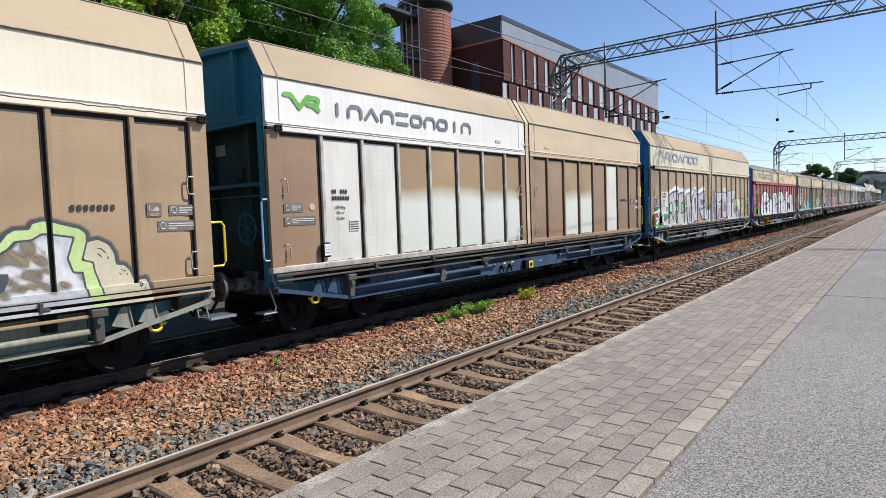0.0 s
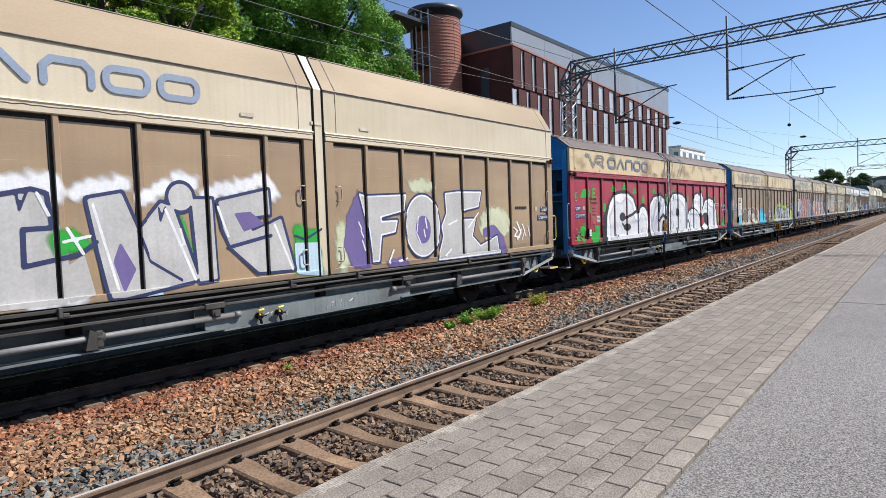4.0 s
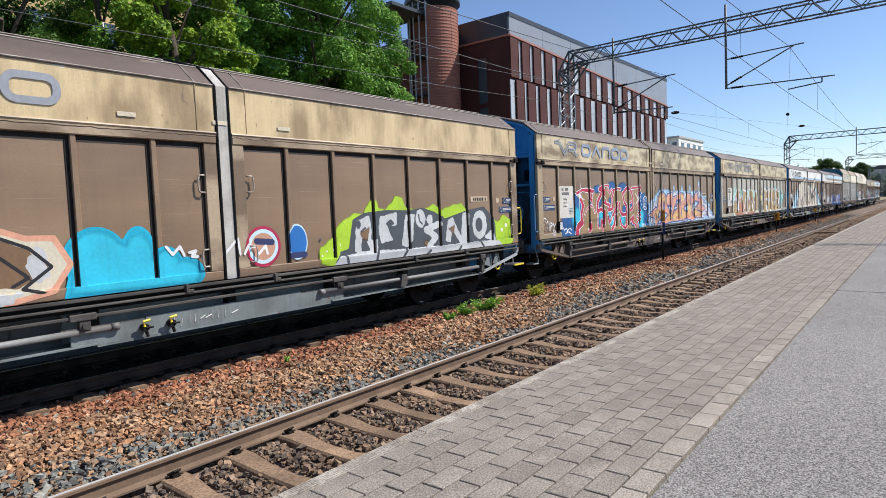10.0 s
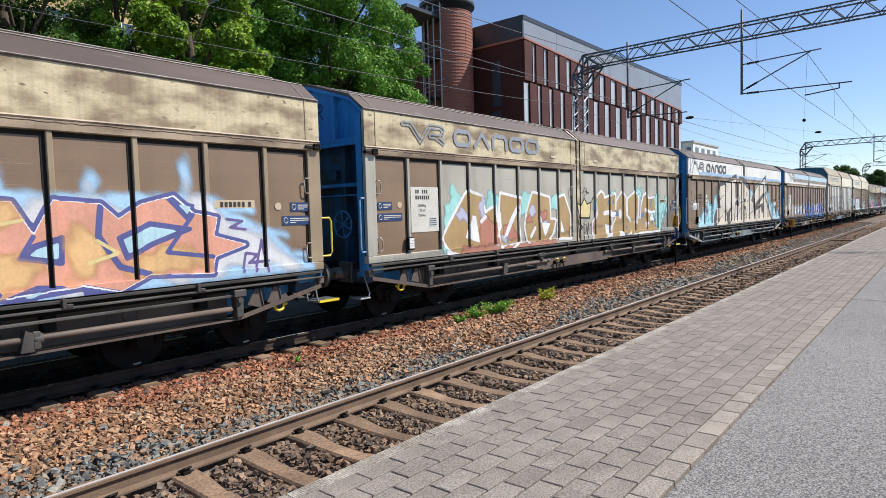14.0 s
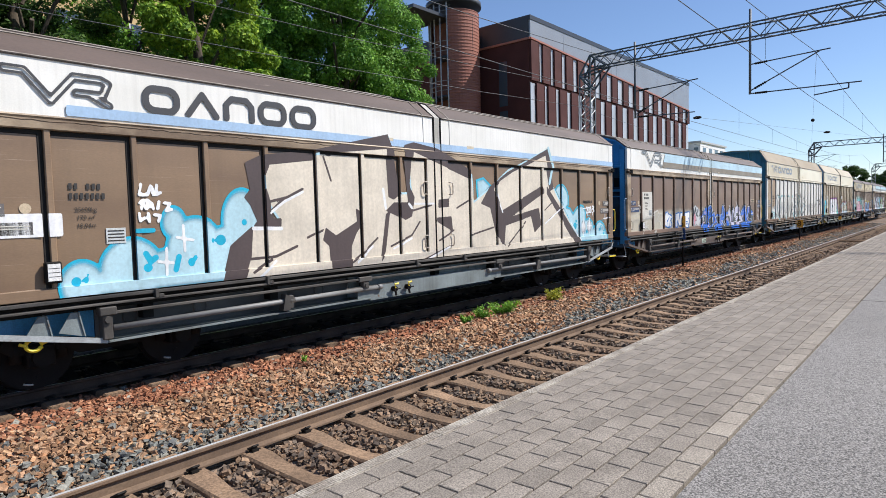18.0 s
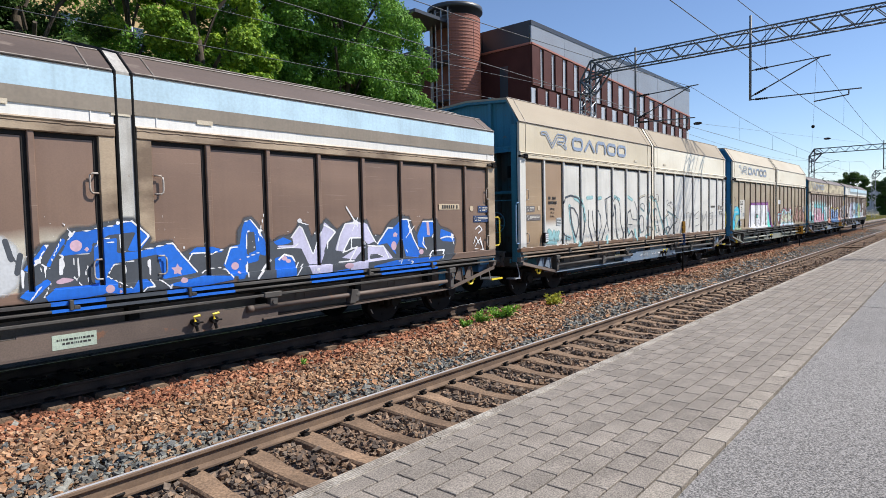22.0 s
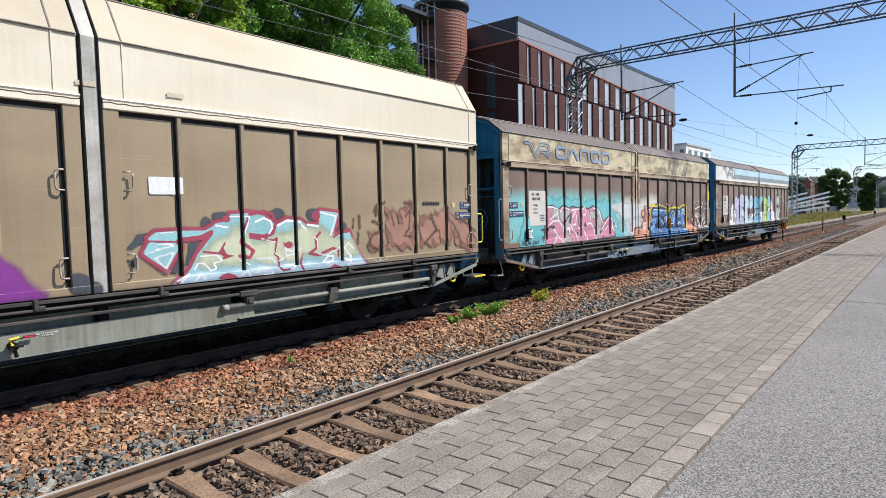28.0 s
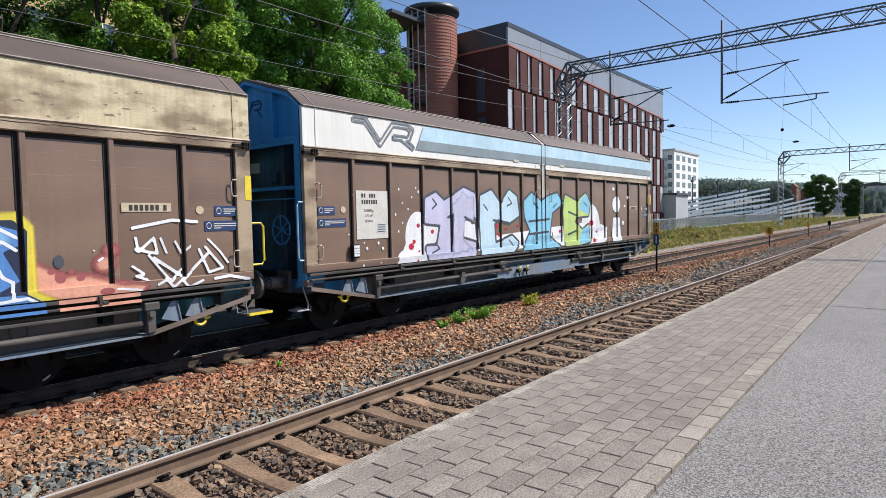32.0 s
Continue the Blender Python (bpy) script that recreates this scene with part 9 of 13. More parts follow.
wh = u(c.poly([(-5.26, 1.57), (-5.01, 2.06), (-4.85, 2.05), (-4.73, 1.43)]), c.poly([(-3.77, 1.48), (-3.49, 1.93), (-3.11, 2.34), (-3.08, 2.20), (-3.60, 1.53)]), c.line([(-3.91, 2.09), (-3.88, 1.77), (-4.02, 1.55)], 0.04), c.poly([(-2.10, 2.01), (-2.15, 1.82), (-1.55, 1.78), (-1.83, 1.42)]), c.line([(-2.53, 1.47), (-2.32, 1.68)], 0.05), c.poly([(-1.07, 1.52), (-0.96, 1.85), (-0.78, 1.50)]), c.line([(-5.89, 1.25), (-5.56, 1.12)], 0.03), c.line([(-3.53, 1.17), (-3.16, 1.32)], 0.03), c.line([(-4.65, 1.92), (-4.49, 2.02)], 0.05), c.poly([(-5.95, 1.38), (-5.62, 1.23), (-5.67, 1.03), (-5.94, 1.06)]))
crown = c.poly([(0.06, 1.89), (-0.10, 2.31), (0.15, 2.24), (0.38, 2.48), (0.58, 2.28), (0.84, 2.34), (0.73, 1.87)])
st = u(c.line([(0.06, 1.89), (-0.10, 2.31), (0.15, 2.24), (0.38, 2.48), (0.58, 2.28), (0.84, 2.34), (0.73, 1.87), (0.06, 1.89)], 0.022), c.line([(-0.02, 1.82), (0.04, 1.32)], 0.02), c.line([(0.32, 1.81), (0.32, 1.23)], 0.02), c.line([(0.67, 1.72), (0.57, 1.29)], 0.02), c.line([(0.03, 1.72), (0.23, 1.62), (0.07, 1.52)], 0.017), c.line([(0.89, 2.38), (1.04, 2.53)], 0.02), c.line([(0.78, 1.64), (0.95, 1.79)], 0.02), c.line([(0.22, 2.60), (0.44, 2.74)], 0.017), c.line([(0.49, 2.67), (0.71, 2.60)], 0.017))
g2 = u(c.poly([(0.91, 1.12), (1.22, 2.14), (1.27, 2.50), (1.51, 2.64), (1.68, 2.57), (1.71, 2.43), (2.50, 2.58), (2.53, 2.50), (2.46, 1.94), (2.21, 1.92), (2.23, 1.66), (2.18, 1.37), (1.24, 1.10)]), c.poly([(2.56, 1.79), (2.62, 2.35), (2.99, 2.62), (3.31, 2.47), (3.32, 1.90), (3.70, 1.63), (3.73, 1.37), (3.20, 1.18), (2.20, 1.22), (2.33, 1.58)]), c.poly([(3.49, 1.89), (3.48, 2.42), (4.04, 2.64), (4.37, 2.46), (4.28, 1.76), (4.80, 1.73), (4.84, 1.36), (3.72, 1.20), (3.69, 1.80)]), c.poly([(4.61, 2.19), (4.79, 2.51), (5.01, 2.60), (5.17, 2.42), (5.83, 2.46), (5.83, 2.02), (5.26, 1.99), (5.42, 1.65), (6.05, 1.66), (6.16, 1.30), (4.51, 1.30)]), c.poly([(0.93, 1.44), (0.94, 1.70), (1.17, 1.88), (1.16, 1.21)]))
g2d = u(c.ell(1.04, 2.29, 0.065, 0.091), c.ell(1.01, 2.15, 0.054, 0.052), c.poly([(1.93, 2.29), (2.06, 2.45), (2.09, 2.21)]), c.poly([(2.30, 2.31), (2.40, 2.47), (2.42, 2.26)]), c.poly([(4.69, 1.65), (4.54, 1.75), (4.74, 1.51)]), c.poly([(2.45, 1.87), (2.50, 2.09), (2.78, 1.99), (2.76, 1.89)]), c.poly([(5.37, 2.23), (5.47, 2.44), (5.58, 2.42), (5.40, 2.06)]), c.ell(5.56, 1.61, 0.085, 0.087), c.ell(5.82, 1.67, 0.088, 0.079), c.ell(5.91, 1.47, 0.064, 0.060), c.ell(3.38, 1.49, 0.060, 0.065), c.ell(3.24, 1.26, 0.076, 0.065), c.ell(3.59, 1.18, 0.125, 0.083), c.ell(4.70, 1.88, 0.128, 0.091))
g2w = u(c.line([(1.72, 1.99), (2.11, 2.02), (2.17, 1.92)], 0.07), c.line([(2.21, 1.97), (2.50, 1.96)], 0.06), c.poly([(1.73, 1.66), (2.19, 1.59), (2.06, 1.24), (1.89, 1.18)]), c.ell(2.87, 1.95, 0.110, 0.156), c.poly([(2.80, 1.38), (3.08, 1.39), (3.23, 1.09), (2.63, 1.09)]), c.poly([(3.98, 1.61), (4.23, 2.07), (4.27, 1.59)]), c.line([(4.93, 2.05), (5.38, 1.97)], 0.06), c.poly([(5.44, 1.94), (5.68, 1.88), (5.64, 1.68), (5.45, 1.65)]), c.poly([(4.96, 1.63), (5.24, 1.61), (5.00, 1.39)]), c.ell(4.00, 1.17, 0.191, 0.104), c.ell(5.33, 1.13, 0.165, 0.086), c.line([(1.19, 2.17), (1.23, 1.94)], 0.05))
haze2 = u(c.poly([(5.83, 2.46), (6.03, 2.61), (6.16, 2.51), (6.22, 1.96), (6.43, 1.43), (6.02, 1.26), (5.92, 1.77)]), c.poly([(6.45, 1.74), (6.76, 2.25), (6.87, 2.20), (6.56, 1.63)]), c.poly([(2.08, 2.68), (2.50, 2.69), (2.21, 2.54)]), c.poly([(4.19, 2.77), (4.59, 2.73), (4.28, 2.51)]))
mist = u(c.ell(4.40, 2.63, 0.290, 0.161), c.poly([(5.90, 2.47), (6.15, 2.59), (6.32, 2.27), (6.96, 2.51), (7.07, 2.04), (6.59, 1.72), (6.13, 1.27), (5.75, 1.22), (5.73, 1.93)]), c.ell(5.90, 2.08, 0.160, 0.467))
layers(6, "low", [("mintpale", c.rough(mist, 0.05, 11), 0.20), ("mintpale", c.rough(mint, 0.04, 9), 0.09), ("white", g1 - 0.07), ("gold2", g1), ("redrust", c.rough(red1, 0.03, 10), 0.09), ("lilac", c.rough(bl, 0.04, 11), 0.09), ("white", wh), ("yellowpale", crown), ("black", st), ("lilac", g2 - 0.085), ("white", g2 - 0.07), ("gold2", g2), ("slateblue", g2d), ("white", g2w), ("mintpale", c.rough(haze2, 0.03, 9), 0.09)])

# wagon 7: cream letters that climb over the belt with dark brown shadows and pale blue clouds
c = Can("low")
cl = u(c.ell(-6.77, 1.36, 0.267, 0.306), c.ell(-6.16, 1.50, 0.412, 0.424), c.ell(-5.58, 2.10, 0.172, 0.223), c.ell(-5.27, 1.69, 0.442, 0.492), c.ell(-4.51, 2.09, 0.348, 0.491), c.poly([(-7.03, 1.19), (-6.99, 1.39), (-6.46, 1.57), (-5.59, 1.79), (-4.81, 2.06), (-4.25, 2.04), (-4.77, 1.21)]), c.poly([(1.38, 2.36), (1.34, 2.85), (1.60, 2.91), (1.90, 2.73)]), c.poly([(4.78, 2.67), (4.91, 2.79), (5.09, 2.83), (5.28, 2.79), (5.44, 2.65), (5.50, 2.51), (5.49, 2.26), (5.39, 2.21), (5.59, 2.18), (5.75, 2.03), (5.93, 2.17), (6.15, 2.27), (6.35, 2.24), (6.48, 2.08), (6.50, 1.84), (6.71, 1.89), (6.92, 1.77), (6.98, 1.59), (7.14, 1.73), (7.39, 1.79), (7.63, 1.69), (7.80, 1.45), (7.87, 1.18), (5.94, 1.23), (5.74, 1.54)]))
dot = u(c.ell(-6.84, 1.41, 0.056, 0.059), c.ell(-6.73, 1.42, 0.034, 0.040), c.ell(-6.70, 1.48, 0.017, 0.020), c.ell(-5.96, 1.51, 0.060, 0.058), c.ell(-5.35, 1.54, 0.053, 0.061), c.ell(-5.29, 1.60, 0.030, 0.038), c.ell(-4.89, 1.83, 0.081, 0.079), c.ell(-5.02, 1.83, 0.032, 0.039), c.ell(-4.49, 2.08, 0.044, 0.049), c.line([(-5.98, 1.70), (-5.92, 1.59), (-5.85, 1.64)], 0.04), c.line([(-5.53, 1.63), (-5.58, 1.45)], 0.04), c.line([(-6.13, 2.01), (-5.86, 2.01)], 0.03), c.ell(5.85, 1.68, 0.097, 0.098), c.ell(5.92, 1.82, 0.045, 0.045), c.ell(5.98, 1.71, 0.023, 0.023), c.ell(6.55, 1.49, 0.051, 0.048), c.ell(5.41, 1.97, 0.054, 0.043), c.ell(5.46, 1.92, 0.034, 0.036), c.ell(7.38, 1.53, 0.058, 0.043), c.ell(7.64, 1.40, 0.050, 0.036), c.line([(7.43, 1.54), (7.44, 1.64), (7.54, 1.63), (7.52, 1.53)], 0.014), c.line([(7.59, 1.43), (7.60, 1.50), (7.69, 1.50), (7.67, 1.41)], 0.014), c.line([(6.62, 1.95), (6.73, 1.96), (6.79, 1.92)], 0.010), c.line([(7.48, 1.81), (7.65, 1.79)], 0.011))
cream = c.poly([(-4.11, 2.97), (-3.77, 3.03), (-2.93, 3.20), (-2.65, 3.27), (-1.97, 3.46), (-1.44, 3.60), (-1.34, 3.38), (-1.20, 2.52), (-0.76, 2.53), (-0.85, 3.41), (0.07, 3.38), (0.57, 3.18), (1.11, 2.96), (1.20, 2.33), (1.85, 2.67), (2.60, 3.10), (4.39, 3.71), (4.63, 2.78), (5.46, 1.88), (6.27, 1.07), (3.17, 1.15), (0.05, 1.10), (-2.21, 1.09), (-4.06, 1.09), (-4.85, 1.21), (-4.34, 2.00), (-3.82, 2.07), (-4.09, 2.46)])
br = u(c.poly([(-4.44, 2.99), (-4.15, 3.12), (-3.15, 3.26), (-3.16, 3.08), (-4.02, 2.97), (-4.15, 2.71), (-4.08, 2.55), (-4.04, 2.42), (-3.96, 2.12), (-3.82, 2.13), (-3.83, 1.99), (-4.34, 2.01), (-4.27, 2.09), (-4.38, 2.34), (-4.48, 2.46), (-4.37, 2.58)]), c.poly([(-4.74, 1.74), (-4.34, 2.03), (-4.39, 1.55), (-4.51, 1.23), (-4.90, 1.20)]), c.poly([(-3.15, 3.26), (-2.70, 3.36), (-1.43, 3.65), (-1.28, 3.35), (-1.09, 2.52), (-1.28, 2.42), (-1.42, 2.47), (-1.47, 3.37), (-2.65, 3.24), (-2.82, 3.16)]), c.poly([(-0.99, 3.48), (-0.72, 3.55), (-0.01, 3.47), (1.12, 3.08), (1.11, 2.87), (-0.11, 3.20), (-0.73, 3.36), (-0.83, 2.69), (-0.69, 2.47), (-0.78, 2.09), (-0.97, 2.02), (-1.50, 2.21), (-1.28, 2.37), (-0.89, 2.37)]), c.poly([(-2.94, 1.95), (-3.01, 1.73), (-2.88, 1.62), (-2.84, 1.01), (-2.40, 1.01), (-2.37, 1.59), (-2.24, 1.83), (-2.10, 1.97), (-2.15, 2.22), (-2.25, 2.27), (-2.23, 2.03), (-2.72, 1.80)]), c.poly([(-1.68, 1.24), (-1.50, 2.16), (-1.39, 2.18), (-1.53, 1.44)]), c.poly([(1.85, 2.73), (2.55, 3.07), (4.40, 3.75), (4.71, 2.71), (4.49, 2.63), (4.26, 3.56), (2.78, 3.08), (2.22, 2.84), (2.00, 2.67), (2.30, 2.16), (4.10, 2.77), (4.23, 2.60), (2.74, 2.02), (3.95, 2.21), (4.07, 1.78), (3.73, 1.58), (3.57, 2.00), (2.46, 1.80), (2.38, 1.31), (2.06, 1.58), (1.84, 2.23), (1.48, 2.33)]), c.poly([(4.36, 2.78), (6.21, 1.20), (5.89, 1.13), (4.36, 2.56)]), c.poly([(-0.07, 2.05), (0.44, 2.07), (0.48, 1.72), (-0.08, 1.97)]), c.poly([(-0.01, 2.42), (0.37, 2.45), (0.36, 2.27), (-0.02, 2.25)]), c.poly([(-1.68, 1.24), (-1.20, 1.08), (-1.55, 1.05)]))
crack = u(c.line([(-4.04, 2.39), (-3.70, 2.46), (-3.39, 2.60)], 0.022), c.line([(-4.00, 2.25), (-3.75, 2.45)], 0.022), c.line([(-4.41, 1.51), (-3.95, 1.52), (-3.54, 1.66)], 0.022), c.line([(-4.38, 1.30), (-4.04, 1.48)], 0.022), c.line([(-3.33, 1.79), (-3.00, 1.91)], 0.02), c.line([(-2.38, 1.30), (-2.06, 1.48), (-1.73, 1.71)], 0.02), c.line([(-1.39, 1.53), (-0.80, 1.72), (-0.56, 1.98)], 0.02), c.line([(-0.78, 2.20), (-0.23, 2.31)], 0.02), c.line([(-0.01, 1.57), (0.51, 1.77)], 0.02), c.line([(-0.67, 1.16), (0.32, 1.43)], 0.02), c.line([(0.62, 2.24), (1.09, 2.42)], 0.02), c.line([(1.06, 1.63), (1.96, 1.78)], 0.02), c.line([(2.49, 1.30), (3.32, 1.87)], 0.02), c.line([(4.47, 1.91), (5.18, 2.19)], 0.02), c.line([(-2.94, 3.16), (-2.79, 2.75)], 0.02), c.line([(4.21, 2.13), (4.76, 2.42)], 0.017))
shine = u(c.line([(-4.03, 2.21), (-3.76, 2.39), (-3.39, 2.55)], 0.022), c.line([(-4.29, 1.20), (-3.95, 1.45)], 0.022), c.line([(-1.55, 2.62), (-1.50, 2.26)], 0.03), c.line([(-2.26, 1.29), (-1.86, 1.56)], 0.022), c.line([(-4.34, 1.98), (-3.83, 1.96)], 0.03), c.line([(2.10, 2.55), (2.34, 2.12)], 0.022), c.line([(-0.70, 2.34), (-0.14, 2.34)], 0.02), c.line([(-0.51, 1.17), (0.41, 1.45)], 0.02), c.line([(-0.78, 2.26), (-0.86, 2.34)], 0.03), c.line([(4.20, 1.77), (5.18, 2.22)], 0.02), c.line([(5.61, 1.80), (6.15, 1.27)], 0.02), c.line([(-1.32, 1.48), (-0.80, 1.66)], 0.02), c.line([(-5.45, 2.07), (-5.44, 1.70)], 0.02), c.line([(-5.55, 1.90), (-5.31, 1.85)], 0.02), c.line([(-5.70, 1.76), (-5.71, 1.39)], 0.02), c.line([(-5.82, 1.58), (-5.61, 1.55)], 0.02))
tag = u(c.line([(-6.00, 2.63), (-6.04, 2.49), (-5.96, 2.49)], 0.022), c.line([(-5.92, 2.49), (-5.87, 2.61), (-5.84, 2.49)], 0.022), c.line([(-5.79, 2.62), (-5.81, 2.49), (-5.74, 2.52)], 0.022), c.line([(-6.04, 2.38), (-5.97, 2.42), (-6.01, 2.30)], 0.022), c.line([(-5.92, 2.42), (-5.94, 2.30), (-5.87, 2.38), (-5.85, 2.30)], 0.022), c.line([(-5.77, 2.40), (-5.79, 2.30)], 0.022), c.line([(-5.70, 2.38), (-5.62, 2.37), (-5.68, 2.27), (-5.60, 2.29)], 0.022), c.line([(-6.05, 2.24), (-6.04, 2.14), (-5.97, 2.18)], 0.022), c.line([(-5.92, 2.24), (-5.91, 2.13)], 0.022), c.line([(-5.84, 2.22), (-5.76, 2.21), (-5.79, 2.13)], 0.022), c.line([(6.30, 2.15), (6.56, 2.18), (6.62, 1.94)], 0.015), c.line([(6.82, 2.17), (6.95, 1.93)], 0.015))
up = c.line([(4.40, 3.75), (4.65, 3.22), (4.50, 2.85)], 0.05)
glint = u(c.ell(6.34, 1.63, 0.123, 0.142), c.ell(6.70, 1.65, 0.113, 0.131))
year = u(c.line([(6.35, 1.90), (6.33, 1.39)], 0.017), c.line([(6.20, 1.64), (6.45, 1.63)], 0.017), c.line([(6.71, 1.88), (6.70, 1.43)], 0.017), c.line([(6.56, 1.66), (6.83, 1.65)], 0.017), c.line([(7.72, 1.97), (7.73, 1.74)], 0.017), c.line([(7.63, 1.85), (7.83, 1.85)], 0.017), c.line([(7.92, 2.00), (7.93, 1.74)], 0.017), c.line([(7.83, 1.87), (8.03, 1.87)], 0.017), c.line([(6.52, 2.18), (6.57, 2.21), (6.62, 2.18), (6.60, 2.11), (6.52, 2.03), (6.62, 2.04)], 0.017), c.line([(6.65, 2.19), (6.73, 2.20), (6.72, 2.05), (6.65, 2.04), (6.65, 2.19)], 0.017), c.line([(6.76, 2.19), (6.80, 2.22), (6.79, 2.04)], 0.017), c.line([(6.75, 2.04), (6.84, 2.05)], 0.017), c.line([(6.99, 2.18), (6.94, 2.24), (6.89, 2.21), (6.90, 2.14), (6.98, 2.15), (7.00, 2.22), (6.98, 2.07), (6.91, 2.03)], 0.017), c.line([(7.02, 2.09), (7.03, 2.08)], 0.017))
layers(7, "low", [("stripepale", c.rect(-6.85, 8.21, 3.44, 3.57)), ("cyan", cl - 0.02), ("skypale", cl + 0.045, 0.08), ("palest", np.maximum(glint, cl + 0.03), 0.12), ("cyan", dot), ("skypale", cream - 0.04), ("cream2", cream), ("shadow", br), ("shadow", crack), ("white", shine), ("white", u(tag, c.rect(-7.6, -6.95, 1.98, 2.26))), ("skypale", up), ("white", year)])

# wagon 8: white letters edged in blue, a dark tag, then long blue and lilac letters with white edges
c = Can("low")
PK1 = (-1.91, 1.62, 0.163, 0.144)
wl = u(c.poly([(-4.99, 1.48), (-4.99, 1.80), (-4.92, 1.94), (-4.75, 1.95), (-4.64, 1.87), (-4.44, 1.84), (-4.30, 1.76), (-4.49, 1.65), (-4.36, 1.55), (-4.41, 1.43), (-4.69, 1.41)]), c.poly([(-3.95, 1.87), (-3.58, 1.92), (-3.55, 1.63), (-3.44, 1.92), (-3.29, 1.91), (-3.28, 1.42), (-3.56, 1.43), (-3.78, 1.64), (-3.77, 1.39), (-3.95, 1.39)]), c.poly([(-3.06, 1.69), (-3.06, 1.90), (-2.48, 1.93), (-2.52, 1.71), (-2.68, 1.62)]), c.ell(-2.77, 1.53, 0.265, 0.184))
wb = u(c.line([(-4.58, 1.78), (-4.81, 1.58)], 0.02), c.line([(-4.79, 1.67), (-4.80, 1.46)], 0.02), c.line([(-2.87, 1.56), (-2.69, 1.57), (-2.85, 1.44)], 0.02), c.line([(-2.57, 1.45), (-2.69, 1.47)], 0.02))
sc = u(c.line([(-7.32, 2.23), (-7.18, 2.20), (-7.14, 2.06), (-7.23, 1.93)], 0.02), c.line([(-7.00, 1.92), (-6.73, 1.97), (-7.02, 1.65), (-7.03, 1.38)], 0.02), c.line([(-7.00, 1.92), (-6.87, 1.57)], 0.02), c.line([(-6.78, 1.63), (-6.59, 1.68), (-6.76, 1.49), (-6.47, 1.53)], 0.02), c.line([(-6.69, 2.11), (-6.37, 2.17), (-6.28, 2.02)], 0.02), c.line([(-6.97, 1.41), (-6.54, 1.47), (-6.35, 1.31)], 0.02), c.line([(-6.12, 1.94), (-5.94, 2.01), (-6.02, 1.82), (-6.12, 1.87)], 0.02), c.line([(-5.96, 1.93), (-5.99, 1.49)], 0.025), c.line([(-5.96, 1.97), (-5.68, 2.03), (-5.54, 1.87), (-5.77, 1.66)], 0.025), c.line([(-5.70, 1.69), (-5.40, 1.59), (-5.52, 1.44)], 0.025), c.line([(-5.53, 1.91), (-5.30, 1.90)], 0.02), c.line([(-6.05, 1.27), (-5.90, 1.34), (-5.84, 1.21), (-6.02, 1.18), (-5.98, 1.28)], 0.02), c.line([(-6.23, 1.66), (-6.21, 1.44)], 0.02), c.line([(-7.01, 1.25), (-6.94, 1.37), (-6.97, 1.41)], 0.02))
wf = c.poly([(-2.19, 2.09), (-1.81, 2.16), (-1.54, 2.08), (-1.26, 1.91), (-1.19, 1.64), (-1.35, 1.38), (-2.12, 1.38), (-2.15, 1.84)])
wt = u(c.line([(-2.12, 2.04), (-2.05, 1.73), (-1.96, 1.99), (-1.89, 1.78), (-1.79, 2.08)], 0.045), c.line([(-1.75, 2.05), (-1.69, 1.77)], 0.04), c.line([(-1.51, 2.00), (-1.66, 1.82), (-1.48, 1.73)], 0.04), c.line([(-1.37, 1.97), (-1.32, 1.75)], 0.03), c.line([(-1.23, 1.80), (-1.27, 1.59)], 0.03))
mass = u(c.poly([(-1.23, 1.64), (-1.22, 1.40), (-1.27, 1.31), (-1.16, 1.22), (-0.44, 1.25), (-0.19, 1.21), (0.07, 1.20), (1.00, 1.29), (1.66, 1.30), (1.69, 1.78), (1.44, 1.78), (1.29, 1.73), (1.02, 1.79), (0.79, 1.76), (0.67, 1.71), (0.57, 1.91), (0.36, 1.89), (0.20, 1.85), (0.28, 1.94), (0.12, 2.17), (0.05, 2.23), (-0.49, 2.13), (-0.71, 2.10), (-0.84, 1.95), (-0.98, 1.95), (-1.08, 1.86)]), c.poly([(1.57, 1.99), (1.67, 2.19), (1.82, 2.21), (1.99, 2.03), (2.14, 1.81), (2.40, 1.90), (2.55, 1.93), (2.71, 2.11), (2.88, 2.07), (2.94, 1.79), (3.09, 2.04), (3.26, 2.15), (3.50, 1.96), (3.63, 2.06), (3.90, 2.15), (4.22, 2.11), (4.35, 1.83), (4.54, 1.82), (4.75, 2.05), (5.06, 2.21), (5.32, 2.17), (5.53, 1.86), (5.74, 2.11), (6.11, 2.10), (6.29, 1.96), (6.66, 1.83), (6.78, 1.66), (6.71, 1.34), (6.51, 1.21), (5.79, 1.21), (4.23, 1.19), (3.34, 1.15), (2.56, 1.16), (1.53, 1.19)]))
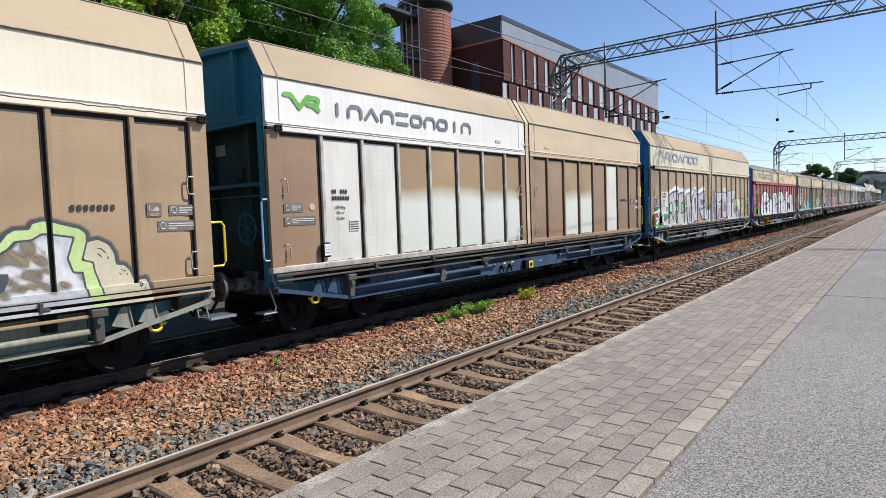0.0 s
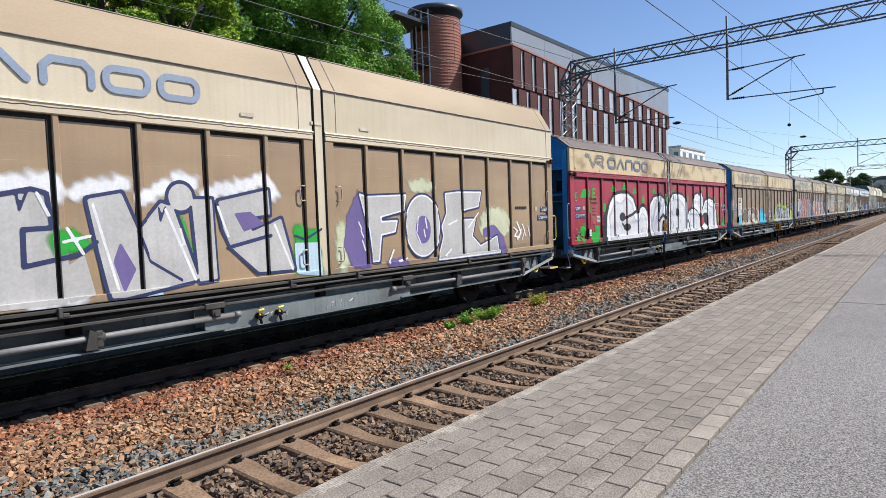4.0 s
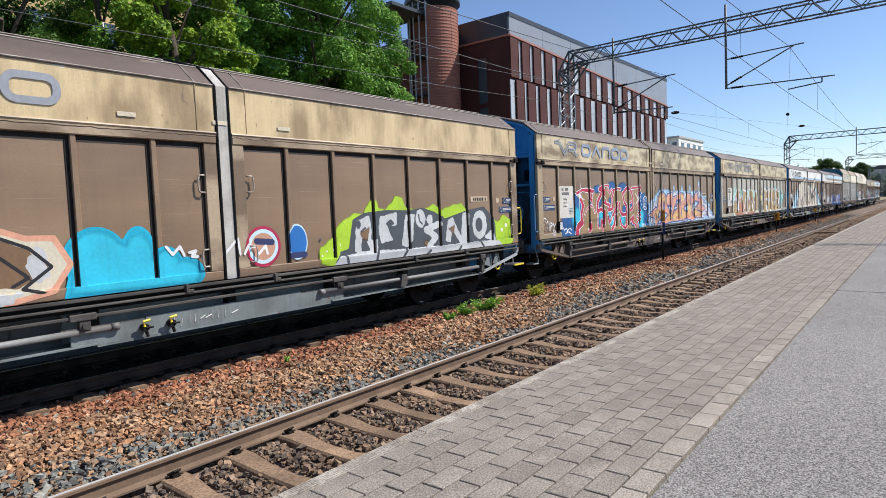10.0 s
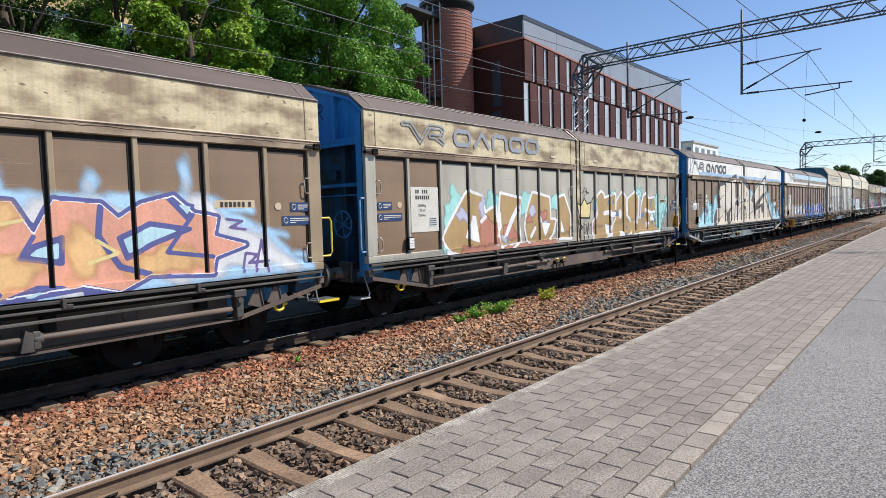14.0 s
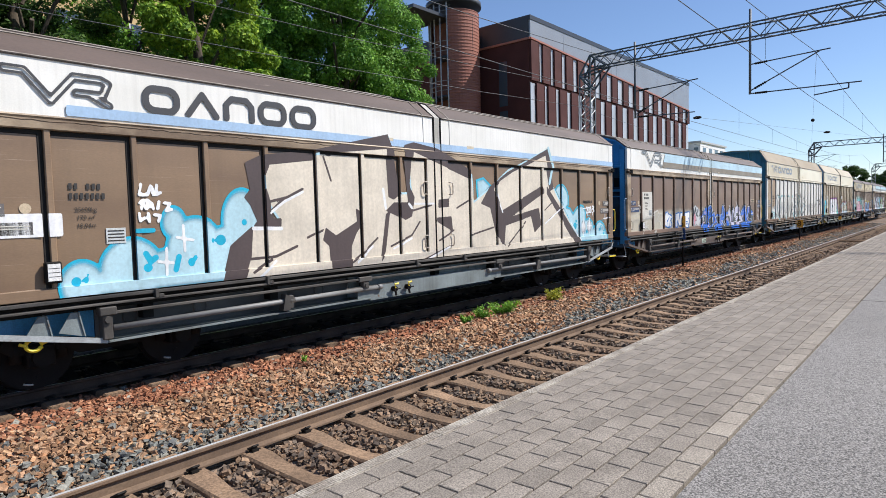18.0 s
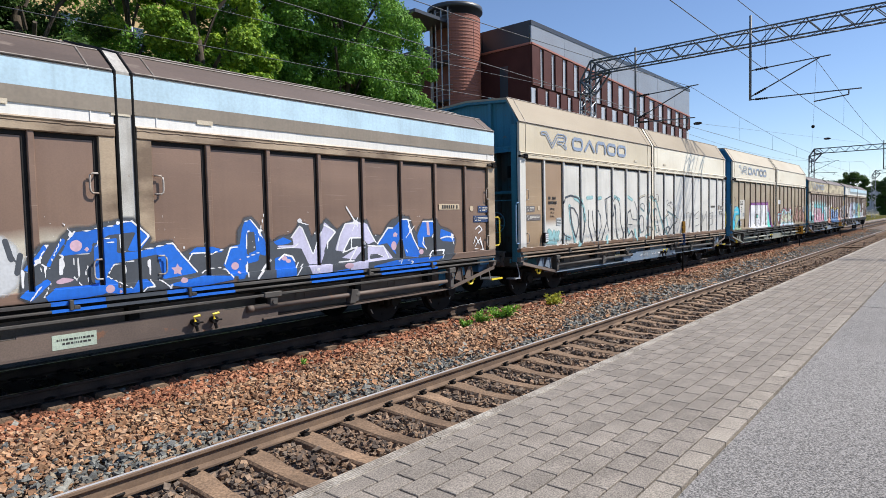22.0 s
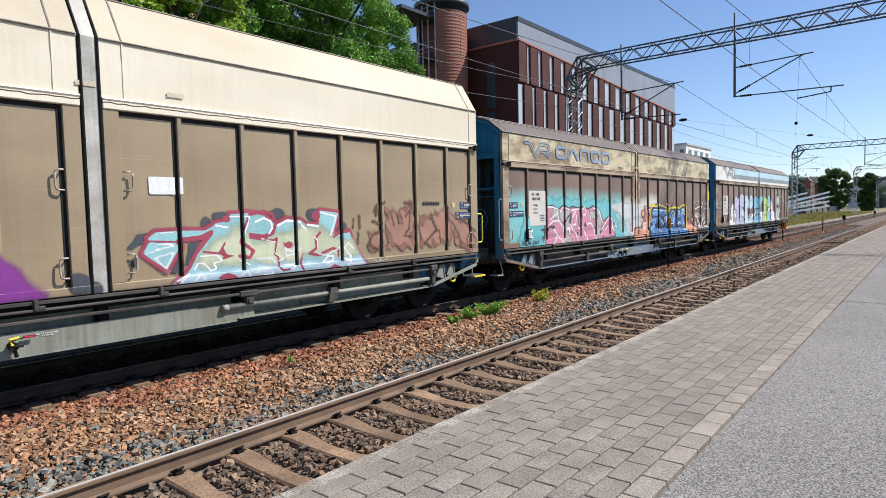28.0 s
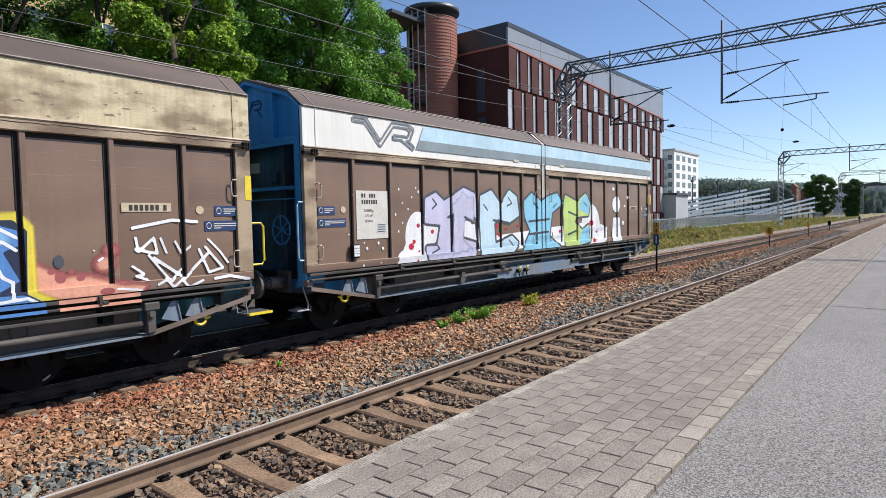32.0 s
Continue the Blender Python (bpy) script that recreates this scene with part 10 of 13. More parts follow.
blu = u(c.poly([(-1.21, 1.62), (-0.98, 1.92), (-0.94, 1.89), (-1.03, 1.74), (-1.16, 1.60)]), c.poly([(-0.98, 1.65), (-0.79, 1.99), (-0.75, 1.95), (-0.91, 1.70), (-0.93, 1.64)]), c.poly([(-0.78, 1.84), (-0.69, 2.04), (-0.45, 2.07), (-0.47, 1.79), (-0.83, 1.76)]), c.poly([(-0.45, 2.07), (0.03, 2.18), (0.25, 1.96), (0.11, 1.78), (-0.05, 1.78), (0.07, 2.03), (-0.27, 2.00), (-0.44, 1.89)]), c.poly([(-0.44, 1.86), (-0.34, 1.94), (-0.17, 1.96), (-0.18, 1.76), (0.10, 1.77), (0.57, 1.86), (0.92, 1.42), (0.42, 1.37), (0.35, 1.72), (0.10, 1.68), (-0.22, 1.63), (-0.32, 1.47), (-0.18, 1.39), (-0.19, 1.24), (-0.44, 1.28)]), c.poly([(-0.19, 1.31), (0.01, 1.29), (0.07, 1.39), (0.18, 1.40), (0.29, 1.29), (0.15, 1.28), (0.07, 1.21), (-0.19, 1.21)]), c.poly([(-1.27, 1.31), (-1.23, 1.35), (-0.97, 1.50), (-0.92, 1.45), (-1.15, 1.25)]), c.poly([(-1.01, 1.28), (-0.89, 1.38), (-0.46, 1.38), (-0.34, 1.35), (-0.35, 1.25), (-0.96, 1.20)]), c.poly([(0.44, 1.29), (1.00, 1.37), (1.46, 1.33), (1.47, 1.27), (0.82, 1.21)]), c.poly([(0.78, 1.68), (0.90, 1.78), (1.14, 1.78), (1.32, 1.73), (1.31, 1.69), (1.01, 1.69), (0.84, 1.68)]), c.poly([(1.32, 1.50), (1.47, 1.77), (1.60, 1.79), (1.65, 2.04), (1.70, 2.14), (1.82, 2.16), (1.94, 1.98), (1.74, 1.97), (1.71, 1.61), (1.93, 1.65), (1.92, 1.52), (1.66, 1.48), (1.70, 1.33), (1.46, 1.32)]), c.poly([(1.85, 2.04), (1.96, 1.98), (2.10, 1.72), (2.04, 1.59), (1.86, 1.65), (1.74, 1.62), (1.69, 1.50), (1.65, 1.27), (1.54, 1.26), (1.55, 1.56), (1.68, 1.62), (1.88, 1.69)]), c.poly([(2.19, 1.80), (2.38, 1.87), (2.55, 1.80), (2.47, 1.76), (2.27, 1.74)]), c.poly([(2.21, 1.54), (2.39, 1.58), (2.55, 1.53), (2.60, 1.43), (2.60, 1.19), (2.21, 1.19)]), c.poly([(4.46, 1.64), (4.74, 1.96), (4.89, 1.96), (5.00, 2.03), (5.11, 2.13), (5.29, 2.11), (5.44, 1.75), (5.57, 1.50), (5.74, 1.47), (5.54, 1.35), (5.19, 1.39), (5.14, 1.54), (5.09, 1.77), (4.91, 1.55), (4.98, 1.40), (4.71, 1.67)]), c.poly([(5.56, 1.79), (5.73, 2.07), (6.08, 2.06), (6.08, 1.85), (5.98, 1.75), (5.75, 1.74), (5.80, 1.51), (5.58, 1.56)]), c.poly([(6.25, 1.70), (6.29, 1.90), (6.66, 1.79), (6.75, 1.60), (6.34, 1.64)]), c.poly([(3.43, 1.24), (3.73, 1.26), (3.74, 1.17), (3.45, 1.16)]), c.poly([(4.33, 1.26), (4.92, 1.33), (5.51, 1.33), (6.09, 1.33), (6.39, 1.33), (6.16, 1.25), (4.32, 1.21)]))
lil = u(c.poly([(2.55, 1.87), (2.69, 2.03), (2.78, 1.98), (2.96, 1.58), (3.02, 1.64), (3.13, 1.94), (3.23, 2.10), (3.46, 1.91), (3.28, 1.77), (3.10, 1.39), (2.87, 1.40), (2.73, 1.67), (2.26, 1.71), (2.27, 1.74), (2.58, 1.73)]), c.poly([(3.54, 1.84), (3.67, 2.06), (3.94, 2.10), (4.21, 2.04), (4.40, 1.72), (4.20, 1.66), (4.04, 1.80), (3.80, 1.82), (3.61, 1.57), (3.44, 1.60)]), c.poly([(2.85, 1.38), (3.35, 1.37), (3.34, 1.20), (2.94, 1.18)]), c.poly([(3.73, 1.35), (4.19, 1.38), (4.18, 1.22), (3.77, 1.19)]), c.poly([(3.59, 1.46), (3.97, 1.63), (4.15, 1.64), (3.89, 1.41)]), c.poly([(4.21, 1.63), (4.63, 1.61), (4.87, 1.37), (4.20, 1.34)]))
dk = u(c.poly([(4.26, 1.48), (4.45, 1.48), (4.62, 1.41), (4.26, 1.39)]), c.poly([(3.28, 1.72), (3.39, 1.77), (3.32, 1.57)]))
hl = u(c.line([(-1.15, 1.61), (-0.94, 1.90), (-0.98, 1.90)], 0.009), c.line([(-0.92, 1.70), (-0.79, 1.99)], 0.009), c.line([(-0.83, 1.79), (-0.80, 1.76), (-0.50, 1.77)], 0.011), c.line([(-0.71, 2.04), (-0.49, 2.06)], 0.009), c.line([(-0.41, 1.85), (-0.38, 1.94), (-0.26, 1.96)], 0.009), c.line([(-0.34, 1.89), (-0.21, 1.91)], 0.010), c.line([(-0.18, 1.76), (-0.07, 1.77)], 0.010), c.line([(-0.22, 1.62), (0.03, 1.65)], 0.010), c.line([(-0.23, 1.61), (-0.31, 1.47), (-0.00, 1.29)], 0.009), c.line([(-0.12, 2.16), (0.02, 2.18), (0.07, 2.13), (0.24, 1.97), (0.12, 1.84)], 0.012), c.line([(0.11, 1.78), (0.57, 1.86), (0.67, 1.72), (0.92, 1.42)], 0.011), c.line([(-0.53, 2.06), (-0.36, 2.09), (-0.21, 2.12)], 0.010), c.line([(0.10, 1.20), (0.20, 1.29), (0.30, 1.27), (0.22, 1.40)], 0.010), c.line([(0.35, 1.38), (0.52, 1.24)], 0.010), c.line([(0.48, 1.14), (0.52, 1.29), (0.59, 1.30)], 0.010), c.line([(0.80, 1.62), (0.84, 1.70), (1.04, 1.70)], 0.011), c.line([(1.03, 1.65), (1.32, 1.73)], 0.011), c.line([(1.34, 1.50), (1.44, 1.75), (1.57, 1.76)], 0.013), c.line([(0.97, 1.40), (1.06, 1.46), (1.21, 1.48), (1.36, 1.43), (1.47, 1.29), (1.47, 1.26)], 0.011), c.line([(1.70, 2.14), (1.80, 2.16), (1.94, 2.00)], 0.011), c.line([(1.71, 1.71), (1.73, 1.97), (1.78, 2.00)], 0.012), c.line([(1.71, 1.59), (1.93, 1.65)], 0.011), c.line([(-0.98, 1.52), (-0.99, 1.65)], 0.009), c.line([(-0.81, 1.72), (-0.82, 1.55)], 0.021), c.line([(-0.77, 1.71), (-0.78, 1.63)], 0.007), c.line([(-0.67, 1.72), (-0.67, 1.64)], 0.009), c.line([(-0.63, 1.72), (-0.62, 1.50)], 0.012), c.line([(-0.69, 1.51), (-0.60, 1.39)], 0.010), c.line([(-0.55, 1.52), (-0.52, 1.62)], 0.010), c.line([(-0.54, 1.52), (-0.50, 1.39)], 0.010), c.line([(-1.16, 1.26), (-1.04, 1.42)], 0.009), c.line([(-1.02, 1.28), (-0.93, 1.44)], 0.009), c.line([(-1.22, 1.62), (-1.22, 1.42)], 0.013), c.line([(-1.19, 1.59), (-1.18, 1.50)], 0.006), c.line([(-0.13, 2.00), (-0.12, 1.82)], 0.012), c.line([(-0.09, 2.00), (-0.09, 1.88)], 0.008), c.line([(-0.10, 1.61), (-0.10, 1.41)], 0.012), c.line([(-0.07, 1.59), (-0.08, 1.50)], 0.008), c.line([(0.24, 1.65), (0.23, 1.45)], 0.013), c.line([(0.21, 1.64), (0.21, 1.56)], 0.008), c.line([(1.83, 1.84), (1.84, 1.72)], 0.011), c.line([(1.73, 1.55), (1.72, 1.40)], 0.012), c.line([(-0.78, 2.18), (-0.63, 1.94)], 0.007), c.line([(-0.76, 1.91), (-0.65, 2.06)], 0.007), c.line([(-1.18, 1.79), (-0.94, 1.62)], 0.009), c.line([(-1.09, 1.81), (-1.03, 1.59)], 0.007), c.line([(-1.17, 1.60), (-1.00, 1.77)], 0.007), c.line([(-0.33, 2.28), (-0.30, 2.25)], 0.005), c.line([(0.59, 1.93), (0.62, 1.97)], 0.008), c.line([(1.04, 1.84), (1.08, 1.79)], 0.009), c.ell(-0.70, 2.02, 0.023, 0.026), c.ell(-1.07, 1.73, 0.015, 0.018), c.ell(-0.97, 2.25, 0.012, 0.013), c.ell(-0.90, 2.16, 0.013, 0.014), c.ell(-0.88, 2.00, 0.012, 0.013), c.ell(0.44, 2.23, 0.011, 0.015), c.ell(0.47, 2.05, 0.013, 0.014), c.ell(0.39, 2.05, 0.013, 0.013), c.ell(1.42, 2.08, 0.012, 0.012), c.ell(1.28, 2.23, 0.009, 0.008), c.ell(1.08, 1.94, 0.012, 0.011), c.ell(1.58, 2.05, 0.013, 0.011), c.ell(0.73, 1.79, 0.019, 0.019), c.ell(-0.15, 2.15, 0.026, 0.027), c.ell(-0.27, 2.17, 0.014, 0.014))
hl2 = u(c.line([(2.19, 1.79), (2.51, 1.79)], 0.012), c.line([(2.26, 1.69), (2.56, 1.69), (2.67, 1.75)], 0.012), c.line([(2.53, 1.85), (2.70, 2.04), (2.76, 2.00), (2.95, 1.58)], 0.013), c.line([(2.97, 1.56), (3.13, 1.94)], 0.012), c.line([(3.19, 2.06), (3.37, 1.98), (3.46, 1.92), (3.28, 1.75), (3.27, 1.64)], 0.014), c.line([(3.48, 1.60), (3.56, 1.86), (3.69, 2.06), (4.12, 2.06)], 0.013), c.line([(3.80, 1.81), (4.07, 1.79), (4.12, 1.67)], 0.014), c.line([(3.79, 1.81), (3.61, 1.55), (3.96, 1.64), (3.78, 1.41)], 0.013), c.line([(4.21, 1.99), (4.41, 1.70)], 0.014), c.line([(4.20, 1.64), (4.61, 1.62), (4.75, 1.38)], 0.014), c.line([(4.24, 1.47), (4.45, 1.48), (4.62, 1.41)], 0.010), c.line([(4.46, 1.67), (4.74, 1.96), (4.87, 1.95)], 0.016), c.line([(5.11, 2.11), (5.29, 2.11), (5.44, 1.73), (5.60, 1.50)], 0.015), c.line([(5.06, 1.58), (5.10, 1.72)], 0.011), c.line([(5.73, 2.06), (6.05, 2.06), (6.09, 1.85), (6.01, 1.73)], 0.015), c.line([(5.75, 1.74), (5.72, 1.61), (5.83, 1.50)], 0.015), c.line([(6.28, 1.70), (6.47, 1.73), (6.72, 1.70)], 0.016), c.line([(5.88, 1.31), (6.00, 1.45), (6.39, 1.45), (6.30, 1.28)], 0.016), c.line([(2.28, 1.51), (2.39, 1.59), (2.54, 1.55), (2.59, 1.47)], 0.015), c.line([(1.88, 1.25), (2.11, 1.52)], 0.020), c.line([(2.56, 1.17), (2.75, 1.42)], 0.012), c.line([(2.66, 1.45), (2.61, 1.36)], 0.012), c.line([(3.52, 1.39), (3.87, 1.39)], 0.014), c.line([(1.70, 1.47), (1.71, 1.29)], 0.015), c.line([(3.82, 1.78), (3.81, 1.60)], 0.014), c.line([(5.24, 1.31), (5.40, 1.27), (5.29, 1.20)], 0.011), c.line([(4.97, 1.30), (5.08, 1.33), (5.04, 1.25)], 0.010), c.line([(5.27, 1.46), (5.22, 1.52)], 0.011), c.line([(4.42, 1.18), (4.49, 1.21)], 0.011), c.line([(4.32, 1.17), (4.39, 1.20)], 0.011), c.line([(2.96, 1.32), (2.95, 1.27)], 0.013), c.line([(3.02, 1.32), (3.07, 1.31), (3.02, 1.28), (3.08, 1.26)], 0.013), c.line([(2.03, 2.24), (1.92, 1.83)], 0.010), c.line([(1.88, 2.08), (2.02, 1.84)], 0.008), c.line([(2.08, 2.02), (1.84, 1.92)], 0.005), c.line([(3.72, 2.36), (3.98, 2.01)], 0.015), c.line([(3.99, 2.17), (3.85, 1.93)], 0.010), c.line([(5.48, 1.98), (5.23, 1.75)], 0.010), c.line([(5.29, 2.00), (5.44, 1.73)], 0.009), c.line([(5.23, 1.87), (5.50, 1.86)], 0.008), c.line([(6.62, 1.79), (6.71, 1.56)], 0.013), c.line([(2.76, 2.08), (2.88, 2.07)], 0.013), c.line([(7.49, 1.86), (7.63, 1.93), (7.74, 1.84), (7.59, 1.76)], 0.013), c.line([(7.41, 1.53), (7.49, 1.69), (7.62, 1.52)], 0.013), c.line([(7.66, 1.67), (7.76, 1.41)], 0.013), c.line([(7.43, 1.42), (7.81, 1.38)], 0.010), c.line([(7.45, 1.46), (7.63, 1.63), (7.73, 1.47)], 0.011), c.ell(1.95, 1.98, 0.030, 0.026), c.ell(3.93, 2.08, 0.054, 0.041), c.ell(5.36, 1.87, 0.033, 0.023), c.ell(6.67, 1.75, 0.044, 0.029), c.ell(2.71, 2.13, 0.046, 0.038), c.ell(2.88, 2.27, 0.011, 0.022), c.ell(2.48, 1.96, 0.014, 0.019), c.ell(3.01, 1.91, 0.016, 0.025), c.ell(2.82, 2.14, 0.015, 0.013), c.ell(5.35, 2.09, 0.044, 0.015), c.ell(5.57, 2.16, 0.017, 0.011), c.ell(5.64, 2.17, 0.017, 0.012), c.ell(4.42, 1.83, 0.020, 0.014))
pd = u(c.ell(-0.64, 1.88, 0.069, 0.072), c.ell(-0.52, 1.83, 0.027, 0.029), c.ell(-0.53, 1.97, 0.015, 0.017), c.ell(-0.28, 1.31, 0.056, 0.054), c.ell(0.70, 1.33, 0.055, 0.038), c.ell(1.51, 1.47, 0.064, 0.057), c.ell(1.60, 1.56, 0.020, 0.017), c.ell(1.57, 1.37, 0.026, 0.024), c.ell(-0.15, 1.26, 0.022, 0.027), c.ell(-0.15, 1.33, 0.014, 0.015), c.poly([(-0.90, 1.45), (-0.80, 1.50), (-0.67, 1.47), (-0.72, 1.44), (-0.84, 1.42)]), c.poly([(0.63, 1.58), (0.65, 1.52), (0.72, 1.51), (0.67, 1.47), (0.68, 1.40), (0.62, 1.44), (0.56, 1.41), (0.58, 1.47), (0.53, 1.52), (0.60, 1.52)]), c.ell(2.39, 1.53, 0.057, 0.037), c.ell(2.47, 1.48, 0.052, 0.031), c.ell(4.89, 1.61, 0.072, 0.087), c.ell(5.67, 1.45, 0.068, 0.053), c.ell(3.73, 1.31, 0.106, 0.050), c.poly([(4.93, 1.89), (4.96, 1.85), (5.02, 1.84), (4.97, 1.81), (4.98, 1.77), (4.93, 1.79), (4.87, 1.77), (4.89, 1.82), (4.84, 1.85), (4.91, 1.85)]), c.poly([(5.84, 2.05), (5.92, 2.04), (5.94, 1.77), (5.86, 1.78)]))
layers(8, "low", [("blue2", wl - 0.035), ("white", c.rough(wl + 0.01, 0.008, 20)), ("blue2", wb), ("whitethin", sc), ("silver", c.rough(wf, 0.03, 10), 0.09), ("slate", wt), ("pink", c.rough(c.ell(*PK1), 0.05, 9), 0.09), ("slate", c.rough(mass, 0.012, 9), 0.05), ("bluevivid", blu), ("lilac2", lil), ("pinkpale", pd), ("slate", dk), ("white", u(hl, hl2))])
guide_coat(8, "bluevivid", -0.96, -0.35)
guide_coat(8, "bluevivid", 0.44, 1.45)
guide_coat(8, "slate", -0.35, 0.44)
guide_coat(8, "bluevivid", 2.86, 4.04)
guide_coat(8, "bluevivid", 4.47, 6.08)

# wagon 9: big loops outlined in dark grey with pale teal shading
c = Can("high")
teal = u(c.line([(-5.44, 2.61), (-5.14, 2.53), (-4.95, 2.33), (-4.86, 1.97)], 0.06), c.line([(-5.75, 2.37), (-5.69, 1.98), (-5.49, 1.54), (-5.44, 1.39)], 0.05), c.line([(-5.96, 1.51), (-5.73, 1.49)], 0.05), c.line([(-5.13, 1.35), (-5.28, 1.25)], 0.05), c.line([(-4.72, 2.61), (-4.41, 2.63)], 0.04), c.line([(-4.11, 2.60), (-3.85, 2.62)], 0.04), c.line([(-2.94, 2.67), (-2.60, 2.58)], 0.04), c.line([(-3.44, 1.44), (-3.53, 1.22)], 0.05), c.line([(-1.97, 2.68), (-1.64, 2.58)], 0.04), c.line([(-1.30, 1.26), (-1.42, 1.58)], 0.05), c.line([(-1.84, 1.51), (-1.97, 1.62)], 0.04), c.line([(-0.36, 2.56), (-0.29, 2.42), (-0.34, 2.12), (-0.45, 1.94)], 0.022), c.line([(-0.22, 2.66), (-0.08, 2.74), (0.07, 2.55)], 0.018), c.line([(0.17, 2.59), (0.43, 2.49), (0.76, 1.96), (1.12, 1.44)], 0.023), c.line([(0.04, 2.24), (0.19, 1.71), (0.31, 1.46)], 0.023), c.line([(-1.12, 2.05), (-1.16, 1.84), (-1.08, 1.49)], 0.024), c.line([(-0.98, 2.32), (-0.68, 2.20)], 0.018), c.line([(1.49, 2.17), (2.24, 1.96)], 0.022), c.line([(1.34, 1.95), (1.46, 1.66)], 0.022), c.line([(-0.59, 1.29), (-0.43, 1.40), (-0.24, 1.40), (-0.25, 1.55)], 0.022), c.line([(1.27, 1.56), (1.35, 1.36)], 0.022))
ink = u(c.line([(-6.12, 2.45), (-5.98, 2.61), (-5.66, 2.67), (-5.25, 2.60), (-4.99, 2.38), (-4.86, 2.01), (-4.91, 1.65), (-5.12, 1.31)], 0.027), c.line([(-5.74, 2.34), (-5.50, 2.31), (-5.28, 2.11), (-5.22, 1.87), (-5.40, 1.47), (-5.60, 1.82), (-5.69, 2.01), (-5.74, 2.34)], 0.023), c.line([(-5.71, 2.28), (-5.64, 1.86), (-5.45, 1.54)], 0.035), c.line([(-6.17, 1.61), (-5.73, 1.49)], 0.016), c.line([(-6.22, 1.43), (-6.11, 1.64), (-6.14, 1.35)], 0.016), c.line([(-5.92, 1.33), (-5.95, 1.59)], 0.016), c.line([(-4.64, 2.25), (-4.64, 1.79), (-4.36, 1.27)], 0.02), c.line([(-4.41, 2.24), (-4.35, 1.82), (-4.16, 1.50)], 0.016), c.line([(-4.09, 1.18), (-4.11, 1.39), (-3.84, 1.74), (-3.88, 2.09), (-4.11, 2.25)], .016), c.line([(-3.82, 1.13), (-3.79, 1.39), (-3.44, 1.94), (-3.46, 2.58)], .020), c.line([(-3.58, 2.58), (-3.17, 2.69), (-3.07, 2.53), (-2.77, 2.67), (-2.55, 2.43), (-2.50, 1.85), (-2.30, 1.49)], 0.016), c.line([(-3.09, 2.07), (-2.90, 2.42), (-2.86, 2.25), (-2.83, 1.68), (-2.70, 1.33)], 0.027), c.line([(-3.58, 2.58), (-3.52, 2.17), (-3.36, 1.62)], 0.02))
ink2 = u(c.line([(-2.26, 1.57), (-2.36, 1.22), (-2.10, 1.10), (-1.71, 1.12), (-1.52, 1.43), (-1.67, 1.58), (-1.92, 1.42)], .023), c.line([(-2.02, 1.52), (-2.10, 1.72), (-2.01, 2.13), (-1.77, 2.25)], .027), c.line([(-1.77, 2.25), (-1.62, 1.95), (-1.26, 1.91), (-1.24, 2.23), (-1.44, 2.53)], .016), c.line([(-1.91, 1.78), (-1.61, 1.77)], .016), c.line([(-1.13, 2.60), (-0.78, 2.68), (-0.55, 2.72)], 0.013), c.line([(-1.15, 2.32), (-0.94, 2.44), (-0.76, 2.47), (-0.65, 2.40), (-0.64, 2.26), (-0.66, 2.20), (-0.86, 2.29), (-1.00, 2.35)], 0.014), c.line([(-0.68, 1.94), (-0.84, 2.05), (-0.99, 2.07), (-1.10, 1.98), (-1.15, 1.84), (-1.10, 1.65), (-0.97, 1.50), (-0.78, 1.50), (-0.68, 1.56), (-0.73, 1.81), (-0.74, 1.92)], 0.018), c.line([(-0.39, 2.66), (-0.25, 2.45), (-0.26, 2.27), (-0.36, 2.05), (-0.41, 1.79), (-0.40, 1.67), (-0.14, 1.64), (0.00, 1.53)], 0.018), c.line([(-0.27, 2.21), (-0.16, 1.89), (-0.01, 1.54)], 0.015), c.line([(-0.51, 1.67), (-0.44, 1.61)], 0.022), c.line([(-0.25, 1.63), (-0.22, 1.36)], 0.019), c.line([(-0.36, 2.66), (-0.08, 2.76), (0.07, 2.66)], 0.015), c.line([(0.13, 2.61), (0.28, 2.63), (0.47, 2.49), (0.77, 2.00), (1.03, 1.73), (1.15, 1.42)], 0.021), c.line([(0.14, 2.10), (0.17, 2.26), (0.26, 2.29), (0.38, 2.19)], 0.028), c.line([(0.14, 2.14), (0.19, 1.75), (0.33, 1.50), (0.38, 1.29)], 0.019), c.line([(0.37, 2.09), (0.51, 1.81), (0.79, 1.29)], 0.016), c.line([(0.95, 1.86), (1.20, 1.97), (1.53, 2.05), (1.40, 2.19), (2.19, 2.00), (2.40, 1.91)], 0.019), c.line([(1.15, 1.42), (0.95, 1.86)], 0.017), c.line([(2.37, 1.81), (2.01, 1.71), (1.65, 1.51), (1.55, 1.63), (1.27, 1.58), (1.44, 1.35), (1.37, 1.27)], 0.028), c.line([(1.65, 1.51), (1.45, 1.36)], 0.023), c.line([(1.28, 2.54), (1.51, 2.62), (1.58, 2.49), (1.41, 2.43)], 0.011), c.line([(1.62, 2.45), (1.71, 2.56), (1.75, 2.45), (1.83, 2.54), (1.90, 2.42), (2.06, 2.49), (2.07, 2.26)], 0.012), c.line([(1.36, 2.38), (1.60, 2.40), (1.96, 2.24)], 0.011), c.line([(2.21, 2.33), (2.17, 2.21)], 0.014), c.line([(1.62, 1.98), (1.65, 1.89)], 0.009), c.line([(1.72, 1.95), (1.71, 1.82)], 0.009))
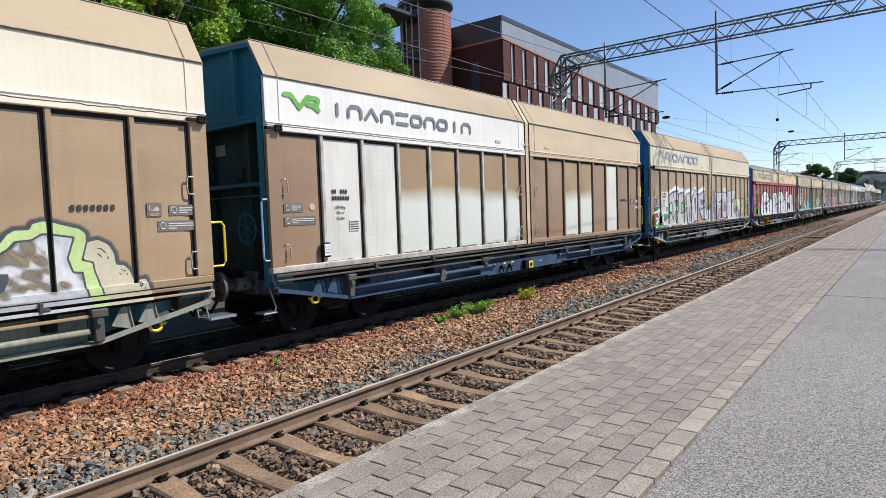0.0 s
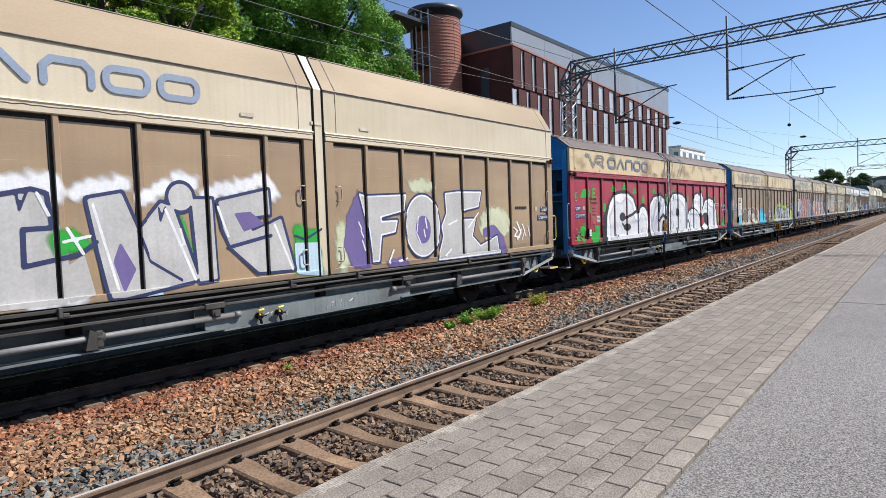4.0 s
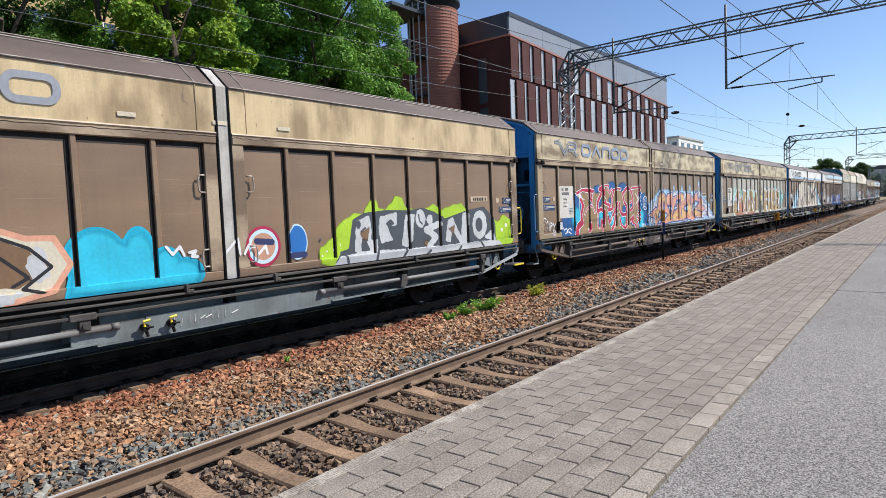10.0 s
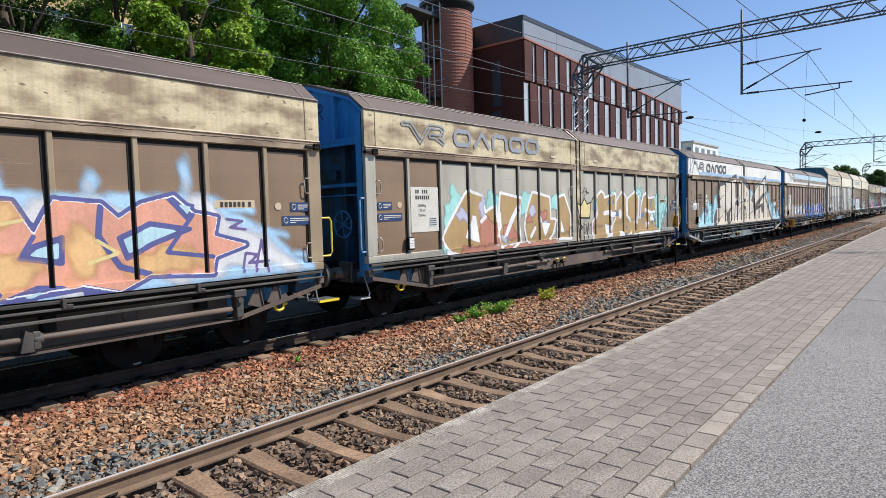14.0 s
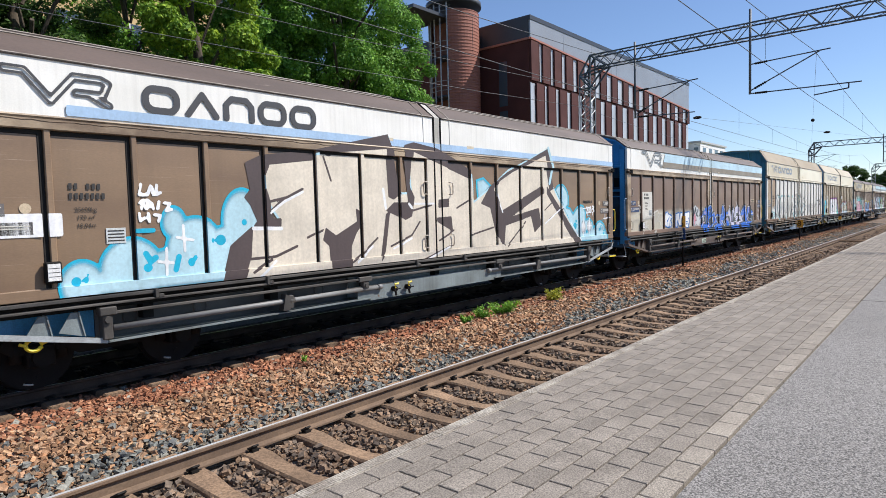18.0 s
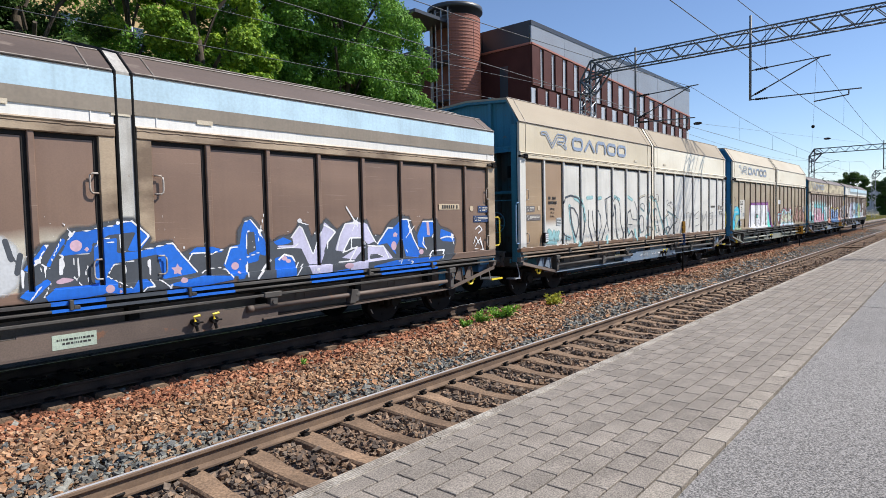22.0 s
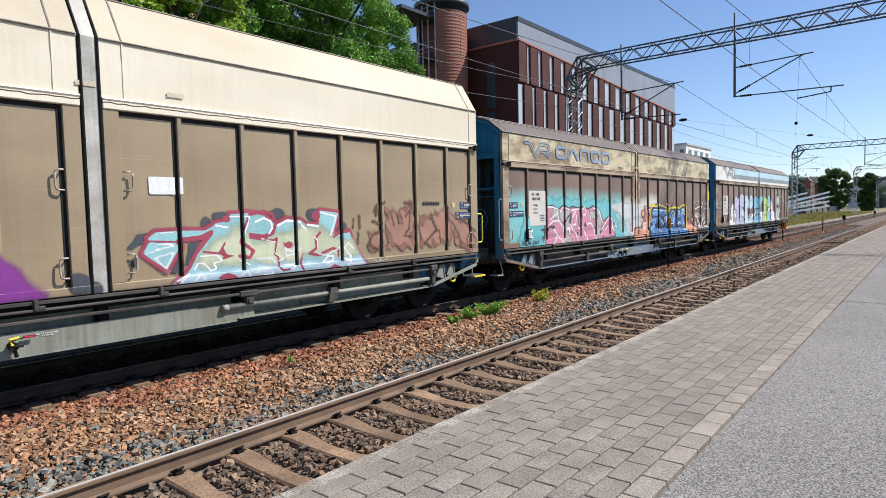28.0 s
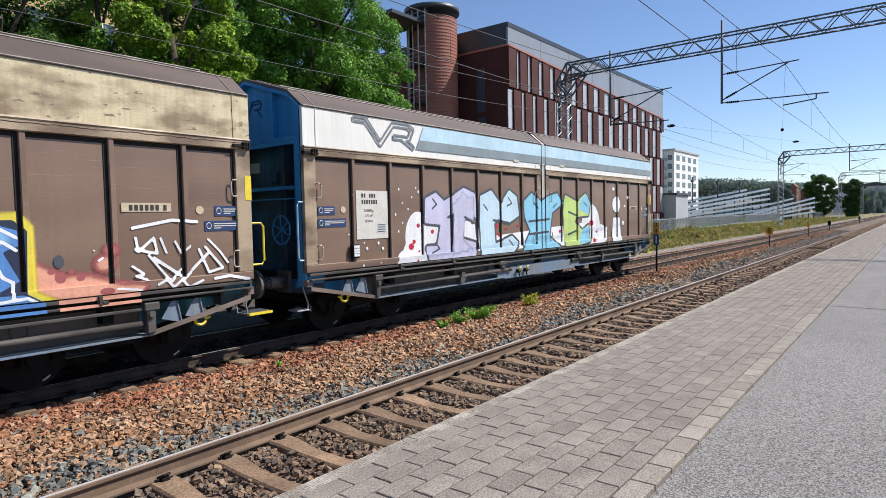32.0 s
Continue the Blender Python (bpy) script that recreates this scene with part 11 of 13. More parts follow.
warm = u(c.line([(-1.13, 2.64), (-0.80, 2.72), (-0.58, 2.75)], 0.017), c.line([(-0.18, 2.75), (-0.00, 2.80)], 0.019), c.line([(-0.73, 1.92), (-0.69, 1.56)], 0.014), c.line([(1.35, 2.23), (1.48, 2.08), (1.20, 2.00)], 0.017), c.line([(2.40, 1.88), (2.56, 1.87)], 0.024))
thin = u(c.line([(3.38, 2.10), (3.69, 2.12), (3.76, 1.53), (3.89, 2.09), (4.15, 2.11)], 0.017), c.line([(3.30, 1.41), (3.43, 2.07)], 0.017), c.line([(4.15, 2.08), (4.16, 1.36)], 0.017), c.line([(4.31, 2.01), (4.84, 2.18), (4.84, 1.62), (4.39, 1.57)], 0.017), c.line([(4.46, 1.86), (4.74, 1.89)], 0.017), c.line([(5.09, 1.38), (5.22, 2.13), (5.40, 1.75), (5.76, 2.17), (5.78, 1.34)], 0.017), c.line([(6.03, 2.04), (6.59, 2.11), (6.56, 1.62), (6.10, 1.56)], 0.017), c.line([(6.12, 1.85), (6.51, 1.87)], 0.017))
tg = u(c.line([(-6.85, 1.71), (-6.76, 1.66), (-6.82, 1.60), (-6.74, 1.54), (-6.87, 1.54)], 0.06), c.line([(-6.68, 1.52), (-6.59, 1.68), (-6.53, 1.52)], 0.05), c.line([(-6.47, 1.65), (-6.38, 1.49)], 0.05), c.line([(-6.36, 1.66), (-6.50, 1.49)], 0.05), c.line([(-6.95, 1.42), (-6.66, 1.41), (-6.48, 1.39)], 0.04))
layers(9, "high", [("tealpale", teal, 0.06), ("cream", warm, 0.05), ("slate", c.rough(u(ink, ink2), 0.004, 30)), ("greythin", thin), ("tealpale", tg, 0.06)])

# wagon 10: violet band round a white block, teal letters edged in crimson, rust scribble
c = Can("high")
MB = (-3.96, -3.70, 1.79, 1.91)
PLQ = (0.68, 1.15, 2.49, 2.73)
fall = c.poly([(-5.16, 2.53), (-1.59, 2.58), (-1.52, 2.30), (-0.62, 1.26), (-0.63, 1.13), (-5.39, 1.40)])
mb = u(c.poly([(-1.70, 2.10), (-1.56, 2.03), (-1.45, 1.80), (-1.28, 1.58), (-1.16, 1.27), (-1.17, 1.18), (-1.74, 1.20)]), c.ell(-1.55, 1.98, 0.061, 0.066), c.ell(-1.48, 1.80, 0.053, 0.066), c.ell(-1.37, 1.71, 0.027, 0.025))
blk = c.poly([(-5.13, 2.42), (-1.72, 2.43), (-1.70, 2.05), (-1.71, 1.49), (-1.79, 1.09), (-5.40, 1.29)])
smear = u(c.poly([(-2.79, 2.40), (-2.74, 2.40), (-2.78, 1.94), (-2.82, 1.91)]), c.poly([(-3.66, 1.58), (-3.45, 1.63), (-3.43, 1.42), (-3.61, 1.44)]), c.poly([(-3.04, 1.60), (-2.90, 1.60), (-2.95, 1.44)]), c.poly([(-2.14, 1.44), (-1.81, 1.49), (-1.86, 1.40), (-2.11, 1.38)]), c.poly([(-3.27, 2.38), (-3.19, 2.38), (-3.26, 1.40), (-3.32, 1.41)]), c.line([(-3.03, 2.06), (-3.02, 1.95)], 0.02), c.line([(-2.61, 1.56), (-2.60, 1.45)], 0.02), c.poly([(-4.29, 2.01), (-4.13, 2.07), (-4.22, 1.50), (-4.42, 1.52)]))
bare = u(c.poly([(-2.15, 1.95), (-2.07, 2.03), (-2.10, 1.75), (-2.00, 1.79), (-1.95, 1.97), (-1.93, 1.66), (-2.19, 1.60)]), c.poly([(-2.79, 2.38), (-2.75, 2.37), (-2.78, 1.91), (-2.83, 1.73)]))
post = c.poly([(-3.91, 2.42), (-3.76, 2.44), (-3.80, 1.99), (-3.64, 1.97), (-3.66, 1.77), (-3.80, 1.76), (-3.80, 1.33), (-3.96, 1.31), (-3.92, 1.77), (-4.12, 1.75), (-4.11, 1.97), (-3.92, 2.00)])
cy = u(c.ell(-7.51, 1.84, 0.585, 0.504), c.ell(-8.17, 1.51, 0.299, 0.223))
li = c.poly([(-7.80, 1.28), (-7.64, 1.91), (-7.10, 1.97), (-6.85, 1.22)])
bt = u(c.line([(-8.29, 1.65), (-8.08, 1.92), (-7.91, 1.59), (-7.72, 1.87)], 0.03), c.line([(-7.53, 1.40), (-7.11, 1.75), (-6.99, 1.40)], 0.03))
puff = u(c.ell(-0.25, 1.37, 0.130, 0.128), c.ell(-0.09, 1.26, 0.111, 0.112), c.ell(-0.37, 1.51, 0.032, 0.036), c.poly([(0.36, 1.77), (0.51, 1.95), (0.63, 1.96), (0.58, 1.83), (0.41, 1.76)]), c.ell(1.49, 2.08, 0.088, 0.081), c.ell(1.72, 2.17, 0.130, 0.076), c.ell(2.73, 2.19, 0.144, 0.089), c.ell(3.46, 2.17, 0.141, 0.110), c.poly([(1.24, 1.81), (1.47, 1.83), (1.27, 1.51), (1.12, 1.48)]), c.poly([(0.89, 1.43), (1.07, 1.66), (1.11, 1.48), (1.03, 1.37)]), c.poly([(3.91, 1.82), (4.09, 2.04), (4.22, 1.96), (4.10, 1.86)]), c.poly([(0.37, 1.58), (0.48, 1.67), (0.47, 1.53), (0.40, 1.52)]))
mt = u(c.poly([(0.63, 1.89), (0.74, 1.97), (1.09, 1.98), (1.47, 1.97), (1.60, 2.03), (1.64, 2.07), (1.87, 2.10), (1.88, 2.20), (2.22, 2.22), (2.47, 2.17), (2.64, 2.06), (2.70, 2.02), (2.91, 2.11), (3.21, 2.07), (3.30, 2.00), (3.58, 2.00), (3.61, 2.24), (4.03, 2.19), (3.88, 1.80), (4.26, 1.86), (4.42, 1.57), (4.64, 1.22), (4.18, 1.22), (2.87, 1.24), (1.93, 1.24), (1.51, 1.23), (0.96, 1.23), (1.22, 1.42), (1.35, 1.64), (1.60, 1.92), (1.40, 1.89), (1.24, 1.87), (1.08, 1.88), (1.00, 1.83), (0.66, 1.84)]), c.poly([(0.56, 1.69), (0.65, 1.84), (1.00, 1.82), (1.08, 1.75), (0.88, 1.44)]))
warm = c.poly([(1.46, 1.70), (1.65, 1.81), (1.93, 1.96), (2.06, 1.86), (2.28, 1.69), (2.62, 1.84), (2.90, 1.94), (3.57, 1.90), (3.88, 1.78), (4.42, 1.65), (4.53, 1.39), (3.87, 1.48), (2.88, 1.45), (2.26, 1.42), (1.41, 1.50)])
rd = u(c.line([(1.10, 1.85), (1.40, 1.87), (1.57, 1.94)], 0.033), c.line([(1.57, 1.92), (1.39, 1.77), (1.22, 1.50), (1.00, 1.25)], 0.024), c.line([(1.42, 1.66), (1.68, 1.62), (1.78, 1.77)], 0.017), c.line([(2.22, 2.21), (2.11, 1.99), (2.05, 1.76), (2.27, 1.62), (2.19, 1.52), (2.02, 1.56)], 0.028), c.line([(2.24, 2.20), (2.47, 2.24), (2.64, 2.19), (2.70, 2.04), (2.63, 1.88), (2.45, 1.84), (2.20, 1.88)], 0.029), c.line([(2.22, 1.83), (2.62, 1.77), (2.71, 1.80), (2.65, 1.54), (2.72, 1.51), (2.73, 1.32), (2.79, 1.27), (2.92, 1.28)], 0.018), c.line([(3.21, 1.52), (3.13, 1.37), (3.20, 1.24)], 0.020), c.line([(3.60, 1.86), (3.49, 1.76), (3.52, 1.60), (3.35, 1.51), (3.55, 1.47), (3.87, 1.57), (4.00, 1.54), (4.00, 1.43)], 0.024), c.line([(3.33, 1.99), (3.55, 2.02), (3.53, 2.18)], 0.024), c.line([(3.90, 1.77), (4.07, 1.85), (4.24, 1.85)], 0.021), c.line([(2.84, 1.72), (2.90, 1.54)], 0.015), c.line([(0.63, 1.85), (1.00, 1.83)], 0.015), c.line([(2.63, 1.97), (2.72, 2.02), (2.91, 2.12)], 0.019), c.ell(2.94, 1.68, 0.079, 0.057), c.ell(3.52, 2.15, 0.091, 0.079), c.ell(1.82, 2.13, 0.066, 0.052), c.poly([(1.67, 1.62), (1.76, 1.69), (1.80, 1.60), (1.95, 1.57), (1.81, 1.54), (1.69, 1.51), (1.75, 1.57)]), c.poly([(1.61, 1.24), (1.69, 1.30), (1.80, 1.32), (1.90, 1.28), (1.99, 1.22)]), c.poly([(3.74, 1.22), (3.87, 1.29), (4.02, 1.24), (4.06, 1.21)]))
wt = u(c.line([(0.74, 1.93), (0.82, 1.96), (1.00, 1.96)], 0.009), c.line([(0.66, 1.82), (0.96, 1.80)], 0.012), c.line([(0.60, 1.68), (0.99, 1.78)], 0.012), c.line([(0.66, 1.76), (0.98, 1.76)], 0.009), c.line([(0.86, 1.47), (0.71, 1.62), (0.99, 1.68), (0.87, 1.47)], 0.013), c.line([(1.64, 2.04), (1.84, 2.00)], 0.015), c.line([(1.88, 2.16), (2.22, 2.16), (2.12, 1.95), (2.06, 1.74)], 0.014), c.line([(2.31, 2.07), (2.47, 2.13), (2.60, 2.08), (2.63, 1.97), (2.56, 1.88)], 0.017), c.line([(2.72, 2.00), (2.91, 2.08), (3.14, 2.06), (3.30, 1.92)], 0.019), c.line([(2.41, 1.81), (2.67, 1.74), (2.66, 1.56), (2.83, 1.45), (2.69, 1.42)], 0.011), c.line([(2.88, 1.61), (3.02, 1.56), (3.07, 1.68), (3.14, 1.61), (3.04, 1.52), (2.89, 1.50), (2.87, 1.65)], 0.015), c.line([(3.61, 2.21), (3.97, 2.13), (3.83, 1.80)], 0.016), c.line([(3.33, 2.00), (3.56, 1.97)], 0.020), c.line([(3.47, 1.80), (3.54, 1.71), (3.52, 1.51), (3.71, 1.45), (4.03, 1.57)], 0.012), c.line([(1.38, 1.60), (1.64, 1.60), (1.73, 1.51), (1.58, 1.48), (1.63, 1.40), (1.54, 1.37), (1.43, 1.49), (1.34, 1.50), (1.28, 1.41)], 0.013), c.line([(2.02, 1.49), (2.20, 1.40)], 0.015), c.line([(2.32, 1.50), (2.61, 1.48), (2.67, 1.40)], 0.015), c.line([(0.99, 1.27), (1.20, 1.36), (1.06, 1.25)], 0.014), c.line([(1.26, 1.25), (1.37, 1.35), (1.42, 1.26)], 0.013), c.line([(2.01, 1.26), (2.13, 1.33), (2.17, 1.24)], 0.014), c.line([(2.26, 1.28), (2.51, 1.33), (2.60, 1.24), (2.42, 1.23)], 0.015), c.line([(2.83, 1.35), (3.06, 1.35), (2.97, 1.26)], 0.015), c.line([(3.64, 1.34), (3.76, 1.44), (3.89, 1.43), (3.86, 1.35), (3.70, 1.31)], 0.016), c.line([(4.05, 1.40), (4.27, 1.31), (4.30, 1.40), (4.11, 1.56), (4.23, 1.66), (4.36, 1.54)], 0.016), c.line([(4.18, 1.27), (4.58, 1.27)], 0.017), c.line([(4.81, 1.26), (4.88, 1.30), (4.93, 1.24), (5.01, 1.29), (5.07, 1.24), (5.17, 1.29), (5.23, 1.24)], 0.008))
rs = u(c.poly([(5.24, 2.24), (5.46, 2.26), (5.62, 2.10), (5.73, 2.26), (6.01, 2.38), (6.05, 1.52), (5.67, 1.45), (5.27, 1.54)]), c.poly([(6.18, 2.09), (6.62, 2.11), (7.10, 2.27), (7.34, 2.12), (7.23, 1.51), (6.23, 1.47)]), c.poly([(7.33, 2.07), (7.84, 1.96), (8.09, 1.57), (7.99, 1.21), (7.40, 1.50)]), c.ell(4.93, 1.65, 0.174, 0.198))
rb = u(c.line([(4.92, 2.22), (4.99, 2.34), (5.21, 2.38)], 0.018), c.line([(5.77, 2.38), (5.98, 2.35), (6.07, 2.18)], 0.018), c.line([(4.88, 2.03), (5.09, 1.97)], 0.022), c.line([(4.74, 1.56), (4.84, 1.76), (5.09, 1.83)], 0.017), c.line([(4.78, 1.59), (4.92, 1.45), (5.08, 1.52)], 0.014), c.line([(5.79, 2.10), (5.92, 2.23), (5.89, 1.86), (5.78, 1.77)], 0.014), c.line([(5.73, 1.72), (5.96, 1.67)], 0.014), c.line([(6.38, 1.54), (6.70, 1.76)], 0.019), c.line([(6.58, 2.08), (6.76, 1.78)], 0.034), c.line([(7.42, 2.02), (7.75, 1.95), (8.12, 1.71)], 0.016), c.line([(5.36, 2.19), (5.45, 1.92)], 0.013), c.line([(5.56, 2.15), (5.58, 1.96)], 0.013), c.line([(7.10, 2.27), (7.13, 1.97)], 0.020), c.line([(6.84, 1.78), (6.87, 1.55)], 0.014), c.line([(7.49, 1.73), (7.61, 1.44)], 0.015), c.line([(4.53, 2.14), (4.54, 1.91)], 0.022), c.line([(4.50, 1.82), (4.48, 1.61)], 0.017), c.line([(4.39, 2.08), (4.37, 1.91)], 0.012), c.line([(5.02, 2.29), (4.98, 2.16)], 0.035))
layers(10, "high", [("purple", c.rough(fall, 0.02, 9), 0.09), ("mintbright", c.rough(mb, 0.02, 10), 0.09), ("white", blk), ("silver", c.rough(smear, 0.04, 9), 0.09), ("tanbare", bare), ("slate", post), ("mintbright", c.rect(*MB)), ("slate", c.rough(puff, 0.008, 14), 0.03), ("crimson2", mt - 0.055, 0.03), ("tealsky", mt), ("limecream", np.maximum(c.rough(warm, 0.05, 5), mt + 0.02), 0.22), ("paleblue", np.maximum(c.rough(c.rect(0.2, 4.6, 1.0, 1.36), 0.03, 6), mt + 0.01), 0.14), ("crimson2", rd), ("white", wt), ("rustsoft", c.rough(rs, 0.05, 13), 0.10), ("rustpale", c.rough(rs + 0.06, 0.08, 9, 1.0), 0.10), ("umber", c.rough(rb, 0.008, 30), 0.035), ("white", c.rect(*PLQ)), ("cyanlight", c.rough(cy, 0.03, 8), 0.09), ("sage", c.rough(li, 0.03, 9), 0.09), ("blue2", bt)])

# wagon 11: pink letters on a teal field, blue letters with a yellow rim on a salmon hill
c = Can("low")
teal = c.poly([(-7.47, 1.26), (-7.40, 1.71), (-7.21, 1.96), (-6.54, 2.04), (-6.29, 2.21), (-6.14, 2.50), (-1.75, 2.37), (-0.87, 1.56), (-0.55, 1.26), (-1.65, 1.17), (-7.47, 1.22)])
fillp = c.poly([(-6.22, 1.47), (-6.15, 2.25), (-5.78, 2.26), (-5.44, 2.16), (-5.18, 2.26), (-4.79, 2.17), (-4.65, 2.23), (-4.22, 2.18), (-4.06, 2.22), (-3.64, 2.15), (-3.30, 2.24), (-2.83, 2.06), (-2.59, 1.75), (-2.16, 1.92), (-1.78, 1.61), (-1.80, 1.29), (-5.15, 1.19), (-6.20, 1.25)])
g = u(c.poly([(-5.78, 2.24), (-5.44, 2.16), (-5.45, 1.92), (-5.83, 1.97)]), c.poly([(-5.36, 2.12), (-4.79, 2.19), (-4.71, 1.93), (-4.87, 1.52), (-4.69, 1.25), (-5.14, 1.25), (-5.16, 1.70), (-5.36, 1.92)]), c.poly([(-3.53, 2.12), (-2.83, 2.10), (-2.72, 1.76), (-2.86, 1.37), (-3.17, 1.30), (-3.20, 1.87), (-3.49, 1.93)]))
pw = u(c.line([(-6.15, 2.25), (-5.78, 2.25), (-5.47, 2.18)], 0.02), c.line([(-5.99, 1.74), (-5.76, 1.86), (-5.45, 1.86), (-5.17, 1.66), (-5.14, 1.29)], 0.022), c.line([(-5.52, 2.12), (-5.48, 2.00), (-5.45, 1.88)], 0.02), c.line([(-5.36, 2.10), (-5.23, 2.23), (-4.79, 2.17)], 0.02), c.line([(-5.76, 1.66), (-5.51, 1.46), (-5.79, 1.22)], 0.025), c.line([(-5.51, 1.46), (-5.19, 1.20)], 0.025), c.line([(-4.67, 2.14), (-4.22, 2.19)], 0.02), c.line([(-4.75, 2.06), (-4.78, 1.77), (-4.63, 1.59), (-4.40, 1.44), (-4.36, 1.22)], 0.022), c.line([(-4.07, 2.17), (-3.86, 2.23), (-3.76, 2.08)], 0.02), c.line([(-4.29, 1.61), (-4.04, 1.64), (-3.84, 1.44), (-3.74, 1.20)], 0.022), c.line([(-3.83, 1.72), (-3.44, 1.74), (-3.22, 1.49), (-3.17, 1.20)], 0.022), c.line([(-3.54, 1.98), (-3.46, 1.84)], 0.02), c.line([(-3.30, 2.21), (-2.89, 2.11), (-2.66, 1.75)], 0.02), c.line([(-2.67, 1.55), (-2.16, 1.92), (-1.89, 1.72), (-1.95, 1.56), (-1.76, 1.45)], 0.022), c.line([(-5.91, 1.90), (-5.56, 2.06)], 0.018), c.line([(-4.66, 1.93), (-4.42, 2.11)], 0.018), c.line([(-4.44, 1.70), (-4.39, 1.99)], 0.02), c.line([(-3.97, 1.95), (-3.78, 2.03), (-3.97, 1.99)], 0.02), c.line([(-4.63, 1.71), (-4.43, 1.75)], 0.02), c.line([(-2.47, 1.49), (-2.27, 1.63)], 0.018), c.line([(-7.05, 1.71), (-6.82, 1.42)], 0.02), c.line([(-6.82, 1.66), (-7.04, 1.44)], 0.02), c.line([(-6.74, 1.87), (-6.65, 1.76)], 0.02), c.line([(-1.78, 1.77), (-1.57, 1.54)], 0.02), c.line([(-1.56, 1.76), (-1.78, 1.56)], 0.02), c.line([(-5.00, 1.61), (-4.81, 1.64), (-4.82, 1.47)], 0.03))
pk = u(c.line([(-6.25, 1.58), (-5.92, 1.71), (-5.76, 1.70)], 0.035), c.ell(-5.76, 1.69, 0.092, 0.054), c.ell(-3.83, 1.70, 0.075, 0.073), c.ell(-4.32, 1.46, 0.049, 0.044), c.line([(-6.39, 1.63), (-6.21, 1.66), (-6.07, 1.61)], 0.03), c.line([(-6.37, 1.34), (-6.18, 1.54)], 0.03), c.line([(-4.17, 2.18), (-4.26, 1.83), (-4.21, 1.65)], 0.025), c.line([(-4.83, 1.81), (-4.73, 2.02), (-4.71, 1.93), (-4.78, 1.77)], 0.03), c.line([(-5.20, 1.79), (-4.70, 2.06)], 0.03), c.poly([(-2.93, 1.13), (-2.67, 1.36), (-2.62, 1.15)]), c.poly([(-2.86, 1.47), (-2.67, 1.51), (-2.80, 1.37)]), c.line([(-4.13, 2.00), (-4.03, 1.91)], 0.025), c.line([(-3.19, 2.11), (-2.97, 1.77)], 0.025))
pale = c.poly([(-2.04, 2.33), (-1.46, 2.35), (0.39, 2.32), (0.36, 1.50), (-0.11, 1.17), (-0.88, 1.31), (-1.47, 2.02), (-1.97, 2.19)])
cur = c.poly([(-1.76, 2.08), (-1.32, 1.97), (-0.86, 1.62), (-0.63, 1.26), (-1.04, 1.18), (-1.41, 1.59)])
orn = u(c.poly([(-0.22, 1.44), (-0.04, 1.47), (0.15, 1.47), (0.48, 1.47), (0.57, 1.61), (0.70, 1.78), (0.87, 1.90), (1.01, 2.05), (1.12, 2.13), (1.36, 2.15), (1.43, 1.81), (1.16, 1.60), (1.06, 1.42), (1.03, 1.06), (-0.05, 1.08), (-0.23, 1.09)]), c.poly([(5.18, 1.70), (5.30, 1.62), (5.52, 1.51), (5.83, 1.49), (6.14, 1.37), (6.52, 1.29), (6.42, 1.18), (5.43, 1.20), (5.15, 1.32)]), c.ell(0.63, 1.96, 0.126, 0.119), c.ell(0.82, 2.17, 0.072, 0.061), c.ell(0.80, 2.02, 0.043, 0.043), c.ell(6.00, 1.63, 0.103, 0.091), c.ell(6.09, 1.80, 0.064, 0.048))
od = u(c.ell(0.81, 1.72, 0.084, 0.068), c.ell(0.90, 1.79, 0.033, 0.029), c.ell(0.88, 1.32, 0.074, 0.051), c.ell(0.23, 1.35, 0.072, 0.082), c.ell(0.04, 1.33, 0.025, 0.034), c.ell(0.09, 1.40, 0.019, 0.023), c.ell(5.48, 1.49, 0.067, 0.071), c.ell(5.38, 1.57, 0.044, 0.035), c.ell(5.71, 1.47, 0.054, 0.041), c.ell(6.01, 1.27, 0.096, 0.047), c.ell(5.60, 1.56, 0.038, 0.031))
blush = u(c.line([(2.33, 2.25), (2.64, 2.31), (3.10, 2.31)], 0.036), c.line([(3.48, 2.21), (3.77, 2.24)], 0.036), c.line([(1.12, 2.13), (1.34, 2.16)], 0.033))
tp = u(c.ell(1.88, 2.29, 0.074, 0.055), c.ell(2.02, 2.33, 0.036, 0.036), c.ell(1.15, 1.95, 0.054, 0.066), c.ell(1.06, 1.81, 0.042, 0.044), c.ell(1.23, 1.76, 0.078, 0.156), c.ell(5.47, 1.69, 0.059, 0.082))
rim = c.poly([(1.02, 1.07), (1.04, 1.43), (1.17, 1.61), (1.38, 1.70), (1.34, 1.97), (1.36, 2.15), (1.48, 2.28), (1.68, 2.31), (1.99, 2.28), (2.22, 2.32), (2.45, 2.26), (2.85, 2.21), (3.01, 1.99), (3.09, 2.17), (3.82, 2.19), (4.44, 2.17), (4.71, 2.27), (5.05, 2.29), (5.20, 2.13), (5.21, 1.33), (5.57, 1.14), (5.36, 1.06), (2.79, 1.08), (1.11, 1.08)])
bk = c.poly([(1.04, 1.09), (1.09, 1.40), (1.21, 1.57), (1.44, 1.69), (1.39, 1.97), (1.42, 2.12), (1.56, 2.21), (1.99, 2.18), (2.26, 2.25), (2.90, 2.14), (3.00, 1.84), (3.20, 2.08), (3.82, 2.13), (4.47, 2.11), (4.77, 2.21), (5.01, 2.21), (5.14, 2.08), (5.11, 1.33), (5.37, 1.15), (2.69, 1.07), (1.08, 1.11)])
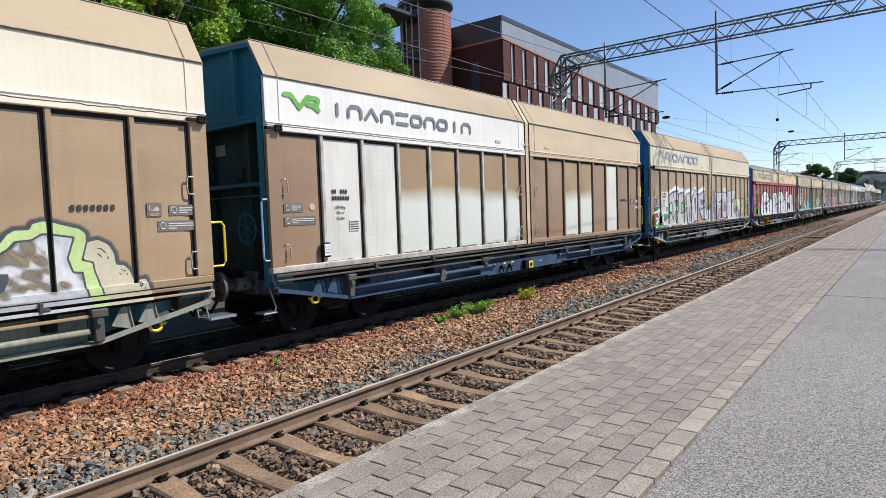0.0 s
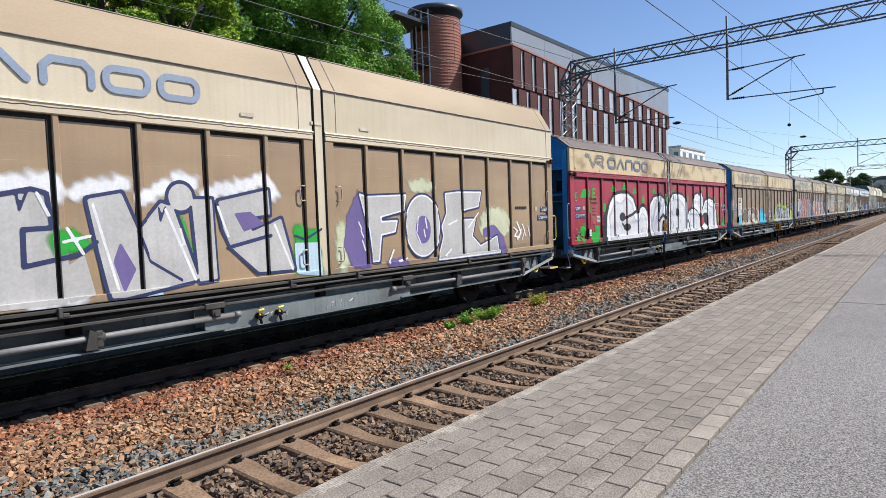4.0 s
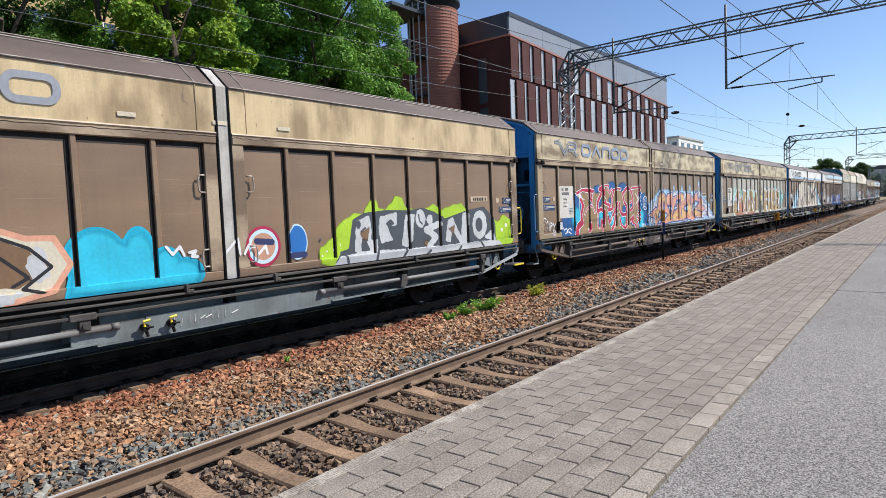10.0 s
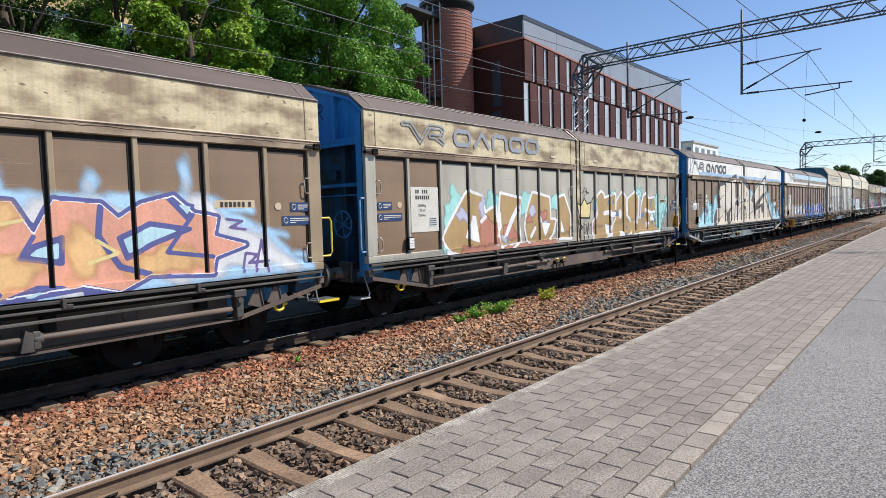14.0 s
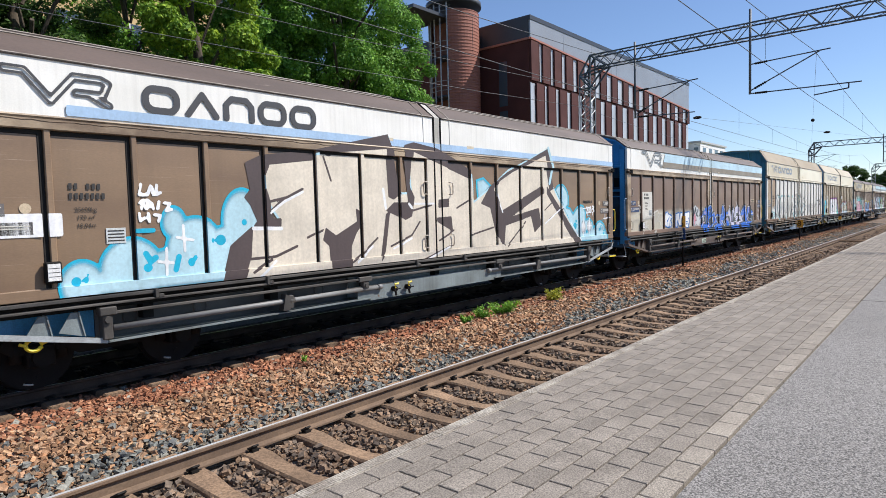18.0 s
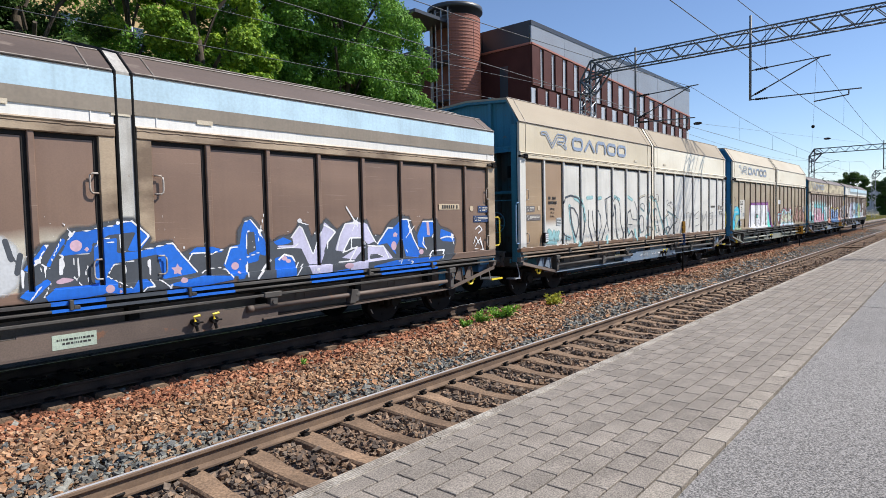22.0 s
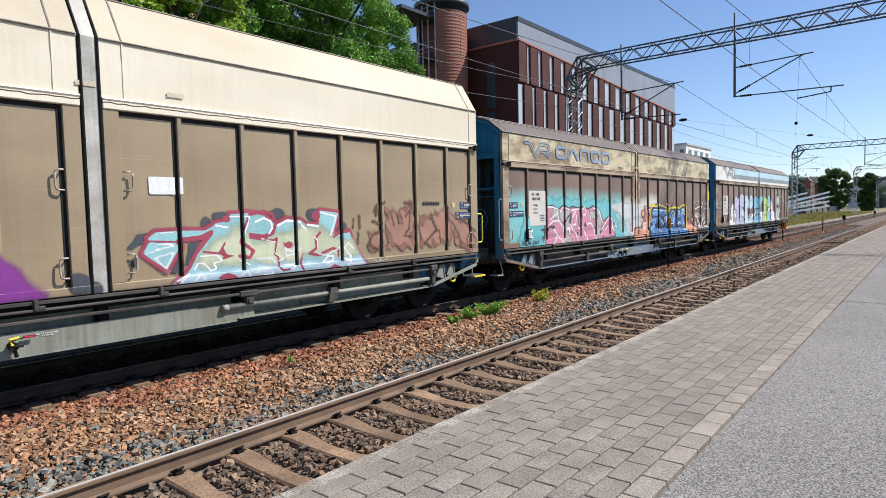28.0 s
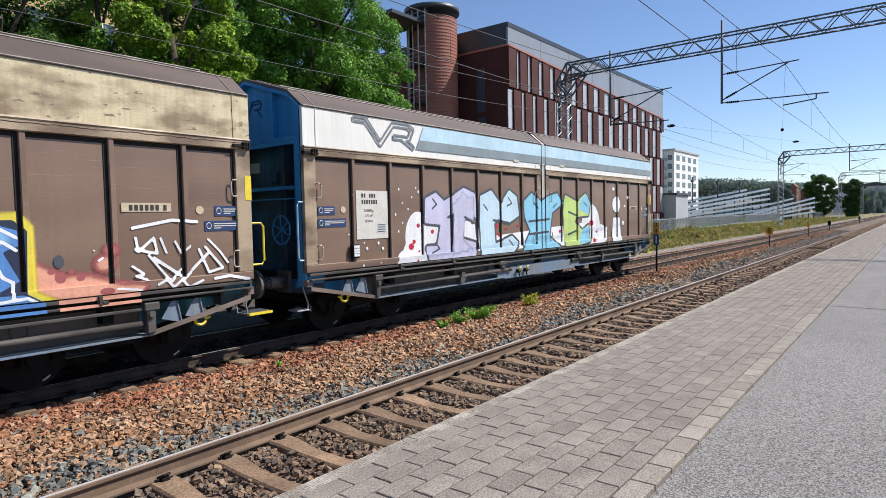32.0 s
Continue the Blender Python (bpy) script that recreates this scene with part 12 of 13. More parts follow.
bl = u(c.poly([(1.49, 1.96), (1.60, 2.11), (1.73, 2.13), (2.83, 2.09), (2.96, 1.95), (2.53, 1.82), (2.43, 1.87), (2.29, 1.93), (1.88, 1.86), (1.55, 1.87)]), c.poly([(1.38, 1.67), (1.58, 1.81), (2.06, 1.81), (2.06, 1.67), (1.74, 1.53), (1.53, 1.58)]), c.poly([(2.08, 1.82), (2.30, 1.83), (2.67, 1.58), (2.47, 1.47), (2.37, 1.56), (2.19, 1.70)]), c.poly([(2.72, 1.80), (3.06, 1.89), (3.08, 1.71), (2.92, 1.57), (2.72, 1.62)]), c.poly([(1.30, 1.37), (1.78, 1.51), (1.87, 1.39), (2.22, 1.38), (2.81, 1.41), (5.08, 1.32), (5.34, 1.16), (2.79, 1.09), (1.35, 1.21)]), c.poly([(1.33, 1.51), (1.66, 1.56), (1.73, 1.50), (1.48, 1.37), (1.31, 1.41)]), c.poly([(3.27, 1.48), (3.26, 1.94), (3.46, 1.97), (3.45, 1.79), (3.68, 1.78), (3.72, 1.90), (3.63, 2.02), (3.84, 2.02), (3.90, 1.65), (3.95, 1.42), (3.69, 1.43), (3.67, 1.59), (3.45, 1.60), (3.43, 1.46)]), c.poly([(4.11, 2.07), (4.50, 2.05), (4.55, 1.78), (4.18, 1.77), (4.18, 1.64), (4.61, 1.63), (4.61, 1.50), (4.11, 1.43), (3.98, 1.64)]), c.poly([(4.63, 2.07), (4.83, 2.16), (5.07, 2.08), (5.07, 1.91), (4.89, 1.84), (5.05, 1.49), (4.82, 1.36), (4.68, 1.47), (4.60, 1.88)]), c.poly([(2.89, 1.55), (3.10, 1.59), (3.18, 1.42), (2.96, 1.45)]))
shade = u(c.ell(1.80, 1.99, 0.263, 0.039), c.ell(2.44, 2.03, 0.292, 0.049), c.ell(1.66, 1.71, 0.170, 0.054), c.ell(2.42, 1.68, 0.145, 0.049), c.ell(2.92, 1.74, 0.083, 0.086), c.ell(3.35, 1.81, 0.055, 0.133), c.ell(3.80, 1.70, 0.059, 0.137), c.ell(4.30, 1.96, 0.127, 0.056), c.ell(4.35, 1.57, 0.128, 0.048), c.ell(4.83, 1.99, 0.109, 0.098), c.ell(2.22, 1.29, 0.580, 0.041), c.ell(3.50, 1.26, 0.712, 0.040))
bw = u(c.line([(1.64, 2.07), (1.68, 2.11), (2.21, 2.08), (2.83, 2.06), (2.92, 1.97)], 0.017), c.line([(1.72, 1.91), (1.82, 1.98)], 0.012), c.line([(1.91, 1.88), (2.00, 1.96)], 0.011), c.line([(2.26, 1.75), (2.47, 1.68), (2.66, 1.54)], 0.014), c.line([(2.72, 1.76), (2.93, 1.84), (2.98, 1.76), (2.89, 1.60)], 0.017), c.line([(1.83, 1.69), (1.84, 1.57)], 0.012), c.line([(1.38, 1.38), (1.57, 1.47), (1.71, 1.51)], 0.015), c.line([(1.96, 1.17), (2.00, 1.42), (2.13, 1.37), (2.36, 1.23)], 0.015), c.line([(2.97, 1.49), (3.18, 1.40)], 0.017), c.line([(3.28, 2.03), (3.42, 2.04), (3.69, 1.78)], 0.015), c.line([(3.56, 2.04), (3.79, 1.99), (3.84, 1.87)], 0.018), c.line([(3.69, 1.52), (3.75, 1.74), (3.86, 1.74)], 0.018), c.line([(3.37, 1.53), (3.68, 1.54)], 0.017), c.line([(3.21, 1.08), (3.25, 1.47)], 0.018), c.line([(3.44, 1.35), (3.40, 1.08)], 0.018), c.line([(3.91, 1.31), (3.93, 1.09)], 0.018), c.line([(4.09, 2.06), (4.46, 2.00), (4.49, 1.78)], 0.018), c.line([(4.07, 1.51), (4.48, 1.56), (4.54, 1.49)], 0.018), c.line([(4.66, 2.03), (4.87, 2.11), (5.04, 2.00)], 0.019), c.line([(4.64, 1.90), (4.89, 1.96), (5.03, 1.85)], 0.019), c.line([(4.82, 1.69), (4.88, 1.54), (4.98, 1.48), (4.97, 1.31)], 0.019), c.line([(4.76, 1.25), (5.11, 1.28), (5.39, 1.10)], 0.019), c.line([(4.30, 1.19), (4.46, 1.23), (4.41, 1.09), (4.17, 1.12)], 0.015), c.line([(-0.04, 1.41), (0.23, 1.43), (0.46, 1.43), (0.50, 1.46)], 0.012), c.line([(1.00, 2.01), (1.12, 2.11), (1.20, 2.11)], 0.018), c.line([(0.57, 1.57), (0.63, 1.62), (0.67, 1.43)], 0.017), c.line([(0.93, 1.64), (0.70, 1.59), (0.75, 1.51), (0.86, 1.50), (0.80, 1.42), (0.69, 1.44)], 0.018), c.line([(0.61, 2.01), (0.70, 2.03)], 0.011), c.line([(0.79, 2.17), (0.81, 2.19)], 0.011), c.line([(5.93, 1.67), (5.99, 1.71)], 0.016), c.line([(2.92, 2.33), (3.15, 2.25), (3.08, 2.32)], 0.017), c.line([(6.13, 1.29), (6.46, 1.24)], 0.016), c.ell(1.99, 1.77, 0.022, 0.024), c.ell(2.11, 1.75, 0.023, 0.024), c.ell(0.90, 1.43, 0.015, 0.015), c.ell(0.96, 1.41, 0.015, 0.015), c.ell(3.74, 2.25, 0.041, 0.018), c.ell(5.88, 1.81, 0.023, 0.015))
sc = u(c.line([(6.37, 2.08), (6.93, 2.18), (7.31, 2.15)], 0.022), c.line([(6.41, 1.95), (6.44, 1.76), (6.66, 1.94), (6.70, 1.72), (6.40, 1.79)], 0.019), c.line([(6.75, 1.94), (6.83, 1.72)], 0.017), c.line([(6.96, 1.88), (7.05, 1.71), (7.19, 1.81)], 0.017), c.line([(7.32, 1.75), (7.47, 1.40), (7.70, 1.45), (7.42, 1.78)], 0.020), c.line([(6.65, 1.66), (7.08, 1.35), (7.46, 1.68)], 0.022), c.line([(6.57, 1.71), (6.88, 1.32), (7.04, 1.48)], 0.016), c.line([(6.35, 1.57), (6.51, 1.45), (6.39, 1.43), (6.55, 1.37)], 0.016), c.line([(6.68, 1.29), (6.81, 1.35), (6.90, 1.23), (7.03, 1.33), (7.13, 1.21), (7.35, 1.29)], 0.019), c.line([(7.54, 1.30), (7.79, 1.32), (8.13, 1.24)], 0.023), c.line([(7.47, 1.89), (7.65, 1.71), (7.79, 1.52)], 0.017))
az = u(c.line([(-7.42, 1.28), (-7.36, 1.37), (-7.30, 1.28)], 0.02), c.line([(-7.27, 1.35), (-7.19, 1.36), (-7.26, 1.28), (-7.18, 1.27)], 0.02), c.line([(-7.14, 1.28), (-7.10, 1.36), (-7.06, 1.29), (-7.01, 1.36), (-6.99, 1.28)], 0.02), c.line([(-6.89, 1.29), (-6.83, 1.36), (-6.86, 1.28)], 0.02), c.line([(-6.78, 1.28), (-6.75, 1.36), (-6.70, 1.30)], 0.02), c.line([(-6.64, 1.29), (-6.58, 1.37)], 0.02))
layers(11, "low", [("teal2", c.rough(teal, 0.04, 7), 0.16), ("slate", fillp - 0.05), ("pink2", fillp), ("warmgrey", c.rough(g, 0.02, 8), 0.09), ("white", pw), ("slate", pk), ("silverpale", c.rough(pale, 0.02, 6), 0.16), ("tealpale", c.rough(cur, 0.02, 8), 0.06), ("rustpink", u(orn - 0.03, blush), 0.07), ("salmon2", c.rough(orn + 0.02, 0.012, 9), 0.05), ("rustpink", od), ("yellow", rim - 0.01, 0.05), ("slate", tp), ("navy2", bk), ("bluemid", bl), ("skyblue2", np.maximum(c.rough(shade, 0.03, 9), bl + 0.01), 0.10), ("white", bw), ("white", sc), ("slate", az)])
guide_coat(11, "salmon2", -0.23, 1.03)
guide_coat(11, "bluemid", 1.35, 5.29)
guide_coat(11, "salmon2", 5.43, 6.42)

# wagon 12: swirling letters from lilac to lime with dark edges, white clouds with red dots
c = Can("low")
cl = u(c.ell(-5.26, 1.74, 0.399, 0.535), c.poly([(-5.97, 1.20), (-5.71, 1.52), (-5.43, 2.04), (-5.06, 2.21), (-4.90, 1.24)]), c.ell(-5.54, 1.34, 0.351, 0.176), c.poly([(-5.08, 1.49), (-5.03, 2.03), (-2.98, 2.06), (-2.75, 1.65), (3.69, 1.96), (3.68, 1.22), (-3.00, 1.32)]), c.ell(3.06, 1.79, 0.653, 0.680), c.ell(3.68, 1.50, 0.601, 0.331))
rd = u(c.ell(-5.25, 1.98, 0.054, 0.047), c.ell(-5.48, 1.55, 0.088, 0.070), c.ell(-5.39, 1.65, 0.054, 0.047), c.ell(-5.23, 1.44, 0.036, 0.024), c.ell(-5.31, 1.24, 0.036, 0.036), c.ell(-4.79, 1.84, 0.058, 0.049), c.ell(-4.08, 1.95, 0.062, 0.038), c.ell(-3.32, 2.00, 0.045, 0.040), c.ell(-2.30, 1.91, 0.076, 0.070), c.ell(-2.18, 1.69, 0.077, 0.056), c.ell(-1.17, 2.11, 0.056, 0.044), c.ell(-0.83, 2.18, 0.058, 0.045), c.ell(0.01, 1.78, 0.094, 0.063), c.ell(0.99, 1.67, 0.069, 0.049), c.ell(3.06, 1.88, 0.122, 0.089), c.ell(3.26, 1.33, 0.125, 0.072), c.ell(3.47, 1.59, 0.084, 0.036), c.ell(-1.32, 1.89, 0.056, 0.044), c.ell(-1.86, 1.83, 0.053, 0.029), c.ell(-2.86, 1.85, 0.048, 0.041))
l1 = c.poly([(-5.03, 2.07), (-5.01, 2.51), (-4.66, 2.64), (-4.37, 2.46), (-4.06, 2.59), (-3.63, 2.77), (-3.23, 2.66), (-3.16, 2.13), (-3.47, 2.23), (-3.64, 2.59), (-3.76, 2.31), (-3.76, 1.62), (-3.22, 1.50), (-3.28, 1.20), (-4.90, 1.24), (-4.99, 1.49), (-4.60, 1.49), (-4.45, 2.02)])
l2 = c.poly([(-4.07, 2.39), (-3.68, 2.66), (-3.28, 2.60), (-3.25, 2.00), (-3.61, 2.14), (-3.67, 1.61), (-3.32, 1.40), (-4.10, 1.31)])
l3 = c.poly([(-3.02, 2.06), (-2.96, 2.60), (-2.52, 2.74), (-2.11, 2.40), (-1.70, 2.76), (-1.38, 2.62), (-1.28, 2.18), (-1.73, 2.01), (-2.24, 2.12), (-2.45, 1.98), (-2.39, 1.42), (-1.60, 1.60), (-1.33, 1.44), (-1.61, 1.24), (-2.95, 1.18)])
l4 = c.poly([(-0.99, 2.48), (-0.58, 2.71), (-0.13, 2.48), (0.28, 2.64), (0.85, 2.73), (1.08, 2.49), (0.50, 2.25), (0.32, 1.53), (0.98, 1.18), (0.15, 1.06), (-1.06, 1.21), (-0.61, 1.72), (-0.89, 2.10)])
l5 = c.poly([(1.18, 2.24), (1.36, 2.69), (2.09, 2.50), (2.67, 2.76), (2.95, 2.50), (2.86, 2.15), (2.01, 2.12), (1.89, 1.90), (2.46, 1.63), (2.86, 1.79), (2.93, 1.34), (1.33, 1.16)])
l6 = u(c.poly([(2.16, 2.32), (2.40, 2.67), (2.79, 2.76), (2.99, 2.46), (2.86, 2.15)]), c.poly([(2.14, 1.25), (2.46, 1.71), (2.94, 1.79), (2.93, 1.29)]))
ed = u(c.line([(-4.76, 2.55), (-4.63, 2.43), (-4.79, 2.33)], 0.02), c.line([(-4.70, 1.60), (-4.55, 1.46), (-4.80, 1.38)], 0.02), c.line([(-1.76, 2.62), (-1.58, 2.47), (-1.82, 2.40)], 0.02), c.line([(-1.74, 1.54), (-1.53, 1.38)], 0.02), c.line([(-4.24, 2.14), (-4.08, 2.20), (-4.14, 1.44)], 0.03), c.line([(-3.61, 2.14), (-3.25, 2.00)], 0.03), c.line([(-2.44, 2.05), (-1.73, 1.97)], 0.03), c.line([(-0.44, 2.48), (-0.29, 2.33)], 0.02), c.line([(-0.75, 1.99), (0.33, 2.04)], 0.03), c.line([(-0.75, 1.65), (0.26, 1.69)], 0.03), c.line([(0.84, 2.49), (0.60, 2.36)], 0.02), c.line([(1.53, 2.24), (2.08, 2.12)], 0.03), c.line([(1.52, 1.57), (2.07, 1.67)], 0.03), c.line([(2.55, 2.53), (2.79, 2.41)], 0.02), c.line([(-2.85, 2.44), (-2.68, 2.30)], 0.02), c.line([(-3.21, 2.13), (-3.11, 1.39)], 0.025), c.line([(-1.22, 2.48), (-1.08, 1.28)], 0.025))
dt = u(c.ell(-5.83, 2.73, 0.025, 0.034), c.ell(-5.73, 2.45, 0.026, 0.023), c.ell(-5.94, 2.22, 0.025, 0.034), c.ell(-5.23, 2.69, 0.027, 0.036), c.ell(-5.31, 2.77, 0.027, 0.024), c.ell(-5.56, 2.33, 0.026, 0.023), c.ell(-5.74, 2.05, 0.026, 0.023), c.ell(-5.86, 1.88, 0.025, 0.034), c.ell(-5.44, 2.57, 0.027, 0.023), c.ell(-6.44, 1.67, 0.031, 0.033), c.ell(-6.75, 1.58, 0.030, 0.032), c.ell(-6.32, 1.56, 0.032, 0.033), c.ell(-6.82, 1.69, 0.022, 0.022), c.ell(-7.12, 2.60, 0.021, 0.031), c.ell(-7.21, 1.86, 0.021, 0.021), c.ell(-6.88, 1.26, 0.022, 0.032), c.ell(-6.42, 1.28, 0.024, 0.022), c.ell(-5.35, 1.80, 0.036, 0.035), c.ell(4.82, 2.99, 0.093, 0.057), c.ell(6.04, 2.72, 0.102, 0.060), c.ell(5.78, 2.42, 0.075, 0.040), c.ell(5.62, 1.83, 0.099, 0.079), c.ell(4.21, 1.67, 0.089, 0.075))
fig = u(c.ell(5.05, 2.47, 0.332, 0.270), c.poly([(4.76, 2.03), (5.33, 2.03), (5.47, 1.10), (4.65, 1.08)]))
layers(12, "low", [("white", cl), ("red", rd), ("slate", u(l1, l3, l4, l5) - 0.10), ("lilac2", l1 - 0.04), ("paleviolet", c.rough(l2, 0.03, 8), 0.09), ("paleblue", l3 - 0.04), ("skyblue", l4 - 0.04), ("limepale", l5 - 0.04), ("skyblue", l6), ("slate", ed), ("white", dt), ("black", fig - 0.02), ("white", fig)])


# ---- brick-red office building beyond the railway ----
bx0, bx1, by, bz = 42.05, 79.2, 23.2, 17.0
office = thing("office_building", "dark red-brown office building with tall window strips and grey metal parapet", "building", m=pose(0, 0, 0))
part("wall", boxed(bx0, bx1, by + 0.1, 46, -1.3, 15.2), BRICK, office, "dark red-brown clad wall")
part("roof", boxed(bx0 + 0.05, bx1 - 0.05, by + 0.15, 46, 15.2, bz - 0.1), CLAD_DARK, office)


def trim_z(x):
    return 15.28 - (x - bx0) / (bx1 - bx0) * 1.63


x = bx0
while x < bx1 - 0.1:
    e = min(x + 5.3, bx1)
    bm = bmesh.new()
    prism(bm, [(x + 0.015, trim_z(x)), (e - 0.015, trim_z(e)), (e - 0.015, bz - 0.35), (x + 0.015, bz - 0.35)], "y", by - 0.06, by + 0.1)
    part("parapet_panel", bm, CLAD_GREY, office, "grey metal parapet panel")
    x = e
part("coping", boxed(bx0 - 0.05, bx1 + 0.05, by - 0.1, by + 0.3, bz - 0.35, bz), CLAD_DARK, office)
bm = bmesh.new()
prism(bm, [(bx0, trim_z(bx0) - 0.14), (bx1, trim_z(bx1) - 0.14), (bx1, trim_z(bx1)), (bx0, trim_z(bx0))], "y", by - 0.14, by + 0.1)
part("trim", bm, TRIM_RED, office, "copper-red edge strip")
# parapet on the side away from the sun, its shade painted as dark metal
for y0 in np.arange(by + 0.1, 45, 4.6):
    part("parapet_panel", boxed(bx0 - 0.06, bx0 + 0.08, y0 + 0.02, y0 + 4.58, 15.3, bz), CLAD_DARK, office, "metal parapet panel painted dark for the shaded side")
part("trim", boxed(bx0 - 0.1, bx0 + 0.08, by - 0.05, 46, 15.12, 15.28), TRIM_RED, office)
rows_z = ((11.95, None), (8.55, 11.8), (5.15, 8.4), (1.75, 5.0), (-1.2, 1.6))
for ri, (z0, z1) in enumerate(rows_z):
    x = bx0 + 0.03 + (0.75 if ri % 2 else 0.0)
    if ri % 2:
        part("window", boxed(bx0 + 0.05, bx0 + 0.7, by + 0.02, by + 0.09, z0, z1 - 0.05), WINDOW, office)
    while x < bx1 - 0.6:
        top = (trim_z(x + 1.4) - 0.16) if z1 is None else z1
        e = min(x + 1.18, bx1)
        bm = bmesh.new()
        box(bm, x, e, by - 0.1, by + 0.1, z0, top)
        box(bm, x - 0.03, x + 0.02, by - 0.13, by - 0.1, z0 + 0.02, top - 0.02)
        box(bm, e - 0.02, e + 0.03, by - 0.13, by - 0.1, z0 + 0.02, top - 0.02)
        part("cladding_panel", bm, BRICK, office, "flat dark red-brown panel")
        w_ = 0.6 + 0.9 * min(1.0, (x - bx0) / 16)
        q = min(e + w_, bx1)
        if q - e > 0.1:
            win = part("window", boxed(e + 0.03, q - 0.03, by + 0.02, by + 0.09, z0 + 0.05, top - 0.05), WINDOW, office, "tall pale reflecting window")
            part("mullion", boxed(e, e + 0.05, by - 0.06, by + 0.09, z0, top), GALV, win)
        x = q
for y0, z0 in ((25.4, 10.2), (28.9, 10.2), (25.4, 6.2), (33.0, 9.8)):
    part("window", boxed(bx0 - 0.02, bx0 + 0.06, y0, y0 + 0.8, z0, z0 + 3.6), WINDOW_DARK, office)

# round stair tower
tower = thing("stair_tower", "round red-brown ribbed stair tower with an open side", "tower", m=pose(39.75, 29.0, 0))
bm = bmesh.new()
a0, a1, n = 205, 470, 34
zs = []
z = -1.3
while z < 17.6:
    zs += [(z, 2.05), (z + 0.16, 2.05), (z + 0.18, 2.075), (z + 0.24, 2.075)]
    z += 0.26
prev = None
for z, rr in zs:
    ring = [bm.verts.new((rr * math.cos(radians(a0 + (a1 - a0) * k / n)), rr * math.sin(radians(a0 + (a1 - a0) * k / n)), z)) for k in range(n + 1)]
    if prev:
        for k in range(n):
            bm.faces.new((prev[k], prev[k + 1], ring[k + 1], ring[k]))
    prev = ring
part("shell", bm, TOWER_BRICK, tower, "ribbed red-brown curved cladding")
bm = bmesh.new()
disc(bm, (0, 0, 18.35), "z", 2.28, 0.35, 32)
part("tower_roof", bm, CLAD_DARK, tower)
for k in range(6):
    bm = bmesh.new()
    disc(bm, (0, 0, 1.6 + 3.1 * k), "z", 1.98, 0.18, 24)
    part("landing", bm, CLAD_DARK, tower)
for k in range(6):
    a = radians(118 + k * 17)
    bm = bmesh.new()
    tube(bm, [(2.05 * math.cos(a), 2.05 * math.sin(a), -1.3), (2.05 * math.cos(a), 2.05 * math.sin(a), 18.6)], 0.06, 6)
    part("column", bm, GALV, tower)
for k in range(6):
    bm = bmesh.new()
    for dz in (0.35, 0.7, 1.1):
        tube(bm, [(2.06 * math.cos(radians(a)), 2.06 * math.sin(radians(a)), 1.7 + 3.1 * k + dz) for a in range(115, 212, 8)], 0.03, 5)
    part("railing", bm, GALV, tower)
bm = bmesh.new()
box(bm, -5.5, -1.2, -0.6, 3.2, 17.0, 17.25)
part("canopy", bm, CLAD_DARK, tower)
part("core", boxed(-0.8, 1.2, -0.2, 1.4, -1.3, 17.6), RENDER_RED, tower)

# yellow block of flats behind the trees
flats = thing("apartment_block", "pale yellow rendered block of flats behind trees", "building", m=pose(0, 0, 0))
part("wall", boxed(-6, 31, 44, 56, -1.3, 19), RENDER_YELLOW, flats)
part("roof", boxed(-6.4, 31.4, 43.6, 56.4, 19, 19.4), CLAD_DARK, flats)
for i in range(9):
    for j in range(5):
        wn_ = part("window", boxed(-4 + i * 3.9, -2.3 + i * 3.9, 43.9, 44.02, 1.2 + j * 3.3, 2.9 + j * 3.3), WINDOW_DARK, flats)
        part("frame", boxed(-3.2 + i * 3.9, -3.1 + i * 3.9, 43.87, 43.9, 1.2 + j * 3.3, 2.9 + j * 3.3), RENDER_WHITE, wn_)

# ---- trees behind the railway ----
tree(21.6, 22.2, -0.6, 17.6, 4.6, 3, LEAF_DARK, 150000, 0.082, "broad dark green maple in full leaf", 0.12, 230, 0.50)
tree(25.3, 24.0, -0.6, 15.2, 3.8, 9, LEAF_DARK, 110000, 0.082, "dark green maple beside the office building", 0.12, 190, 0.50)
tree(17.6, 24.5, -0.6, 18.0, 4.2, 15, LEAF_DARK, 90000, 0.085, "tall dark green maple between its neighbours", 0.12, 150, 0.54)
tree(12.6, 20.6, -0.6, 16.0, 3.1, 4, LEAF_LIGHT, 95000, 0.075, "light green lime tree with loose foliage", 0.18, 120, 0.44)
tree(13.4, 28.0, -0.6, 19.0, 5.2, 11, LEAF_DARK, 70000, 0.10, "tall dark green tree", 0.15, 110, 0.62)
tree(7.6, 23.5, -0.6, 16.5, 4.0, 6, LEAF_DEEP, 46000, 0.085, "deep green tree with gaps in its crown", 0.2, 40, 0.66)
tree(3.0, 25.0, -0.6, 18.0, 4.6, 8, LEAF_DEEP, 36000, 0.10, "deep green tree with an open crown", 0.25, 30, 0.75)
tree(-2.0, 23.0, -0.6, 17.0, 5.0, 12, LEAF_DARK, 16000, 0.15, "dark green broad-leaved tree", 0.2, 22)


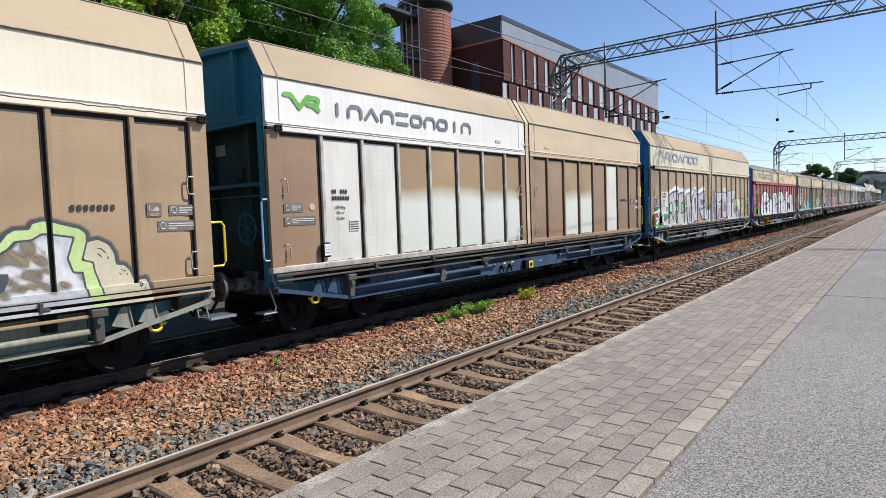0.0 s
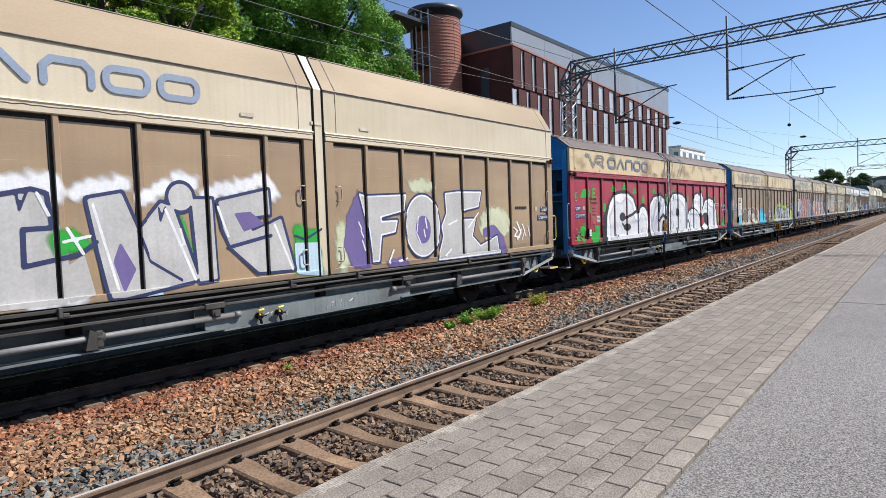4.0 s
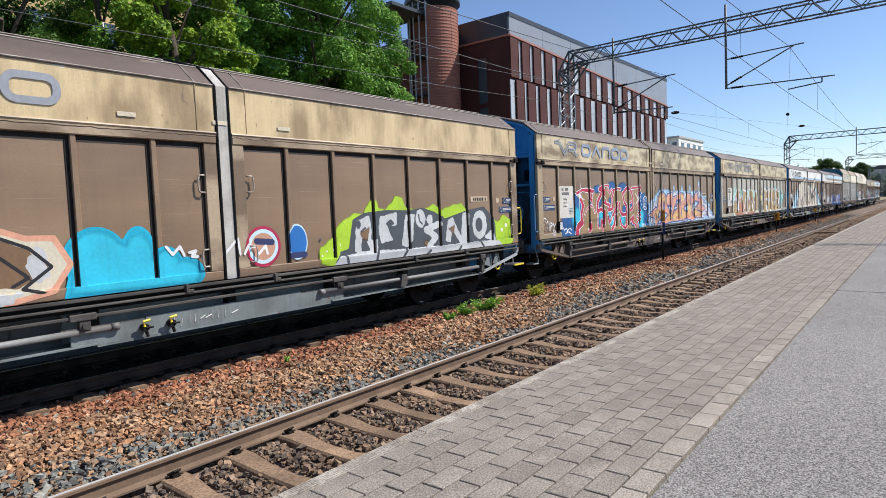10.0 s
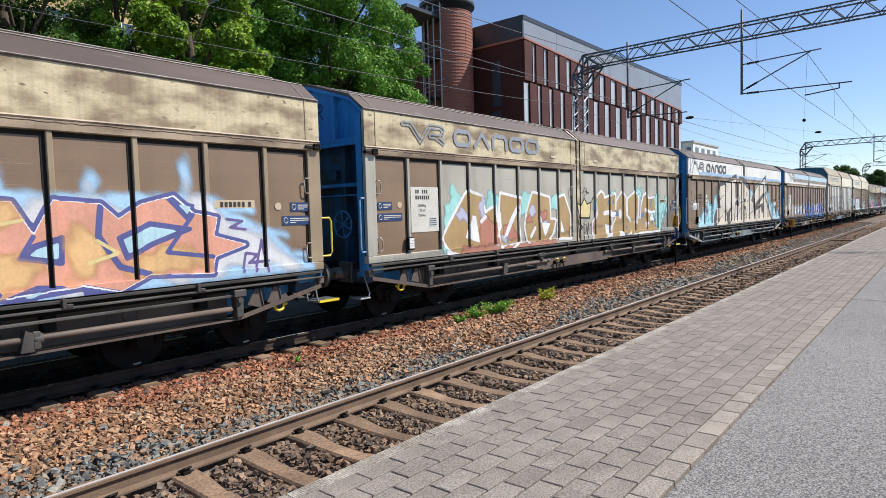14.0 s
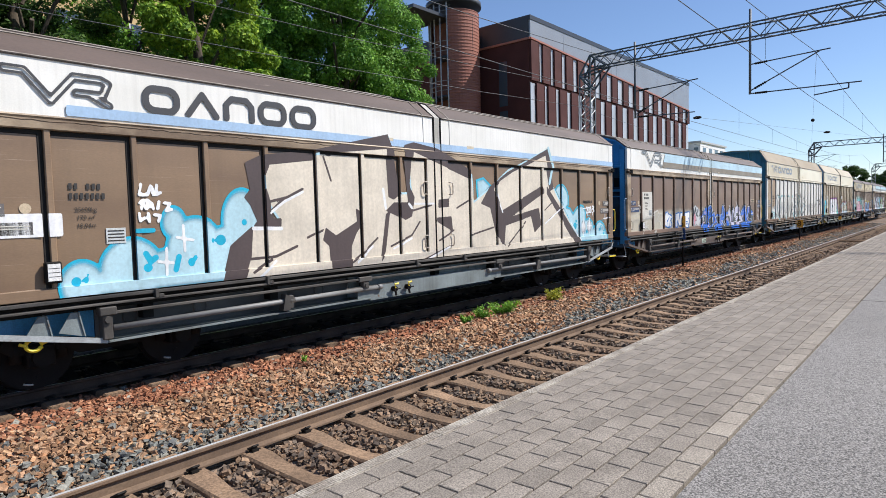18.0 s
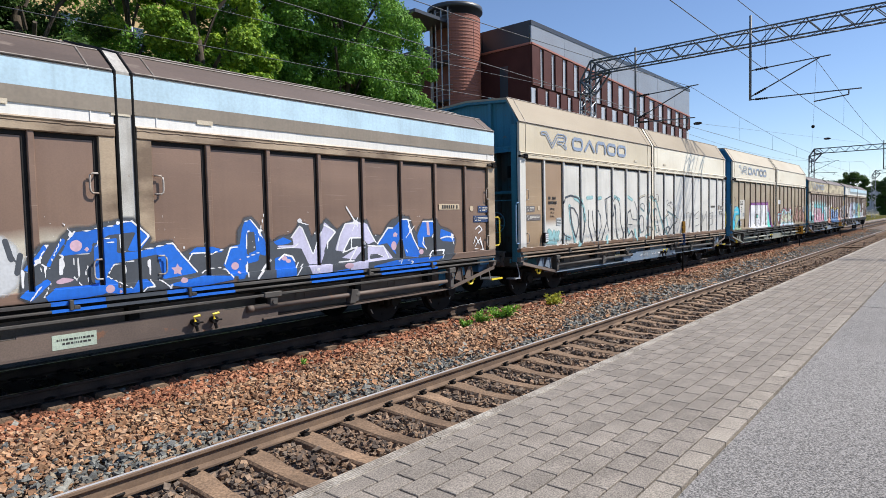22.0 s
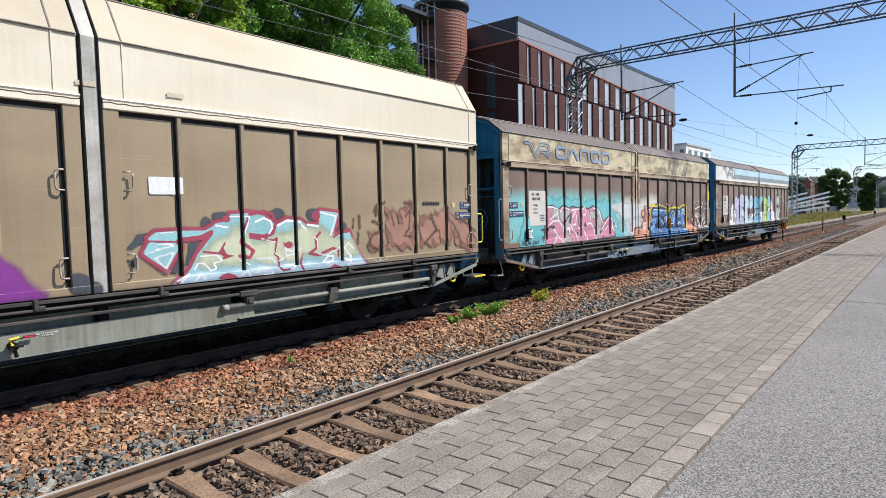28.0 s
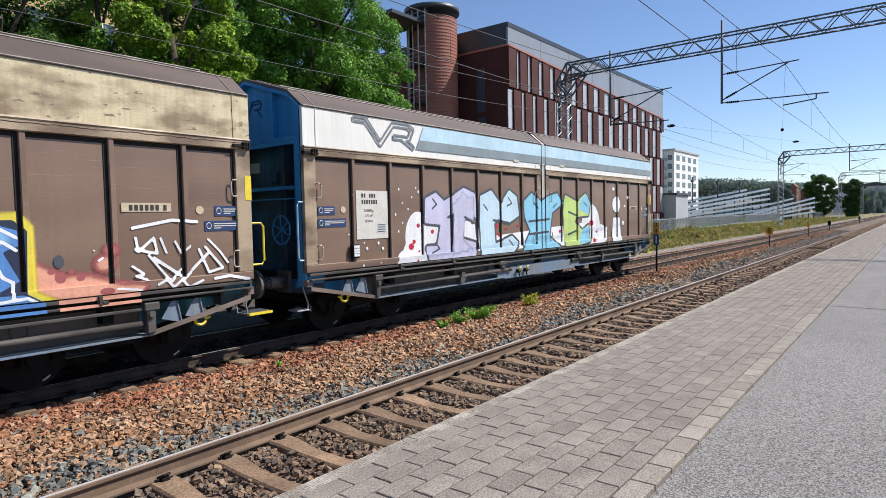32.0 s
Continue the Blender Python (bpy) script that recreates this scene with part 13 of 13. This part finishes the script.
def shrub_row(x0, x1, y, h, seed, label):
    g = rng(seed)
    t = thing("hedge", label, "hedge", "", pose(0, 0, -0.6))
    blobs = []
    x = x0
    while x < x1:
        blobs.append((x, y + g.randn() * 0.5, h * (0.35 + 0.3 * g.rand()), h * (0.4 + 0.15 * g.rand())))
        x += h * 0.28
    pts, face = crown_points(g, int((x1 - x0) * (260 + 90 * h)), blobs)
    leaves("foliage", pts, 0.11, seed, LEAF_DARK, t, facing=face)
    bm = bmesh.new()
    x = x0
    while x < x1:
        tube(bm, [(x, y, -0.2), (x + 0.2, y + 0.1, h * 0.6)], 0.04, 5)
        x += 1.3
    part("stems", bm, BARK, t)


# Unseen hedge, added to darken gaps below the wagons and hide the horizon
shrub_row(-14, 36, 15.2, 3.2, 21, "dense dark green hedge added behind the far track to darken the gaps")

# ---- fence ----
fence = thing("fence", "grey metal bar fence along the railway verge", "fence", m=pose(0, 0, -0.62))
LINE = [(38.0, 16.0), (63.6, 18.2), (116.9, 22.6), (200.0, 22.0), (300.0, 20.0)]


def on_fence(s):
    for (xa, ya), (xb, yb) in zip(LINE, LINE[1:]):
        l = math.hypot(xb - xa, yb - ya)
        if s <= l:
            return xa + (xb - xa) * s / l, ya + (yb - ya) * s / l
        s -= l
    return LINE[-1]


post_me = mesh_of("fence_post", boxed(-0.03, 0.03, -0.03, 0.03, 0, 1.75), GALV)
V, F = [], []
cube = np.array([(-0.5, -0.5, 0), (0.5, -0.5, 0), (0.5, 0.5, 0), (-0.5, 0.5, 0), (-0.5, -0.5, 1), (0.5, -0.5, 1), (0.5, 0.5, 1), (-0.5, 0.5, 1)])
cube_f = np.array([(0, 1, 5, 4), (1, 2, 6, 5), (2, 3, 7, 6), (3, 0, 4, 7), (4, 5, 6, 7)])
for i in range(90):
    x, y = on_fence(i * 2.9)
    put("fence_post", post_me, fence, m=pose(x, y, 0))
    for j in range(18):
        if i > 45 and j % 2:
            continue
        x, y = on_fence(i * 2.9 + 0.16 * j)
        V.append(cube * (0.03, 0.02, 1.5) + (x, y, 0.12))
        F.append(cube_f + 8 * len(F))
tagged(put("bars", mesh_np("bars", np.concatenate(V), np.concatenate(F), GALV), fence), kind="stuff")
for z in (0.2, 1.55):
    bm = bmesh.new()
    tube(bm, [(x, y, z) for x, y in LINE], 0.03, 5)
    part("fence_rail", bm, GALV, fence)

# grass along the verge
g = rng(77)
n = 34000
gx = 32 + 170 * g.rand(n) ** 1.7
gy = 10.2 + (on_fence(40)[1] - 9.6) * g.rand(n)
gz = np.where(gy < 12, -0.86 + (gy - 9.6) * 0.1, -0.62)
# taller tussocks
cx, cy = 34 + 120 * g.rand(90) ** 1.5, 11.2 + 6.0 * g.rand(90)
tx, ty = np.repeat(cx, 130) + 0.42 * g.randn(90 * 130), np.repeat(cy, 130) + 0.42 * g.randn(90 * 130)
tz = -0.66 + np.repeat(0.25 + 0.5 * g.rand(90), 130) * g.rand(90 * 130)
gx, gy, gz = np.concatenate([gx, tx]), np.concatenate([gy, ty]), np.concatenate([gz, tz])
tagged(leaves("grass", np.stack([gx, gy, gz + 0.12], 1), 0.14, 5, GRASS, flat=-1.5), "tufts of dry yellow-green grass", "grass", kind="stuff")
g = rng(78)
for k in range(7):
    x = 46 + k * 9 + 3 * g.rand()
    weed(x, 14.5 + 2.5 * g.rand() + 0.03 * x, -0.62, 0.9, 1.3, 260, WEED_GREEN, 40 + k, "tall green weeds by the fence")

# ---- annex, ramps and distance ----
annex = thing("service_annex", "small grey metal clad annex beside the office building", "annex", m=pose(0, 0, 0))
part("wall", boxed(79.4, 84.5, 21.6, 30, -1.3, 3.9, 0.03), RENDER_GREY, annex)
part("roof", boxed(79.2, 84.7, 21.4, 30.2, 3.9, 4.15), CLAD_DARK, annex)
part("plinth", boxed(79.35, 84.55, 21.55, 30.05, -1.3, 0.2), RENDER_WHITE, annex)
RAMP_BAND = surface("ramp_steel", (0.31, 0.37, 0.44), (0.25, 0.31, 0.38), 0.2, 0.35, metal=0.5)


def ramp(xa, ya, za, xb, yb, zb, bands, label, gap=1.15):
    t = thing("access_ramp", label, "ramp", "steel ramps", pose(0, 0, 0))
    L = math.hypot(xb - xa, yb - ya)
    ux, uy = (xb - xa) / L, (yb - ya) / L
    for k in range(bands):
        bm = bmesh.new()
        o = -gap * k
        for side in (0.0, 5.0):
            ox, oy = -uy * side, ux * side
            vs = [bm.verts.new((xa + ox, ya + oy, za * 0.35 + o * 0.4)), bm.verts.new((xb + ox, yb + oy, zb + o)), bm.verts.new((xb + ox, yb + oy, zb + o - 0.42)), bm.verts.new((xa + ox, ya + oy, za * 0.35 + o * 0.4 - 0.42))]
            vs2 = [bm.verts.new(v.co + Vector((-uy * 0.12, ux * 0.12, 0))) for v in vs]
            for i in range(4):
                bm.faces.new((vs[i], vs[(i + 1) % 4], vs2[(i + 1) % 4], vs2[i]))
            bm.faces.new(vs)
            bm.faces.new(vs2)
        part("barrier_band", bm, RAMP_BAND, t, "pale steel barrier band")
    for k in range(12):
        f = k / 11
        x, y = xa + (xb - xa) * f, ya + (yb - ya) * f
        top = za * 0.35 + (zb - za * 0.35) * f
        part("support", boxed(x - 0.12, x + 0.12, y + 0.12, y + 0.36, -1.3, max(top, -0.6)), CLAD_DARK, t)
    bm = bmesh.new()
    vs = [bm.verts.new((xa, ya, -0.8)), bm.verts.new((xb, yb, zb - 2.4)), bm.verts.new((xb - uy * 5, yb + ux * 5, zb - 2.4)), bm.verts.new((xa - uy * 5, ya + ux * 5, -0.8))]
    bm.faces.new(vs)
    bmesh.ops.solidify(bm, geom=bm.faces[:], thickness=0.3)
    part("deck", bm, CONCRETE, t)
    return t


ramp(99, 31.5, 5.5, 157, 24.4, 6.9, 5, "long steel vehicle ramp with pale barrier bands")
ramp(140, 26.0, 2.5, 178, 17.9, 4.9, 4, "short steel ramp with pale barrier bands")
for k in range(4):
    x, y = 112 + k * 13, 34 - k * 1.5
    mst = thing("floodlight_pole", "dark floodlight pole behind the ramp", "lamp post", "poles behind the ramp", pose(x, y, 0))
    bm = bmesh.new()
    tube(bm, [(0, 0, -1.3), (0, 0, 8.6)], 0.14, 6)
    part("pole", bm, GANTRY, mst)
    part("head", boxed(-0.5, 0.5, -0.2, 0.2, 7.6, 8.0), CLAD_DARK, mst)

tall = thing("apartment_tower", "white multi-storey block of flats far away", "building", m=pose(0, 0, 0))
part("wall", boxed(245.5, 278.8, 73.5, 81.0, -1.3, 26.2), RENDER_WHITE, tall)
part("roof", boxed(245.1, 279.2, 73.1, 81.4, 26.2, 26.9), RENDER_GREY, tall)
part("stairwell", boxed(243.0, 245.5, 78.0, 83.5, -1.3, 28.6), RENDER_GREY, tall)
for j in range(7):
    for i in range(4):
        part("window", boxed(248.5 + i * 7.6, 252.3 + i * 7.6, 73.4, 73.52, 1.5 + j * 3.5, 3.5 + j * 3.5), WINDOW_DARK, tall)
    part("window", boxed(245.4, 245.52, 74.3, 75.9, 1.5 + j * 3.5, 3.5 + j * 3.5), WINDOW_DARK, tall)
    part("balcony", boxed(244.6, 245.5, 76.4, 77.9, 1.2 + j * 3.5, 2.3 + j * 3.5), RAMP_BAND, tall, "grey-blue balcony front")

for bx, by_, w_, dp, h_, mt, lab in ((400, 53, 10, 4, 15, RENDER_RED, "red brick house far away"), (415, 49, 10, 4, 13, RENDER_RED, "red brick block far away"), (470, 22, 30, 20, 15, RENDER_WHITE, "pale block far away"), (430, 6, 40, 24, 15, RENDER_GREY, "pale grey block far away"),
                                  (120, 44, 30, 12, 5.5, RENDER_WHITE, "low white hall behind the ramp")):
    hb = thing("distant_house", lab, "building", "distant houses", pose(bx, by_, 0))
    part("wall", boxed(0, w_, 0, dp, -1.3, h_), mt, hb)
    bm = bmesh.new()
    prism(bm, [(-0.4, h_), (dp + 0.4, h_), (dp / 2, h_ + 2.2)], "x", -0.3, w_ + 0.3)
    part("roof", bm, RENDER_RED if mt is RENDER_RED else CLAD_DARK, hb)
    for i in range(int(w_ / 4)):
        for j in range(int(h_ / 3.4)):
            part("window", boxed(1 + i * 4, 2.6 + i * 4, -0.06, 0.06, 0.6 + j * 3.4, 2.3 + j * 3.4), WINDOW_DARK, hb)

g = rng(91)
n = 52000
s = 0.66 * g.rand(n)
hx, hy = 380 + 140 * s + g.randn(n) * 6, 150 - 130 * s + g.randn(n) * 6
top = 24 - 9 * s + 1.6 * np.sin(s * 60) + 1.1 * np.sin(s * 171)
hz = top * (1 - g.rand(n) ** 2.2)
q = g.rand(9000)
fx, fy = 520 + 60 * g.rand(9000), 130 - 190 * q
hx, hy = np.concatenate([hx, fx]), np.concatenate([hy, fy])
hz = np.concatenate([hz, (13 + 3 * np.sin(q * 40) + 1.5 * np.sin(q * 113)) * (1 - g.rand(9000) ** 2.0)])
tagged(leaves("forest", np.stack([hx, hy, hz], 1), 0.62, 6, LEAF_HAZE), "wooded ridge on the horizon, its green paled for haze", "forest", kind="stuff")
for x, y, h, sp, sd, lf in ((230, 22.3, 14.5, 4.4, 51, LEAF_DEEP), (230, 14.0, 12.0, 3.6, 52, LEAF_DEEP), (232, 33.0, 11.5, 2.6, 56, LEAF_HAZE), (340, 18, 12, 6, 57, LEAF_HAZE), (380, 14, 12, 6, 58, LEAF_HAZE)):
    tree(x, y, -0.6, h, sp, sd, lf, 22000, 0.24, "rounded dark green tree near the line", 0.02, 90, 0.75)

# ---- trackside posts and weeds ----
def marker(x, y, h, plates, label):
    t = thing("marker_post", label, "marker post", "trackside marker posts", pose(x, y, BED))
    bm = bmesh.new()
    tube(bm, [(0, 0, -0.1), (0, 0, h)], 0.035, 8)
    part("pole", bm, IRON, t)
    for z0, z1, w_, m_, words in plates:
        p = part("plate", boxed(-0.06, -0.04, -w_ / 2, w_ / 2, z0, z1, 0.003), m_, t)
        lines = words.split("|") if words else []
        for k, s in enumerate(lines):
            hgt = (z1 - z0) / len(lines)
            put("figure", text_mesh(s, hgt * 0.95, BLACK if m_ is SIGN_ORANGE else WHITE), p, m=Matrix.Translation((-0.064, 0, z1 - hgt * (k + 0.5))) @ pose(0, 0, 0, 90, 0, -90))
    return t


marker(23.9, 5.24, 2.02, [(1.58, 2.02, 0.24, SIGN_ORANGE, "3|4"), (1.12, 1.55, 0.22, SIGN_BLUE, "1")], "iron post with orange and blue number plates")
marker(44.4, 4.86, 1.35, [(0.85, 1.33, 0.42, SIGN_ORANGE, "8")], "iron post with an orange number plate")
marker(60.4, 4.66, 1.25, [(0.95, 1.25, 0.22, SIGN_ORANGE, "")], "iron post with a small orange plate")
marker(77.0, 4.78, 1.25, [(0.75, 1.2, 0.3, BLACK, "")], "iron post with a black plate")
marker(120.0, 4.9, 1.25, [(0.75, 1.2, 0.3, BLACK, "")], "iron post with a black plate")

weed(11.35, 4.98, BED + 0.03, 0.42, 0.36, 900, WEED_GREEN, 1, "bushy green weed in the gravel")
weed(10.55, 5.02, BED + 0.03, 0.26, 0.30, 450, WEED_GREEN, 2, "small green weed in the gravel")
weed(9.95, 5.0, BED + 0.03, 0.15, 0.22, 200, WEED_GREEN, 3, "small green weed in the gravel")
weed(13.7, 5.05, BED + 0.03, 0.36, 0.34, 700, WEED_YELLOW, 4, "yellow-flowering weed in the gravel")
weed(5.9, 5.1, BED + 0.03, 0.08, 0.10, 90, WEED_GREEN, 5, "tiny green weed in the gravel")
bm = bmesh.new()
tube(bm, [(-0.9, 0, 0.02), (0.9, 0.3, 0.02)], 0.05, 5)
tagged(part("timber_baulk", bm, SLEEPER, None), "pale timber lying between the rails", "timber").matrix_basis = pose(43, 1.9, BED + 0.08, 0, 0, 80)

# ---- platform paving ----
paving = tagged(new("pavement"), "grey concrete block paving along the platform", "pavement", kind="structure")
part("bed", boxed(-60, 420, -1.711, -0.095, -0.06, -0.046), JOINT, paving)
PW, PL, COLS = 0.1595, 0.288, 10
bm = boxed(-PL / 2 + 0.0052, PL / 2 - 0.0052, -PW / 2 + 0.0056, PW / 2 - 0.0056, -0.05, 0.0)
top_f = max(bm.faces, key=lambda q: q.calc_center_median().z)
bmesh.ops.bevel(bm, geom=list(top_f.edges), offset=0.004, segments=1, affect="EDGES")
paver_me = mesh_of("paver", bm, PAVER)
pale_me = paver_me.copy()
pale_me.materials.clear()
pale_me.materials.append(PAVER_PALE)
rows_far = []
for c_ in range(COLS):
    y = -0.0975 - PW * (c_ + 0.5)
    x = -5.0 + (PL / 2 if c_ % 2 else 0.0) + 0.09
    while x < 62:
        if 2.2 < x < 10.7:
            put("paver", pale_me if c_ == COLS - 1 else paver_me, paving, m=pose(x, y, random.uniform(-0.002, 0.001), random.uniform(-0.2, 0.2), random.uniform(-0.12, 0.12), random.uniform(-0.4, 0.4)))
        else:
            rows_far.append((x, y, random.uniform(-0.003, 0.001)))
        x += PL
P = np.array(rows_far)
V = (cube * (PL - 0.012, PW - 0.0125, 0.04) - (0, 0, 0.04))[None] + P[:, None]
F = cube_f[None] + (np.arange(len(P)) * 8)[:, None, None]
tagged(put("pavers", mesh_np("pavers", V.reshape(-1, 3), F.reshape(-1, 4), PAVER_FAR), paving), kind="stuff")
put("far_paving", mesh_of("far_paving", boxed(-60, -5.1, -1.69, -0.097, -0.014, -0.002), PAVER), paving)
put("far_paving", mesh_of("far_paving", boxed(62.1, 420, -1.69, -0.097, -0.014, -0.002), PAVER), paving)


# ---- the train's run ----
def travelled(t):
    return 6.275 * t - 0.0107 * t * t + 0.00007 * t ** 3


def wagon_pose(k, t):
    """The wagon rides on its two bogies along the far track."""
    x = 5.635 + (k - 1) * PITCH + PITCH / 2 - travelled(t)
    a, b = Vector((x - 6.2, far_y(x - 6.2))), Vector((x + 6.2, far_y(x + 6.2)))
    c = (a + b) / 2
    return pose(c.x, c.y, RAIL, 0, 0, math.degrees(math.atan2(b.y - a.y, b.x - a.x)))


def motions():
    for k, w in WAGONS:
        walk(w, [(t, wagon_pose(k, t)) for t in (0.5 * i for i in range(65))])
    for ws in WHEELS:
        x, y, z = ws.location
        walk(ws, [(t, pose(x, y, z, 0, -math.degrees(travelled(t) / 0.46), 0)) for t in (0.1 * i for i in range(321))])


motions()
